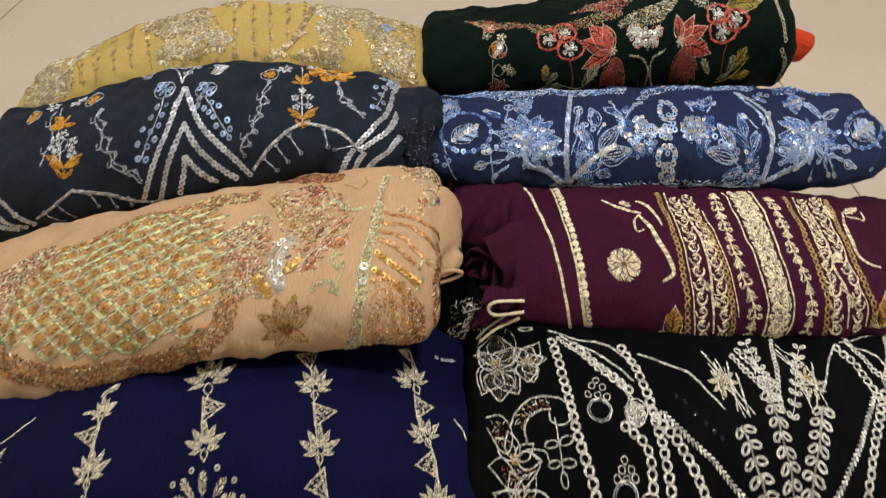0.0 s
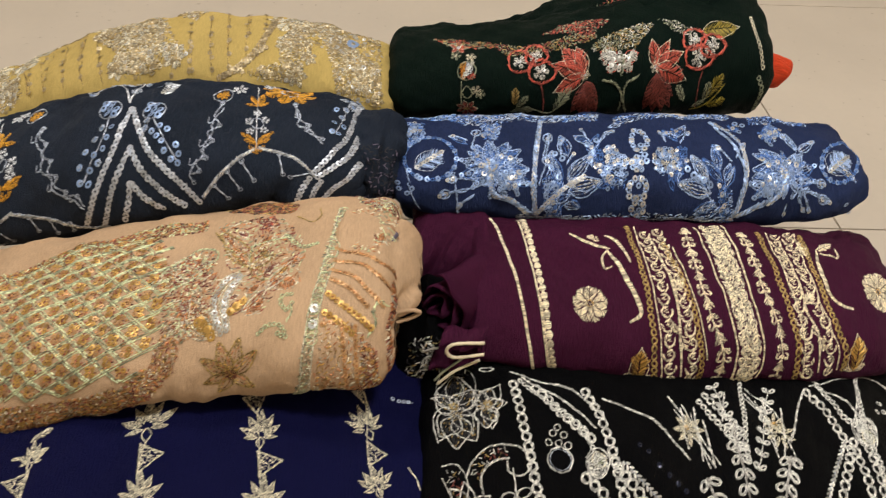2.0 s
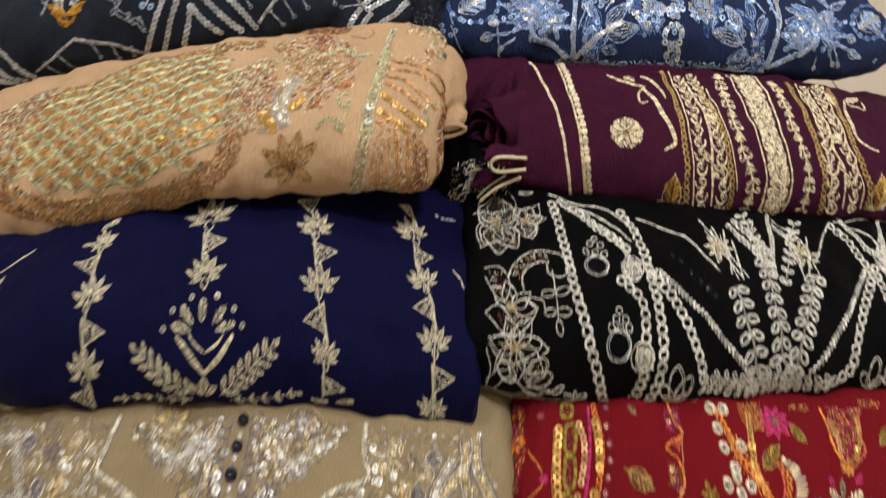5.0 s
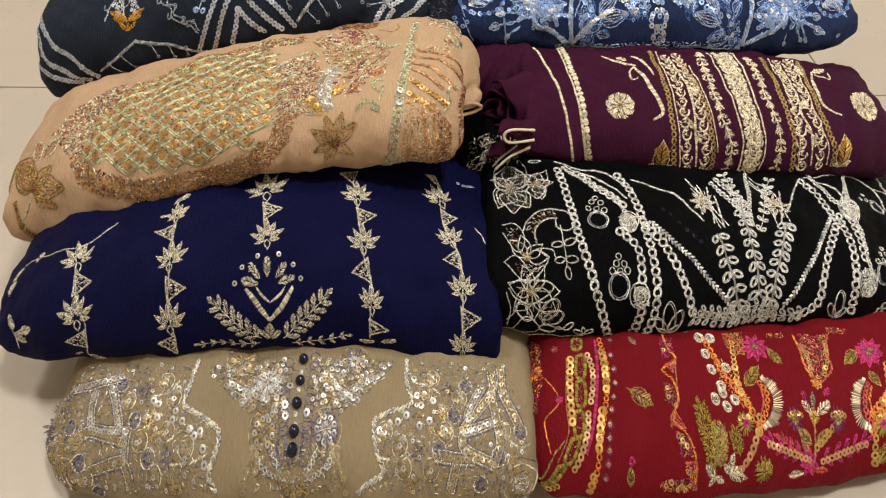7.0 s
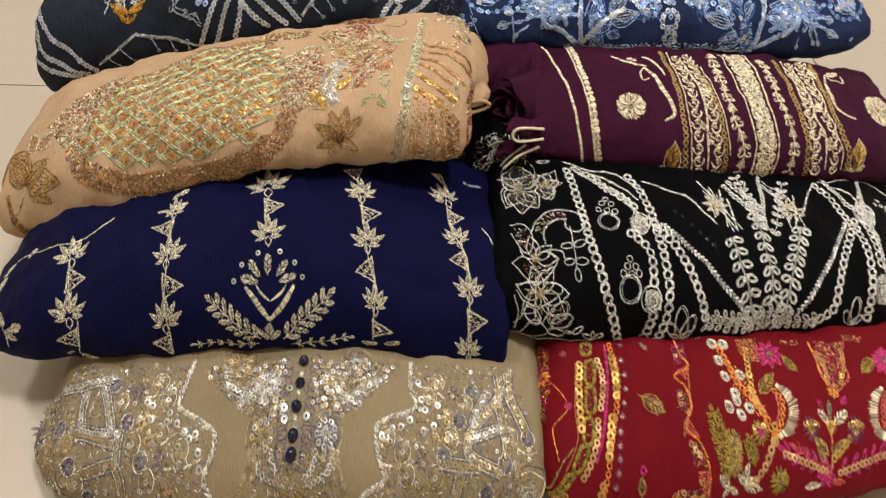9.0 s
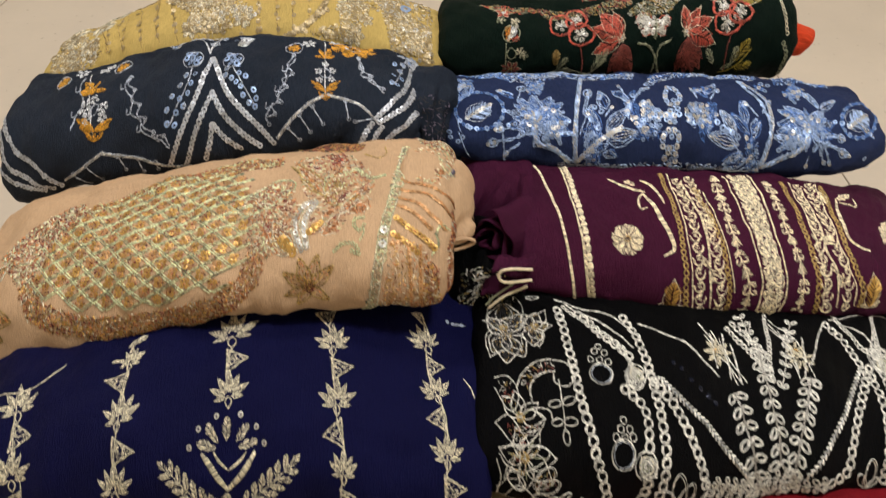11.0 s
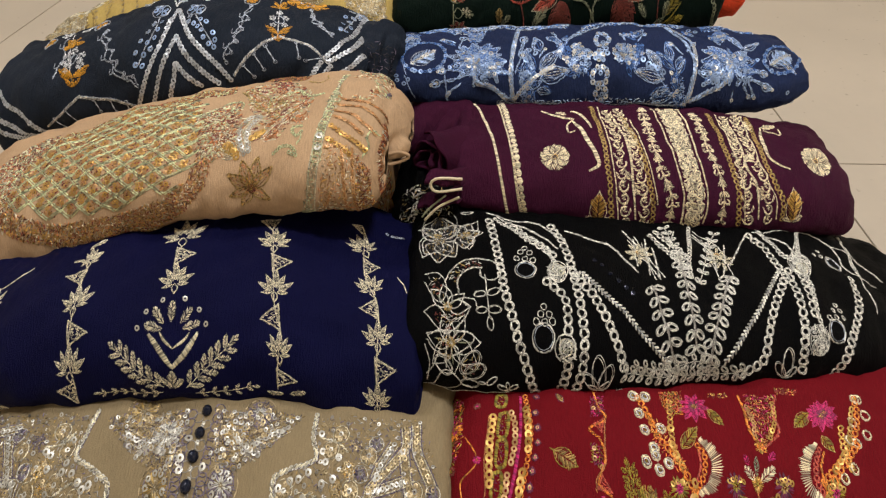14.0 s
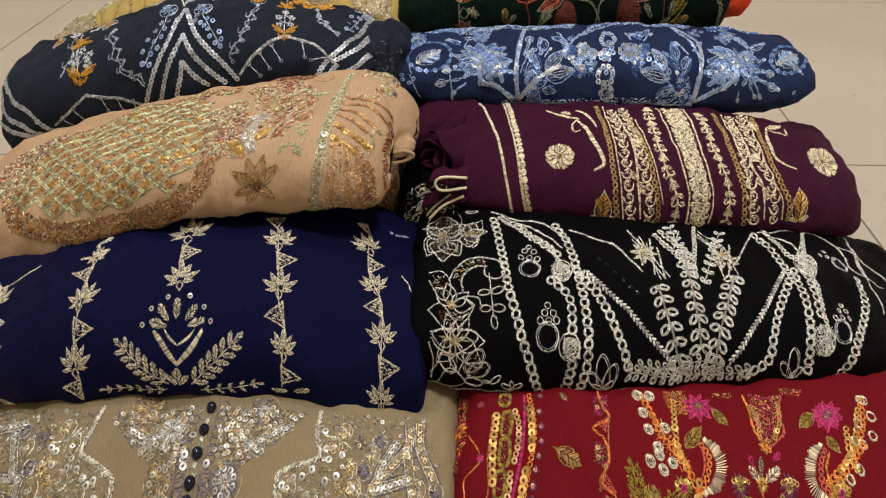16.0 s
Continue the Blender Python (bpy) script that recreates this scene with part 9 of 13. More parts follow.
work("taupe", "violet_disc", (w_disc, (-258.1, 7.3), (-253.6, 7.6), 'greyviolet'), (w_rings, [(-258.1, 7.3)], 4.6, 'silver', 0.9), (w_disc, (-258.1, 7.3), (-255.9, 7.3), 'foil_grey'))
work("taupe", "violet_disc", (w_disc, (-207.4, 11.9), (-204.4, 11.9), 'greyviolet'), (w_rings, [(-207.4, 11.9)], 4.6, 'silver', 0.9), (w_disc, (-207.4, 11.9), (-206.2, 11.9), 'foil_grey'))
work("taupe", "violet_disc", (w_disc, (-244.2, -8.4), (-239.9, -7.3), 'greyviolet'), (w_rings, [(-244.2, -8.4)], 4.6, 'silver', 0.9), (w_disc, (-244.2, -8.4), (-242.2, -8.0), 'foil_grey'))
work("taupe", "violet_disc", (w_disc, (0.3, 51.4), (4.2, 51.6), 'greyviolet'), (w_rings, [(0.3, 51.4)], 4.6, 'silver', 0.9), (w_disc, (0.3, 51.4), (2.1, 51.5), 'foil_grey'))
work("taupe", "violet_disc", (w_disc, (-7.8, 33.8), (-3.9, 34.4), 'greyviolet'), (w_rings, [(-7.8, 33.8)], 4.6, 'silver', 0.9), (w_disc, (-7.8, 33.8), (-5.9, 34.0), 'foil_grey'))
work("taupe", "violet_disc", (w_disc, (-17.5, 16.6), (-13.9, 16.8), 'greyviolet'), (w_rings, [(-17.5, 16.6)], 4.6, 'silver', 0.9), (w_disc, (-17.5, 16.6), (-15.8, 16.7), 'foil_grey'))
work("taupe", "violet_disc", (w_disc, (21.6, 13.6), (25.6, 13.5), 'greyviolet'), (w_rings, [(21.6, 13.6)], 4.6, 'silver', 0.9), (w_disc, (21.6, 13.6), (23.4, 13.5), 'foil_grey'))
work("taupe", "violet_disc", (w_disc, (37.6, 25.3), (41.6, 25.3), 'greyviolet'), (w_rings, [(37.6, 25.3)], 4.6, 'silver', 0.9), (w_disc, (37.6, 25.3), (39.5, 25.3), 'foil_grey'))
work("taupe", "violet_disc", (w_disc, (9.9, 1.1), (13.5, 1.1), 'greyviolet'), (w_rings, [(9.9, 1.1)], 4.6, 'silver', 0.9), (w_disc, (9.9, 1.1), (11.5, 1.0), 'foil_grey'))
work("taupe", "violet_sprig", (w_flower, (-215.8, 44.7), (-210.3, 43.2), 7, 'greyviolet', None, 0.35))
work("taupe", "violet_sprig", (w_flower, (-194.8, 11.9), (-189.3, 11.1), 7, 'greyviolet', None, 0.35))
work("taupe", "violet_sprig", (w_flower, (-293.0, 13.5), (-282.6, 17.4), 7, 'greyviolet', None, 0.35))
work("taupe", "violet_sprig", (w_flower, (-12.5, 48.8), (-7.4, 47.9), 7, 'greyviolet', None, 0.35))
work("taupe", "violet_sprig", (w_flower, (-31.7, 15.0), (-26.8, 14.1), 7, 'greyviolet', None, 0.35))
work("taupe", "sequin_rosette", (w_rings, [(-226.6, 39.2)], 5.2, 'champagne', 0.9), (w_disc, (-226.6, 39.2), (-221.6, 39.1), 'tan', None, 6, 'foil_tan'), (w_dots, [(-226.6, 39.2)], 1.6, 'foil_silver'))
work("taupe", "sequin_rosette", (w_rings, [(-203.1, 51.1)], 5.2, 'champagne', 0.9), (w_disc, (-203.1, 51.1), (-198.7, 51.1), 'tan', None, 6, 'foil_tan'), (w_dots, [(-203.1, 51.1)], 1.6, 'foil_silver'))
work("taupe", "sequin_rosette", (w_rings, [(-213.0, 19.1)], 5.2, 'champagne', 0.9), (w_disc, (-213.0, 19.1), (-208.8, 19.3), 'tan', None, 6, 'foil_tan'), (w_dots, [(-213.0, 19.1)], 1.6, 'foil_silver'))
work("taupe", "sequin_rosette", (w_rings, [(-182.0, 16.6)], 5.2, 'champagne', 0.9), (w_disc, (-182.0, 16.6), (-177.5, 16.6), 'tan', None, 6, 'foil_tan'), (w_dots, [(-182.0, 16.6)], 1.6, 'foil_silver'))
work("taupe", "sequin_rosette", (w_rings, [(-202.8, 4.5)], 5.2, 'champagne', 0.9), (w_disc, (-202.8, 4.5), (-198.6, 4.8), 'tan', None, 6, 'foil_tan'), (w_dots, [(-202.8, 4.5)], 1.6, 'foil_silver'))
work("taupe", "sequin_rosette", (w_rings, [(-252.7, -0.4)], 5.2, 'champagne', 0.9), (w_disc, (-252.7, -0.4), (-248.3, 0.0), 'tan', None, 6, 'foil_tan'), (w_dots, [(-252.7, -0.4)], 1.6, 'foil_silver'))
work("taupe", "sequin_rosette", (w_rings, [(-196.7, 23.6)], 5.2, 'champagne', 0.9), (w_disc, (-196.7, 23.6), (-192.5, 23.5), 'tan', None, 6, 'foil_tan'), (w_dots, [(-196.7, 23.6)], 1.6, 'foil_silver'))
work("taupe", "sequin_rosette", (w_rings, [(-196.0, 41.0)], 5.2, 'champagne', 0.9), (w_disc, (-196.0, 41.0), (-191.1, 40.8), 'tan', None, 6, 'foil_tan'), (w_dots, [(-196.0, 41.0)], 1.6, 'foil_silver'))
work("taupe", "sequin_rosette", (w_rings, [(-289.7, 33.7)], 5.2, 'champagne', 0.9), (w_disc, (-289.7, 33.7), (-280.2, 34.4), 'tan', None, 6, 'foil_tan'), (w_dots, [(-289.7, 33.7)], 1.6, 'foil_silver'))
work("taupe", "sequin_rosette", (w_rings, [(-22.8, 54.8)], 5.2, 'champagne', 0.9), (w_disc, (-22.8, 54.8), (-18.4, 54.9), 'tan', None, 6, 'foil_tan'), (w_dots, [(-22.8, 54.8)], 1.6, 'foil_silver'))
work("taupe", "sequin_rosette", (w_rings, [(-13.5, 25.1)], 5.2, 'champagne', 0.9), (w_disc, (-13.5, 25.1), (-9.2, 25.2), 'tan', None, 6, 'foil_tan'), (w_dots, [(-13.5, 25.1)], 1.6, 'foil_silver'))
work("taupe", "sequin_rosette", (w_rings, [(-43.5, 18.1)], 5.2, 'champagne', 0.9), (w_disc, (-43.5, 18.1), (-39.5, 18.2), 'tan', None, 6, 'foil_tan'), (w_dots, [(-43.5, 18.1)], 1.6, 'foil_silver'))
work("taupe", "sequin_rosette", (w_rings, [(-22.7, 8.3)], 5.2, 'champagne', 0.9), (w_disc, (-22.7, 8.3), (-18.6, 8.4), 'tan', None, 6, 'foil_tan'), (w_dots, [(-22.7, 8.3)], 1.6, 'foil_silver'))
work("taupe", "sequin_rosette", (w_rings, [(-3.8, 43.9)], 5.2, 'champagne', 0.9), (w_disc, (-3.8, 43.9), (0.9, 44.2), 'tan', None, 6, 'foil_tan'), (w_dots, [(-3.8, 43.9)], 1.6, 'foil_silver'))
work("taupe", "sequin_rosette", (w_rings, [(25.9, 25.9)], 5.2, 'champagne', 0.9), (w_disc, (25.9, 25.9), (30.5, 25.8), 'tan', None, 6, 'foil_tan'), (w_dots, [(25.9, 25.9)], 1.6, 'foil_silver'))
work("taupe", "sequin_rosette", (w_rings, [(-40.8, 8.7)], 5.2, 'champagne', 0.9), (w_disc, (-40.8, 8.7), (-36.7, 8.7), 'tan', None, 6, 'foil_tan'), (w_dots, [(-40.8, 8.7)], 1.6, 'foil_silver'))
work("taupe", "sequin_rosette", (w_rings, [(-27.8, 45.0)], 5.2, 'champagne', 0.9), (w_disc, (-27.8, 45.0), (-23.4, 45.0), 'tan', None, 6, 'foil_tan'), (w_dots, [(-27.8, 45.0)], 1.6, 'foil_silver'))
work("taupe", "sequin_rosette", (w_rings, [(-53.6, 23.8)], 5.2, 'champagne', 0.9), (w_disc, (-53.6, 23.8), (-49.4, 24.0), 'tan', None, 6, 'foil_tan'), (w_dots, [(-53.6, 23.8)], 1.6, 'foil_silver'))
work("taupe", "loose_sequin", (w_dots, [(-205.4, 37.6)], 2.1, 'foil_silver'))
work("taupe", "loose_sequin", (w_dots, [(-186.9, 28.4)], 2.1, 'foil_silver'))
work("taupe", "loose_sequin", (w_dots, [(-181.3, 24.4)], 2.1, 'foil_silver'))
work("taupe", "loose_sequin", (w_dots, [(-174.2, 23.4)], 2.1, 'foil_silver'))
work("taupe", "loose_sequin", (w_dots, [(-193.8, 29.1)], 2.1, 'foil_silver'))
work("taupe", "loose_sequin", (w_dots, [(-204.1, 30.3)], 2.1, 'foil_silver'))
work("taupe", "loose_sequin", (w_dots, [(-208.8, 39.2)], 2.1, 'foil_silver'))
work("taupe", "loose_sequin", (w_dots, [(-192.8, 33.8)], 2.1, 'foil_silver'))
work("taupe", "loose_sequin", (w_dots, [(-170.8, 15.8)], 2.1, 'foil_silver'))
work("taupe", "loose_sequin", (w_dots, [(-169.5, 9.4)], 2.1, 'foil_silver'))
work("taupe", "loose_sequin", (w_dots, [(-193.8, 46.2)], 2.1, 'foil_silver'))
work("taupe", "loose_sequin", (w_dots, [(-177.5, 21.3)], 2.1, 'foil_silver'))
work("taupe", "loose_sequin", (w_dots, [(-32.7, 43.9)], 2.1, 'foil_silver'))
work("taupe", "loose_sequin", (w_dots, [(-22.2, 40.8)], 2.1, 'foil_silver'))
work("taupe", "loose_sequin", (w_dots, [(-45.2, 28.8)], 2.1, 'foil_silver'))
work("taupe", "loose_sequin", (w_dots, [(-39.7, 32.2)], 2.1, 'foil_silver'))
work("taupe", "loose_sequin", (w_dots, [(-30.9, 27.4)], 2.1, 'foil_silver'))
work("taupe", "loose_sequin", (w_dots, [(-41.5, 20.5)], 2.1, 'foil_silver'))
work("taupe", "loose_sequin", (w_dots, [(-56.9, 24.3)], 2.1, 'foil_silver'))
work("taupe", "loose_sequin", (w_dots, [(17.3, 47.1)], 2.1, 'foil_silver'))
work("taupe", "loose_sequin", (w_dots, [(2.6, 32.3)], 2.1, 'foil_silver'))
work("taupe", "loose_sequin", (w_dots, [(-0.1, 16.4)], 2.1, 'foil_silver'))
work("taupe", "loose_sequin", (w_dots, [(-24.3, 29.9)], 2.1, 'foil_silver'))
work("taupe", "loose_sequin", (w_dots, [(-50.5, 27.8)], 2.1, 'foil_silver'))
work("taupe", "loose_sequin", (w_dots, [(-35.1, 54.2)], 2.1, 'foil_silver'))
work("taupe", "loose_sequin", (w_dots, [(-30.1, 38.0)], 2.1, 'foil_silver'))
work("taupe", "antique_cluster", (w_blob, (-208.3, 30.1), (-203.8, 29.6), ['antique', 'gold', 'tan'], ['foil_tan'], 1.2))
work("taupe", "antique_cluster", (w_blob, (-203.5, 22.0), (-199.6, 21.3), ['antique', 'gold', 'tan'], ['foil_tan'], 1.2))
work("taupe", "antique_cluster", (w_blob, (-189.8, 0.2), (-185.4, -0.2), ['antique', 'gold', 'tan'], ['foil_tan'], 1.2))
work("taupe", "antique_cluster", (w_blob, (-277.7, 12.6), (-270.2, 13.0), ['antique', 'gold', 'tan'], ['foil_tan'], 1.2))
work("taupe", "antique_cluster", (w_blob, (-262.2, 18.2), (-257.7, 17.9), ['antique', 'gold', 'tan'], ['foil_tan'], 1.2))
work("taupe", "antique_cluster", (w_blob, (-278.5, 3.0), (-270.8, 5.0), ['antique', 'gold', 'tan'], ['foil_tan'], 1.2))
work("taupe", "antique_cluster", (w_blob, (-266.0, 4.9), (-261.2, 4.8), ['antique', 'gold', 'tan'], ['foil_tan'], 1.2))
work("taupe", "antique_cluster", (w_blob, (-15.7, 35.0), (-11.3, 34.7), ['antique', 'gold', 'tan'], ['foil_tan'], 1.2))
work("taupe", "antique_cluster", (w_blob, (-21.3, 25.9), (-17.1, 25.5), ['antique', 'gold', 'tan'], ['foil_tan'], 1.2))
work("taupe", "antique_cluster", (w_blob, (-36.7, 1.7), (-32.4, 1.0), ['antique', 'gold', 'tan'], ['foil_tan'], 1.2))
work("taupe", "antique_cluster", (w_blob, (31.8, 8.7), (36.8, 7.7), ['antique', 'gold', 'tan'], ['foil_tan'], 1.2))
work("taupe", "antique_cluster", (w_blob, (-45.4, 11.9), (-41.2, 11.3), ['antique', 'gold', 'tan'], ['foil_tan'], 1.2))
work("taupe", "corner_scroll", (w_rings, [(-276.0, -8.0)], 12, 'champagne', 1.2), (w_rings, [(-276.0, -8.0)], 8.6, 'tan', 1.0), (w_rings, [(-276.0, -8.0)], 15, 'greyviolet', 0.9), (w_blob, (-276.0, -8.0), (-272.5, -9.0), ['tan', 'silver']))
work("taupe", "corner_scroll", (w_rings, [(37.0, -2.2)], 12, 'champagne', 1.2), (w_rings, [(37.0, -2.2)], 8.6, 'tan', 1.0), (w_rings, [(37.0, -2.2)], 15, 'greyviolet', 0.9), (w_blob, (37.0, -2.2), (43.2, -3.8), ['tan', 'silver']))
work("taupe", "curl_line", (w_cord, [(-195.9, 18.8), (-188.1, 23.0), (-179.3, 24.4)], 1.5, 'champagne'))
work("taupe", "curl_line", (w_cord, [(-192.1, 9.4), (-178.4, 10.3), (-168.7, 13.3)], 1.5, 'champagne'))
work("taupe", "curl_line", (w_cord, [(-210.4, 41.8), (-200.5, 44.5), (-194.8, 50.2)], 1.5, 'champagne'))
work("taupe", "curl_line", (w_cord, [(-44.5, 19.7), (-37.3, 22.7), (-30.7, 19.9)], 1.5, 'champagne'))
work("taupe", "curl_line", (w_cord, [(-55.2, 12.2), (-44.4, 11.1), (-35.8, 14.2)], 1.5, 'champagne'))
work("taupe", "curl_line", (w_cord, [(-35.0, 51.9), (-23.8, 49.4), (-17.0, 44.5)], 1.5, 'champagne'))
work("taupe", "curl_line", (w_cord, [(-269.9, 8.7), (-280.5, 9.6), (-288.6, 0.1)], 1.5, 'champagne'))
work("taupe", "curl_line", (w_cord, [(-292.5, 5.2), (-279.7, 15.7), (-265.0, 15.0)], 1.5, 'champagne'))
work("taupe", "curl_line", (w_cord, [(30.4, 20.4), (37.2, 17.0), (42.9, 18.2)], 1.5, 'champagne'))
# the grey threads mixed in here also paint shade among the sequins
work("taupe", "yoke_panel", (w_fill, [(-177.0, 58.7), (-158.1, 61.3), (-124.5, 63.6), (-120.5, 52.5), (-119.5, 32.2), (-130.8, 28.3), (-141.6, 32.1), (-153.5, 38.3), (-166.3, 48.4)], 1.5, ['tan', 'antique', 'foil_grey', 'greyviolet', 'greyviolet'], 2.2, 0.5), (w_seqfill, [(-177.0, 58.7), (-158.1, 61.3), (-124.5, 63.6), (-120.5, 52.5), (-119.5, 32.2), (-130.8, 28.3), (-141.6, 32.1), (-153.5, 38.3), (-166.3, 48.4)], 3.9, 1.5, ['foil_tan', 'foil_silver', 'foil_grey', 'foil_tan', 'foil_silver']), label="sequinned yoke panel")
work("taupe", "yoke_panel", (w_fill, [(-103.9, 63.3), (-76.8, 64.6), (-48.2, 65.2), (-55.4, 52.4), (-70.1, 40.2), (-81.3, 32.2), (-95.3, 29.2), (-102.5, 38.7)], 1.5, ['tan', 'antique', 'foil_grey', 'greyviolet', 'greyviolet'], 2.2, 0.5), (w_seqfill, [(-103.9, 63.3), (-76.8, 64.6), (-48.2, 65.2), (-55.4, 52.4), (-70.1, 40.2), (-81.3, 32.2), (-95.3, 29.2), (-102.5, 38.7)], 3.9, 1.5, ['foil_tan', 'foil_silver', 'foil_grey', 'foil_tan', 'foil_silver']), label="sequinned yoke panel")
work("taupe", "yoke_line", (w_double, [(-159.5, 48.2), (-148.2, 43.9), (-132.1, 37.6)], 6, 'champagne', 'foil_silver', 1.7))
work("taupe", "yoke_line", (w_double, [(-56.9, 55.7), (-68.5, 47.9), (-82.1, 40.2)], 6, 'champagne', 'foil_silver', 1.7))
work("taupe", "yoke_line", (w_double, [(-148.9, 36.4), (-141.3, 42.9), (-134.3, 48.4)], 6, 'champagne', 'foil_silver', 1.7))
work("taupe", "yoke_line", (w_double, [(-89.8, 48.9), (-77.9, 41.1), (-72.3, 38.5)], 6, 'champagne', 'foil_silver', 1.7))
work("taupe", "yoke_flower", (w_disc, (-133.1, 48.3), (-122.9, 47.0), 'silver', 'champagne', 9, 'foil_silver'), (w_rings, [(-133.1, 48.3)], 8, 'greyviolet', 0.8), (w_disc, (-133.1, 48.3), (-128.2, 48.0), 'silver'), (w_rings, [(-133.1, 48.3)], 10.5, 'tan', 1))
work("taupe", "yoke_flower", (w_disc, (-89.9, 50.9), (-80.1, 50.2), 'antique', 'champagne', 9, 'foil_silver'), (w_rings, [(-89.9, 50.9)], 8, 'greyviolet', 0.8), (w_disc, (-89.9, 50.9), (-84.9, 51.0), 'tan'), (w_rings, [(-89.9, 50.9)], 10.5, 'tan', 1))
work("taupe", "yoke_flower", (w_disc, (-132.2, 22.4), (-122.3, 21.7), 'antique', 'champagne', 9, 'foil_silver'), (w_rings, [(-132.2, 22.4)], 8, 'greyviolet', 0.8), (w_disc, (-132.2, 22.4), (-127.2, 22.1), 'tan'), (w_rings, [(-132.2, 22.4)], 10.5, 'tan', 1))
work("taupe", "yoke_flower", (w_disc, (-92.0, 23.9), (-82.7, 23.6), 'greyviolet', 'champagne', 9, 'foil_silver'), (w_rings, [(-92.0, 23.9)], 8, 'greyviolet', 0.8), (w_disc, (-92.0, 23.9), (-87.3, 24.1), 'silver'), (w_rings, [(-92.0, 23.9)], 10.5, 'tan', 1))
work("taupe", "yoke_flower", (w_disc, (-111.9, 1.7), (-102.2, 1.2), 'antique', 'champagne', 9, 'foil_tan'), (w_rings, [(-111.9, 1.7)], 8, 'greyviolet', 0.8), (w_disc, (-111.9, 1.7), (-107.1, 1.7), 'tan'), (w_rings, [(-111.9, 1.7)], 10.5, 'tan', 1))
work("taupe", "yoke_flower", (w_disc, (-153.0, 63.0), (-142.9, 62.2), 'antique', 'champagne', 9, 'foil_tan'), (w_rings, [(-153.0, 63.0)], 8, 'greyviolet', 0.8), (w_disc, (-153.0, 63.0), (-148.3, 63.3), 'tan'), (w_rings, [(-153.0, 63.0)], 10.5, 'tan', 1))
work("taupe", "yoke_flower", (w_disc, (-76.4, 62.1), (-66.6, 62.7), 'greyviolet', 'champagne', 9, 'foil_tan'), (w_rings, [(-76.4, 62.1)], 8, 'greyviolet', 0.8), (w_disc, (-76.4, 62.1), (-71.4, 62.7), 'silver'), (w_rings, [(-76.4, 62.1)], 10.5, 'tan', 1))
work("taupe", "placket_band", (w_rings, [(-120.6, 61.1), (-120.6, 55.6), (-120.6, 50.2), (-120.6, 44.7), (-120.5, 40.0), (-120.3, 35.7), (-120.4, 31.4), (-120.1, 27.4), (-119.8, 23.6), (-119.8, 20.0), (-119.7, 16.6), (-119.6, 13.4), (-117.9, 10.5)], 3.2, 'greyviolet', 1.1), (w_rings, [(-103.1, 64.1), (-103.2, 58.6), (-103.2, 53.3), (-103.3, 47.9), (-103.5, 43.3), (-104.0, 38.7), (-104.0, 34.2), (-104.1, 29.9), (-104.1, 25.9), (-103.9, 22.1), (-104.2, 18.9), (-104.6, 15.3), (-106.5, 11.4)], 3.2, 'greyviolet', 1.1), (w_rings, [(-115.7, 58.8), (-115.4, 42.0), (-115.6, 31.5), (-114.7, 18.1), (-109.3, 54.1), (-109.7, 42.3), (-108.9, 29.1), (-108.0, 19.5), (-111.7, 9.5)], 3.0, 'foil_grey', 1.0), (w_dots, [(-125.6, 39.1), (-126.3, 33.8), (-132.1, 38.4), (-119.7, 35.3), (-118.8, 29.8), (-105.2, 31.5), (-117.9, 46.0)], 2.2, 'foil_silver'), label="placket band of grey rings")
work("taupe", "button_bead", (w_beads, [(-111.0, 62.6)], 3.3, 'bead_dark'))
work("taupe", "button_bead", (w_beads, [(-111.6, 48.9)], 3.3, 'bead_dark'))
work("taupe", "button_bead", (w_beads, [(-112.1, 36.2)], 3.3, 'bead_dark'))
work("taupe", "button_bead", (w_beads, [(-112.2, 22.7)], 3.3, 'bead_dark'))
work("taupe", "button_bead", (w_beads, [(-112.6, 15.0)], 3.3, 'bead_dark'))
work("taupe", "clear_bead", (w_satin, [(-112.0, 44.9), (-112.1, 42.6)], 3, 'silver', 1))
work("taupe", "clear_bead", (w_satin, [(-112.3, 31.6), (-112.5, 29.7)], 3, 'silver', 1))
work("taupe", "clear_bead", (w_satin, [(-111.8, 26.5), (-111.8, 24.4)], 3, 'silver', 1))
work("taupe", "clear_bead", (w_satin, [(-111.6, 56.1), (-111.7, 53.3)], 3, 'silver', 1))
work("taupe", "yoke_arc", (w_chain, [(-136.7, 16.2), (-134.1, 9.6), (-124.2, 4.9), (-111.7, 3.1), (-98.5, 4.8), (-89.0, 9.9), (-86.8, 16.4)], 1.5, 'silver'))
work("taupe", "yoke_arc", (w_seqs, [(-130.9, 16.2), (-129.2, 10.3), (-121.3, 5.8), (-111.8, 4.1), (-101.4, 5.6), (-94.2, 10.3), (-92.5, 16.1)], 1.5, 'foil_tan'))
work("taupe", "yoke_arc", (w_chain, [(-125.2, 16.1), (-123.9, 11.0), (-118.7, 6.6), (-111.7, 5.5), (-104.3, 6.4), (-99.2, 10.7), (-97.9, 16.0)], 1.5, 'silver'))
work("taupe", "yoke_arc", (w_seqs, [(-119.7, 16.0), (-119.0, 11.4), (-115.8, 7.6), (-111.7, 6.5), (-107.3, 7.3), (-104.2, 11.1), (-103.5, 15.9)], 1.5, 'foil_tan'))
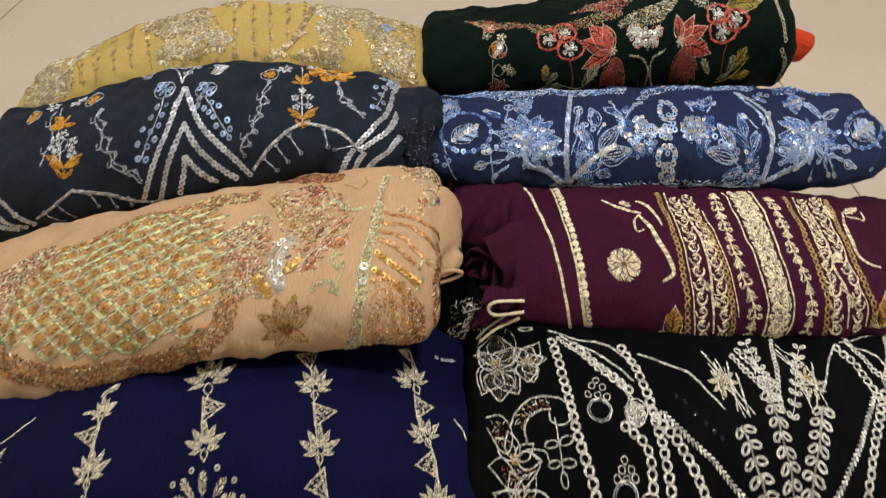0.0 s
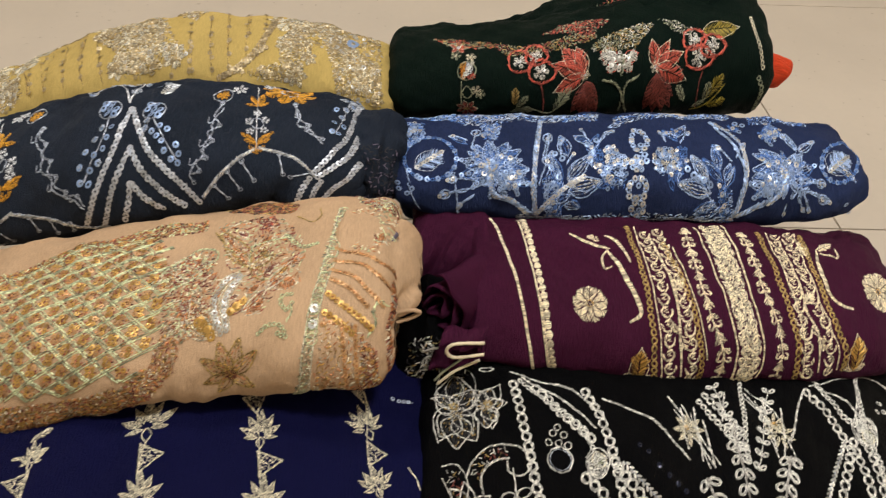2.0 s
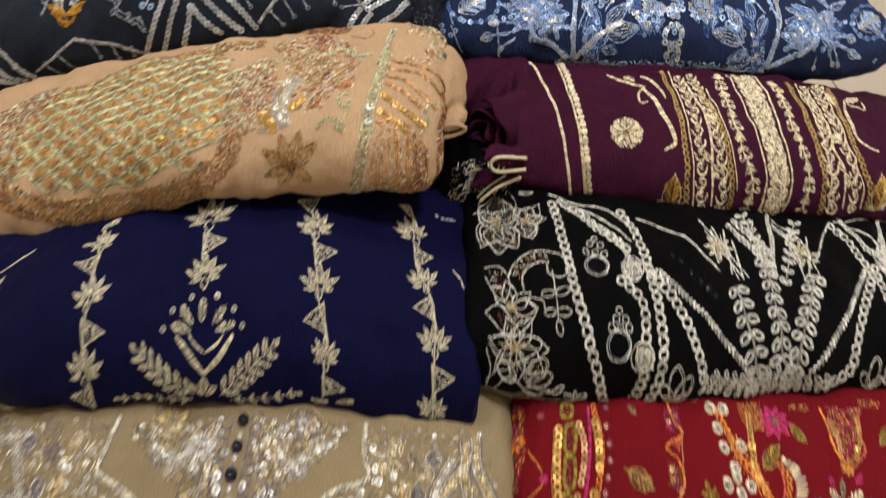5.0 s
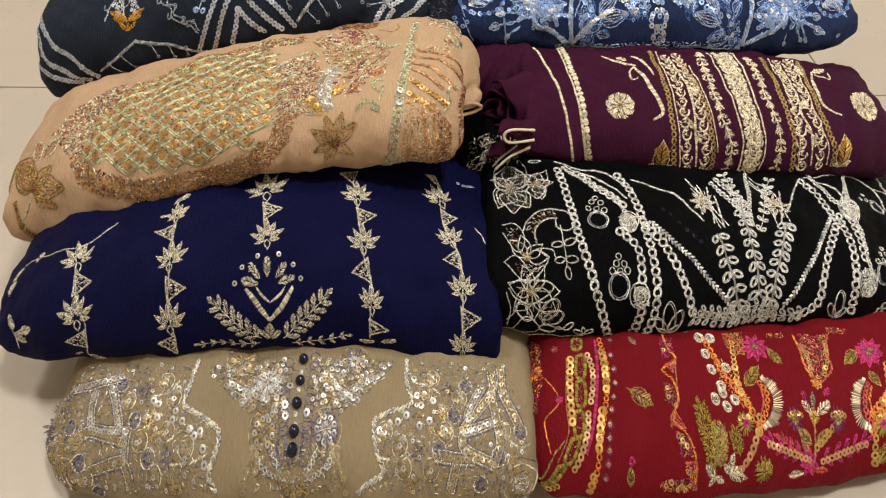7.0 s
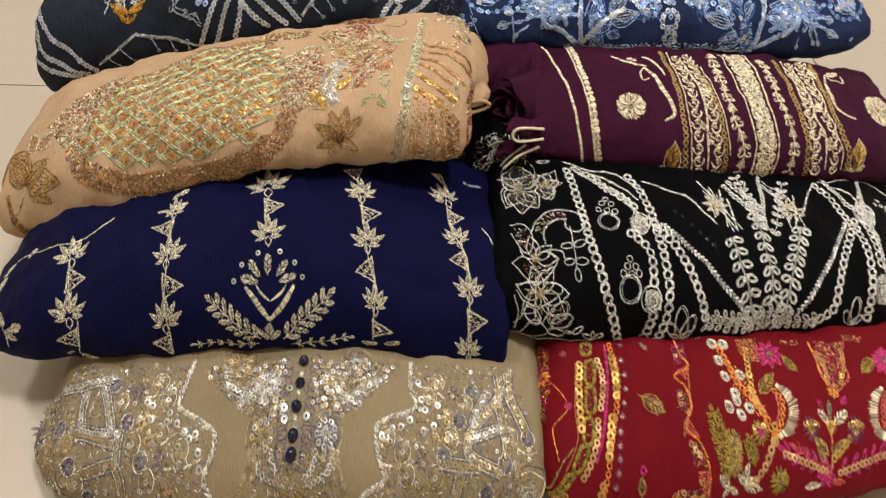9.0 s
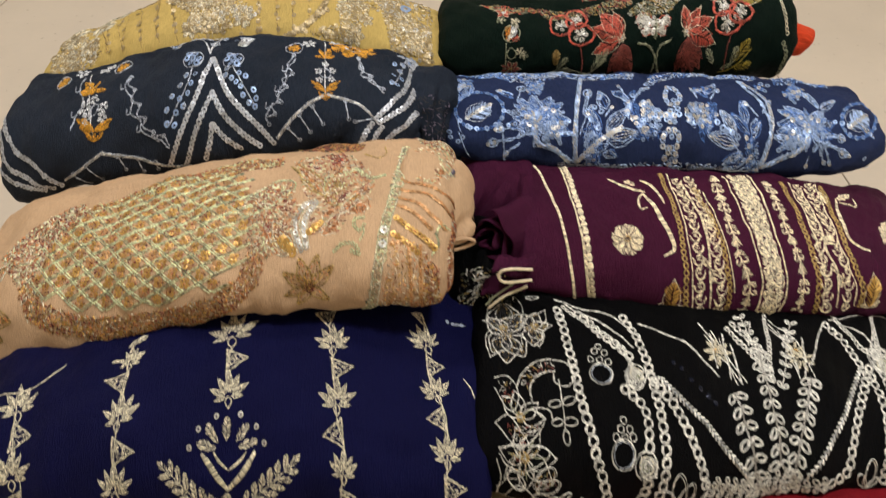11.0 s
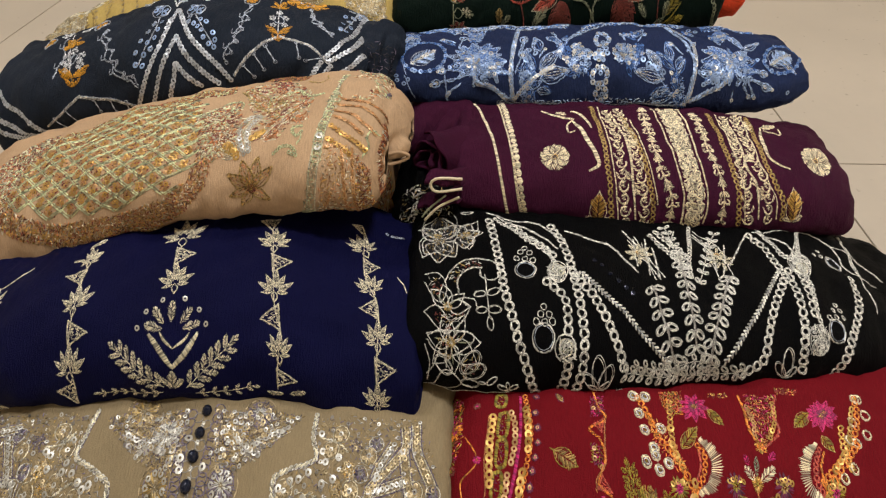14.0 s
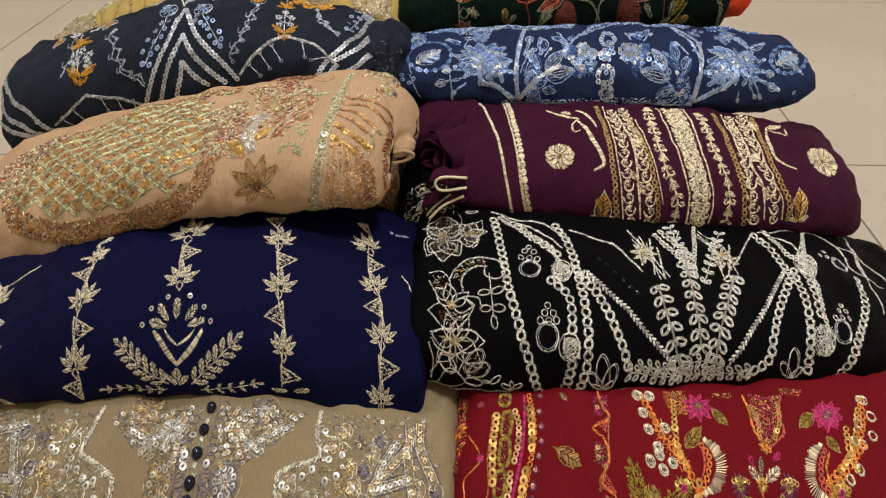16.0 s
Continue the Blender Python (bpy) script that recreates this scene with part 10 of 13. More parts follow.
work("taupe", "yoke_line", (w_seqs, [(-139.4, 15.6), (-139.8, 8.8), (-143.7, 3.8), (-145.0, -2.5)], 1.9, 'foil_tan'), (w_cord, [(-139.4, 15.6), (-139.8, 8.8), (-143.7, 3.8), (-145.0, -2.5)], 0.9, 'champagne'))
work("taupe", "yoke_line", (w_seqs, [(-84.1, 15.7), (-82.8, 9.5), (-79.4, 4.3), (-78.3, -2.2)], 1.9, 'foil_tan'), (w_cord, [(-84.1, 15.7), (-82.8, 9.5), (-79.4, 4.3), (-78.3, -2.2)], 0.9, 'champagne'))
work("taupe", "yoke_line", (w_seqs, [(-136.1, 16.2), (-136.4, 8.9), (-138.5, 3.5)], 1.9, 'foil_tan'), (w_cord, [(-136.1, 16.2), (-136.4, 8.9), (-138.5, 3.5)], 0.9, 'champagne'))
work("taupe", "yoke_line", (w_seqs, [(-87.5, 16.3), (-85.9, 9.5), (-84.8, 4.1)], 1.9, 'foil_tan'), (w_cord, [(-87.5, 16.3), (-85.9, 9.5), (-84.8, 4.1)], 0.9, 'champagne'))
work("taupe", "yoke_base", (w_fill, [(-139.5, 16.2), (-85.4, 16.4), (-82.6, 4.3), (-102.0, 2.9), (-121.1, 3.1), (-140.6, 3.5)], 1.7, ['tan', 'silver', 'greyviolet', 'foil_grey'], 2.2, 0.5), (w_fill, [(-138.5, 2.2), (-121.1, 3.1), (-117.0, -2.4), (-140.8, -2.8)], 2.4, ['silver', 'tan'], 2.2, 0.5), (w_fill, [(-102.0, 2.9), (-82.5, 3.0), (-80.6, -2.1), (-104.2, -3.0)], 2.4, ['silver', 'tan'], 2.2, 0.5))

# red dress: embroidery
work("red", "end_work", (w_fill, [(47.0, 93.6), (55.0, 79.0), (54.4, 47.9), (47.1, 21.9), (47.0, 39.6)], 1.7, ['maroon', 'orange', 'olive', 'magenta'], 2.4, 0.55), (w_disc, (50.2, 58.8), (53.5, 54.5), 'orange', 'magenta'), (w_disc, (49.7, 32.1), (52.0, 30.3), 'maroon', 'olive'), (w_disc, (65.0, 71.6), (67.2, 70.0), 'maroon', 'magenta'))
work("red", "zigzag_line", (w_line, [(56.5, 52.9), (64.9, 37.5), (55.0, 25.8), (57.8, 10.5)], 0.8, 'orange'), (w_disc, (64.9, 37.5), (67.3, 36.5), 'magenta', 'coral'), (w_cord, [(50.3, -12.7), (58.3, 7.8), (66.2, 16.6)], 1.0, 'antique'))
work("red", "olive_frame", (w_satin, [(78.3, 79.0), (84.1, 78.6), (83.2, 71.4), (77.6, 71.3), (78.3, 79.0)], 2.6, 'olive', 1), (w_fill, [(78.3, 79.0), (84.1, 78.6), (83.2, 71.4), (77.6, 71.3)], 1.8, ['antique', 'olive', 'plumthread'], 2, 0.5))
work("red", "olive_frame", (w_satin, [(79.8, 66.3), (85.3, 65.9), (83.6, 52.1), (78.0, 52.5), (79.8, 66.3)], 2.6, 'olive', 1), (w_fill, [(79.8, 66.3), (85.3, 65.9), (83.6, 52.1), (78.0, 52.5)], 1.8, ['antique', 'olive', 'plumthread'], 2, 0.5))
work("red", "olive_frame", (w_satin, [(77.9, 48.6), (83.3, 48.5), (82.1, 35.3), (76.6, 35.2), (77.9, 48.6)], 2.6, 'olive', 1), (w_fill, [(77.9, 48.6), (83.3, 48.5), (82.1, 35.3), (76.6, 35.2)], 1.8, ['antique', 'olive', 'plumthread'], 2, 0.5))
work("red", "olive_frame", (w_satin, [(74.7, 30.7), (80.0, 30.7), (78.9, 19.7), (73.6, 19.7), (74.7, 30.7)], 2.6, 'olive', 1), (w_fill, [(74.7, 30.7), (80.0, 30.7), (78.9, 19.7), (73.6, 19.7)], 1.8, ['antique', 'olive', 'plumthread'], 2, 0.5))
work("red", "olive_frame", (w_satin, [(71.4, 17.7), (76.6, 17.6), (71.5, 8.0), (66.2, 8.0), (71.4, 17.7)], 2.6, 'olive', 1), (w_fill, [(71.4, 17.7), (76.6, 17.6), (71.5, 8.0), (66.2, 8.0)], 1.8, ['antique', 'olive', 'plumthread'], 2, 0.5))
work("red", "olive_frame", (w_satin, [(62.1, 5.2), (67.3, 5.6), (57.7, -6.1), (53.6, -11.0), (62.1, 5.2)], 2.6, 'olive', 1), (w_fill, [(62.1, 5.2), (67.3, 5.6), (57.7, -6.1), (53.6, -11.0)], 1.8, ['antique', 'olive', 'plumthread'], 2, 0.5))
work("red", "sequin_edging", (w_seqs, [(75.4, 63.5), (73.3, 49.6), (72.5, 36.8), (72.5, 26.0)], 2.6, 'foil_gold'), (w_cord, [(72.6, 64.4), (69.4, 36.6), (69.5, 20.7), (61.9, 7.1)], 0.9, 'copper'))
work("red", "sequin_edging", (w_seqs, [(87.4, 65.9), (89.5, 57.3), (88.8, 46.5), (86.1, 36.5)], 2.1, 'foil_peach'), (w_seqs, [(83.5, 29.6), (82.0, 20.5), (77.0, 10.1), (72.9, 4.4)], 2.1, 'foil_peach'))
work("red", "pink_cord", (w_satin, [(93.9, 76.3), (92.8, 54.5), (89.6, 36.2), (85.7, 21.9), (81.0, 11.2)], 2.6, 'magenta', 0.8))
work("red", "sequin_edging", (w_seqs, [(97.0, 66.7), (97.9, 53.9), (97.2, 42.8)], 2.5, 'foil_gold'), (w_seqs, [(92.8, 30.7), (90.5, 21.8), (89.0, 13.6)], 2.6, 'foil_gold'), (w_chain, [(97.0, 76.1), (99.4, 53.7), (96.1, 35.5), (90.6, 17.4), (87.8, 4.7), (84.2, -7.3)], 1.8, 'orange'))
work("red", "sequin_edging", (w_seqs, [(85.1, 1.1), (83.1, -7.6)], 2.4, 'foil_gold'), (w_seqs, [(50.3, -16.2), (61.9, -5.3)], 1.9, 'foil_gold'))
work("red", "pink_bud", (w_disc, (104.4, 75.4), (106.7, 74.3), 'plumthread', 'magenta'), (w_dots, [(104.4, 75.4)], 1.3, 'foil_peach'))
work("red", "pink_bud", (w_disc, (103.0, 63.4), (105.5, 62.0), 'plumthread', 'magenta'), (w_dots, [(103.0, 63.4)], 1.3, 'foil_peach'))
work("red", "pink_bud", (w_disc, (103.8, 54.0), (106.3, 53.0), 'plumthread', 'magenta'), (w_dots, [(103.8, 54.0)], 1.3, 'foil_peach'))
work("red", "pink_bud", (w_disc, (103.3, 45.5), (105.5, 44.6), 'plumthread', 'magenta'), (w_dots, [(103.3, 45.5)], 1.3, 'foil_peach'))
work("red", "pink_bud", (w_disc, (101.2, 37.6), (103.4, 36.8), 'plumthread', 'magenta'), (w_dots, [(101.2, 37.6)], 1.3, 'foil_peach'))
work("red", "pink_bud", (w_disc, (99.0, 30.9), (101.4, 30.1), 'plumthread', 'magenta'), (w_dots, [(99.0, 30.9)], 1.3, 'foil_peach'))
work("red", "pink_bud", (w_disc, (97.2, 23.6), (99.9, 22.9), 'plumthread', 'magenta'), (w_dots, [(97.2, 23.6)], 1.3, 'foil_peach'))
work("red", "pink_bud", (w_disc, (96.3, 17.6), (98.8, 17.1), 'plumthread', 'magenta'), (w_dots, [(96.3, 17.6)], 1.3, 'foil_peach'))
work("red", "pink_bud", (w_disc, (95.7, 12.2), (98.1, 11.9), 'plumthread', 'magenta'), (w_dots, [(95.7, 12.2)], 1.3, 'foil_peach'))
work("red", "pink_bud", (w_disc, (94.6, 6.7), (97.0, 6.4), 'plumthread', 'magenta'), (w_dots, [(94.6, 6.7)], 1.3, 'foil_peach'))
work("red", "pink_bud", (w_disc, (93.2, 0.4), (95.7, -0.1), 'plumthread', 'magenta'), (w_dots, [(93.2, 0.4)], 1.3, 'foil_peach'))
work("red", "olive_leaf", (w_leaf, (112.8, 40.6), (127.3, 32.2), 0.5, 'antique', 'olive'), (w_cord, [(113.8, 40.0), (110.8, 41.8)], 1, 'olive'))
work("red", "olive_leaf", (w_leaf, (109.5, -3.4), (109.0, 6.1), 0.45, 'antique', 'olive'), (w_disc, (109.8, 8.0), (111.9, 7.2), 'magenta'))
work("red", "olive_leaf", (w_leaf, (121.5, 69.1), (117.3, 76.1), 0.4, 'antique', 'plumthread'))
work("red", "vine_line", (w_cord, [(142.6, 77.2), (145.1, 66.9), (147.7, 58.3), (136.6, 51.8), (142.7, 46.4), (144.9, 38.4), (143.3, 31.6), (139.3, 24.3), (147.1, 18.8), (151.6, 12.3), (153.4, 3.6), (151.7, -6.1)], 1.5, 'orange'), (w_cord, [(147.8, 60.5), (145.9, 47.1), (144.5, 33.2), (138.6, 26.4), (137.8, 21.4)], 1.1, 'copper'))
work("red", "violet_patch", (w_fill, [(140.0, 75.2), (148.9, 74.7), (148.1, 61.8), (138.7, 59.7)], 1.3, ['plumthread', 'magenta', 'maroon'], 2.0, 0.6), (w_seqfill, [(140.0, 75.2), (148.9, 74.7), (148.1, 61.8), (138.7, 59.7)], 6, 1.5, ['foil_peach']))
work("red", "violet_patch", (w_fill, [(136.6, 44.5), (143.9, 41.8), (142.7, 30.7), (136.0, 33.6)], 1.3, ['plumthread', 'magenta', 'olive'], 2.0, 0.6), (w_seqfill, [(136.6, 44.5), (143.9, 41.8), (142.7, 30.7), (136.0, 33.6)], 6, 1.5, ['foil_peach']))
work("red", "violet_patch", (w_fill, [(140.9, 19.5), (149.1, 17.4), (152.3, 8.7), (142.8, 8.7)], 1.3, ['plumthread', 'magenta', 'olive'], 2.0, 0.6), (w_seqfill, [(140.9, 19.5), (149.1, 17.4), (152.3, 8.7), (142.8, 8.7)], 6, 1.5, ['foil_peach']))
work("red", "violet_patch", (w_fill, [(145.5, 5.2), (153.4, 3.6), (154.4, -7.7), (147.1, -4.6)], 1.3, ['plumthread', 'magenta', 'orange'], 2.0, 0.6), (w_seqfill, [(145.5, 5.2), (153.4, 3.6), (154.4, -7.7), (147.1, -4.6)], 6, 1.5, ['foil_peach']))
work("red", "violet_patch", (w_fill, [(128.7, -1.4), (144.8, -0.7), (149.5, -6.7), (130.9, -6.4)], 1.3, ['plumthread', 'olive', 'orange'], 2.0, 0.6), (w_seqfill, [(128.7, -1.4), (144.8, -0.7), (149.5, -6.7), (130.9, -6.4)], 6, 1.5, ['foil_peach']))
work("red", "coral_petal", (w_tri, (139.9, 55.2), (146.9, 58.4), (144.3, 50.2), 'coral'))
work("red", "coral_petal", (w_tri, (142.0, 27.7), (138.8, 22.1), (147.2, 20.6), 'coral'))
work("red", "coral_petal", (w_tri, (145.8, 6.4), (152.2, 6.3), (152.2, 1.7), 'coral'))
work("red", "white_bud", (w_loop, (166.2, 77.2), (171.6, 72.4), 0.9, 'cream', 1.5), (w_loop, (167.3, 76.6), (170.6, 73.2), 0.8, 'white', 1.1), (w_blob, (169.1, 75.0), (170.2, 75.0), ['olive']))
work("red", "white_bud", (w_loop, (173.9, 76.4), (179.2, 71.6), 0.9, 'cream', 1.5), (w_loop, (174.8, 75.4), (178.0, 72.2), 0.8, 'white', 1.1), (w_blob, (176.5, 73.8), (177.7, 73.8), ['olive']))
work("red", "white_bud", (w_loop, (168.3, 65.1), (173.7, 61.2), 0.9, 'cream', 1.5), (w_loop, (169.3, 64.4), (172.7, 61.7), 0.8, 'white', 1.1), (w_blob, (170.9, 63.0), (172.1, 63.1), ['olive']))
work("red", "white_bud", (w_loop, (170.5, 54.9), (175.9, 51.0), 0.9, 'cream', 1.5), (w_loop, (171.6, 54.3), (175.2, 51.7), 0.8, 'white', 1.1), (w_blob, (173.6, 53.2), (174.7, 53.3), ['olive']))
work("red", "white_bud", (w_loop, (181.1, 55.8), (186.4, 51.8), 0.9, 'cream', 1.5), (w_loop, (182.1, 55.2), (185.4, 52.5), 0.8, 'white', 1.1), (w_blob, (183.7, 53.8), (184.9, 53.8), ['olive']))
work("red", "white_bud", (w_loop, (174.3, 43.8), (180.0, 40.3), 0.9, 'cream', 1.5), (w_loop, (175.2, 43.2), (178.9, 40.8), 0.8, 'white', 1.1), (w_blob, (176.9, 41.9), (178.0, 42.0), ['olive']))
work("red", "white_bud", (w_loop, (167.5, 36.1), (173.7, 33.1), 0.9, 'cream', 1.5), (w_loop, (168.8, 35.8), (172.6, 33.7), 0.8, 'white', 1.1), (w_blob, (170.7, 34.7), (172.0, 34.7), ['olive']))
work("red", "white_bud", (w_loop, (182.9, 36.1), (187.6, 32.4), 0.9, 'cream', 1.5), (w_loop, (183.6, 35.5), (186.7, 33.0), 0.8, 'white', 1.1), (w_blob, (185.3, 34.3), (186.3, 34.2), ['olive']))
work("red", "white_bud", (w_loop, (176.0, 32.4), (181.4, 29.2), 0.9, 'cream', 1.5), (w_loop, (177.2, 32.1), (180.7, 29.8), 0.8, 'white', 1.1), (w_blob, (179.0, 30.9), (180.1, 30.9), ['olive']))
work("red", "white_bud", (w_loop, (174.6, 40.1), (180.3, 37.0), 0.9, 'cream', 1.5), (w_loop, (175.6, 39.7), (179.4, 37.5), 0.8, 'white', 1.1), (w_blob, (177.4, 38.5), (178.8, 38.5), ['olive']))
work("red", "gold_branch", (w_chain, [(171.4, 73.0), (177.7, 60.4), (181.1, 48.7), (188.7, 39.4), (194.9, 28.1), (198.3, 19.8)], 2.2, 'orange'), (w_chain, [(192.8, 71.5), (190.6, 55.7), (189.9, 44.0), (193.2, 33.0)], 1.9, 'gold'), (w_dots, [(189.9, 53.5), (189.5, 44.0), (190.7, 38.5), (199.1, 24.5), (197.9, 18.0)], 2.4, 'foil_gold'), (w_fill, [(175.9, 64.4), (190.6, 51.6), (197.1, 28.0), (192.4, 26.6), (177.9, 45.6)], 2, ['coral', 'orange', 'gold'], 2.4, 0.55))
work("red", "pink_flower", (w_flower, (207.8, 66.8), (217.8, 64.6), 9, 'magenta', 'olive', 0.42, 'pink'), (w_disc, (207.8, 66.8), (211.9, 66.7), 'plumthread', 'gold'))
work("red", "pink_flower", (w_flower, (294.3, 57.2), (303.4, 53.5), 9, 'magenta', 'olive', 0.42, 'pink'), (w_disc, (294.3, 57.2), (297.9, 56.3), 'plumthread', 'gold'))
work("red", "top_work", (w_fill, [(185.8, 77.9), (203.0, 79.5), (200.2, 62.0), (191.5, 62.4), (187.4, 69.0)], 1.3, ['olive', 'antique', 'orange', 'coral'], 2.2, 0.55), (w_fill, [(219.3, 77.7), (235.2, 77.5), (232.6, 73.7), (219.9, 73.5)], 1.6, ['rust', 'gold'], 2.2, 0.55), (w_fill, [(268.2, 79.5), (284.4, 77.8), (281.1, 72.8), (266.2, 74.5)], 1.6, ['rust', 'gold', 'coral'], 2.2, 0.55))
work("red", "olive_leaf", (w_leaf, (216.2, 64.3), (225.9, 54.8), 0.45, 'olive', 'antique'))
work("red", "olive_leaf", (w_leaf, (195.3, 42.3), (207.2, 53.9), 0.45, 'olive', 'antique'))
work("red", "olive_leaf", (w_leaf, (287.4, 61.1), (273.6, 51.8), 0.45, 'olive', 'antique'))
work("red", "olive_leaf", (w_leaf, (290.5, 45.2), (296.0, 35.5), 0.45, 'olive', 'antique'))
work("red", "white_crescent", (w_comb, [(200.3, 20.8), (208.2, 26.2), (211.6, 34.0), (206.5, 46.4)], -8, 'cream'), (w_chain, [(205.5, 43.6), (208.5, 36.0), (205.6, 27.6), (199.3, 21.3)], 1.8, 'orange'), (w_cord, [(205.6, 40.8), (205.1, 32.8), (200.4, 25.0)], 1.4, 'coral'))
work("red", "white_crescent", (w_comb, [(279.8, 15.1), (274.8, 22.1), (277.9, 31.8), (286.1, 40.7)], 8, 'cream'), (w_chain, [(286.0, 37.7), (280.1, 29.9), (277.8, 22.0), (281.0, 14.3)], 1.8, 'coral'), (w_cord, [(288.5, 35.6), (283.0, 27.9), (282.0, 18.5)], 1.6, 'orange'))
work("red", "rose_motif", (w_disc, (189.0, 22.2), (194.9, 21.3), 'olive', 'magenta'), (w_disc, (189.0, 22.2), (191.7, 22.0), 'magenta'), (w_seqs, [(185.4, 24.4), (189.8, 25.3), (193.7, 23.7)], 1.5, 'foil_gold'))
work("red", "rose_motif", (w_disc, (288.5, 16.2), (295.0, 14.8), 'olive', 'magenta'), (w_disc, (288.5, 16.2), (291.7, 15.8), 'magenta'), (w_seqs, [(284.3, 18.6), (289.3, 19.3), (293.9, 17.4)], 1.5, 'foil_gold'))
work("red", "rose_motif", (w_disc, (225.7, 22.8), (232.0, 21.4), 'plumthread', 'olive'), (w_disc, (225.7, 22.8), (228.9, 22.7), 'olive'), (w_seqs, [(221.9, 25.1), (226.8, 26.0), (231.1, 24.4)], 1.5, 'foil_gold'))
work("red", "rose_motif", (w_disc, (255.6, 20.5), (262.2, 19.2), 'plumthread', 'antique'), (w_disc, (255.6, 20.5), (258.8, 20.5), 'antique'), (w_seqs, [(251.5, 22.8), (256.4, 23.6), (260.9, 22.0)], 1.5, 'foil_gold'))
work("red", "rose_motif", (w_disc, (199.0, 1.8), (205.4, 0.3), 'olive', 'antique'), (w_disc, (199.0, 1.8), (201.7, 1.6), 'antique'), (w_seqs, [(194.9, 3.9), (198.9, 4.8), (203.4, 3.3)], 1.5, 'foil_gold'))
work("red", "gold_branch", (w_seqs, [(196.3, 18.0), (191.8, 10.3), (184.6, 2.4)], 2.1, 'foil_peach'), (w_cord, [(198.1, 18.5), (193.8, 10.3), (183.6, -0.5)], 1.1, 'copper'))
work("red", "olive_fern", (w_fern, (166.5, 2.4), (158.4, 29.7), 7, 9, 'olive'), (w_fill, [(164.3, 23.7), (174.4, 22.5), (175.9, 14.3), (170.4, 4.2), (162.6, 6.0)], 1.4, ['olive', 'antique', 'gold', 'olive'], 2.6, 0.6))
work("red", "olive_fern", (w_fern, (184.2, 8.0), (181.0, 17.4), 4, 7, 'olive'), (w_fern, (170.5, 2.9), (170.7, 18.2), 5, 8, 'antique'))
work("red", "white_leaf", (w_tips, (167.2, -0.7), [(159.6, 5.4), (162.7, -5.2), (173.3, -4.1)], 0.45, 'cream', 'sage'), (w_tips, (176.2, 0.4), [(180.3, 9.9), (186.1, 2.4), (188.6, -2.2), (172.6, 5.6)], 0.4, 'cream', 'sage'))
work("red", "gold_vase", (w_cord, [(241.3, 74.4), (242.9, 65.0), (241.6, 53.3), (243.9, 43.9), (248.2, 39.9)], 1.8, 'orange'), (w_cord, [(266.6, 72.1), (261.1, 60.8), (262.0, 50.2), (254.2, 43.2), (247.1, 40.0)], 1.8, 'coral'), (w_fill, [(246.0, 76.9), (266.0, 73.5), (262.3, 60.7), (251.3, 42.4), (243.9, 43.9), (243.0, 59.8)], 1.5, ['gold', 'maroon', 'coral', 'magenta', 'antique'], 2.2, 0.55), (w_seqs, [(245.3, 67.5), (245.5, 54.9), (243.8, 47.6)], 1.7, 'foil_peach'), (w_seqs, [(262.5, 67.6), (260.9, 56.5), (253.8, 45.2)], 1.7, 'foil_gold'), (w_blob, (246.5, 40.9), (250.3, 39.4), ['gold', 'orange']))
work("red", "white_bud", (w_leaf, (238.3, 23.8), (234.0, 33.0), 0.45, 'cream'), (w_leaf, (241.7, 23.6), (252.2, 29.8), 0.5, 'cream'), (w_disc, (239.6, 22.8), (243.0, 21.5), 'gold', 'olive'), (w_leaf, (240.0, 26.1), (242.0, 37.3), 0.25, 'sage'), (w_leaf, (236.5, 32.2), (235.0, 38.1), 0.5, 'magenta'), (w_leaf, (248.5, 32.4), (254.1, 37.5), 0.5, 'magenta'))
work("red", "stem_line", (w_cord, [(239.2, 20.2), (238.8, 11.8), (236.2, 0.7)], 1.4, 'copper'))
work("red", "olive_leaf", (w_leaf, (235.9, 10.5), (226.2, 18.8), 0.42, 'antique', 'olive'))
work("red", "olive_leaf", (w_leaf, (239.5, 10.3), (249.2, 16.6), 0.42, 'antique', 'olive'))
work("red", "olive_leaf", (w_leaf, (233.1, 7.3), (227.7, 13.2), 0.42, 'antique', 'olive'))
work("red", "coral_fern", (w_fern, (235.3, 4.3), (203.6, 14.3), 5, 8, 'magenta'), (w_seqs, [(233.0, 3.9), (217.4, 8.7), (203.3, 12.7)], 1.8, 'foil_peach'), (w_fern, (229.3, 5.6), (211.9, 14.7), 3, 6, 'coral'))
work("red", "coral_fern", (w_fern, (240.5, 3.3), (275.7, 10.1), 5, 8, 'magenta'), (w_seqs, [(242.5, 2.6), (257.6, 6.0), (274.7, 8.0)], 1.8, 'foil_peach'))
work("red", "gold_branch", (w_seqs, [(239.0, 9.0), (245.9, 13.4), (250.3, 16.6)], 2.0, 'foil_gold'))
work("red", "base_rose", (w_flower, (233.0, 2.6), (239.4, 0.2), 7, 'magenta', 'coral', 0.5, 'pink'), (w_leaf, (228.9, -1.5), (217.3, -3.2), 0.35, 'cream'), (w_leaf, (235.9, -1.5), (247.0, -2.3), 0.35, 'coral'))
work("red", "gold_branch", (w_chain, [(280.5, 13.0), (290.6, 22.1), (302.4, 30.7), (311.9, 37.5)], 2.1, 'orange'), (w_seqs, [(282.1, 14.2), (281.6, 7.3), (281.6, -2.3)], 2.2, 'foil_gold'), (w_chain, [(304.5, 48.1), (301.3, 33.0), (302.3, 25.8)], 2, 'gold'))
work("red", "white_bud", (w_loop, (320.3, 68.9), (323.7, 63.5), 0.9, 'cream', 1.5), (w_blob, (321.7, 65.9), (323.0, 65.8), ['olive']))
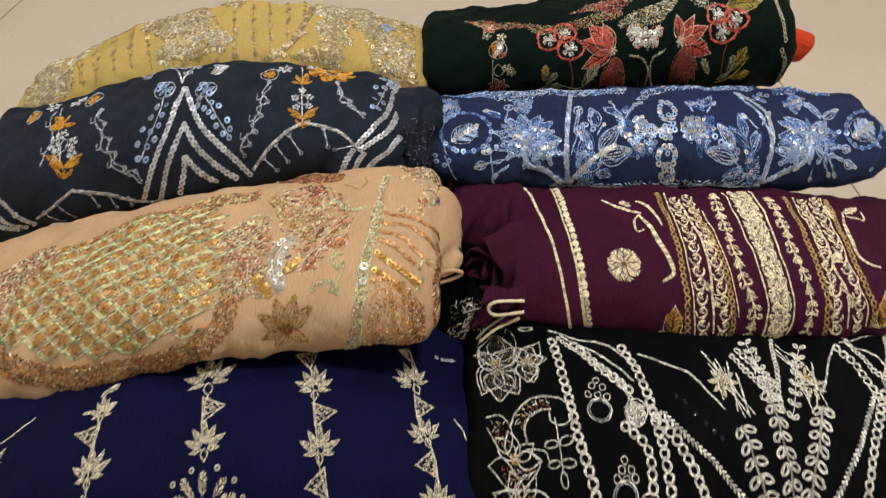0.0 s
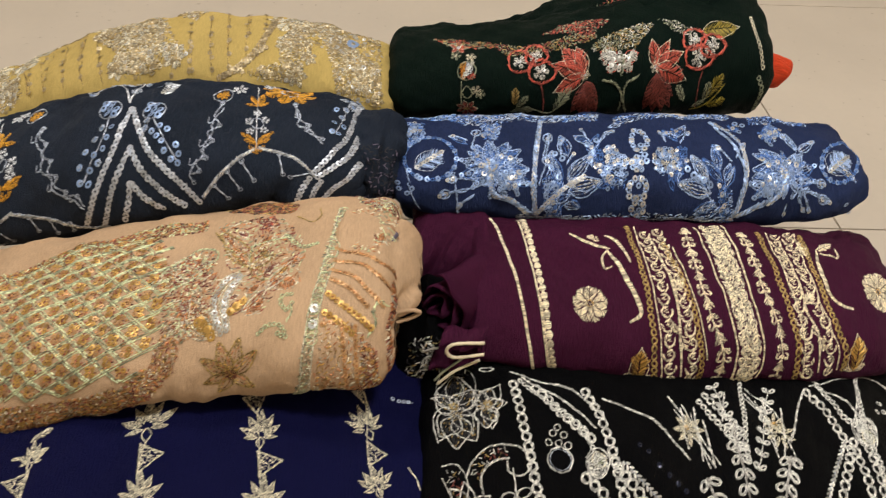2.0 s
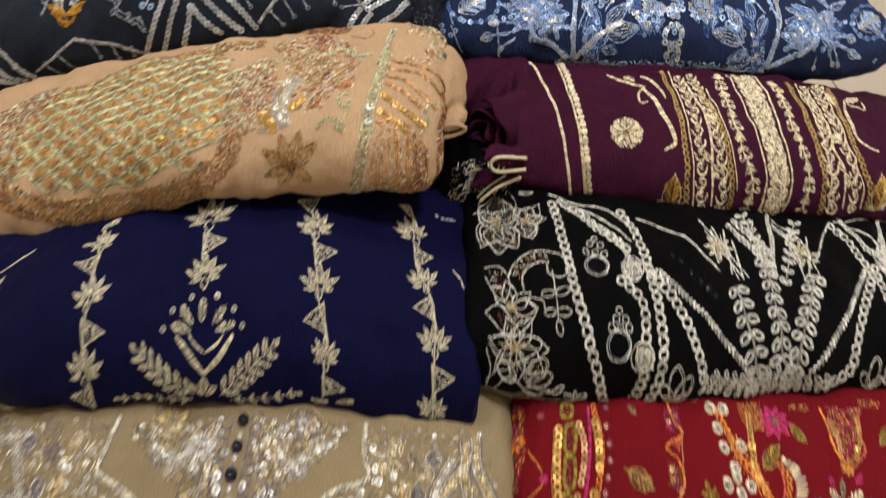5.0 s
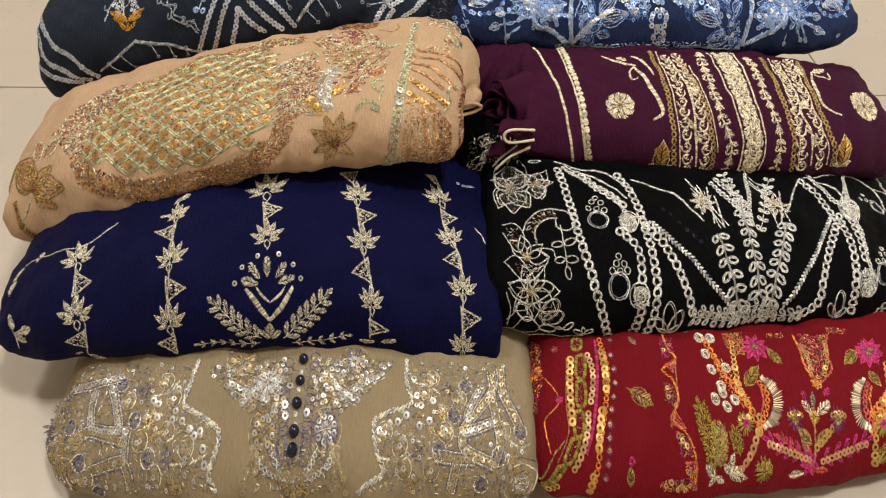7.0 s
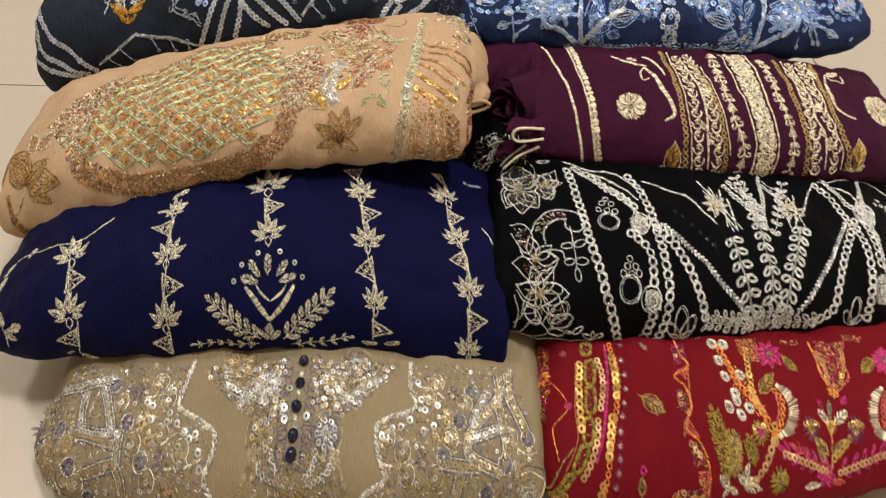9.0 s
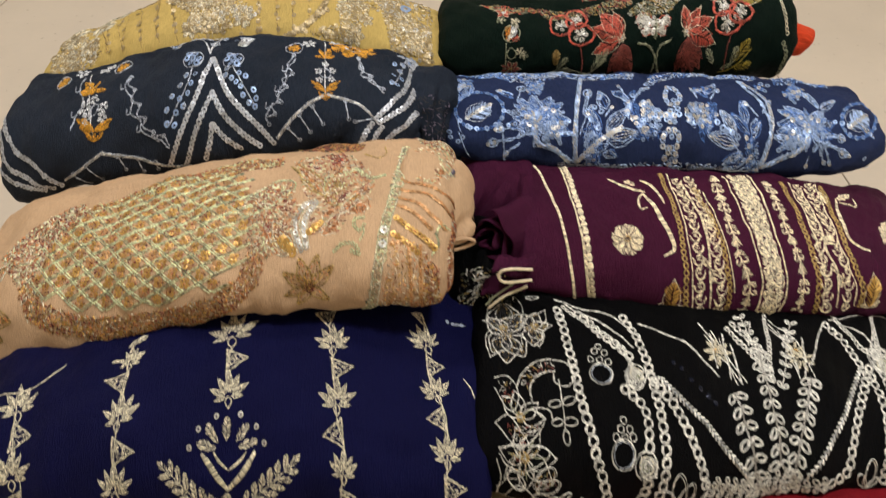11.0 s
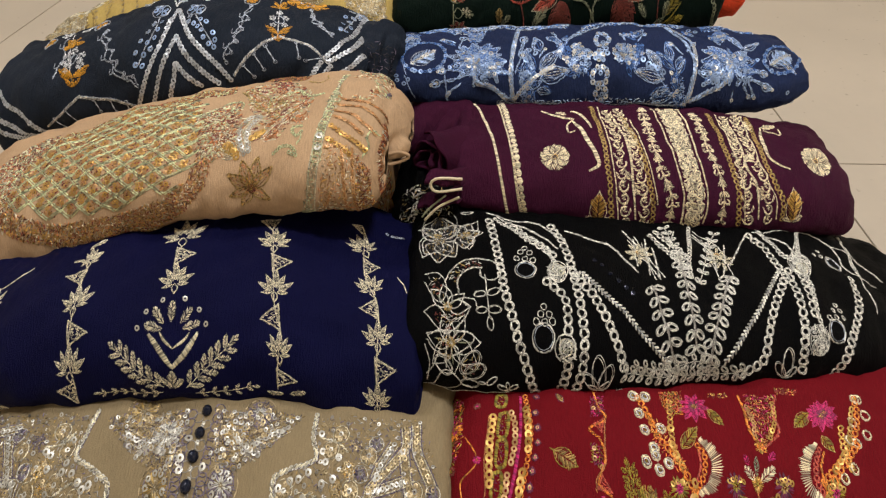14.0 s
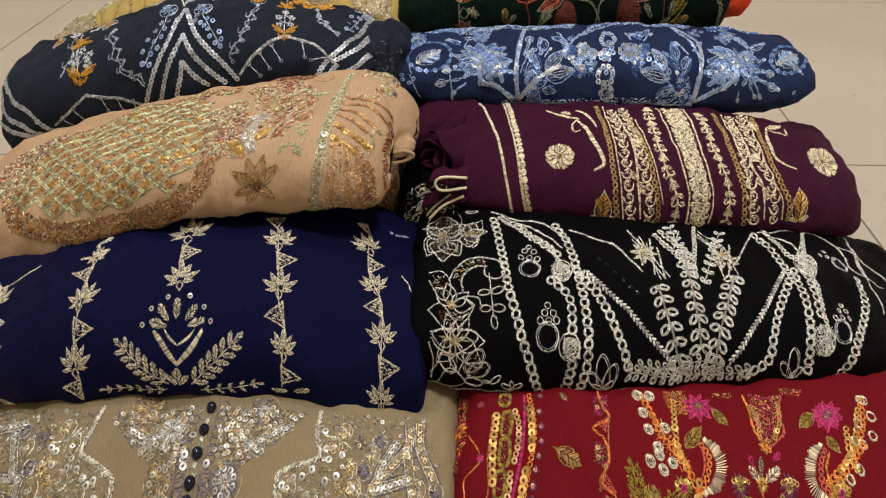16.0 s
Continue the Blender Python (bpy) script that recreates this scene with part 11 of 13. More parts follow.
work("red", "white_bud", (w_loop, (312.0, 53.5), (316.9, 49.3), 0.9, 'cream', 1.5), (w_blob, (314.9, 51.7), (316.1, 51.6), ['olive']))
work("red", "white_bud", (w_loop, (305.9, 42.9), (309.8, 38.5), 0.9, 'cream', 1.5), (w_blob, (307.7, 40.8), (309.3, 40.7), ['olive']))
work("red", "white_bud", (w_loop, (302.2, 27.4), (306.7, 23.6), 0.9, 'cream', 1.5), (w_blob, (304.4, 25.5), (305.6, 25.3), ['olive']))
work("red", "white_bud", (w_loop, (294.7, 23.5), (298.7, 19.8), 0.9, 'cream', 1.5), (w_blob, (296.7, 21.7), (297.7, 21.5), ['olive']))
work("red", "olive_fern", (w_fern, (282.1, -2.2), (298.1, 8.7), 5, 8, 'olive'), (w_fill, [(280.0, 1.0), (297.2, 5.7), (300.4, -0.8), (282.2, -4.0)], 1.6, ['olive', 'gold', 'cream'], 2.4, 0.55))
work("red", "pink_flower", (w_flower, (296.2, 59.0), (304.5, 55.1), 9, 'magenta', 'olive', 0.42, 'pink'), (w_disc, (296.2, 59.0), (299.2, 57.4), 'plumthread', 'gold'))
work("red", "gold_branch", (w_chain, [(321.7, 66.7), (316.8, 48.5), (302.0, 33.1), (281.9, 21.2)], 2.1, 'orange'), (w_seqs, [(316.3, 58.9), (306.1, 38.8), (291.5, 25.7)], 1.9, 'foil_gold'))
work("red", "white_bud", (w_loop, (321.5, 68.3), (326.0, 63.2), 0.9, 'cream', 1.5))
work("red", "white_bud", (w_loop, (322.7, 57.1), (327.9, 52.5), 0.9, 'cream', 1.5))
work("red", "white_bud", (w_loop, (319.3, 44.9), (323.7, 40.7), 0.9, 'cream', 1.5))
work("red", "white_bud", (w_loop, (310.1, 40.8), (314.6, 36.4), 0.9, 'cream', 1.5))

# slate dress: further embroidery
work("slate", "sequin_cluster", (w_rings, [(-197.5, 55.8)], 7.5, 'steel', 1.1), (w_dots, [(-197.5, 55.8), (-192.9, 55.1), (-194.1, 51.5), (-198.8, 52.2), (-202.4, 56.9), (-201.2, 60.9), (-196.3, 59.7)], 2.5, 'foil_blue'))
work("slate", "sequin_cluster", (w_rings, [(-166.4, 51.0)], 7.5, 'steel', 1.1), (w_dots, [(-166.4, 51.0), (-161.9, 50.4), (-162.8, 46.4), (-167.2, 46.6), (-171.3, 52.3), (-170.4, 57.0), (-165.7, 56.0)], 2.5, 'foil_blue'))
work("slate", "sequin_vine", (w_line, [(-196.7, 50.3), (-198.0, 33.6), (-202.2, 22.8), (-207.0, 10.6)], 0.9, 'steel'), (w_disc, (-200.5, 42.1), (-198.0, 41.4), 'steel'), (w_disc, (-202.8, 33.8), (-200.5, 33.4), 'steel'), (w_disc, (-206.9, 26.4), (-204.9, 26.2), 'steel'), (w_disc, (-209.5, 18.5), (-207.5, 18.3), 'steel'), (w_disc, (-209.0, 10.7), (-207.1, 10.3), 'steel'), (w_disc, (-198.4, 20.0), (-196.0, 19.8), 'steel'), (w_dots, [(-200.5, 42.1), (-194.7, 34.6), (-202.8, 33.8), (-195.9, 27.7), (-206.9, 26.4), (-201.3, 24.5), (-209.5, 18.5), (-203.3, 16.5), (-209.0, 10.7), (-203.9, 9.5), (-198.4, 20.0), (-192.9, 41.5)], 2.0, 'foil_blue'))
work("slate", "sequin_vine", (w_line, [(-165.8, 44.8), (-157.7, 33.1), (-150.6, 23.0), (-145.9, 16.5)], 0.9, 'steel'), (w_disc, (-169.1, 42.6), (-166.7, 42.1), 'steel'), (w_disc, (-164.8, 35.5), (-162.8, 35.4), 'steel'), (w_disc, (-157.2, 29.2), (-155.3, 29.2), 'steel'), (w_disc, (-154.9, 23.5), (-153.1, 23.4), 'steel'), (w_disc, (-150.5, 18.9), (-148.7, 18.8), 'steel'), (w_disc, (-170.0, 38.0), (-167.6, 37.5), 'steel'), (w_dots, [(-169.1, 42.6), (-160.0, 39.0), (-164.8, 35.5), (-154.8, 36.5), (-157.2, 29.2), (-147.9, 26.7), (-154.9, 23.5), (-145.9, 21.6), (-150.5, 18.9), (-146.3, 16.5), (-170.0, 38.0), (-160.9, 32.3)], 2.0, 'foil_blue'))
work("slate", "sequin_vine", (w_line, [(-41.9, 107.2), (-45.3, 66.0), (-49.8, 45.6)], 0.9, 'steel'), (w_disc, (-44.3, 91.5), (-42.3, 98.2), 'steel'), (w_disc, (-46.8, 63.8), (-44.4, 65.5), 'steel'), (w_disc, (-52.3, 45.5), (-50.1, 46.3), 'steel'), (w_disc, (-40.4, 80.9), (-38.5, 84.3), 'steel'), (w_disc, (-45.0, 74.9), (-42.7, 76.7), 'steel'), (w_dots, [(-44.3, 91.5), (-51.7, 71.4), (-46.8, 63.8), (-51.7, 54.6), (-52.3, 45.5), (-48.0, 44.7), (-40.4, 80.9), (-38.8, 108.1), (-45.0, 74.9), (-45.1, 52.8)], 2.0, 'foil_blue'))
work("slate", "sequin_vine", (w_line, [(-216.1, 77.5), (-206.2, 92.5), (-193.5, 95.7)], 0.9, 'steel'), (w_disc, (-216.9, 76.0), (-214.3, 75.0), 'steel'), (w_disc, (-180.6, 91.1), (-178.3, 90.3), 'steel'), (w_disc, (-167.1, 90.5), (-164.7, 89.2), 'steel'), (w_disc, (-196.4, 90.5), (-194.9, 93.4), 'steel'), (w_dots, [(-216.9, 76.0), (-216.3, 91.5), (-180.6, 91.1), (-171.1, 80.6), (-167.1, 90.5), (-186.2, 96.5), (-196.4, 90.5), (-203.7, 86.9)], 2.0, 'foil_blue'))
work("slate", "curl_line", (w_cord, [(-247.8, 52.5), (-247.5, 44.1), (-240.0, 37.9), (-241.0, 30.3), (-233.2, 25.7), (-234.3, 19.5), (-226.4, 16.2), (-228.6, 11.8), (-220.4, 7.6), (-222.3, 5.7), (-212.3, 4.3), (-209.2, -1.5)], 1.2, 'steel'), (w_rings, [(-247.8, 52.5)], 1.5, 'steel', 0.7), (w_rings, [(-240.0, 37.9)], 1.5, 'steel', 0.7), (w_rings, [(-233.2, 25.7)], 1.5, 'steel', 0.7), (w_rings, [(-226.4, 16.2)], 1.5, 'steel', 0.7), (w_rings, [(-220.4, 7.6)], 1.5, 'steel', 0.7), (w_rings, [(-212.3, 4.3)], 1.5, 'steel', 0.7))
work("slate", "curl_line", (w_cord, [(-124.6, 59.9), (-127.1, 47.7), (-122.5, 39.5), (-128.7, 33.2), (-125.1, 28.4), (-130.8, 22.6), (-127.7, 18.3), (-134.3, 16.6), (-131.7, 11.3), (-138.2, 9.5), (-136.1, 4.8)], 1.2, 'steel'), (w_rings, [(-124.6, 59.9)], 1.5, 'steel', 0.7), (w_rings, [(-122.5, 39.5)], 1.5, 'steel', 0.7), (w_rings, [(-125.1, 28.4)], 1.5, 'steel', 0.7), (w_rings, [(-127.7, 18.3)], 1.5, 'steel', 0.7), (w_rings, [(-131.7, 11.3)], 1.5, 'steel', 0.7), (w_rings, [(-136.1, 4.8)], 1.5, 'steel', 0.7))
work("slate", "curl_line", (w_cord, [(-78.7, 69.9), (-75.4, 54.1), (-67.7, 47.4), (-68.3, 41.7), (-57.7, 38.4)], 1.2, 'steel'), (w_rings, [(-78.7, 69.9)], 1.5, 'steel', 0.7), (w_rings, [(-67.7, 47.4)], 1.5, 'steel', 0.7), (w_rings, [(-57.7, 38.4)], 1.5, 'steel', 0.7))
work("slate", "top_sprig", (w_flower, (-187.4, 78.7), (-184.4, 81.7), 6, 'steel', None, 0.5))
work("slate", "top_sprig", (w_flower, (-195.4, 92.2), (-192.4, 96.9), 6, 'steel', None, 0.5))

# blue dress: further embroidery
work("blue", "flower_motif", (w_petals, (60.0, 23.2), [(43.6, 35.9), (49.5, 42.7), (58.0, 47.5), (72.9, 43.9), (82.0, 36.7), (76.3, 29.8), (85.9, 22.3), (83.9, 13.6), (71.3, 10.7), (63.8, 10.8), (45.9, 15.7), (42.6, 22.8)], 0.4, ['paleblue', 'blue', 'blue'], 'paleblue'), (w_tips, (60.0, 23.2), [(43.6, 35.9), (58.0, 47.5), (82.0, 36.7), (85.9, 22.3), (71.3, 10.7), (45.9, 15.7)], 0.22, 'blue'))
work("blue", "flower_heart", (w_disc, (60.0, 23.2), (65.8, 22.7), 'paleblue', None, 8, 'foil_blue'), (w_dots, [(53.1, 24.2), (58.7, 28.4), (62.8, 22.5), (67.7, 29.8), (74.0, 29.0), (50.0, 31.8), (55.2, 19.0), (80.1, 19.1), (73.6, 15.9)], 2.1, 'foil_silver'))
work("blue", "flower_motif", (w_petals, (280.3, 22.9), [(255.9, 34.4), (262.1, 38.8), (271.1, 33.9), (292.2, 36.8), (298.4, 30.7), (292.3, 21.4), (296.3, 17.3), (285.9, 13.4), (268.1, 11.2), (257.9, 9.4), (252.6, 16.7), (253.0, 22.4)], 0.4, ['paleblue', 'blue', 'blue'], 'paleblue'), (w_tips, (280.3, 22.9), [(255.9, 34.4), (271.1, 33.9), (298.4, 30.7), (296.3, 17.3), (268.1, 11.2), (252.6, 16.7)], 0.22, 'blue'))
work("blue", "flower_heart", (w_disc, (280.3, 22.9), (287.7, 23.7), 'paleblue', None, 8, 'foil_blue'), (w_dots, [(261.0, 29.7), (264.7, 25.0), (272.2, 27.3), (282.9, 29.1), (289.2, 27.3), (276.2, 18.6), (264.0, 16.5), (269.1, 13.7)], 2.1, 'foil_silver'))
work("blue", "leaf_motif", (w_petal, (115.3, 13.7), (132.6, 32.1), 0.36, ['paleblue', 'steel', 'white'], 'paleblue'))
work("blue", "leaf_motif", (w_petal, (118.3, 10.9), (139.5, 14.4), 0.36, ['white', 'champagne'], 'paleblue'))
work("blue", "leaf_motif", (w_petal, (109.6, 11.1), (104.4, 33.2), 0.36, ['blue', 'paleblue'], 'blue'))
work("blue", "leaf_motif", (w_petal, (136.1, 10.8), (149.5, 16.1), 0.36, ['blue', 'blue'], 'blue'))
work("blue", "leaf_motif", (w_petal, (133.0, 33.2), (139.9, 50.5), 0.36, ['blue'], 'blue'))
work("blue", "leaf_motif", (w_petal, (118.4, 3.4), (124.5, -1.3), 0.36, ['white', 'paleblue'], 'blue'))
work("blue", "leaf_motif", (w_petal, (217.2, 14.5), (206.4, 31.7), 0.36, ['paleblue', 'steel', 'white'], 'paleblue'))
work("blue", "leaf_motif", (w_petal, (216.9, 7.4), (194.2, 12.2), 0.36, ['white', 'champagne'], 'paleblue'))
work("blue", "leaf_motif", (w_petal, (228.5, 14.1), (214.5, 28.8), 0.36, ['blue', 'paleblue'], 'blue'))
work("blue", "leaf_motif", (w_petal, (191.2, 8.5), (187.2, 16.8), 0.36, ['blue', 'blue'], 'blue'))
work("blue", "leaf_motif", (w_petal, (226.6, 19.8), (224.2, 40.4), 0.36, ['paleblue', 'blue'], 'blue'))
work("blue", "leaf_motif", (w_petal, (230.6, 10.7), (239.1, 24.2), 0.36, ['paleblue', 'white'], 'blue'))
work("blue", "leaf_motif", (w_petal, (208.5, -2.8), (223.7, 2.0), 0.36, ['white', 'paleblue'], 'blue'))
work("blue", "leaf_motif", (w_petal, (101.2, 23.7), (104.9, 37.4), 0.36, ['paleblue', 'white'], 'paleblue'))
work("blue", "leaf_motif", (w_petal, (271.3, 51.0), (280.3, 70.1), 0.36, ['blue', 'paleblue'], 'blue'))
work("blue", "leaf_motif", (w_petal, (60.8, 48.6), (59.6, 64.2), 0.36, ['blue', 'paleblue'], 'blue'))
work("blue", "leaf_motif", (w_petal, (198.7, 44.7), (189.8, 56.7), 0.36, ['blue', 'paleblue'], 'blue'))
work("blue", "leaf_motif", (w_petal, (292.8, 39.4), (289.0, 57.6), 0.36, ['paleblue', 'blue'], 'paleblue'))
work("blue", "leaf_motif", (w_petal, (295.6, 39.8), (311.0, 50.3), 0.36, ['paleblue', 'white'], 'paleblue'))
work("blue", "leaf_motif", (w_petal, (42.6, 42.6), (31.5, 47.9), 0.36, ['paleblue', 'blue'], 'blue'))
work("blue", "leaf_motif", (w_petal, (340.2, 16.1), (322.7, 34.5), 0.36, ['white', 'paleblue', 'champagne'], 'blue'))
work("blue", "sequin_line", (w_chain, [(93.6, -7.2), (101.2, 2.4), (114.1, 11.1), (124.8, 16.1)], 1.7, 'paleblue'), (w_seqs, [(93.6, -7.2), (101.2, 2.4), (114.1, 11.1), (124.8, 16.1)], 1.5, 'foil_silver'))
work("blue", "sequin_line", (w_chain, [(93.4, -5.7), (90.1, 11.2), (93.1, 32.5), (99.0, 67.6)], 1.7, 'paleblue'), (w_seqs, [(93.4, -5.7), (90.1, 11.2), (93.1, 32.5), (99.0, 67.6)], 1.5, 'foil_silver'))
work("blue", "sequin_line", (w_chain, [(241.5, -6.3), (246.6, 10.9), (249.4, 34.9), (243.7, 53.6), (231.4, 62.3)], 1.7, 'paleblue'), (w_seqs, [(241.5, -6.3), (246.6, 10.9), (249.4, 34.9), (243.7, 53.6), (231.4, 62.3)], 1.5, 'foil_silver'))
work("blue", "sequin_line", (w_chain, [(87.0, -6.8), (75.0, 2.8), (61.8, 5.2), (59.9, 16.8)], 1.7, 'paleblue'), (w_seqs, [(87.0, -6.8), (75.0, 2.8), (61.8, 5.2), (59.9, 16.8)], 1.5, 'foil_silver'))
work("blue", "sequin_line", (w_chain, [(243.8, -6.3), (261.0, 1.2), (273.1, 8.0), (279.2, 18.7)], 1.7, 'paleblue'), (w_seqs, [(243.8, -6.3), (261.0, 1.2), (273.1, 8.0), (279.2, 18.7)], 1.5, 'foil_silver'))
work("blue", "blue_patch", (w_fill, [(129.7, 43.8), (137.8, 35.8), (136.6, 22.3), (129.8, 24.1)], 1.5, ['blue', 'blue', 'paleblue'], 2.6, 0.6), (w_seqfill, [(129.7, 43.8), (137.8, 35.8), (136.6, 22.3), (129.8, 24.1)], 6, 1.8, ['foil_blue', 'foil_silver']))
work("blue", "blue_patch", (w_fill, [(149.5, 17.0), (158.0, 19.4), (155.9, 10.6), (143.4, 9.0), (145.1, 14.4)], 1.5, ['blue', 'blue', 'paleblue'], 2.6, 0.6), (w_seqfill, [(149.5, 17.0), (158.0, 19.4), (155.9, 10.6), (143.4, 9.0), (145.1, 14.4)], 6, 1.8, ['foil_blue', 'foil_silver']))
work("blue", "blue_patch", (w_fill, [(186.2, 18.5), (201.3, 33.7), (204.4, 28.1), (193.2, 11.7)], 1.5, ['blue', 'blue', 'paleblue'], 2.6, 0.6), (w_seqfill, [(186.2, 18.5), (201.3, 33.7), (204.4, 28.1), (193.2, 11.7)], 6, 1.8, ['foil_blue', 'foil_silver']))
work("blue", "blue_patch", (w_fill, [(96.3, 14.5), (108.0, 22.8), (112.1, 13.0), (111.7, -75.8)], 1.5, ['blue', 'blue', 'paleblue'], 2.6, 0.6), (w_seqfill, [(96.3, 14.5), (108.0, 22.8), (112.1, 13.0), (111.7, -75.8)], 6, 1.8, ['foil_blue', 'foil_silver']))
work("blue", "blue_patch", (w_fill, [(223.5, 13.9), (235.6, 10.7), (255.0, -67.1), (244.0, -64.7)], 1.5, ['blue', 'blue', 'paleblue'], 2.6, 0.6), (w_seqfill, [(223.5, 13.9), (235.6, 10.7), (255.0, -67.1), (244.0, -64.7)], 6, 1.8, ['foil_blue', 'foil_silver']))
work("blue", "blue_patch", (w_fill, [(275.8, 70.9), (284.4, 61.2), (278.2, 48.4), (270.2, 47.6)], 1.5, ['blue', 'blue', 'paleblue'], 2.6, 0.6), (w_seqfill, [(275.8, 70.9), (284.4, 61.2), (278.2, 48.4), (270.2, 47.6)], 6, 1.8, ['foil_blue', 'foil_silver']))
work("blue", "blue_patch", (w_fill, [(52.8, 69.8), (68.9, 67.6), (65.4, 48.3), (56.5, 49.0)], 1.5, ['blue', 'blue', 'paleblue'], 2.6, 0.6), (w_seqfill, [(52.8, 69.8), (68.9, 67.6), (65.4, 48.3), (56.5, 49.0)], 6, 1.8, ['foil_blue', 'foil_silver']))
work("blue", "blue_patch", (w_fill, [(-0.8, 66.5), (10.9, 73.9), (8.8, 49.9), (-2.9, 48.5)], 1.5, ['blue', 'blue', 'paleblue'], 2.6, 0.6), (w_seqfill, [(-0.8, 66.5), (10.9, 73.9), (8.8, 49.9), (-2.9, 48.5)], 6, 1.8, ['foil_blue', 'foil_silver']))
work("blue", "sequin_spray", (w_dots, [(106.9, 34.5), (112.3, 45.4), (111.7, 29.7), (103.3, 22.8), (102.1, 11.2), (106.3, 10.3), (108.7, 16.8)], 2.3, 'foil_blue'))
work("blue", "sequin_spray", (w_dots, [(202.2, 21.2), (206.2, 17.2), (209.4, 15.4), (213.5, 14.5), (218.6, 12.0)], 2.3, 'foil_blue'))
work("blue", "sequin_spray", (w_dots, [(130.4, 39.2), (132.8, 32.1), (131.5, 27.5), (137.6, 43.6)], 2.3, 'foil_blue'))
work("blue", "sequin_spray", (w_dots, [(169.8, 39.0), (171.3, 30.5), (165.2, 26.1), (172.0, 26.0), (168.1, 21.2)], 2.3, 'foil_blue'))
work("blue", "sequin_spray", (w_dots, [(59.3, 60.2), (65.8, 55.6), (55.6, 53.8), (63.1, 50.0)], 2.3, 'foil_blue'))
work("blue", "sequin_spray", (w_dots, [(252.1, 59.2), (251.6, 69.2), (257.7, 68.1)], 2.3, 'foil_blue'))
work("blue", "sequin_spray", (w_dots, [(273.3, 44.9), (280.6, 55.4), (271.1, 54.2)], 2.3, 'foil_blue'))
work("blue", "drop_motif", (w_cord, [(43.1, -69.8), (34.4, 13.0), (28.9, 13.7)], 1.6, 'paleblue'), (w_loop, (31.5, 12.9), (28.9, 13.7), 0.9, 'paleblue', 1.2), (w_dots, [(28.9, 13.7)], 1.5, 'foil_silver'))
work("blue", "drop_motif", (w_cord, [(42.2, 6.5), (32.8, 5.6), (23.5, 3.1)], 1.6, 'paleblue'), (w_loop, (28.4, 3.9), (23.5, 3.1), 0.9, 'paleblue', 1.2), (w_dots, [(23.5, 3.1)], 1.5, 'foil_silver'))
work("blue", "drop_motif", (w_cord, [(47.6, 3.4), (42.5, 0.1), (37.1, -5.3)], 1.6, 'paleblue'), (w_loop, (39.6, -3.1), (37.1, -5.3), 0.9, 'paleblue', 1.2), (w_dots, [(37.1, -5.3)], 1.5, 'foil_silver'))
work("blue", "drop_motif", (w_cord, [(295.7, 15.3), (302.8, 15.4), (310.4, 14.0)], 1.6, 'paleblue'), (w_loop, (306.7, 14.4), (310.4, 14.0), 0.9, 'paleblue', 1.2), (w_dots, [(310.4, 14.0)], 1.5, 'foil_silver'))
work("blue", "drop_motif", (w_cord, [(298.2, 9.9), (306.5, 7.4), (314.5, 2.9)], 1.6, 'paleblue'), (w_loop, (310.2, 4.9), (314.5, 2.9), 0.9, 'paleblue', 1.2), (w_dots, [(314.5, 2.9)], 1.5, 'foil_silver'))
work("blue", "drop_motif", (w_cord, [(293.8, 8.2), (296.6, 3.8), (299.8, -2.5)], 1.6, 'paleblue'), (w_loop, (298.3, 0.2), (299.8, -2.5), 0.9, 'paleblue', 1.2), (w_dots, [(299.8, -2.5)], 1.5, 'foil_silver'))
work("blue", "drop_motif", (w_cord, [(111.0, 32.3), (111.5, 40.2), (112.0, 45.4)], 1.6, 'paleblue'), (w_loop, (111.7, 42.4), (112.0, 45.4), 0.9, 'paleblue', 1.2), (w_dots, [(112.0, 45.4)], 1.5, 'foil_silver'))
work("blue", "drop_motif", (w_cord, [(114.8, 26.1), (117.4, 29.8), (120.0, 32.1)], 1.6, 'paleblue'), (w_loop, (118.5, 30.5), (120.0, 32.1), 0.9, 'paleblue', 1.2), (w_dots, [(120.0, 32.1)], 1.5, 'foil_silver'))
work("blue", "drop_motif", (w_cord, [(99.3, 28.4), (102.2, 40.8), (104.2, 50.5)], 1.6, 'paleblue'), (w_loop, (103.2, 45.4), (104.2, 50.5), 0.9, 'paleblue', 1.2), (w_dots, [(104.2, 50.5)], 1.5, 'foil_silver'))
work("blue", "drop_motif", (w_cord, [(241.7, 31.1), (246.4, 38.1), (251.3, 44.2)], 1.6, 'paleblue'), (w_loop, (248.7, 40.4), (251.3, 44.2), 0.9, 'paleblue', 1.2), (w_dots, [(251.3, 44.2)], 1.5, 'foil_silver'))
work("blue", "drop_motif", (w_cord, [(138.6, 41.0), (143.3, 48.1), (148.0, 54.2)], 1.6, 'paleblue'), (w_loop, (145.6, 50.5), (148.0, 54.2), 0.9, 'paleblue', 1.2), (w_dots, [(148.0, 54.2)], 1.5, 'foil_silver'))
work("blue", "drop_motif", (w_cord, [(130.5, 47.3), (129.4, 53.1), (127.9, 56.6)], 1.6, 'paleblue'), (w_loop, (128.5, 53.9), (127.9, 56.6), 0.9, 'paleblue', 1.2), (w_dots, [(127.9, 56.6)], 1.5, 'foil_silver'))
work("blue", "drop_motif", (w_cord, [(189.2, 44.0), (188.3, 50.6), (186.9, 54.2)], 1.6, 'paleblue'), (w_loop, (187.3, 51.6), (186.9, 54.2), 0.9, 'paleblue', 1.2), (w_dots, [(186.9, 54.2)], 1.5, 'foil_silver'))
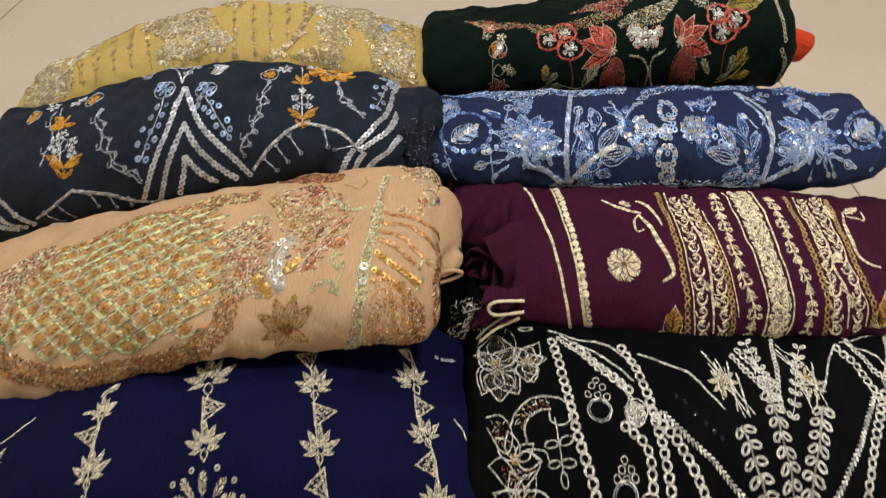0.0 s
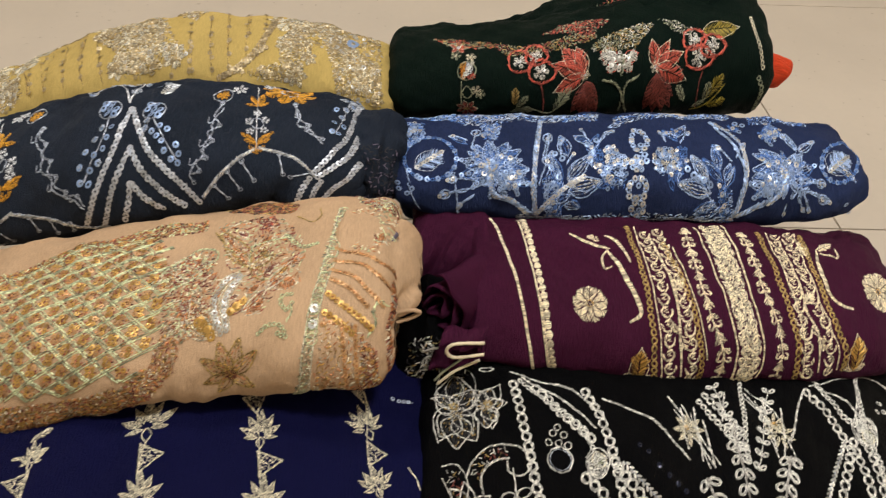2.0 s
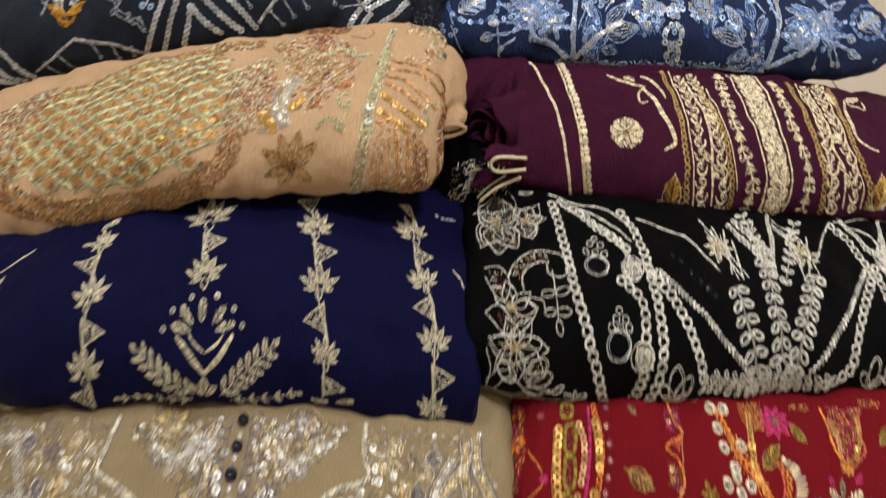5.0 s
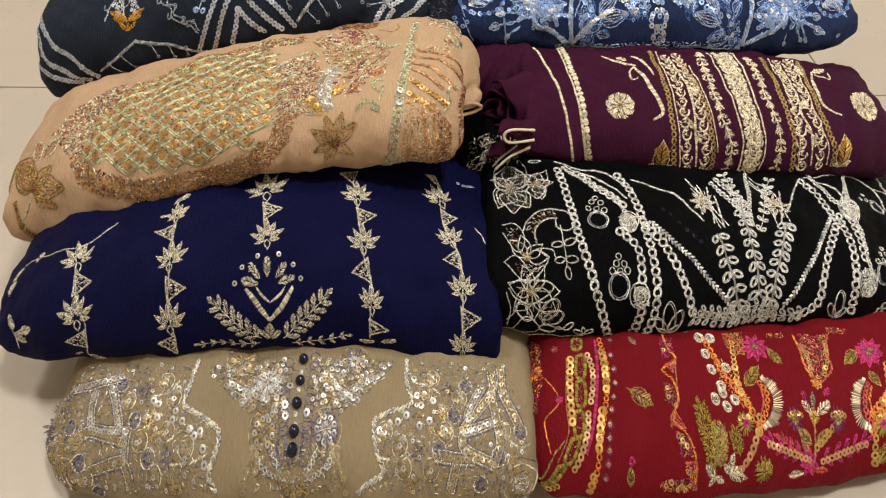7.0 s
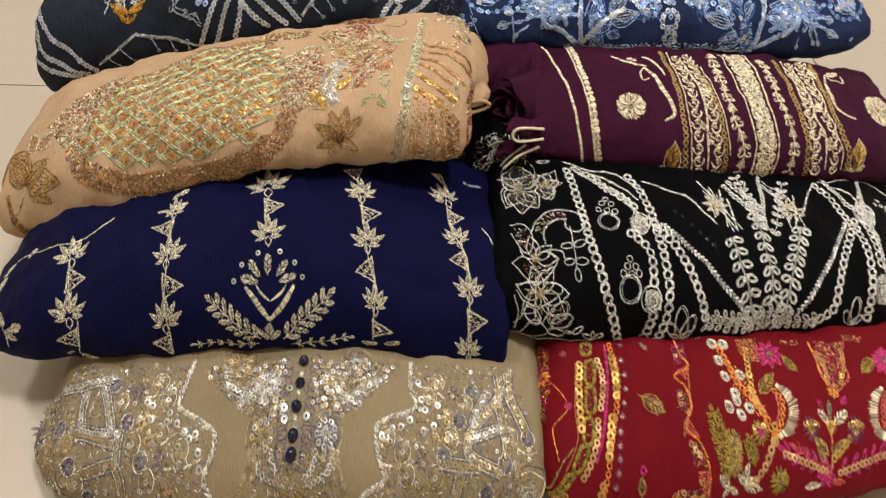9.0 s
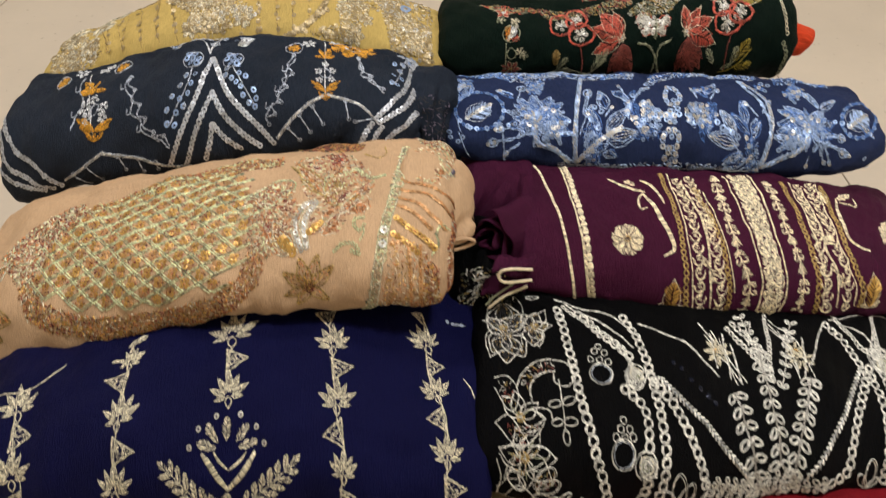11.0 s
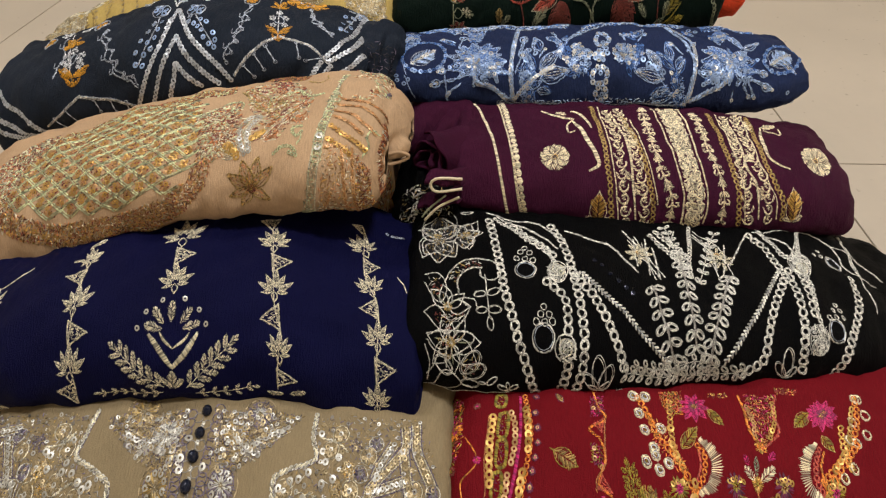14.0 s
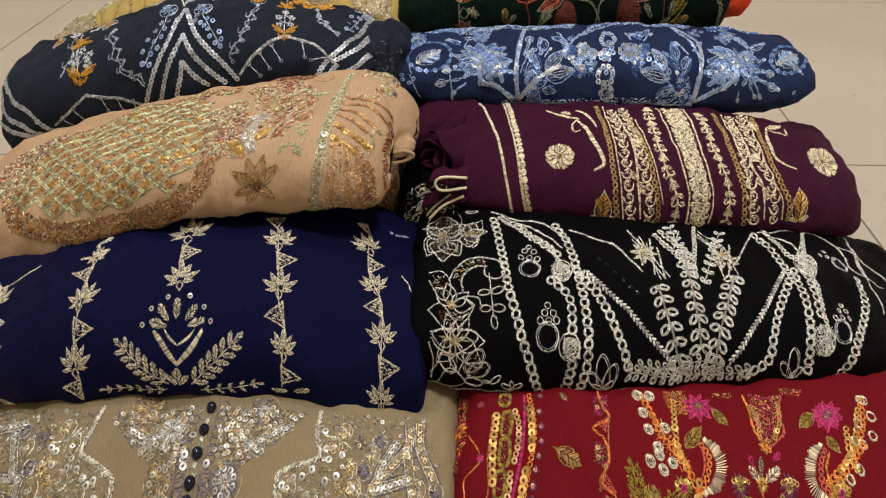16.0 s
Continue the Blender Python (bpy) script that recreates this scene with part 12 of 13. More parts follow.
work("blue", "drop_motif", (w_cord, [(200.6, 43.0), (204.4, 48.2), (208.4, 52.4)], 1.6, 'paleblue'), (w_loop, (206.1, 49.4), (208.4, 52.4), 0.9, 'paleblue', 1.2), (w_dots, [(208.4, 52.4)], 1.5, 'foil_silver'))
work("blue", "hem_line", (w_cord, [(80.8, -10.9), (107.2, -9.1), (138.6, -9.7), (170.9, -12.6), (197.5, -10.6), (240.0, -10.0)], 1.4, 'steel'), (w_loop, (85.3, -12.6), (92.8, -11.1), 0.35, 'paleblue', 1), (w_loop, (99.0, -10.4), (106.1, -7.9), 0.35, 'paleblue', 1), (w_loop, (112.3, -8.6), (119.7, -7.8), 0.35, 'paleblue', 1), (w_loop, (126.2, -8.7), (133.5, -7.3), 0.35, 'paleblue', 1), (w_loop, (140.3, -9.4), (148.3, -9.8), 0.35, 'paleblue', 1), (w_loop, (154.7, -10.5), (161.7, -8.6), 0.35, 'paleblue', 1), (w_loop, (168.5, -10.4), (176.0, -9.5), 0.35, 'paleblue', 1), (w_loop, (182.6, -10.8), (189.6, -8.9), 0.35, 'paleblue', 1), (w_loop, (196.5, -10.4), (204.1, -9.2), 0.35, 'paleblue', 1), (w_loop, (210.2, -9.1), (217.4, -7.4), 0.35, 'paleblue', 1), (w_loop, (224.9, -9.0), (233.4, -8.4), 0.35, 'paleblue', 1))

# black dress: further embroidery
work("black", "lace_flower", (w_outline, (34.7, 93.3), (21.3, 97.2), 0.55, 'silver', 0.65), (w_outline, (34.7, 93.3), (28.7, 121.4), 0.55, 'silver', 0.65), (w_outline, (34.7, 93.3), (44.8, 123.2), 0.55, 'silver', 0.65), (w_outline, (34.7, 93.3), (51.0, 102.0), 0.55, 'silver', 0.65), (w_outline, (34.7, 93.3), (45.8, 75.0), 0.55, 'silver', 0.65), (w_outline, (34.7, 93.3), (24.8, 68.1), 0.55, 'silver', 0.65), (w_cord, [(34.7, 93.3), (25.1, 94.7)], 0.7, 'sage'), (w_cord, [(34.7, 93.3), (41.4, 111.4)], 0.7, 'sage'), (w_cord, [(34.7, 93.3), (42.2, 81.0)], 0.7, 'sage'), (w_disc, (34.7, 93.3), (37.9, 93.6), 'antique'))
work("black", "lace_flower", (w_outline, (55.8, 95.8), (67.8, 97.0), 0.55, 'silver', 0.65), (w_outline, (55.8, 95.8), (63.6, 109.7), 0.55, 'silver', 0.65), (w_outline, (55.8, 95.8), (57.7, 78.4), 0.55, 'silver', 0.65), (w_cord, [(55.8, 95.8), (64.0, 96.4)], 0.7, 'sage'), (w_cord, [(55.8, 95.8), (56.9, 83.4)], 0.7, 'sage'), (w_disc, (55.8, 95.8), (59.3, 95.5), 'antique'))
work("black", "lace_flower", (w_outline, (46.6, 12.9), (31.0, 15.4), 0.55, 'silver', 0.65), (w_outline, (46.6, 12.9), (34.5, 1.0), 0.55, 'silver', 0.65), (w_outline, (46.6, 12.9), (49.1, -3.5), 0.55, 'silver', 0.65), (w_outline, (46.6, 12.9), (63.9, 3.1), 0.55, 'silver', 0.65), (w_outline, (46.6, 12.9), (66.2, 13.7), 0.55, 'silver', 0.65), (w_outline, (46.6, 12.9), (40.3, 26.7), 0.55, 'silver', 0.65), (w_outline, (46.6, 12.9), (55.3, 27.4), 0.55, 'silver', 0.65), (w_cord, [(46.6, 12.9), (36.3, 14.6)], 0.7, 'sage'), (w_cord, [(46.6, 12.9), (48.3, 2.5)], 0.7, 'sage'), (w_cord, [(46.6, 12.9), (59.5, 13.5)], 0.7, 'sage'), (w_cord, [(46.6, 12.9), (52.2, 22.3)], 0.7, 'sage'), (w_disc, (46.6, 12.9), (49.7, 12.9), 'antique'))
work("black", "lace_flower", (w_outline, (43.9, 32.5), (32.2, 43.3), 0.55, 'silver', 0.8), (w_outline, (43.9, 32.5), (40.2, 47.2), 0.55, 'silver', 0.8), (w_outline, (43.9, 32.5), (54.9, 40.9), 0.55, 'silver', 0.8), (w_outline, (43.9, 32.5), (59.2, 32.6), 0.55, 'silver', 0.8), (w_cord, [(43.9, 32.5), (36.4, 39.7)], 0.7, 'sage'), (w_cord, [(43.9, 32.5), (51.2, 38.4)], 0.7, 'sage'), (w_disc, (43.9, 32.5), (47.3, 32.6), 'antique'))
work("black", "chain_line", (w_chain, [(77.1, 113.7), (96.4, 96.5), (114.2, 76.2), (118.6, 62.8)], 1.7, 'silver'))
work("black", "chain_line", (w_chain, [(282.4, 115.2), (293.3, 87.7), (306.1, 67.3), (304.2, 34.1), (303.4, 8.6)], 2.0, 'silver'))
work("black", "chain_line", (w_chain, [(323.8, 130.4), (305.3, 83.4), (303.3, 67.2)], 1.8, 'silver'))
work("black", "chain_line", (w_chain, [(369.6, 142.7), (364.8, 103.1), (363.2, 81.2)], 1.8, 'silver'))
work("black", "chain_line", (w_chain, [(226.3, 113.6), (217.3, 76.8), (215.4, 61.6)], 1.8, 'silver'))
work("black", "medallion", (w_rings, [(120.1, 62.4)], 7, 'silver', 1.3), (w_rings, [(120.1, 62.4)], 4.4, 'champagne', 1.2), (w_blob, (120.1, 62.4), (123.4, 62.8), ['silver', 'sage']))
work("black", "medallion", (w_rings, [(122.2, 12.7)], 7, 'silver', 1.3), (w_rings, [(122.2, 12.7)], 4.4, 'champagne', 1.2), (w_blob, (122.2, 12.7), (124.8, 12.8), ['silver', 'sage']))
work("black", "medallion", (w_rings, [(304.9, 70.9)], 7, 'silver', 1.3), (w_rings, [(304.9, 70.9)], 4.4, 'champagne', 1.2), (w_blob, (304.9, 70.9), (309.0, 71.6), ['silver', 'sage']))
work("black", "loop_column", (w_loopcol, [(205.9, 110.1), (208.8, 84.9), (211.2, 65.6)], 5.5, 8, 'silver'))
work("black", "loop_column", (w_loopcol, [(244.4, 106.0), (231.5, 78.7), (221.0, 54.8)], 5.5, 8, 'silver'))
work("black", "tassel_line", (w_cord, [(178.6, 95.1), (177.9, 69.4)], 1.3, 'silver'))
work("black", "tassel_line", (w_cord, [(187.2, 94.8), (186.2, 62.4)], 1.3, 'silver'))
work("black", "tassel_line", (w_cord, [(191.6, 86.4), (192.2, 58.1)], 1.3, 'silver'))
work("black", "tassel_line", (w_cord, [(238.5, 98.8), (236.0, 65.5)], 1.3, 'silver'))
work("black", "tassel_line", (w_cord, [(249.5, 93.5), (240.8, 62.1)], 1.3, 'silver'))
work("black", "tassel_line", (w_cord, [(171.9, 104.0), (180.6, 88.7)], 1.3, 'silver'))
work("black", "tassel_line", (w_cord, [(228.1, 106.6), (236.8, 87.0)], 1.3, 'silver'))
work("black", "tassel_line", (w_cord, [(211.9, 105.8), (203.9, 85.4)], 1.3, 'silver'))
work("black", "star_motif", (w_flower, (179.8, 83.0), (187.5, 79.7), 7, 'champagne', 'gold', 0.35))
work("black", "star_motif", (w_flower, (240.8, 83.3), (247.9, 79.0), 7, 'champagne', 'gold', 0.35))

# yellow dress: further embroidery
work("yellow", "gold_floral", (w_fill, [(-263.1, 80.2), (-232.4, 84.6), (-205.4, 83.9), (-185.9, 40.4), (-170.3, 24.4), (-187.8, 18.6), (-212.5, 13.6), (-234.4, 17.1), (-224.7, 38.2)], 2.7, ['tan', 'champagne', 'antique', 'tan'], 2.6, 0.55), (w_seqfill, [(-263.1, 80.2), (-232.4, 84.6), (-205.4, 83.9), (-185.9, 40.4), (-170.3, 24.4), (-187.8, 18.6), (-212.5, 13.6), (-234.4, 17.1), (-224.7, 38.2)], 7, 1.5, ['foil_tan', 'foil_silver']))
work("yellow", "gold_floral", (w_fill, [(-109.4, 87.2), (-73.9, 88.3), (-29.5, 91.0), (-23.3, 1.2), (-60.6, 7.7), (-56.4, 40.0), (-80.7, 45.5), (-97.4, 37.2)], 2.5, ['tan', 'champagne', 'antique', 'tan'], 2.6, 0.55), (w_seqfill, [(-109.4, 87.2), (-73.9, 88.3), (-29.5, 91.0), (-23.3, 1.2), (-60.6, 7.7), (-56.4, 40.0), (-80.7, 45.5), (-97.4, 37.2)], 7, 1.5, ['foil_tan', 'foil_silver']))
work("yellow", "gold_floral", (w_fill, [(-141.2, 15.3), (-107.1, 18.0), (-86.7, 12.0), (-118.5, 11.9)], 1.9, ['tan', 'champagne', 'antique', 'tan'], 2.6, 0.55), (w_seqfill, [(-141.2, 15.3), (-107.1, 18.0), (-86.7, 12.0), (-118.5, 11.9)], 7, 1.5, ['foil_tan', 'foil_silver']))
work("yellow", "gold_floral", (w_fill, [(-362.3, 37.1), (-340.5, 43.5), (-311.7, 22.5), (-325.1, 11.4), (-353.0, 10.9)], 2.6, ['tan', 'champagne', 'antique', 'tan'], 2.6, 0.55), (w_seqfill, [(-362.3, 37.1), (-340.5, 43.5), (-311.7, 22.5), (-325.1, 11.4), (-353.0, 10.9)], 7, 1.5, ['foil_tan', 'foil_silver']))
work("yellow", "gold_floral", (w_fill, [(-327.3, 85.8), (-283.7, 84.2), (-260.8, 82.4), (-261.6, 81.8), (-286.0, 84.1), (-321.5, 80.3)], 2.2, ['tan', 'champagne', 'antique', 'tan'], 2.6, 0.55), (w_seqfill, [(-327.3, 85.8), (-283.7, 84.2), (-260.8, 82.4), (-261.6, 81.8), (-286.0, 84.1), (-321.5, 80.3)], 7, 1.5, ['foil_tan', 'foil_silver']))
work("yellow", "gold_floral", (w_fill, [(-195.6, 83.8), (-176.0, 84.4), (-166.4, 82.1), (-171.1, 56.3)], 2, ['tan', 'champagne', 'antique', 'tan'], 2.6, 0.55), (w_seqfill, [(-195.6, 83.8), (-176.0, 84.4), (-166.4, 82.1), (-171.1, 56.3)], 7, 1.5, ['foil_tan', 'foil_silver']))
work("yellow", "gold_flower", (w_flower, (-228.0, 22.1), (-218.7, 19.6), 6, 'champagne', 'antique', 0.6, 'tan'))
work("yellow", "gold_flower", (w_flower, (-207.5, 26.6), (-197.1, 22.9), 6, 'champagne', 'antique', 0.6, 'tan'))
work("yellow", "gold_flower", (w_flower, (-182.2, 25.1), (-173.0, 22.7), 6, 'champagne', 'antique', 0.6, 'tan'))
work("yellow", "gold_flower", (w_flower, (-220.6, 49.6), (-209.3, 43.2), 6, 'champagne', 'antique', 0.6, 'tan'))
work("yellow", "gold_flower", (w_flower, (-250.8, 80.7), (-239.4, 71.9), 6, 'champagne', 'antique', 0.6, 'tan'))
work("yellow", "gold_flower", (w_flower, (-98.3, 44.9), (-89.5, 43.8), 6, 'champagne', 'antique', 0.6, 'tan'))
work("yellow", "gold_flower", (w_flower, (-71.7, 71.3), (-62.6, 72.6), 6, 'champagne', 'antique', 0.6, 'tan'))
work("yellow", "gold_flower", (w_flower, (-50.3, 42.4), (-41.4, 42.3), 6, 'champagne', 'antique', 0.6, 'tan'))
work("yellow", "gold_flower", (w_flower, (-37.2, 19.2), (-28.5, 19.5), 6, 'champagne', 'antique', 0.6, 'tan'))
work("yellow", "gold_flower", (w_flower, (-89.6, 16.3), (-81.2, 15.7), 6, 'champagne', 'antique', 0.6, 'tan'))
work("yellow", "gold_flower", (w_flower, (-343.0, 32.9), (-329.2, 26.4), 6, 'champagne', 'antique', 0.6, 'tan'))
work("yellow", "gold_flower", (w_flower, (-345.0, 80.3), (-316.8, 48.9), 6, 'champagne', 'antique', 0.6, 'tan'))
work("yellow", "gold_trail", (w_chain, [(-114.3, 33.2), (-121.6, 27.0), (-132.9, 17.3), (-147.3, 11.4)], 2.0, 'tan'), (w_seqs, [(-114.3, 33.2), (-121.6, 27.0), (-132.9, 17.3), (-147.3, 11.4)], 1.7, 'foil_tan'))
work("yellow", "gold_trail", (w_chain, [(-109.4, 87.2), (-113.9, 50.7), (-117.2, 32.6)], 2.0, 'tan'), (w_seqs, [(-109.4, 87.2), (-113.9, 50.7), (-117.2, 32.6)], 1.7, 'foil_tan'))
work("yellow", "sequin_row", (w_line, [(-307.8, 83.9), (-292.8, 17.5)], 0.5, 'antique'), (w_dots, [(-311.3, 84.6), (-309.5, 65.4), (-300.4, 44.5), (-294.0, 29.6), (-292.3, 20.8)], 1.8, 'foil_tan'))
work("yellow", "sequin_row", (w_line, [(-294.7, 83.9), (-272.7, 17.9)], 0.5, 'antique'), (w_dots, [(-295.5, 83.8), (-295.2, 70.0), (-284.5, 46.4), (-277.0, 30.8), (-274.1, 21.8)], 1.8, 'foil_tan'))
work("yellow", "sequin_row", (w_line, [(-272.9, 81.4), (-257.9, 17.0)], 0.5, 'antique'), (w_dots, [(-275.2, 81.6), (-269.0, 56.3), (-263.1, 39.9), (-260.7, 29.5), (-258.2, 20.4)], 1.8, 'foil_tan'))
work("yellow", "sequin_row", (w_line, [(-256.3, 62.8), (-241.1, 18.0)], 0.5, 'antique'), (w_dots, [(-253.3, 55.3), (-249.8, 44.8), (-246.6, 35.4), (-243.7, 27.3), (-241.8, 20.9)], 1.8, 'foil_tan'))
work("yellow", "sequin_row", (w_line, [(-174.2, 50.9), (-169.3, 12.0)], 0.5, 'antique'), (w_dots, [(-173.1, 44.8), (-170.7, 33.6), (-170.1, 26.5), (-169.3, 19.9), (-169.1, 14.5)], 1.8, 'foil_tan'))
work("yellow", "sequin_row", (w_line, [(-162.7, 72.4), (-152.7, 12.4)], 0.5, 'antique'), (w_dots, [(-160.8, 61.7), (-157.6, 45.9), (-155.6, 34.2), (-153.6, 23.5), (-152.8, 15.7)], 1.8, 'foil_tan'))
work("yellow", "sequin_row", (w_line, [(-150.9, 78.9), (-140.0, 13.6)], 0.5, 'antique'), (w_dots, [(-149.6, 78.3), (-145.3, 53.2), (-142.9, 39.0), (-140.8, 26.2), (-140.1, 17.6)], 1.8, 'foil_tan'))
work("yellow", "sequin_row", (w_line, [(-135.2, 83.3), (-127.5, 18.9)], 0.5, 'antique'), (w_dots, [(-135.9, 83.3), (-132.8, 57.7), (-130.4, 43.4), (-128.6, 31.1), (-127.7, 22.7)], 1.8, 'foil_tan'))
work("yellow", "sequin_row", (w_line, [(-121.5, 87.0), (-116.5, 49.7)], 0.5, 'antique'), (w_dots, [(-121.3, 87.1), (-121.2, 87.4), (-119.6, 71.7), (-118.0, 59.4), (-117.2, 53.1)], 1.8, 'foil_tan'))
work("yellow", "sequin_row", (w_line, [(-328.7, 85.7), (-305.6, 18.3)], 0.5, 'antique'), (w_dots, [(-330.6, 85.4), (-322.0, 58.8), (-312.7, 40.7), (-309.3, 30.6), (-306.4, 21.9)], 1.8, 'foil_tan'))
work("yellow", "bright_cluster", (w_dots, [(-65.5, 55.4), (-61.5, 47.8), (-67.8, 50.5), (-49.2, 59.2), (-48.1, 68.7), (-39.1, 31.6), (-56.6, 44.3), (-60.6, 55.9)], 2.4, 'foil_silver'))

# ---- ends, flaps and edgings of the folded dresses ----
def tube(name, pts, r, material, parent, label="", sides=7):
    """A soft cord through points in space."""
    p = np.array(pts, float)
    e = np.vstack([2 * p[0] - p[1], p, 2 * p[-1] - p[-2]])
    c = []
    for i in range(1, len(e) - 2):
        for s in np.linspace(0, 1, 8, endpoint=False):
            a, b, d, f = e[i - 1], e[i], e[i + 1], e[i + 2]
            c.append(0.5 * (2 * b + (d - a) * s + (2 * a - 5 * b + 4 * d - f) * s * s + (3 * b - a - 3 * d + f) * s ** 3))
    c = np.array(c + [p[-1]])
    t = np.gradient(c, axis=0)
    t /= np.linalg.norm(t, axis=1, keepdims=True)
    up = np.array((0.13, -0.5, 0.86))
    x = np.cross(t, up)
    x /= np.linalg.norm(x, axis=1, keepdims=True)
    y = np.cross(t, x)
    V, F = [], []
    for i in range(len(c)):
        for k in range(sides):
            a = 2 * math.pi * k / sides
            V.append(c[i] + r * (1 + 0.12 * math.sin(i * 2.2)) * (x[i] * math.cos(a) + y[i] * math.sin(a)))
    for i in range(len(c) - 1):
        for k in range(sides):
            F.append((i * sides + k, i * sides + (k + 1) % sides, (i + 1) * sides + (k + 1) % sides, (i + 1) * sides + k))
    F.append(tuple(range(sides - 1, -1, -1)))
    F.append(tuple((len(c) - 1) * sides + k for k in range(sides)))
    return mesh_object(name, V, F, material, parent, label)


for key, owner, name, label, mat in (
        # filler body added for the shaded gap, not a seen layer of the dress
        ("plum_inner", "purple", "inner_layer", "plum filler added where the gap lies in deep shade", bpy.data.materials["purple_crepe"]),
        ("black_edge", "black", "raised_edge", "black lace edge", bpy.data.materials["black_crepe"]),
        ("peach_flap", "peach", "end_flap", "plain peach folded flap", bpy.data.materials["peach_crepe"]),
        ("slate_fold", "slate", "folded_end", "dark crumpled folded end", bpy.data.materials["slate_crepe"]),
        ("green_back", "green", "back_layer", "dark green upper layer", bpy.data.materials["green_crepe"])):
    DRESS[key], HOLDER[key] = Dress(key), HOLDER[owner]
    cloth_body(key, DRESS[key], mat, HOLDER[owner], name)["label"] = label

work("slate_fold", "lace_patch", (w_fill, [(-34, -18), (-6, -18), (-6, 22), (-34, 22)], 3.0, ["blackthread", "blackthread", "greyviolet", "blackthread", "greyviolet"], 3.2, .7))
work("black_edge", "lace_patch", (w_fill, [(0, -20), (45, -20), (45, 22), (4, 22)], 2.6, ["silver", "blackthread", "sage", "antique"], 3.0, .7), (w_scroll, [(8, -16), (14, 0), (18, 14)], 3.5, "silver"))
work("green_back", "garland", (w_fill, [(95, -5), (150, -5), (180, 35), (120, 30)], 2.2, ["sage", "coral", "antique", "rust"], 2.8, .7))

# the plum dress is rolled up inside its outer layer: a loose spiral that shows at the end
def rolled_end(centre, axis, length, width, height, turns, material, parent, label):
    out = Vector(axis).normalized()
    side = out.cross(Vector((0, 0, 1))).normalized()
    up = side.cross(out).normalized()
    na, nl = int(44 * turns), 12
    V, F, uv = [], [], []
    for i in range(na):
        a = 2 * math.pi * turns * i / (na - 1)
        f = 1 - 0.78 * i / (na - 1)
        f *= 1 + 0.09 * math.sin(3 * a + 0.7) + 0.06 * math.sin(5.3 * a)
        for j in range(nl):
            s = j / (nl - 1)
            # inner layers stand a little further out, and the rim waves
            reach = length * (s - 1) + 0.005 * (1 - f) + 0.003 * math.sin(2.3 * a) * s
            w = 1 + 0.05 * math.sin(7 * s + a)
            p = Vector(centre) + out * reach + side * math.cos(a + 1.2) * width * f * w + up * math.sin(a + 1.2) * height * f * w
            V.append(p)
            uv.append((reach, a * height * f))
    for i in range(na - 1):
        for j in range(nl - 1):
            F.append((i * nl + j, i * nl + j + 1, (i + 1) * nl + j + 1, (i + 1) * nl + j))
    ob = mesh_object("rolled_end", V, F, material, parent, label, uv=uv)
    ob.modifiers.new("thick", "SOLIDIFY").thickness = 0.0013
    return ob


rolled_end((0.024, 0.372, 0.160), (-0.6, -0.75, 0.28), 0.05, 0.021, 0.021, 2.8, bpy.data.materials["purple_crepe"], HOLDER["purple"], "crumpled plum rolled end")

# plum hem with cream cord edging that hangs out under the rolled end
hem = HOLDER["purple"]
tube("cord_edging", [(0.052, 0.338, 0.166), (0.034, 0.335, 0.168), (0.029, 0.334, 0.163), (0.034, 0.333, 0.158), (0.052, 0.334, 0.160)], 0.0011, MATS["cream"], hem, "looped cream cord edging")
tube("cord_edging", [(0.05, 0.337, 0.151), (0.035, 0.333, 0.145), (0.024, 0.331, 0.134)], 0.0010, MATS["cream"], hem, "cream cord edging")
tube("cord_edging", [(0.04, 0.338, 0.152), (0.028, 0.334, 0.143), (0.022, 0.332, 0.136)], 0.0008, MATS["sage"], hem, "dull cord edging")


def hem_fold(x0, x1, y, z, h, drop, mat, parent):
    nu, nv = 14, 9
    V, F = [], []
    for i in range(nu):
        s = i / (nu - 1)
        for j in range(nv):
            a = math.pi * (j / (nv - 1) - 0.5)
            V.append((x0 + (x1 - x0) * s - 0.004 * math.cos(a), y + 0.012 * (1 - math.cos(a)) + 0.002 * math.sin(9 * s), z + h * math.sin(a) * (0.6 + 0.4 * s) - drop * (1 - s)))
    for i in range(nu - 1):
        for j in range(nv - 1):
            F.append((i * nv + j, i * nv + j + 1, (i + 1) * nv + j + 1, (i + 1) * nv + j))
    ob = mesh_object("hem_fold", V, F, mat, parent, "plum folded hem", uv=[(v[0], v[2]) for v in V])
    m = ob.modifiers.new("thick", "SOLIDIFY")
    m.thickness = 0.0012
    return ob


hem_fold(0.028, 0.055, 0.337, 0.163, 0.005, 0.0, bpy.data.materials["purple_crepe"], hem)
hem_fold(0.022, 0.052, 0.337, 0.147, 0.005, 0.006, bpy.data.materials["purple_crepe"], hem)
# turned hem at the end of the peach dress
tube("turned_hem", [(-0.012, 0.346, 0.178), (0.004, 0.350, 0.181), (0.012, 0.353, 0.176), (0.004, 0.351, 0.172), (-0.010, 0.346, 0.172)], 0.0014, bpy.data.materials["peach_crepe"], HOLDER["peach"], "turned plain peach hem")
# black dress edge that rises beside it
for k, (x, z) in enumerate(((0.022, 0.146), (0.018, 0.138), (0.024, 0.131), (0.016, 0.128))):
    tube("lace_edge", [(x - 0.008, 0.352, z - 0.006), (x, 0.350, z), (x + 0.004, 0.352, z - 0.004), (x - 0.002, 0.352, z - 0.008)], 0.0008, MATS["silver"], HOLDER["black"], "silver lace edge")

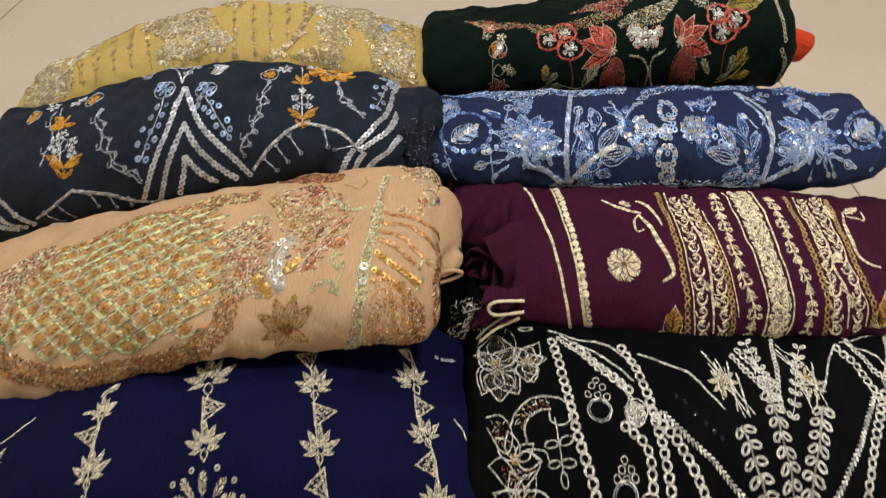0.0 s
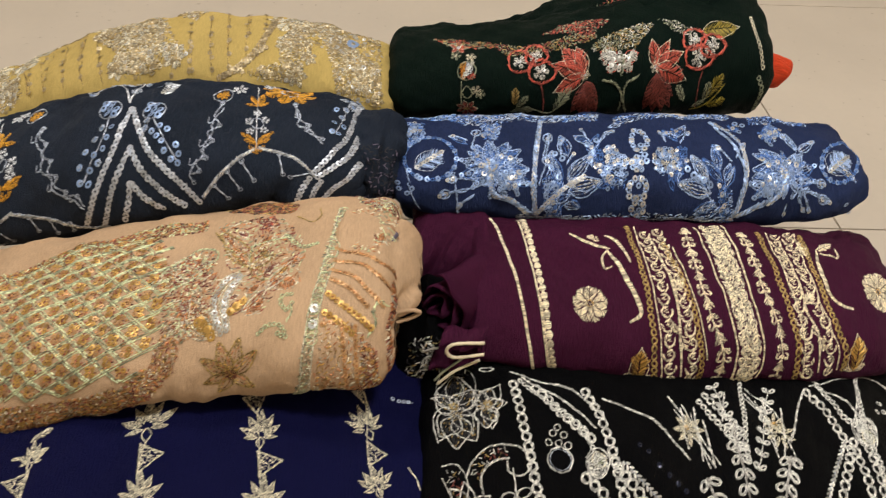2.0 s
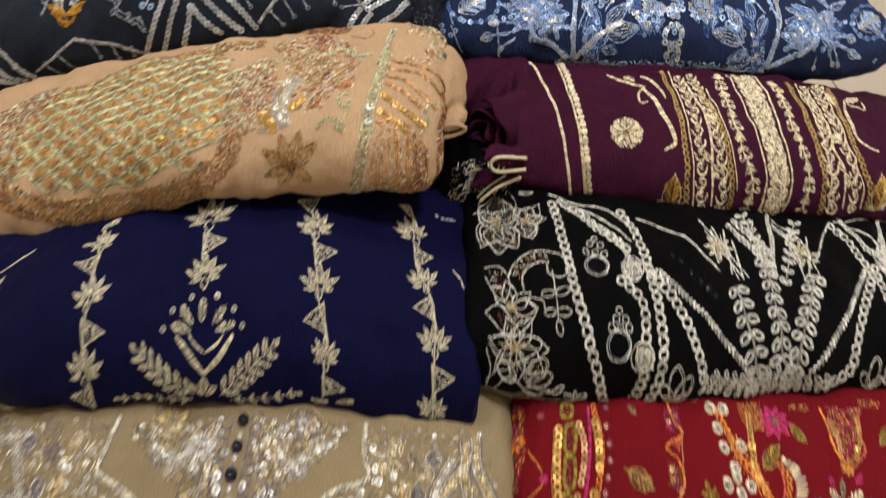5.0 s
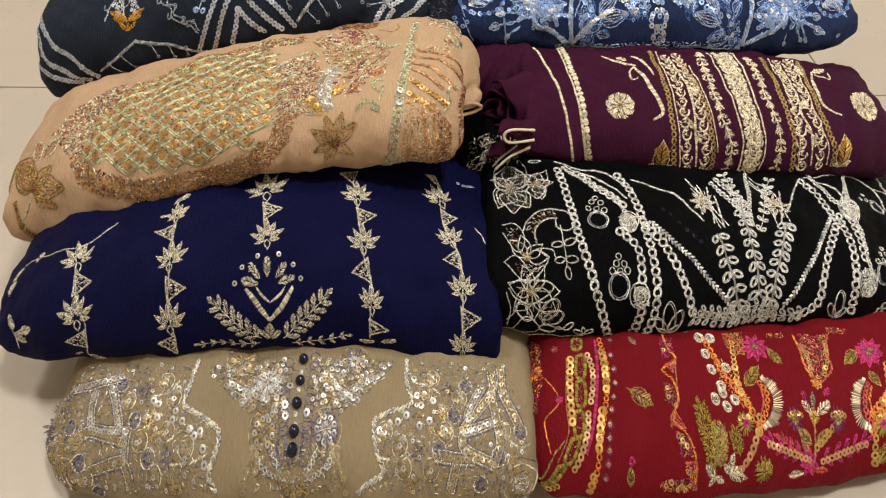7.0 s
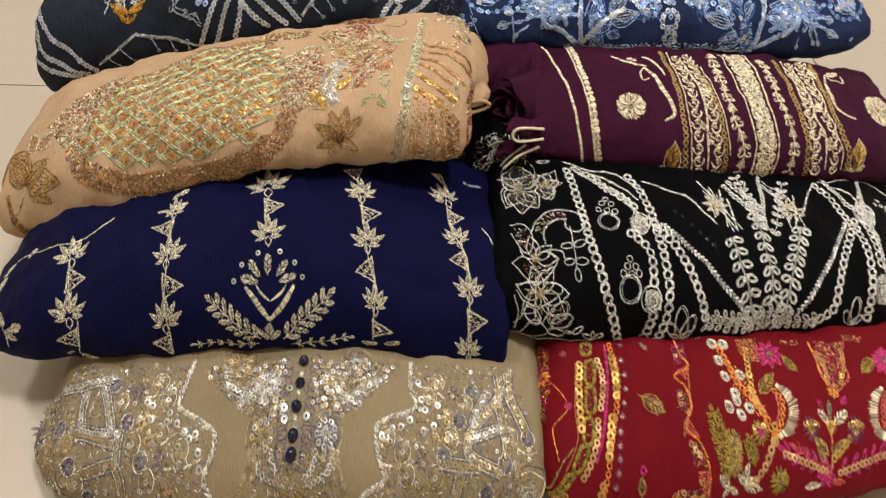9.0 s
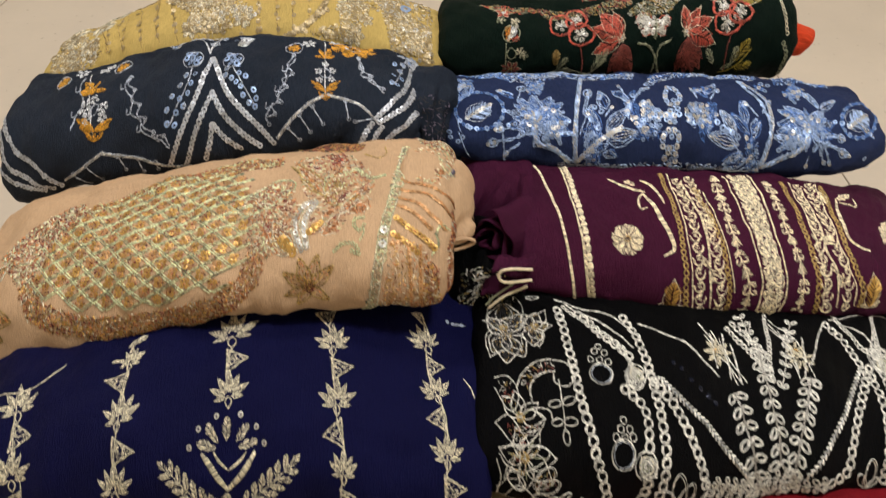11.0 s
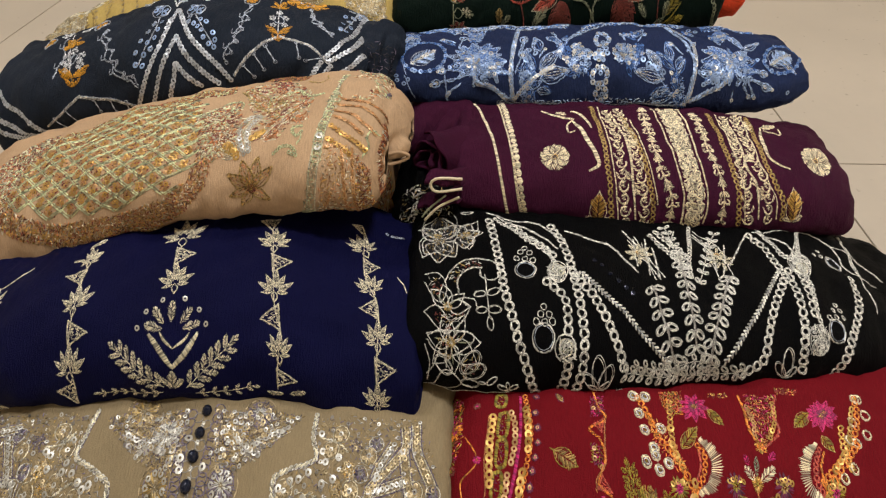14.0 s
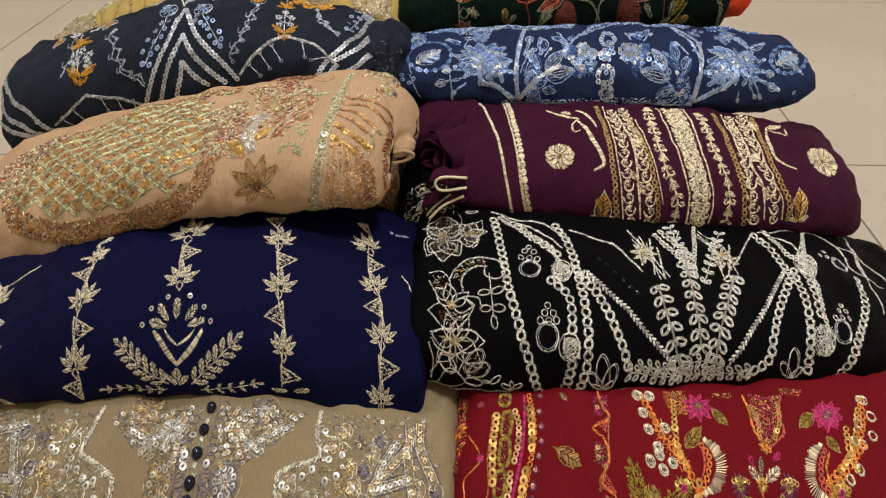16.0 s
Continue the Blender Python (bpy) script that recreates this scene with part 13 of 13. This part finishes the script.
# coral lining that curls out of the green dress
V, F = [], []
NA, NB = 28, 10
for i in range(NA):
    a = 2 * math.pi * i / NA
    for j in range(NB):
        s = j / (NB - 1)
        r = 0.0125 + 0.0035 * math.sin(math.pi * s) + 0.0008 * math.sin(5 * a + 7 * s)
        V.append((0.288 + 0.036 * s + 0.006 * math.cos(a) * s, 0.628 + r * 0.8 * math.sin(a), 0.205 - 0.006 * s + r * (0.95 - 0.15 * s) * math.cos(a)))
for i in range(NA):
    for j in range(NB - 1):
        F.append((i * NB + j, ((i + 1) % NA) * NB + j, ((i + 1) % NA) * NB + j + 1, i * NB + j + 1))
MAT_LINING = cloth_material("coral_velvet", (0.62, 0.06, 0.02), rough=0.6, sheen=0.3)
lining = mesh_object("lining_curl", V, F, MAT_LINING, HOLDER["green"], "coral red lining curled out", uv=[(v[1], v[2]) for v in V])
lining.modifiers.new("thick", "SOLIDIFY").thickness = 0.002



# smaller pieces go with the part that they are sewn to
def hang(holder, owner_name, names):
    parts = list(HOLDER[holder].children)
    owner = next(o for o in parts if o.name.split(".")[0] == owner_name)
    for o in parts:
        if o.name.split(".")[0] in names:
            o.parent, o.matrix_parent_inverse = owner, Matrix()


hang("taupe", "placket_band", {"button_bead"})
hang("navy", "crest_motif", {"sequin"})
hang("purple", "hem_fold", {"cord_edging"})
hang("black", "raised_edge", {"lace_patch", "lace_edge"})
hang("slate", "folded_end", {"lace_patch"})
hang("green", "back_layer", {"garland"})


# ---- ceiling lamps ----
MAT_FRAME = plain_material("white_lamp_frame", (0.8, 0.8, 0.78), 0.4)
MAT_GLOW = plain_material("lamp_diffuser", (0.9, 0.88, 0.8), 0.5, emit=4.0)
for lx, ly, size, watts in LAMPS:
    lamp = new("ceiling_lamp")
    lamp.location = (lx, ly, H)
    tagged(lamp, "square white ceiling lamp with a glowing diffuser", "lamp", group="ceiling lamps")
    h = size / 2
    part("frame", box_bm(lx - h - 0.02, lx + h + 0.02, ly - h - 0.02, ly + h + 0.02, H - 0.03, H, 0.004), MAT_FRAME, lamp)
    part("diffuser", box_bm(lx - h, lx + h, ly - h, ly + h, H - 0.036, H - 0.0305, 0.002), MAT_GLOW, lamp)

# ---- floor tiles ----
TILE_X, TILE_Y, GAP = 1.2, 0.6, 0.0022
JX, JY = 0.469, 0.655        # one joint each way
i0, i1 = math.floor((X0 - JX) / TILE_X), math.ceil((X1 - JX) / TILE_X)
j0, j1 = math.floor((Y0 - JY) / TILE_Y), math.ceil((Y1 - JY) / TILE_Y)
for i in range(i0, i1):
    for j in range(j0, j1):
        ax, bx = max(JX + i * TILE_X, X0), min(JX + (i + 1) * TILE_X, X1)
        ay, by = max(JY + j * TILE_Y, Y0), min(JY + (j + 1) * TILE_Y, Y1)
        if bx - ax > 0.02 and by - ay > 0.02:
            part("tile", box_bm(ax + GAP / 2, bx - GAP / 2, ay + GAP / 2, by - GAP / 2, -0.0014, 0.0, 0.0006), MAT_TILE, floor)
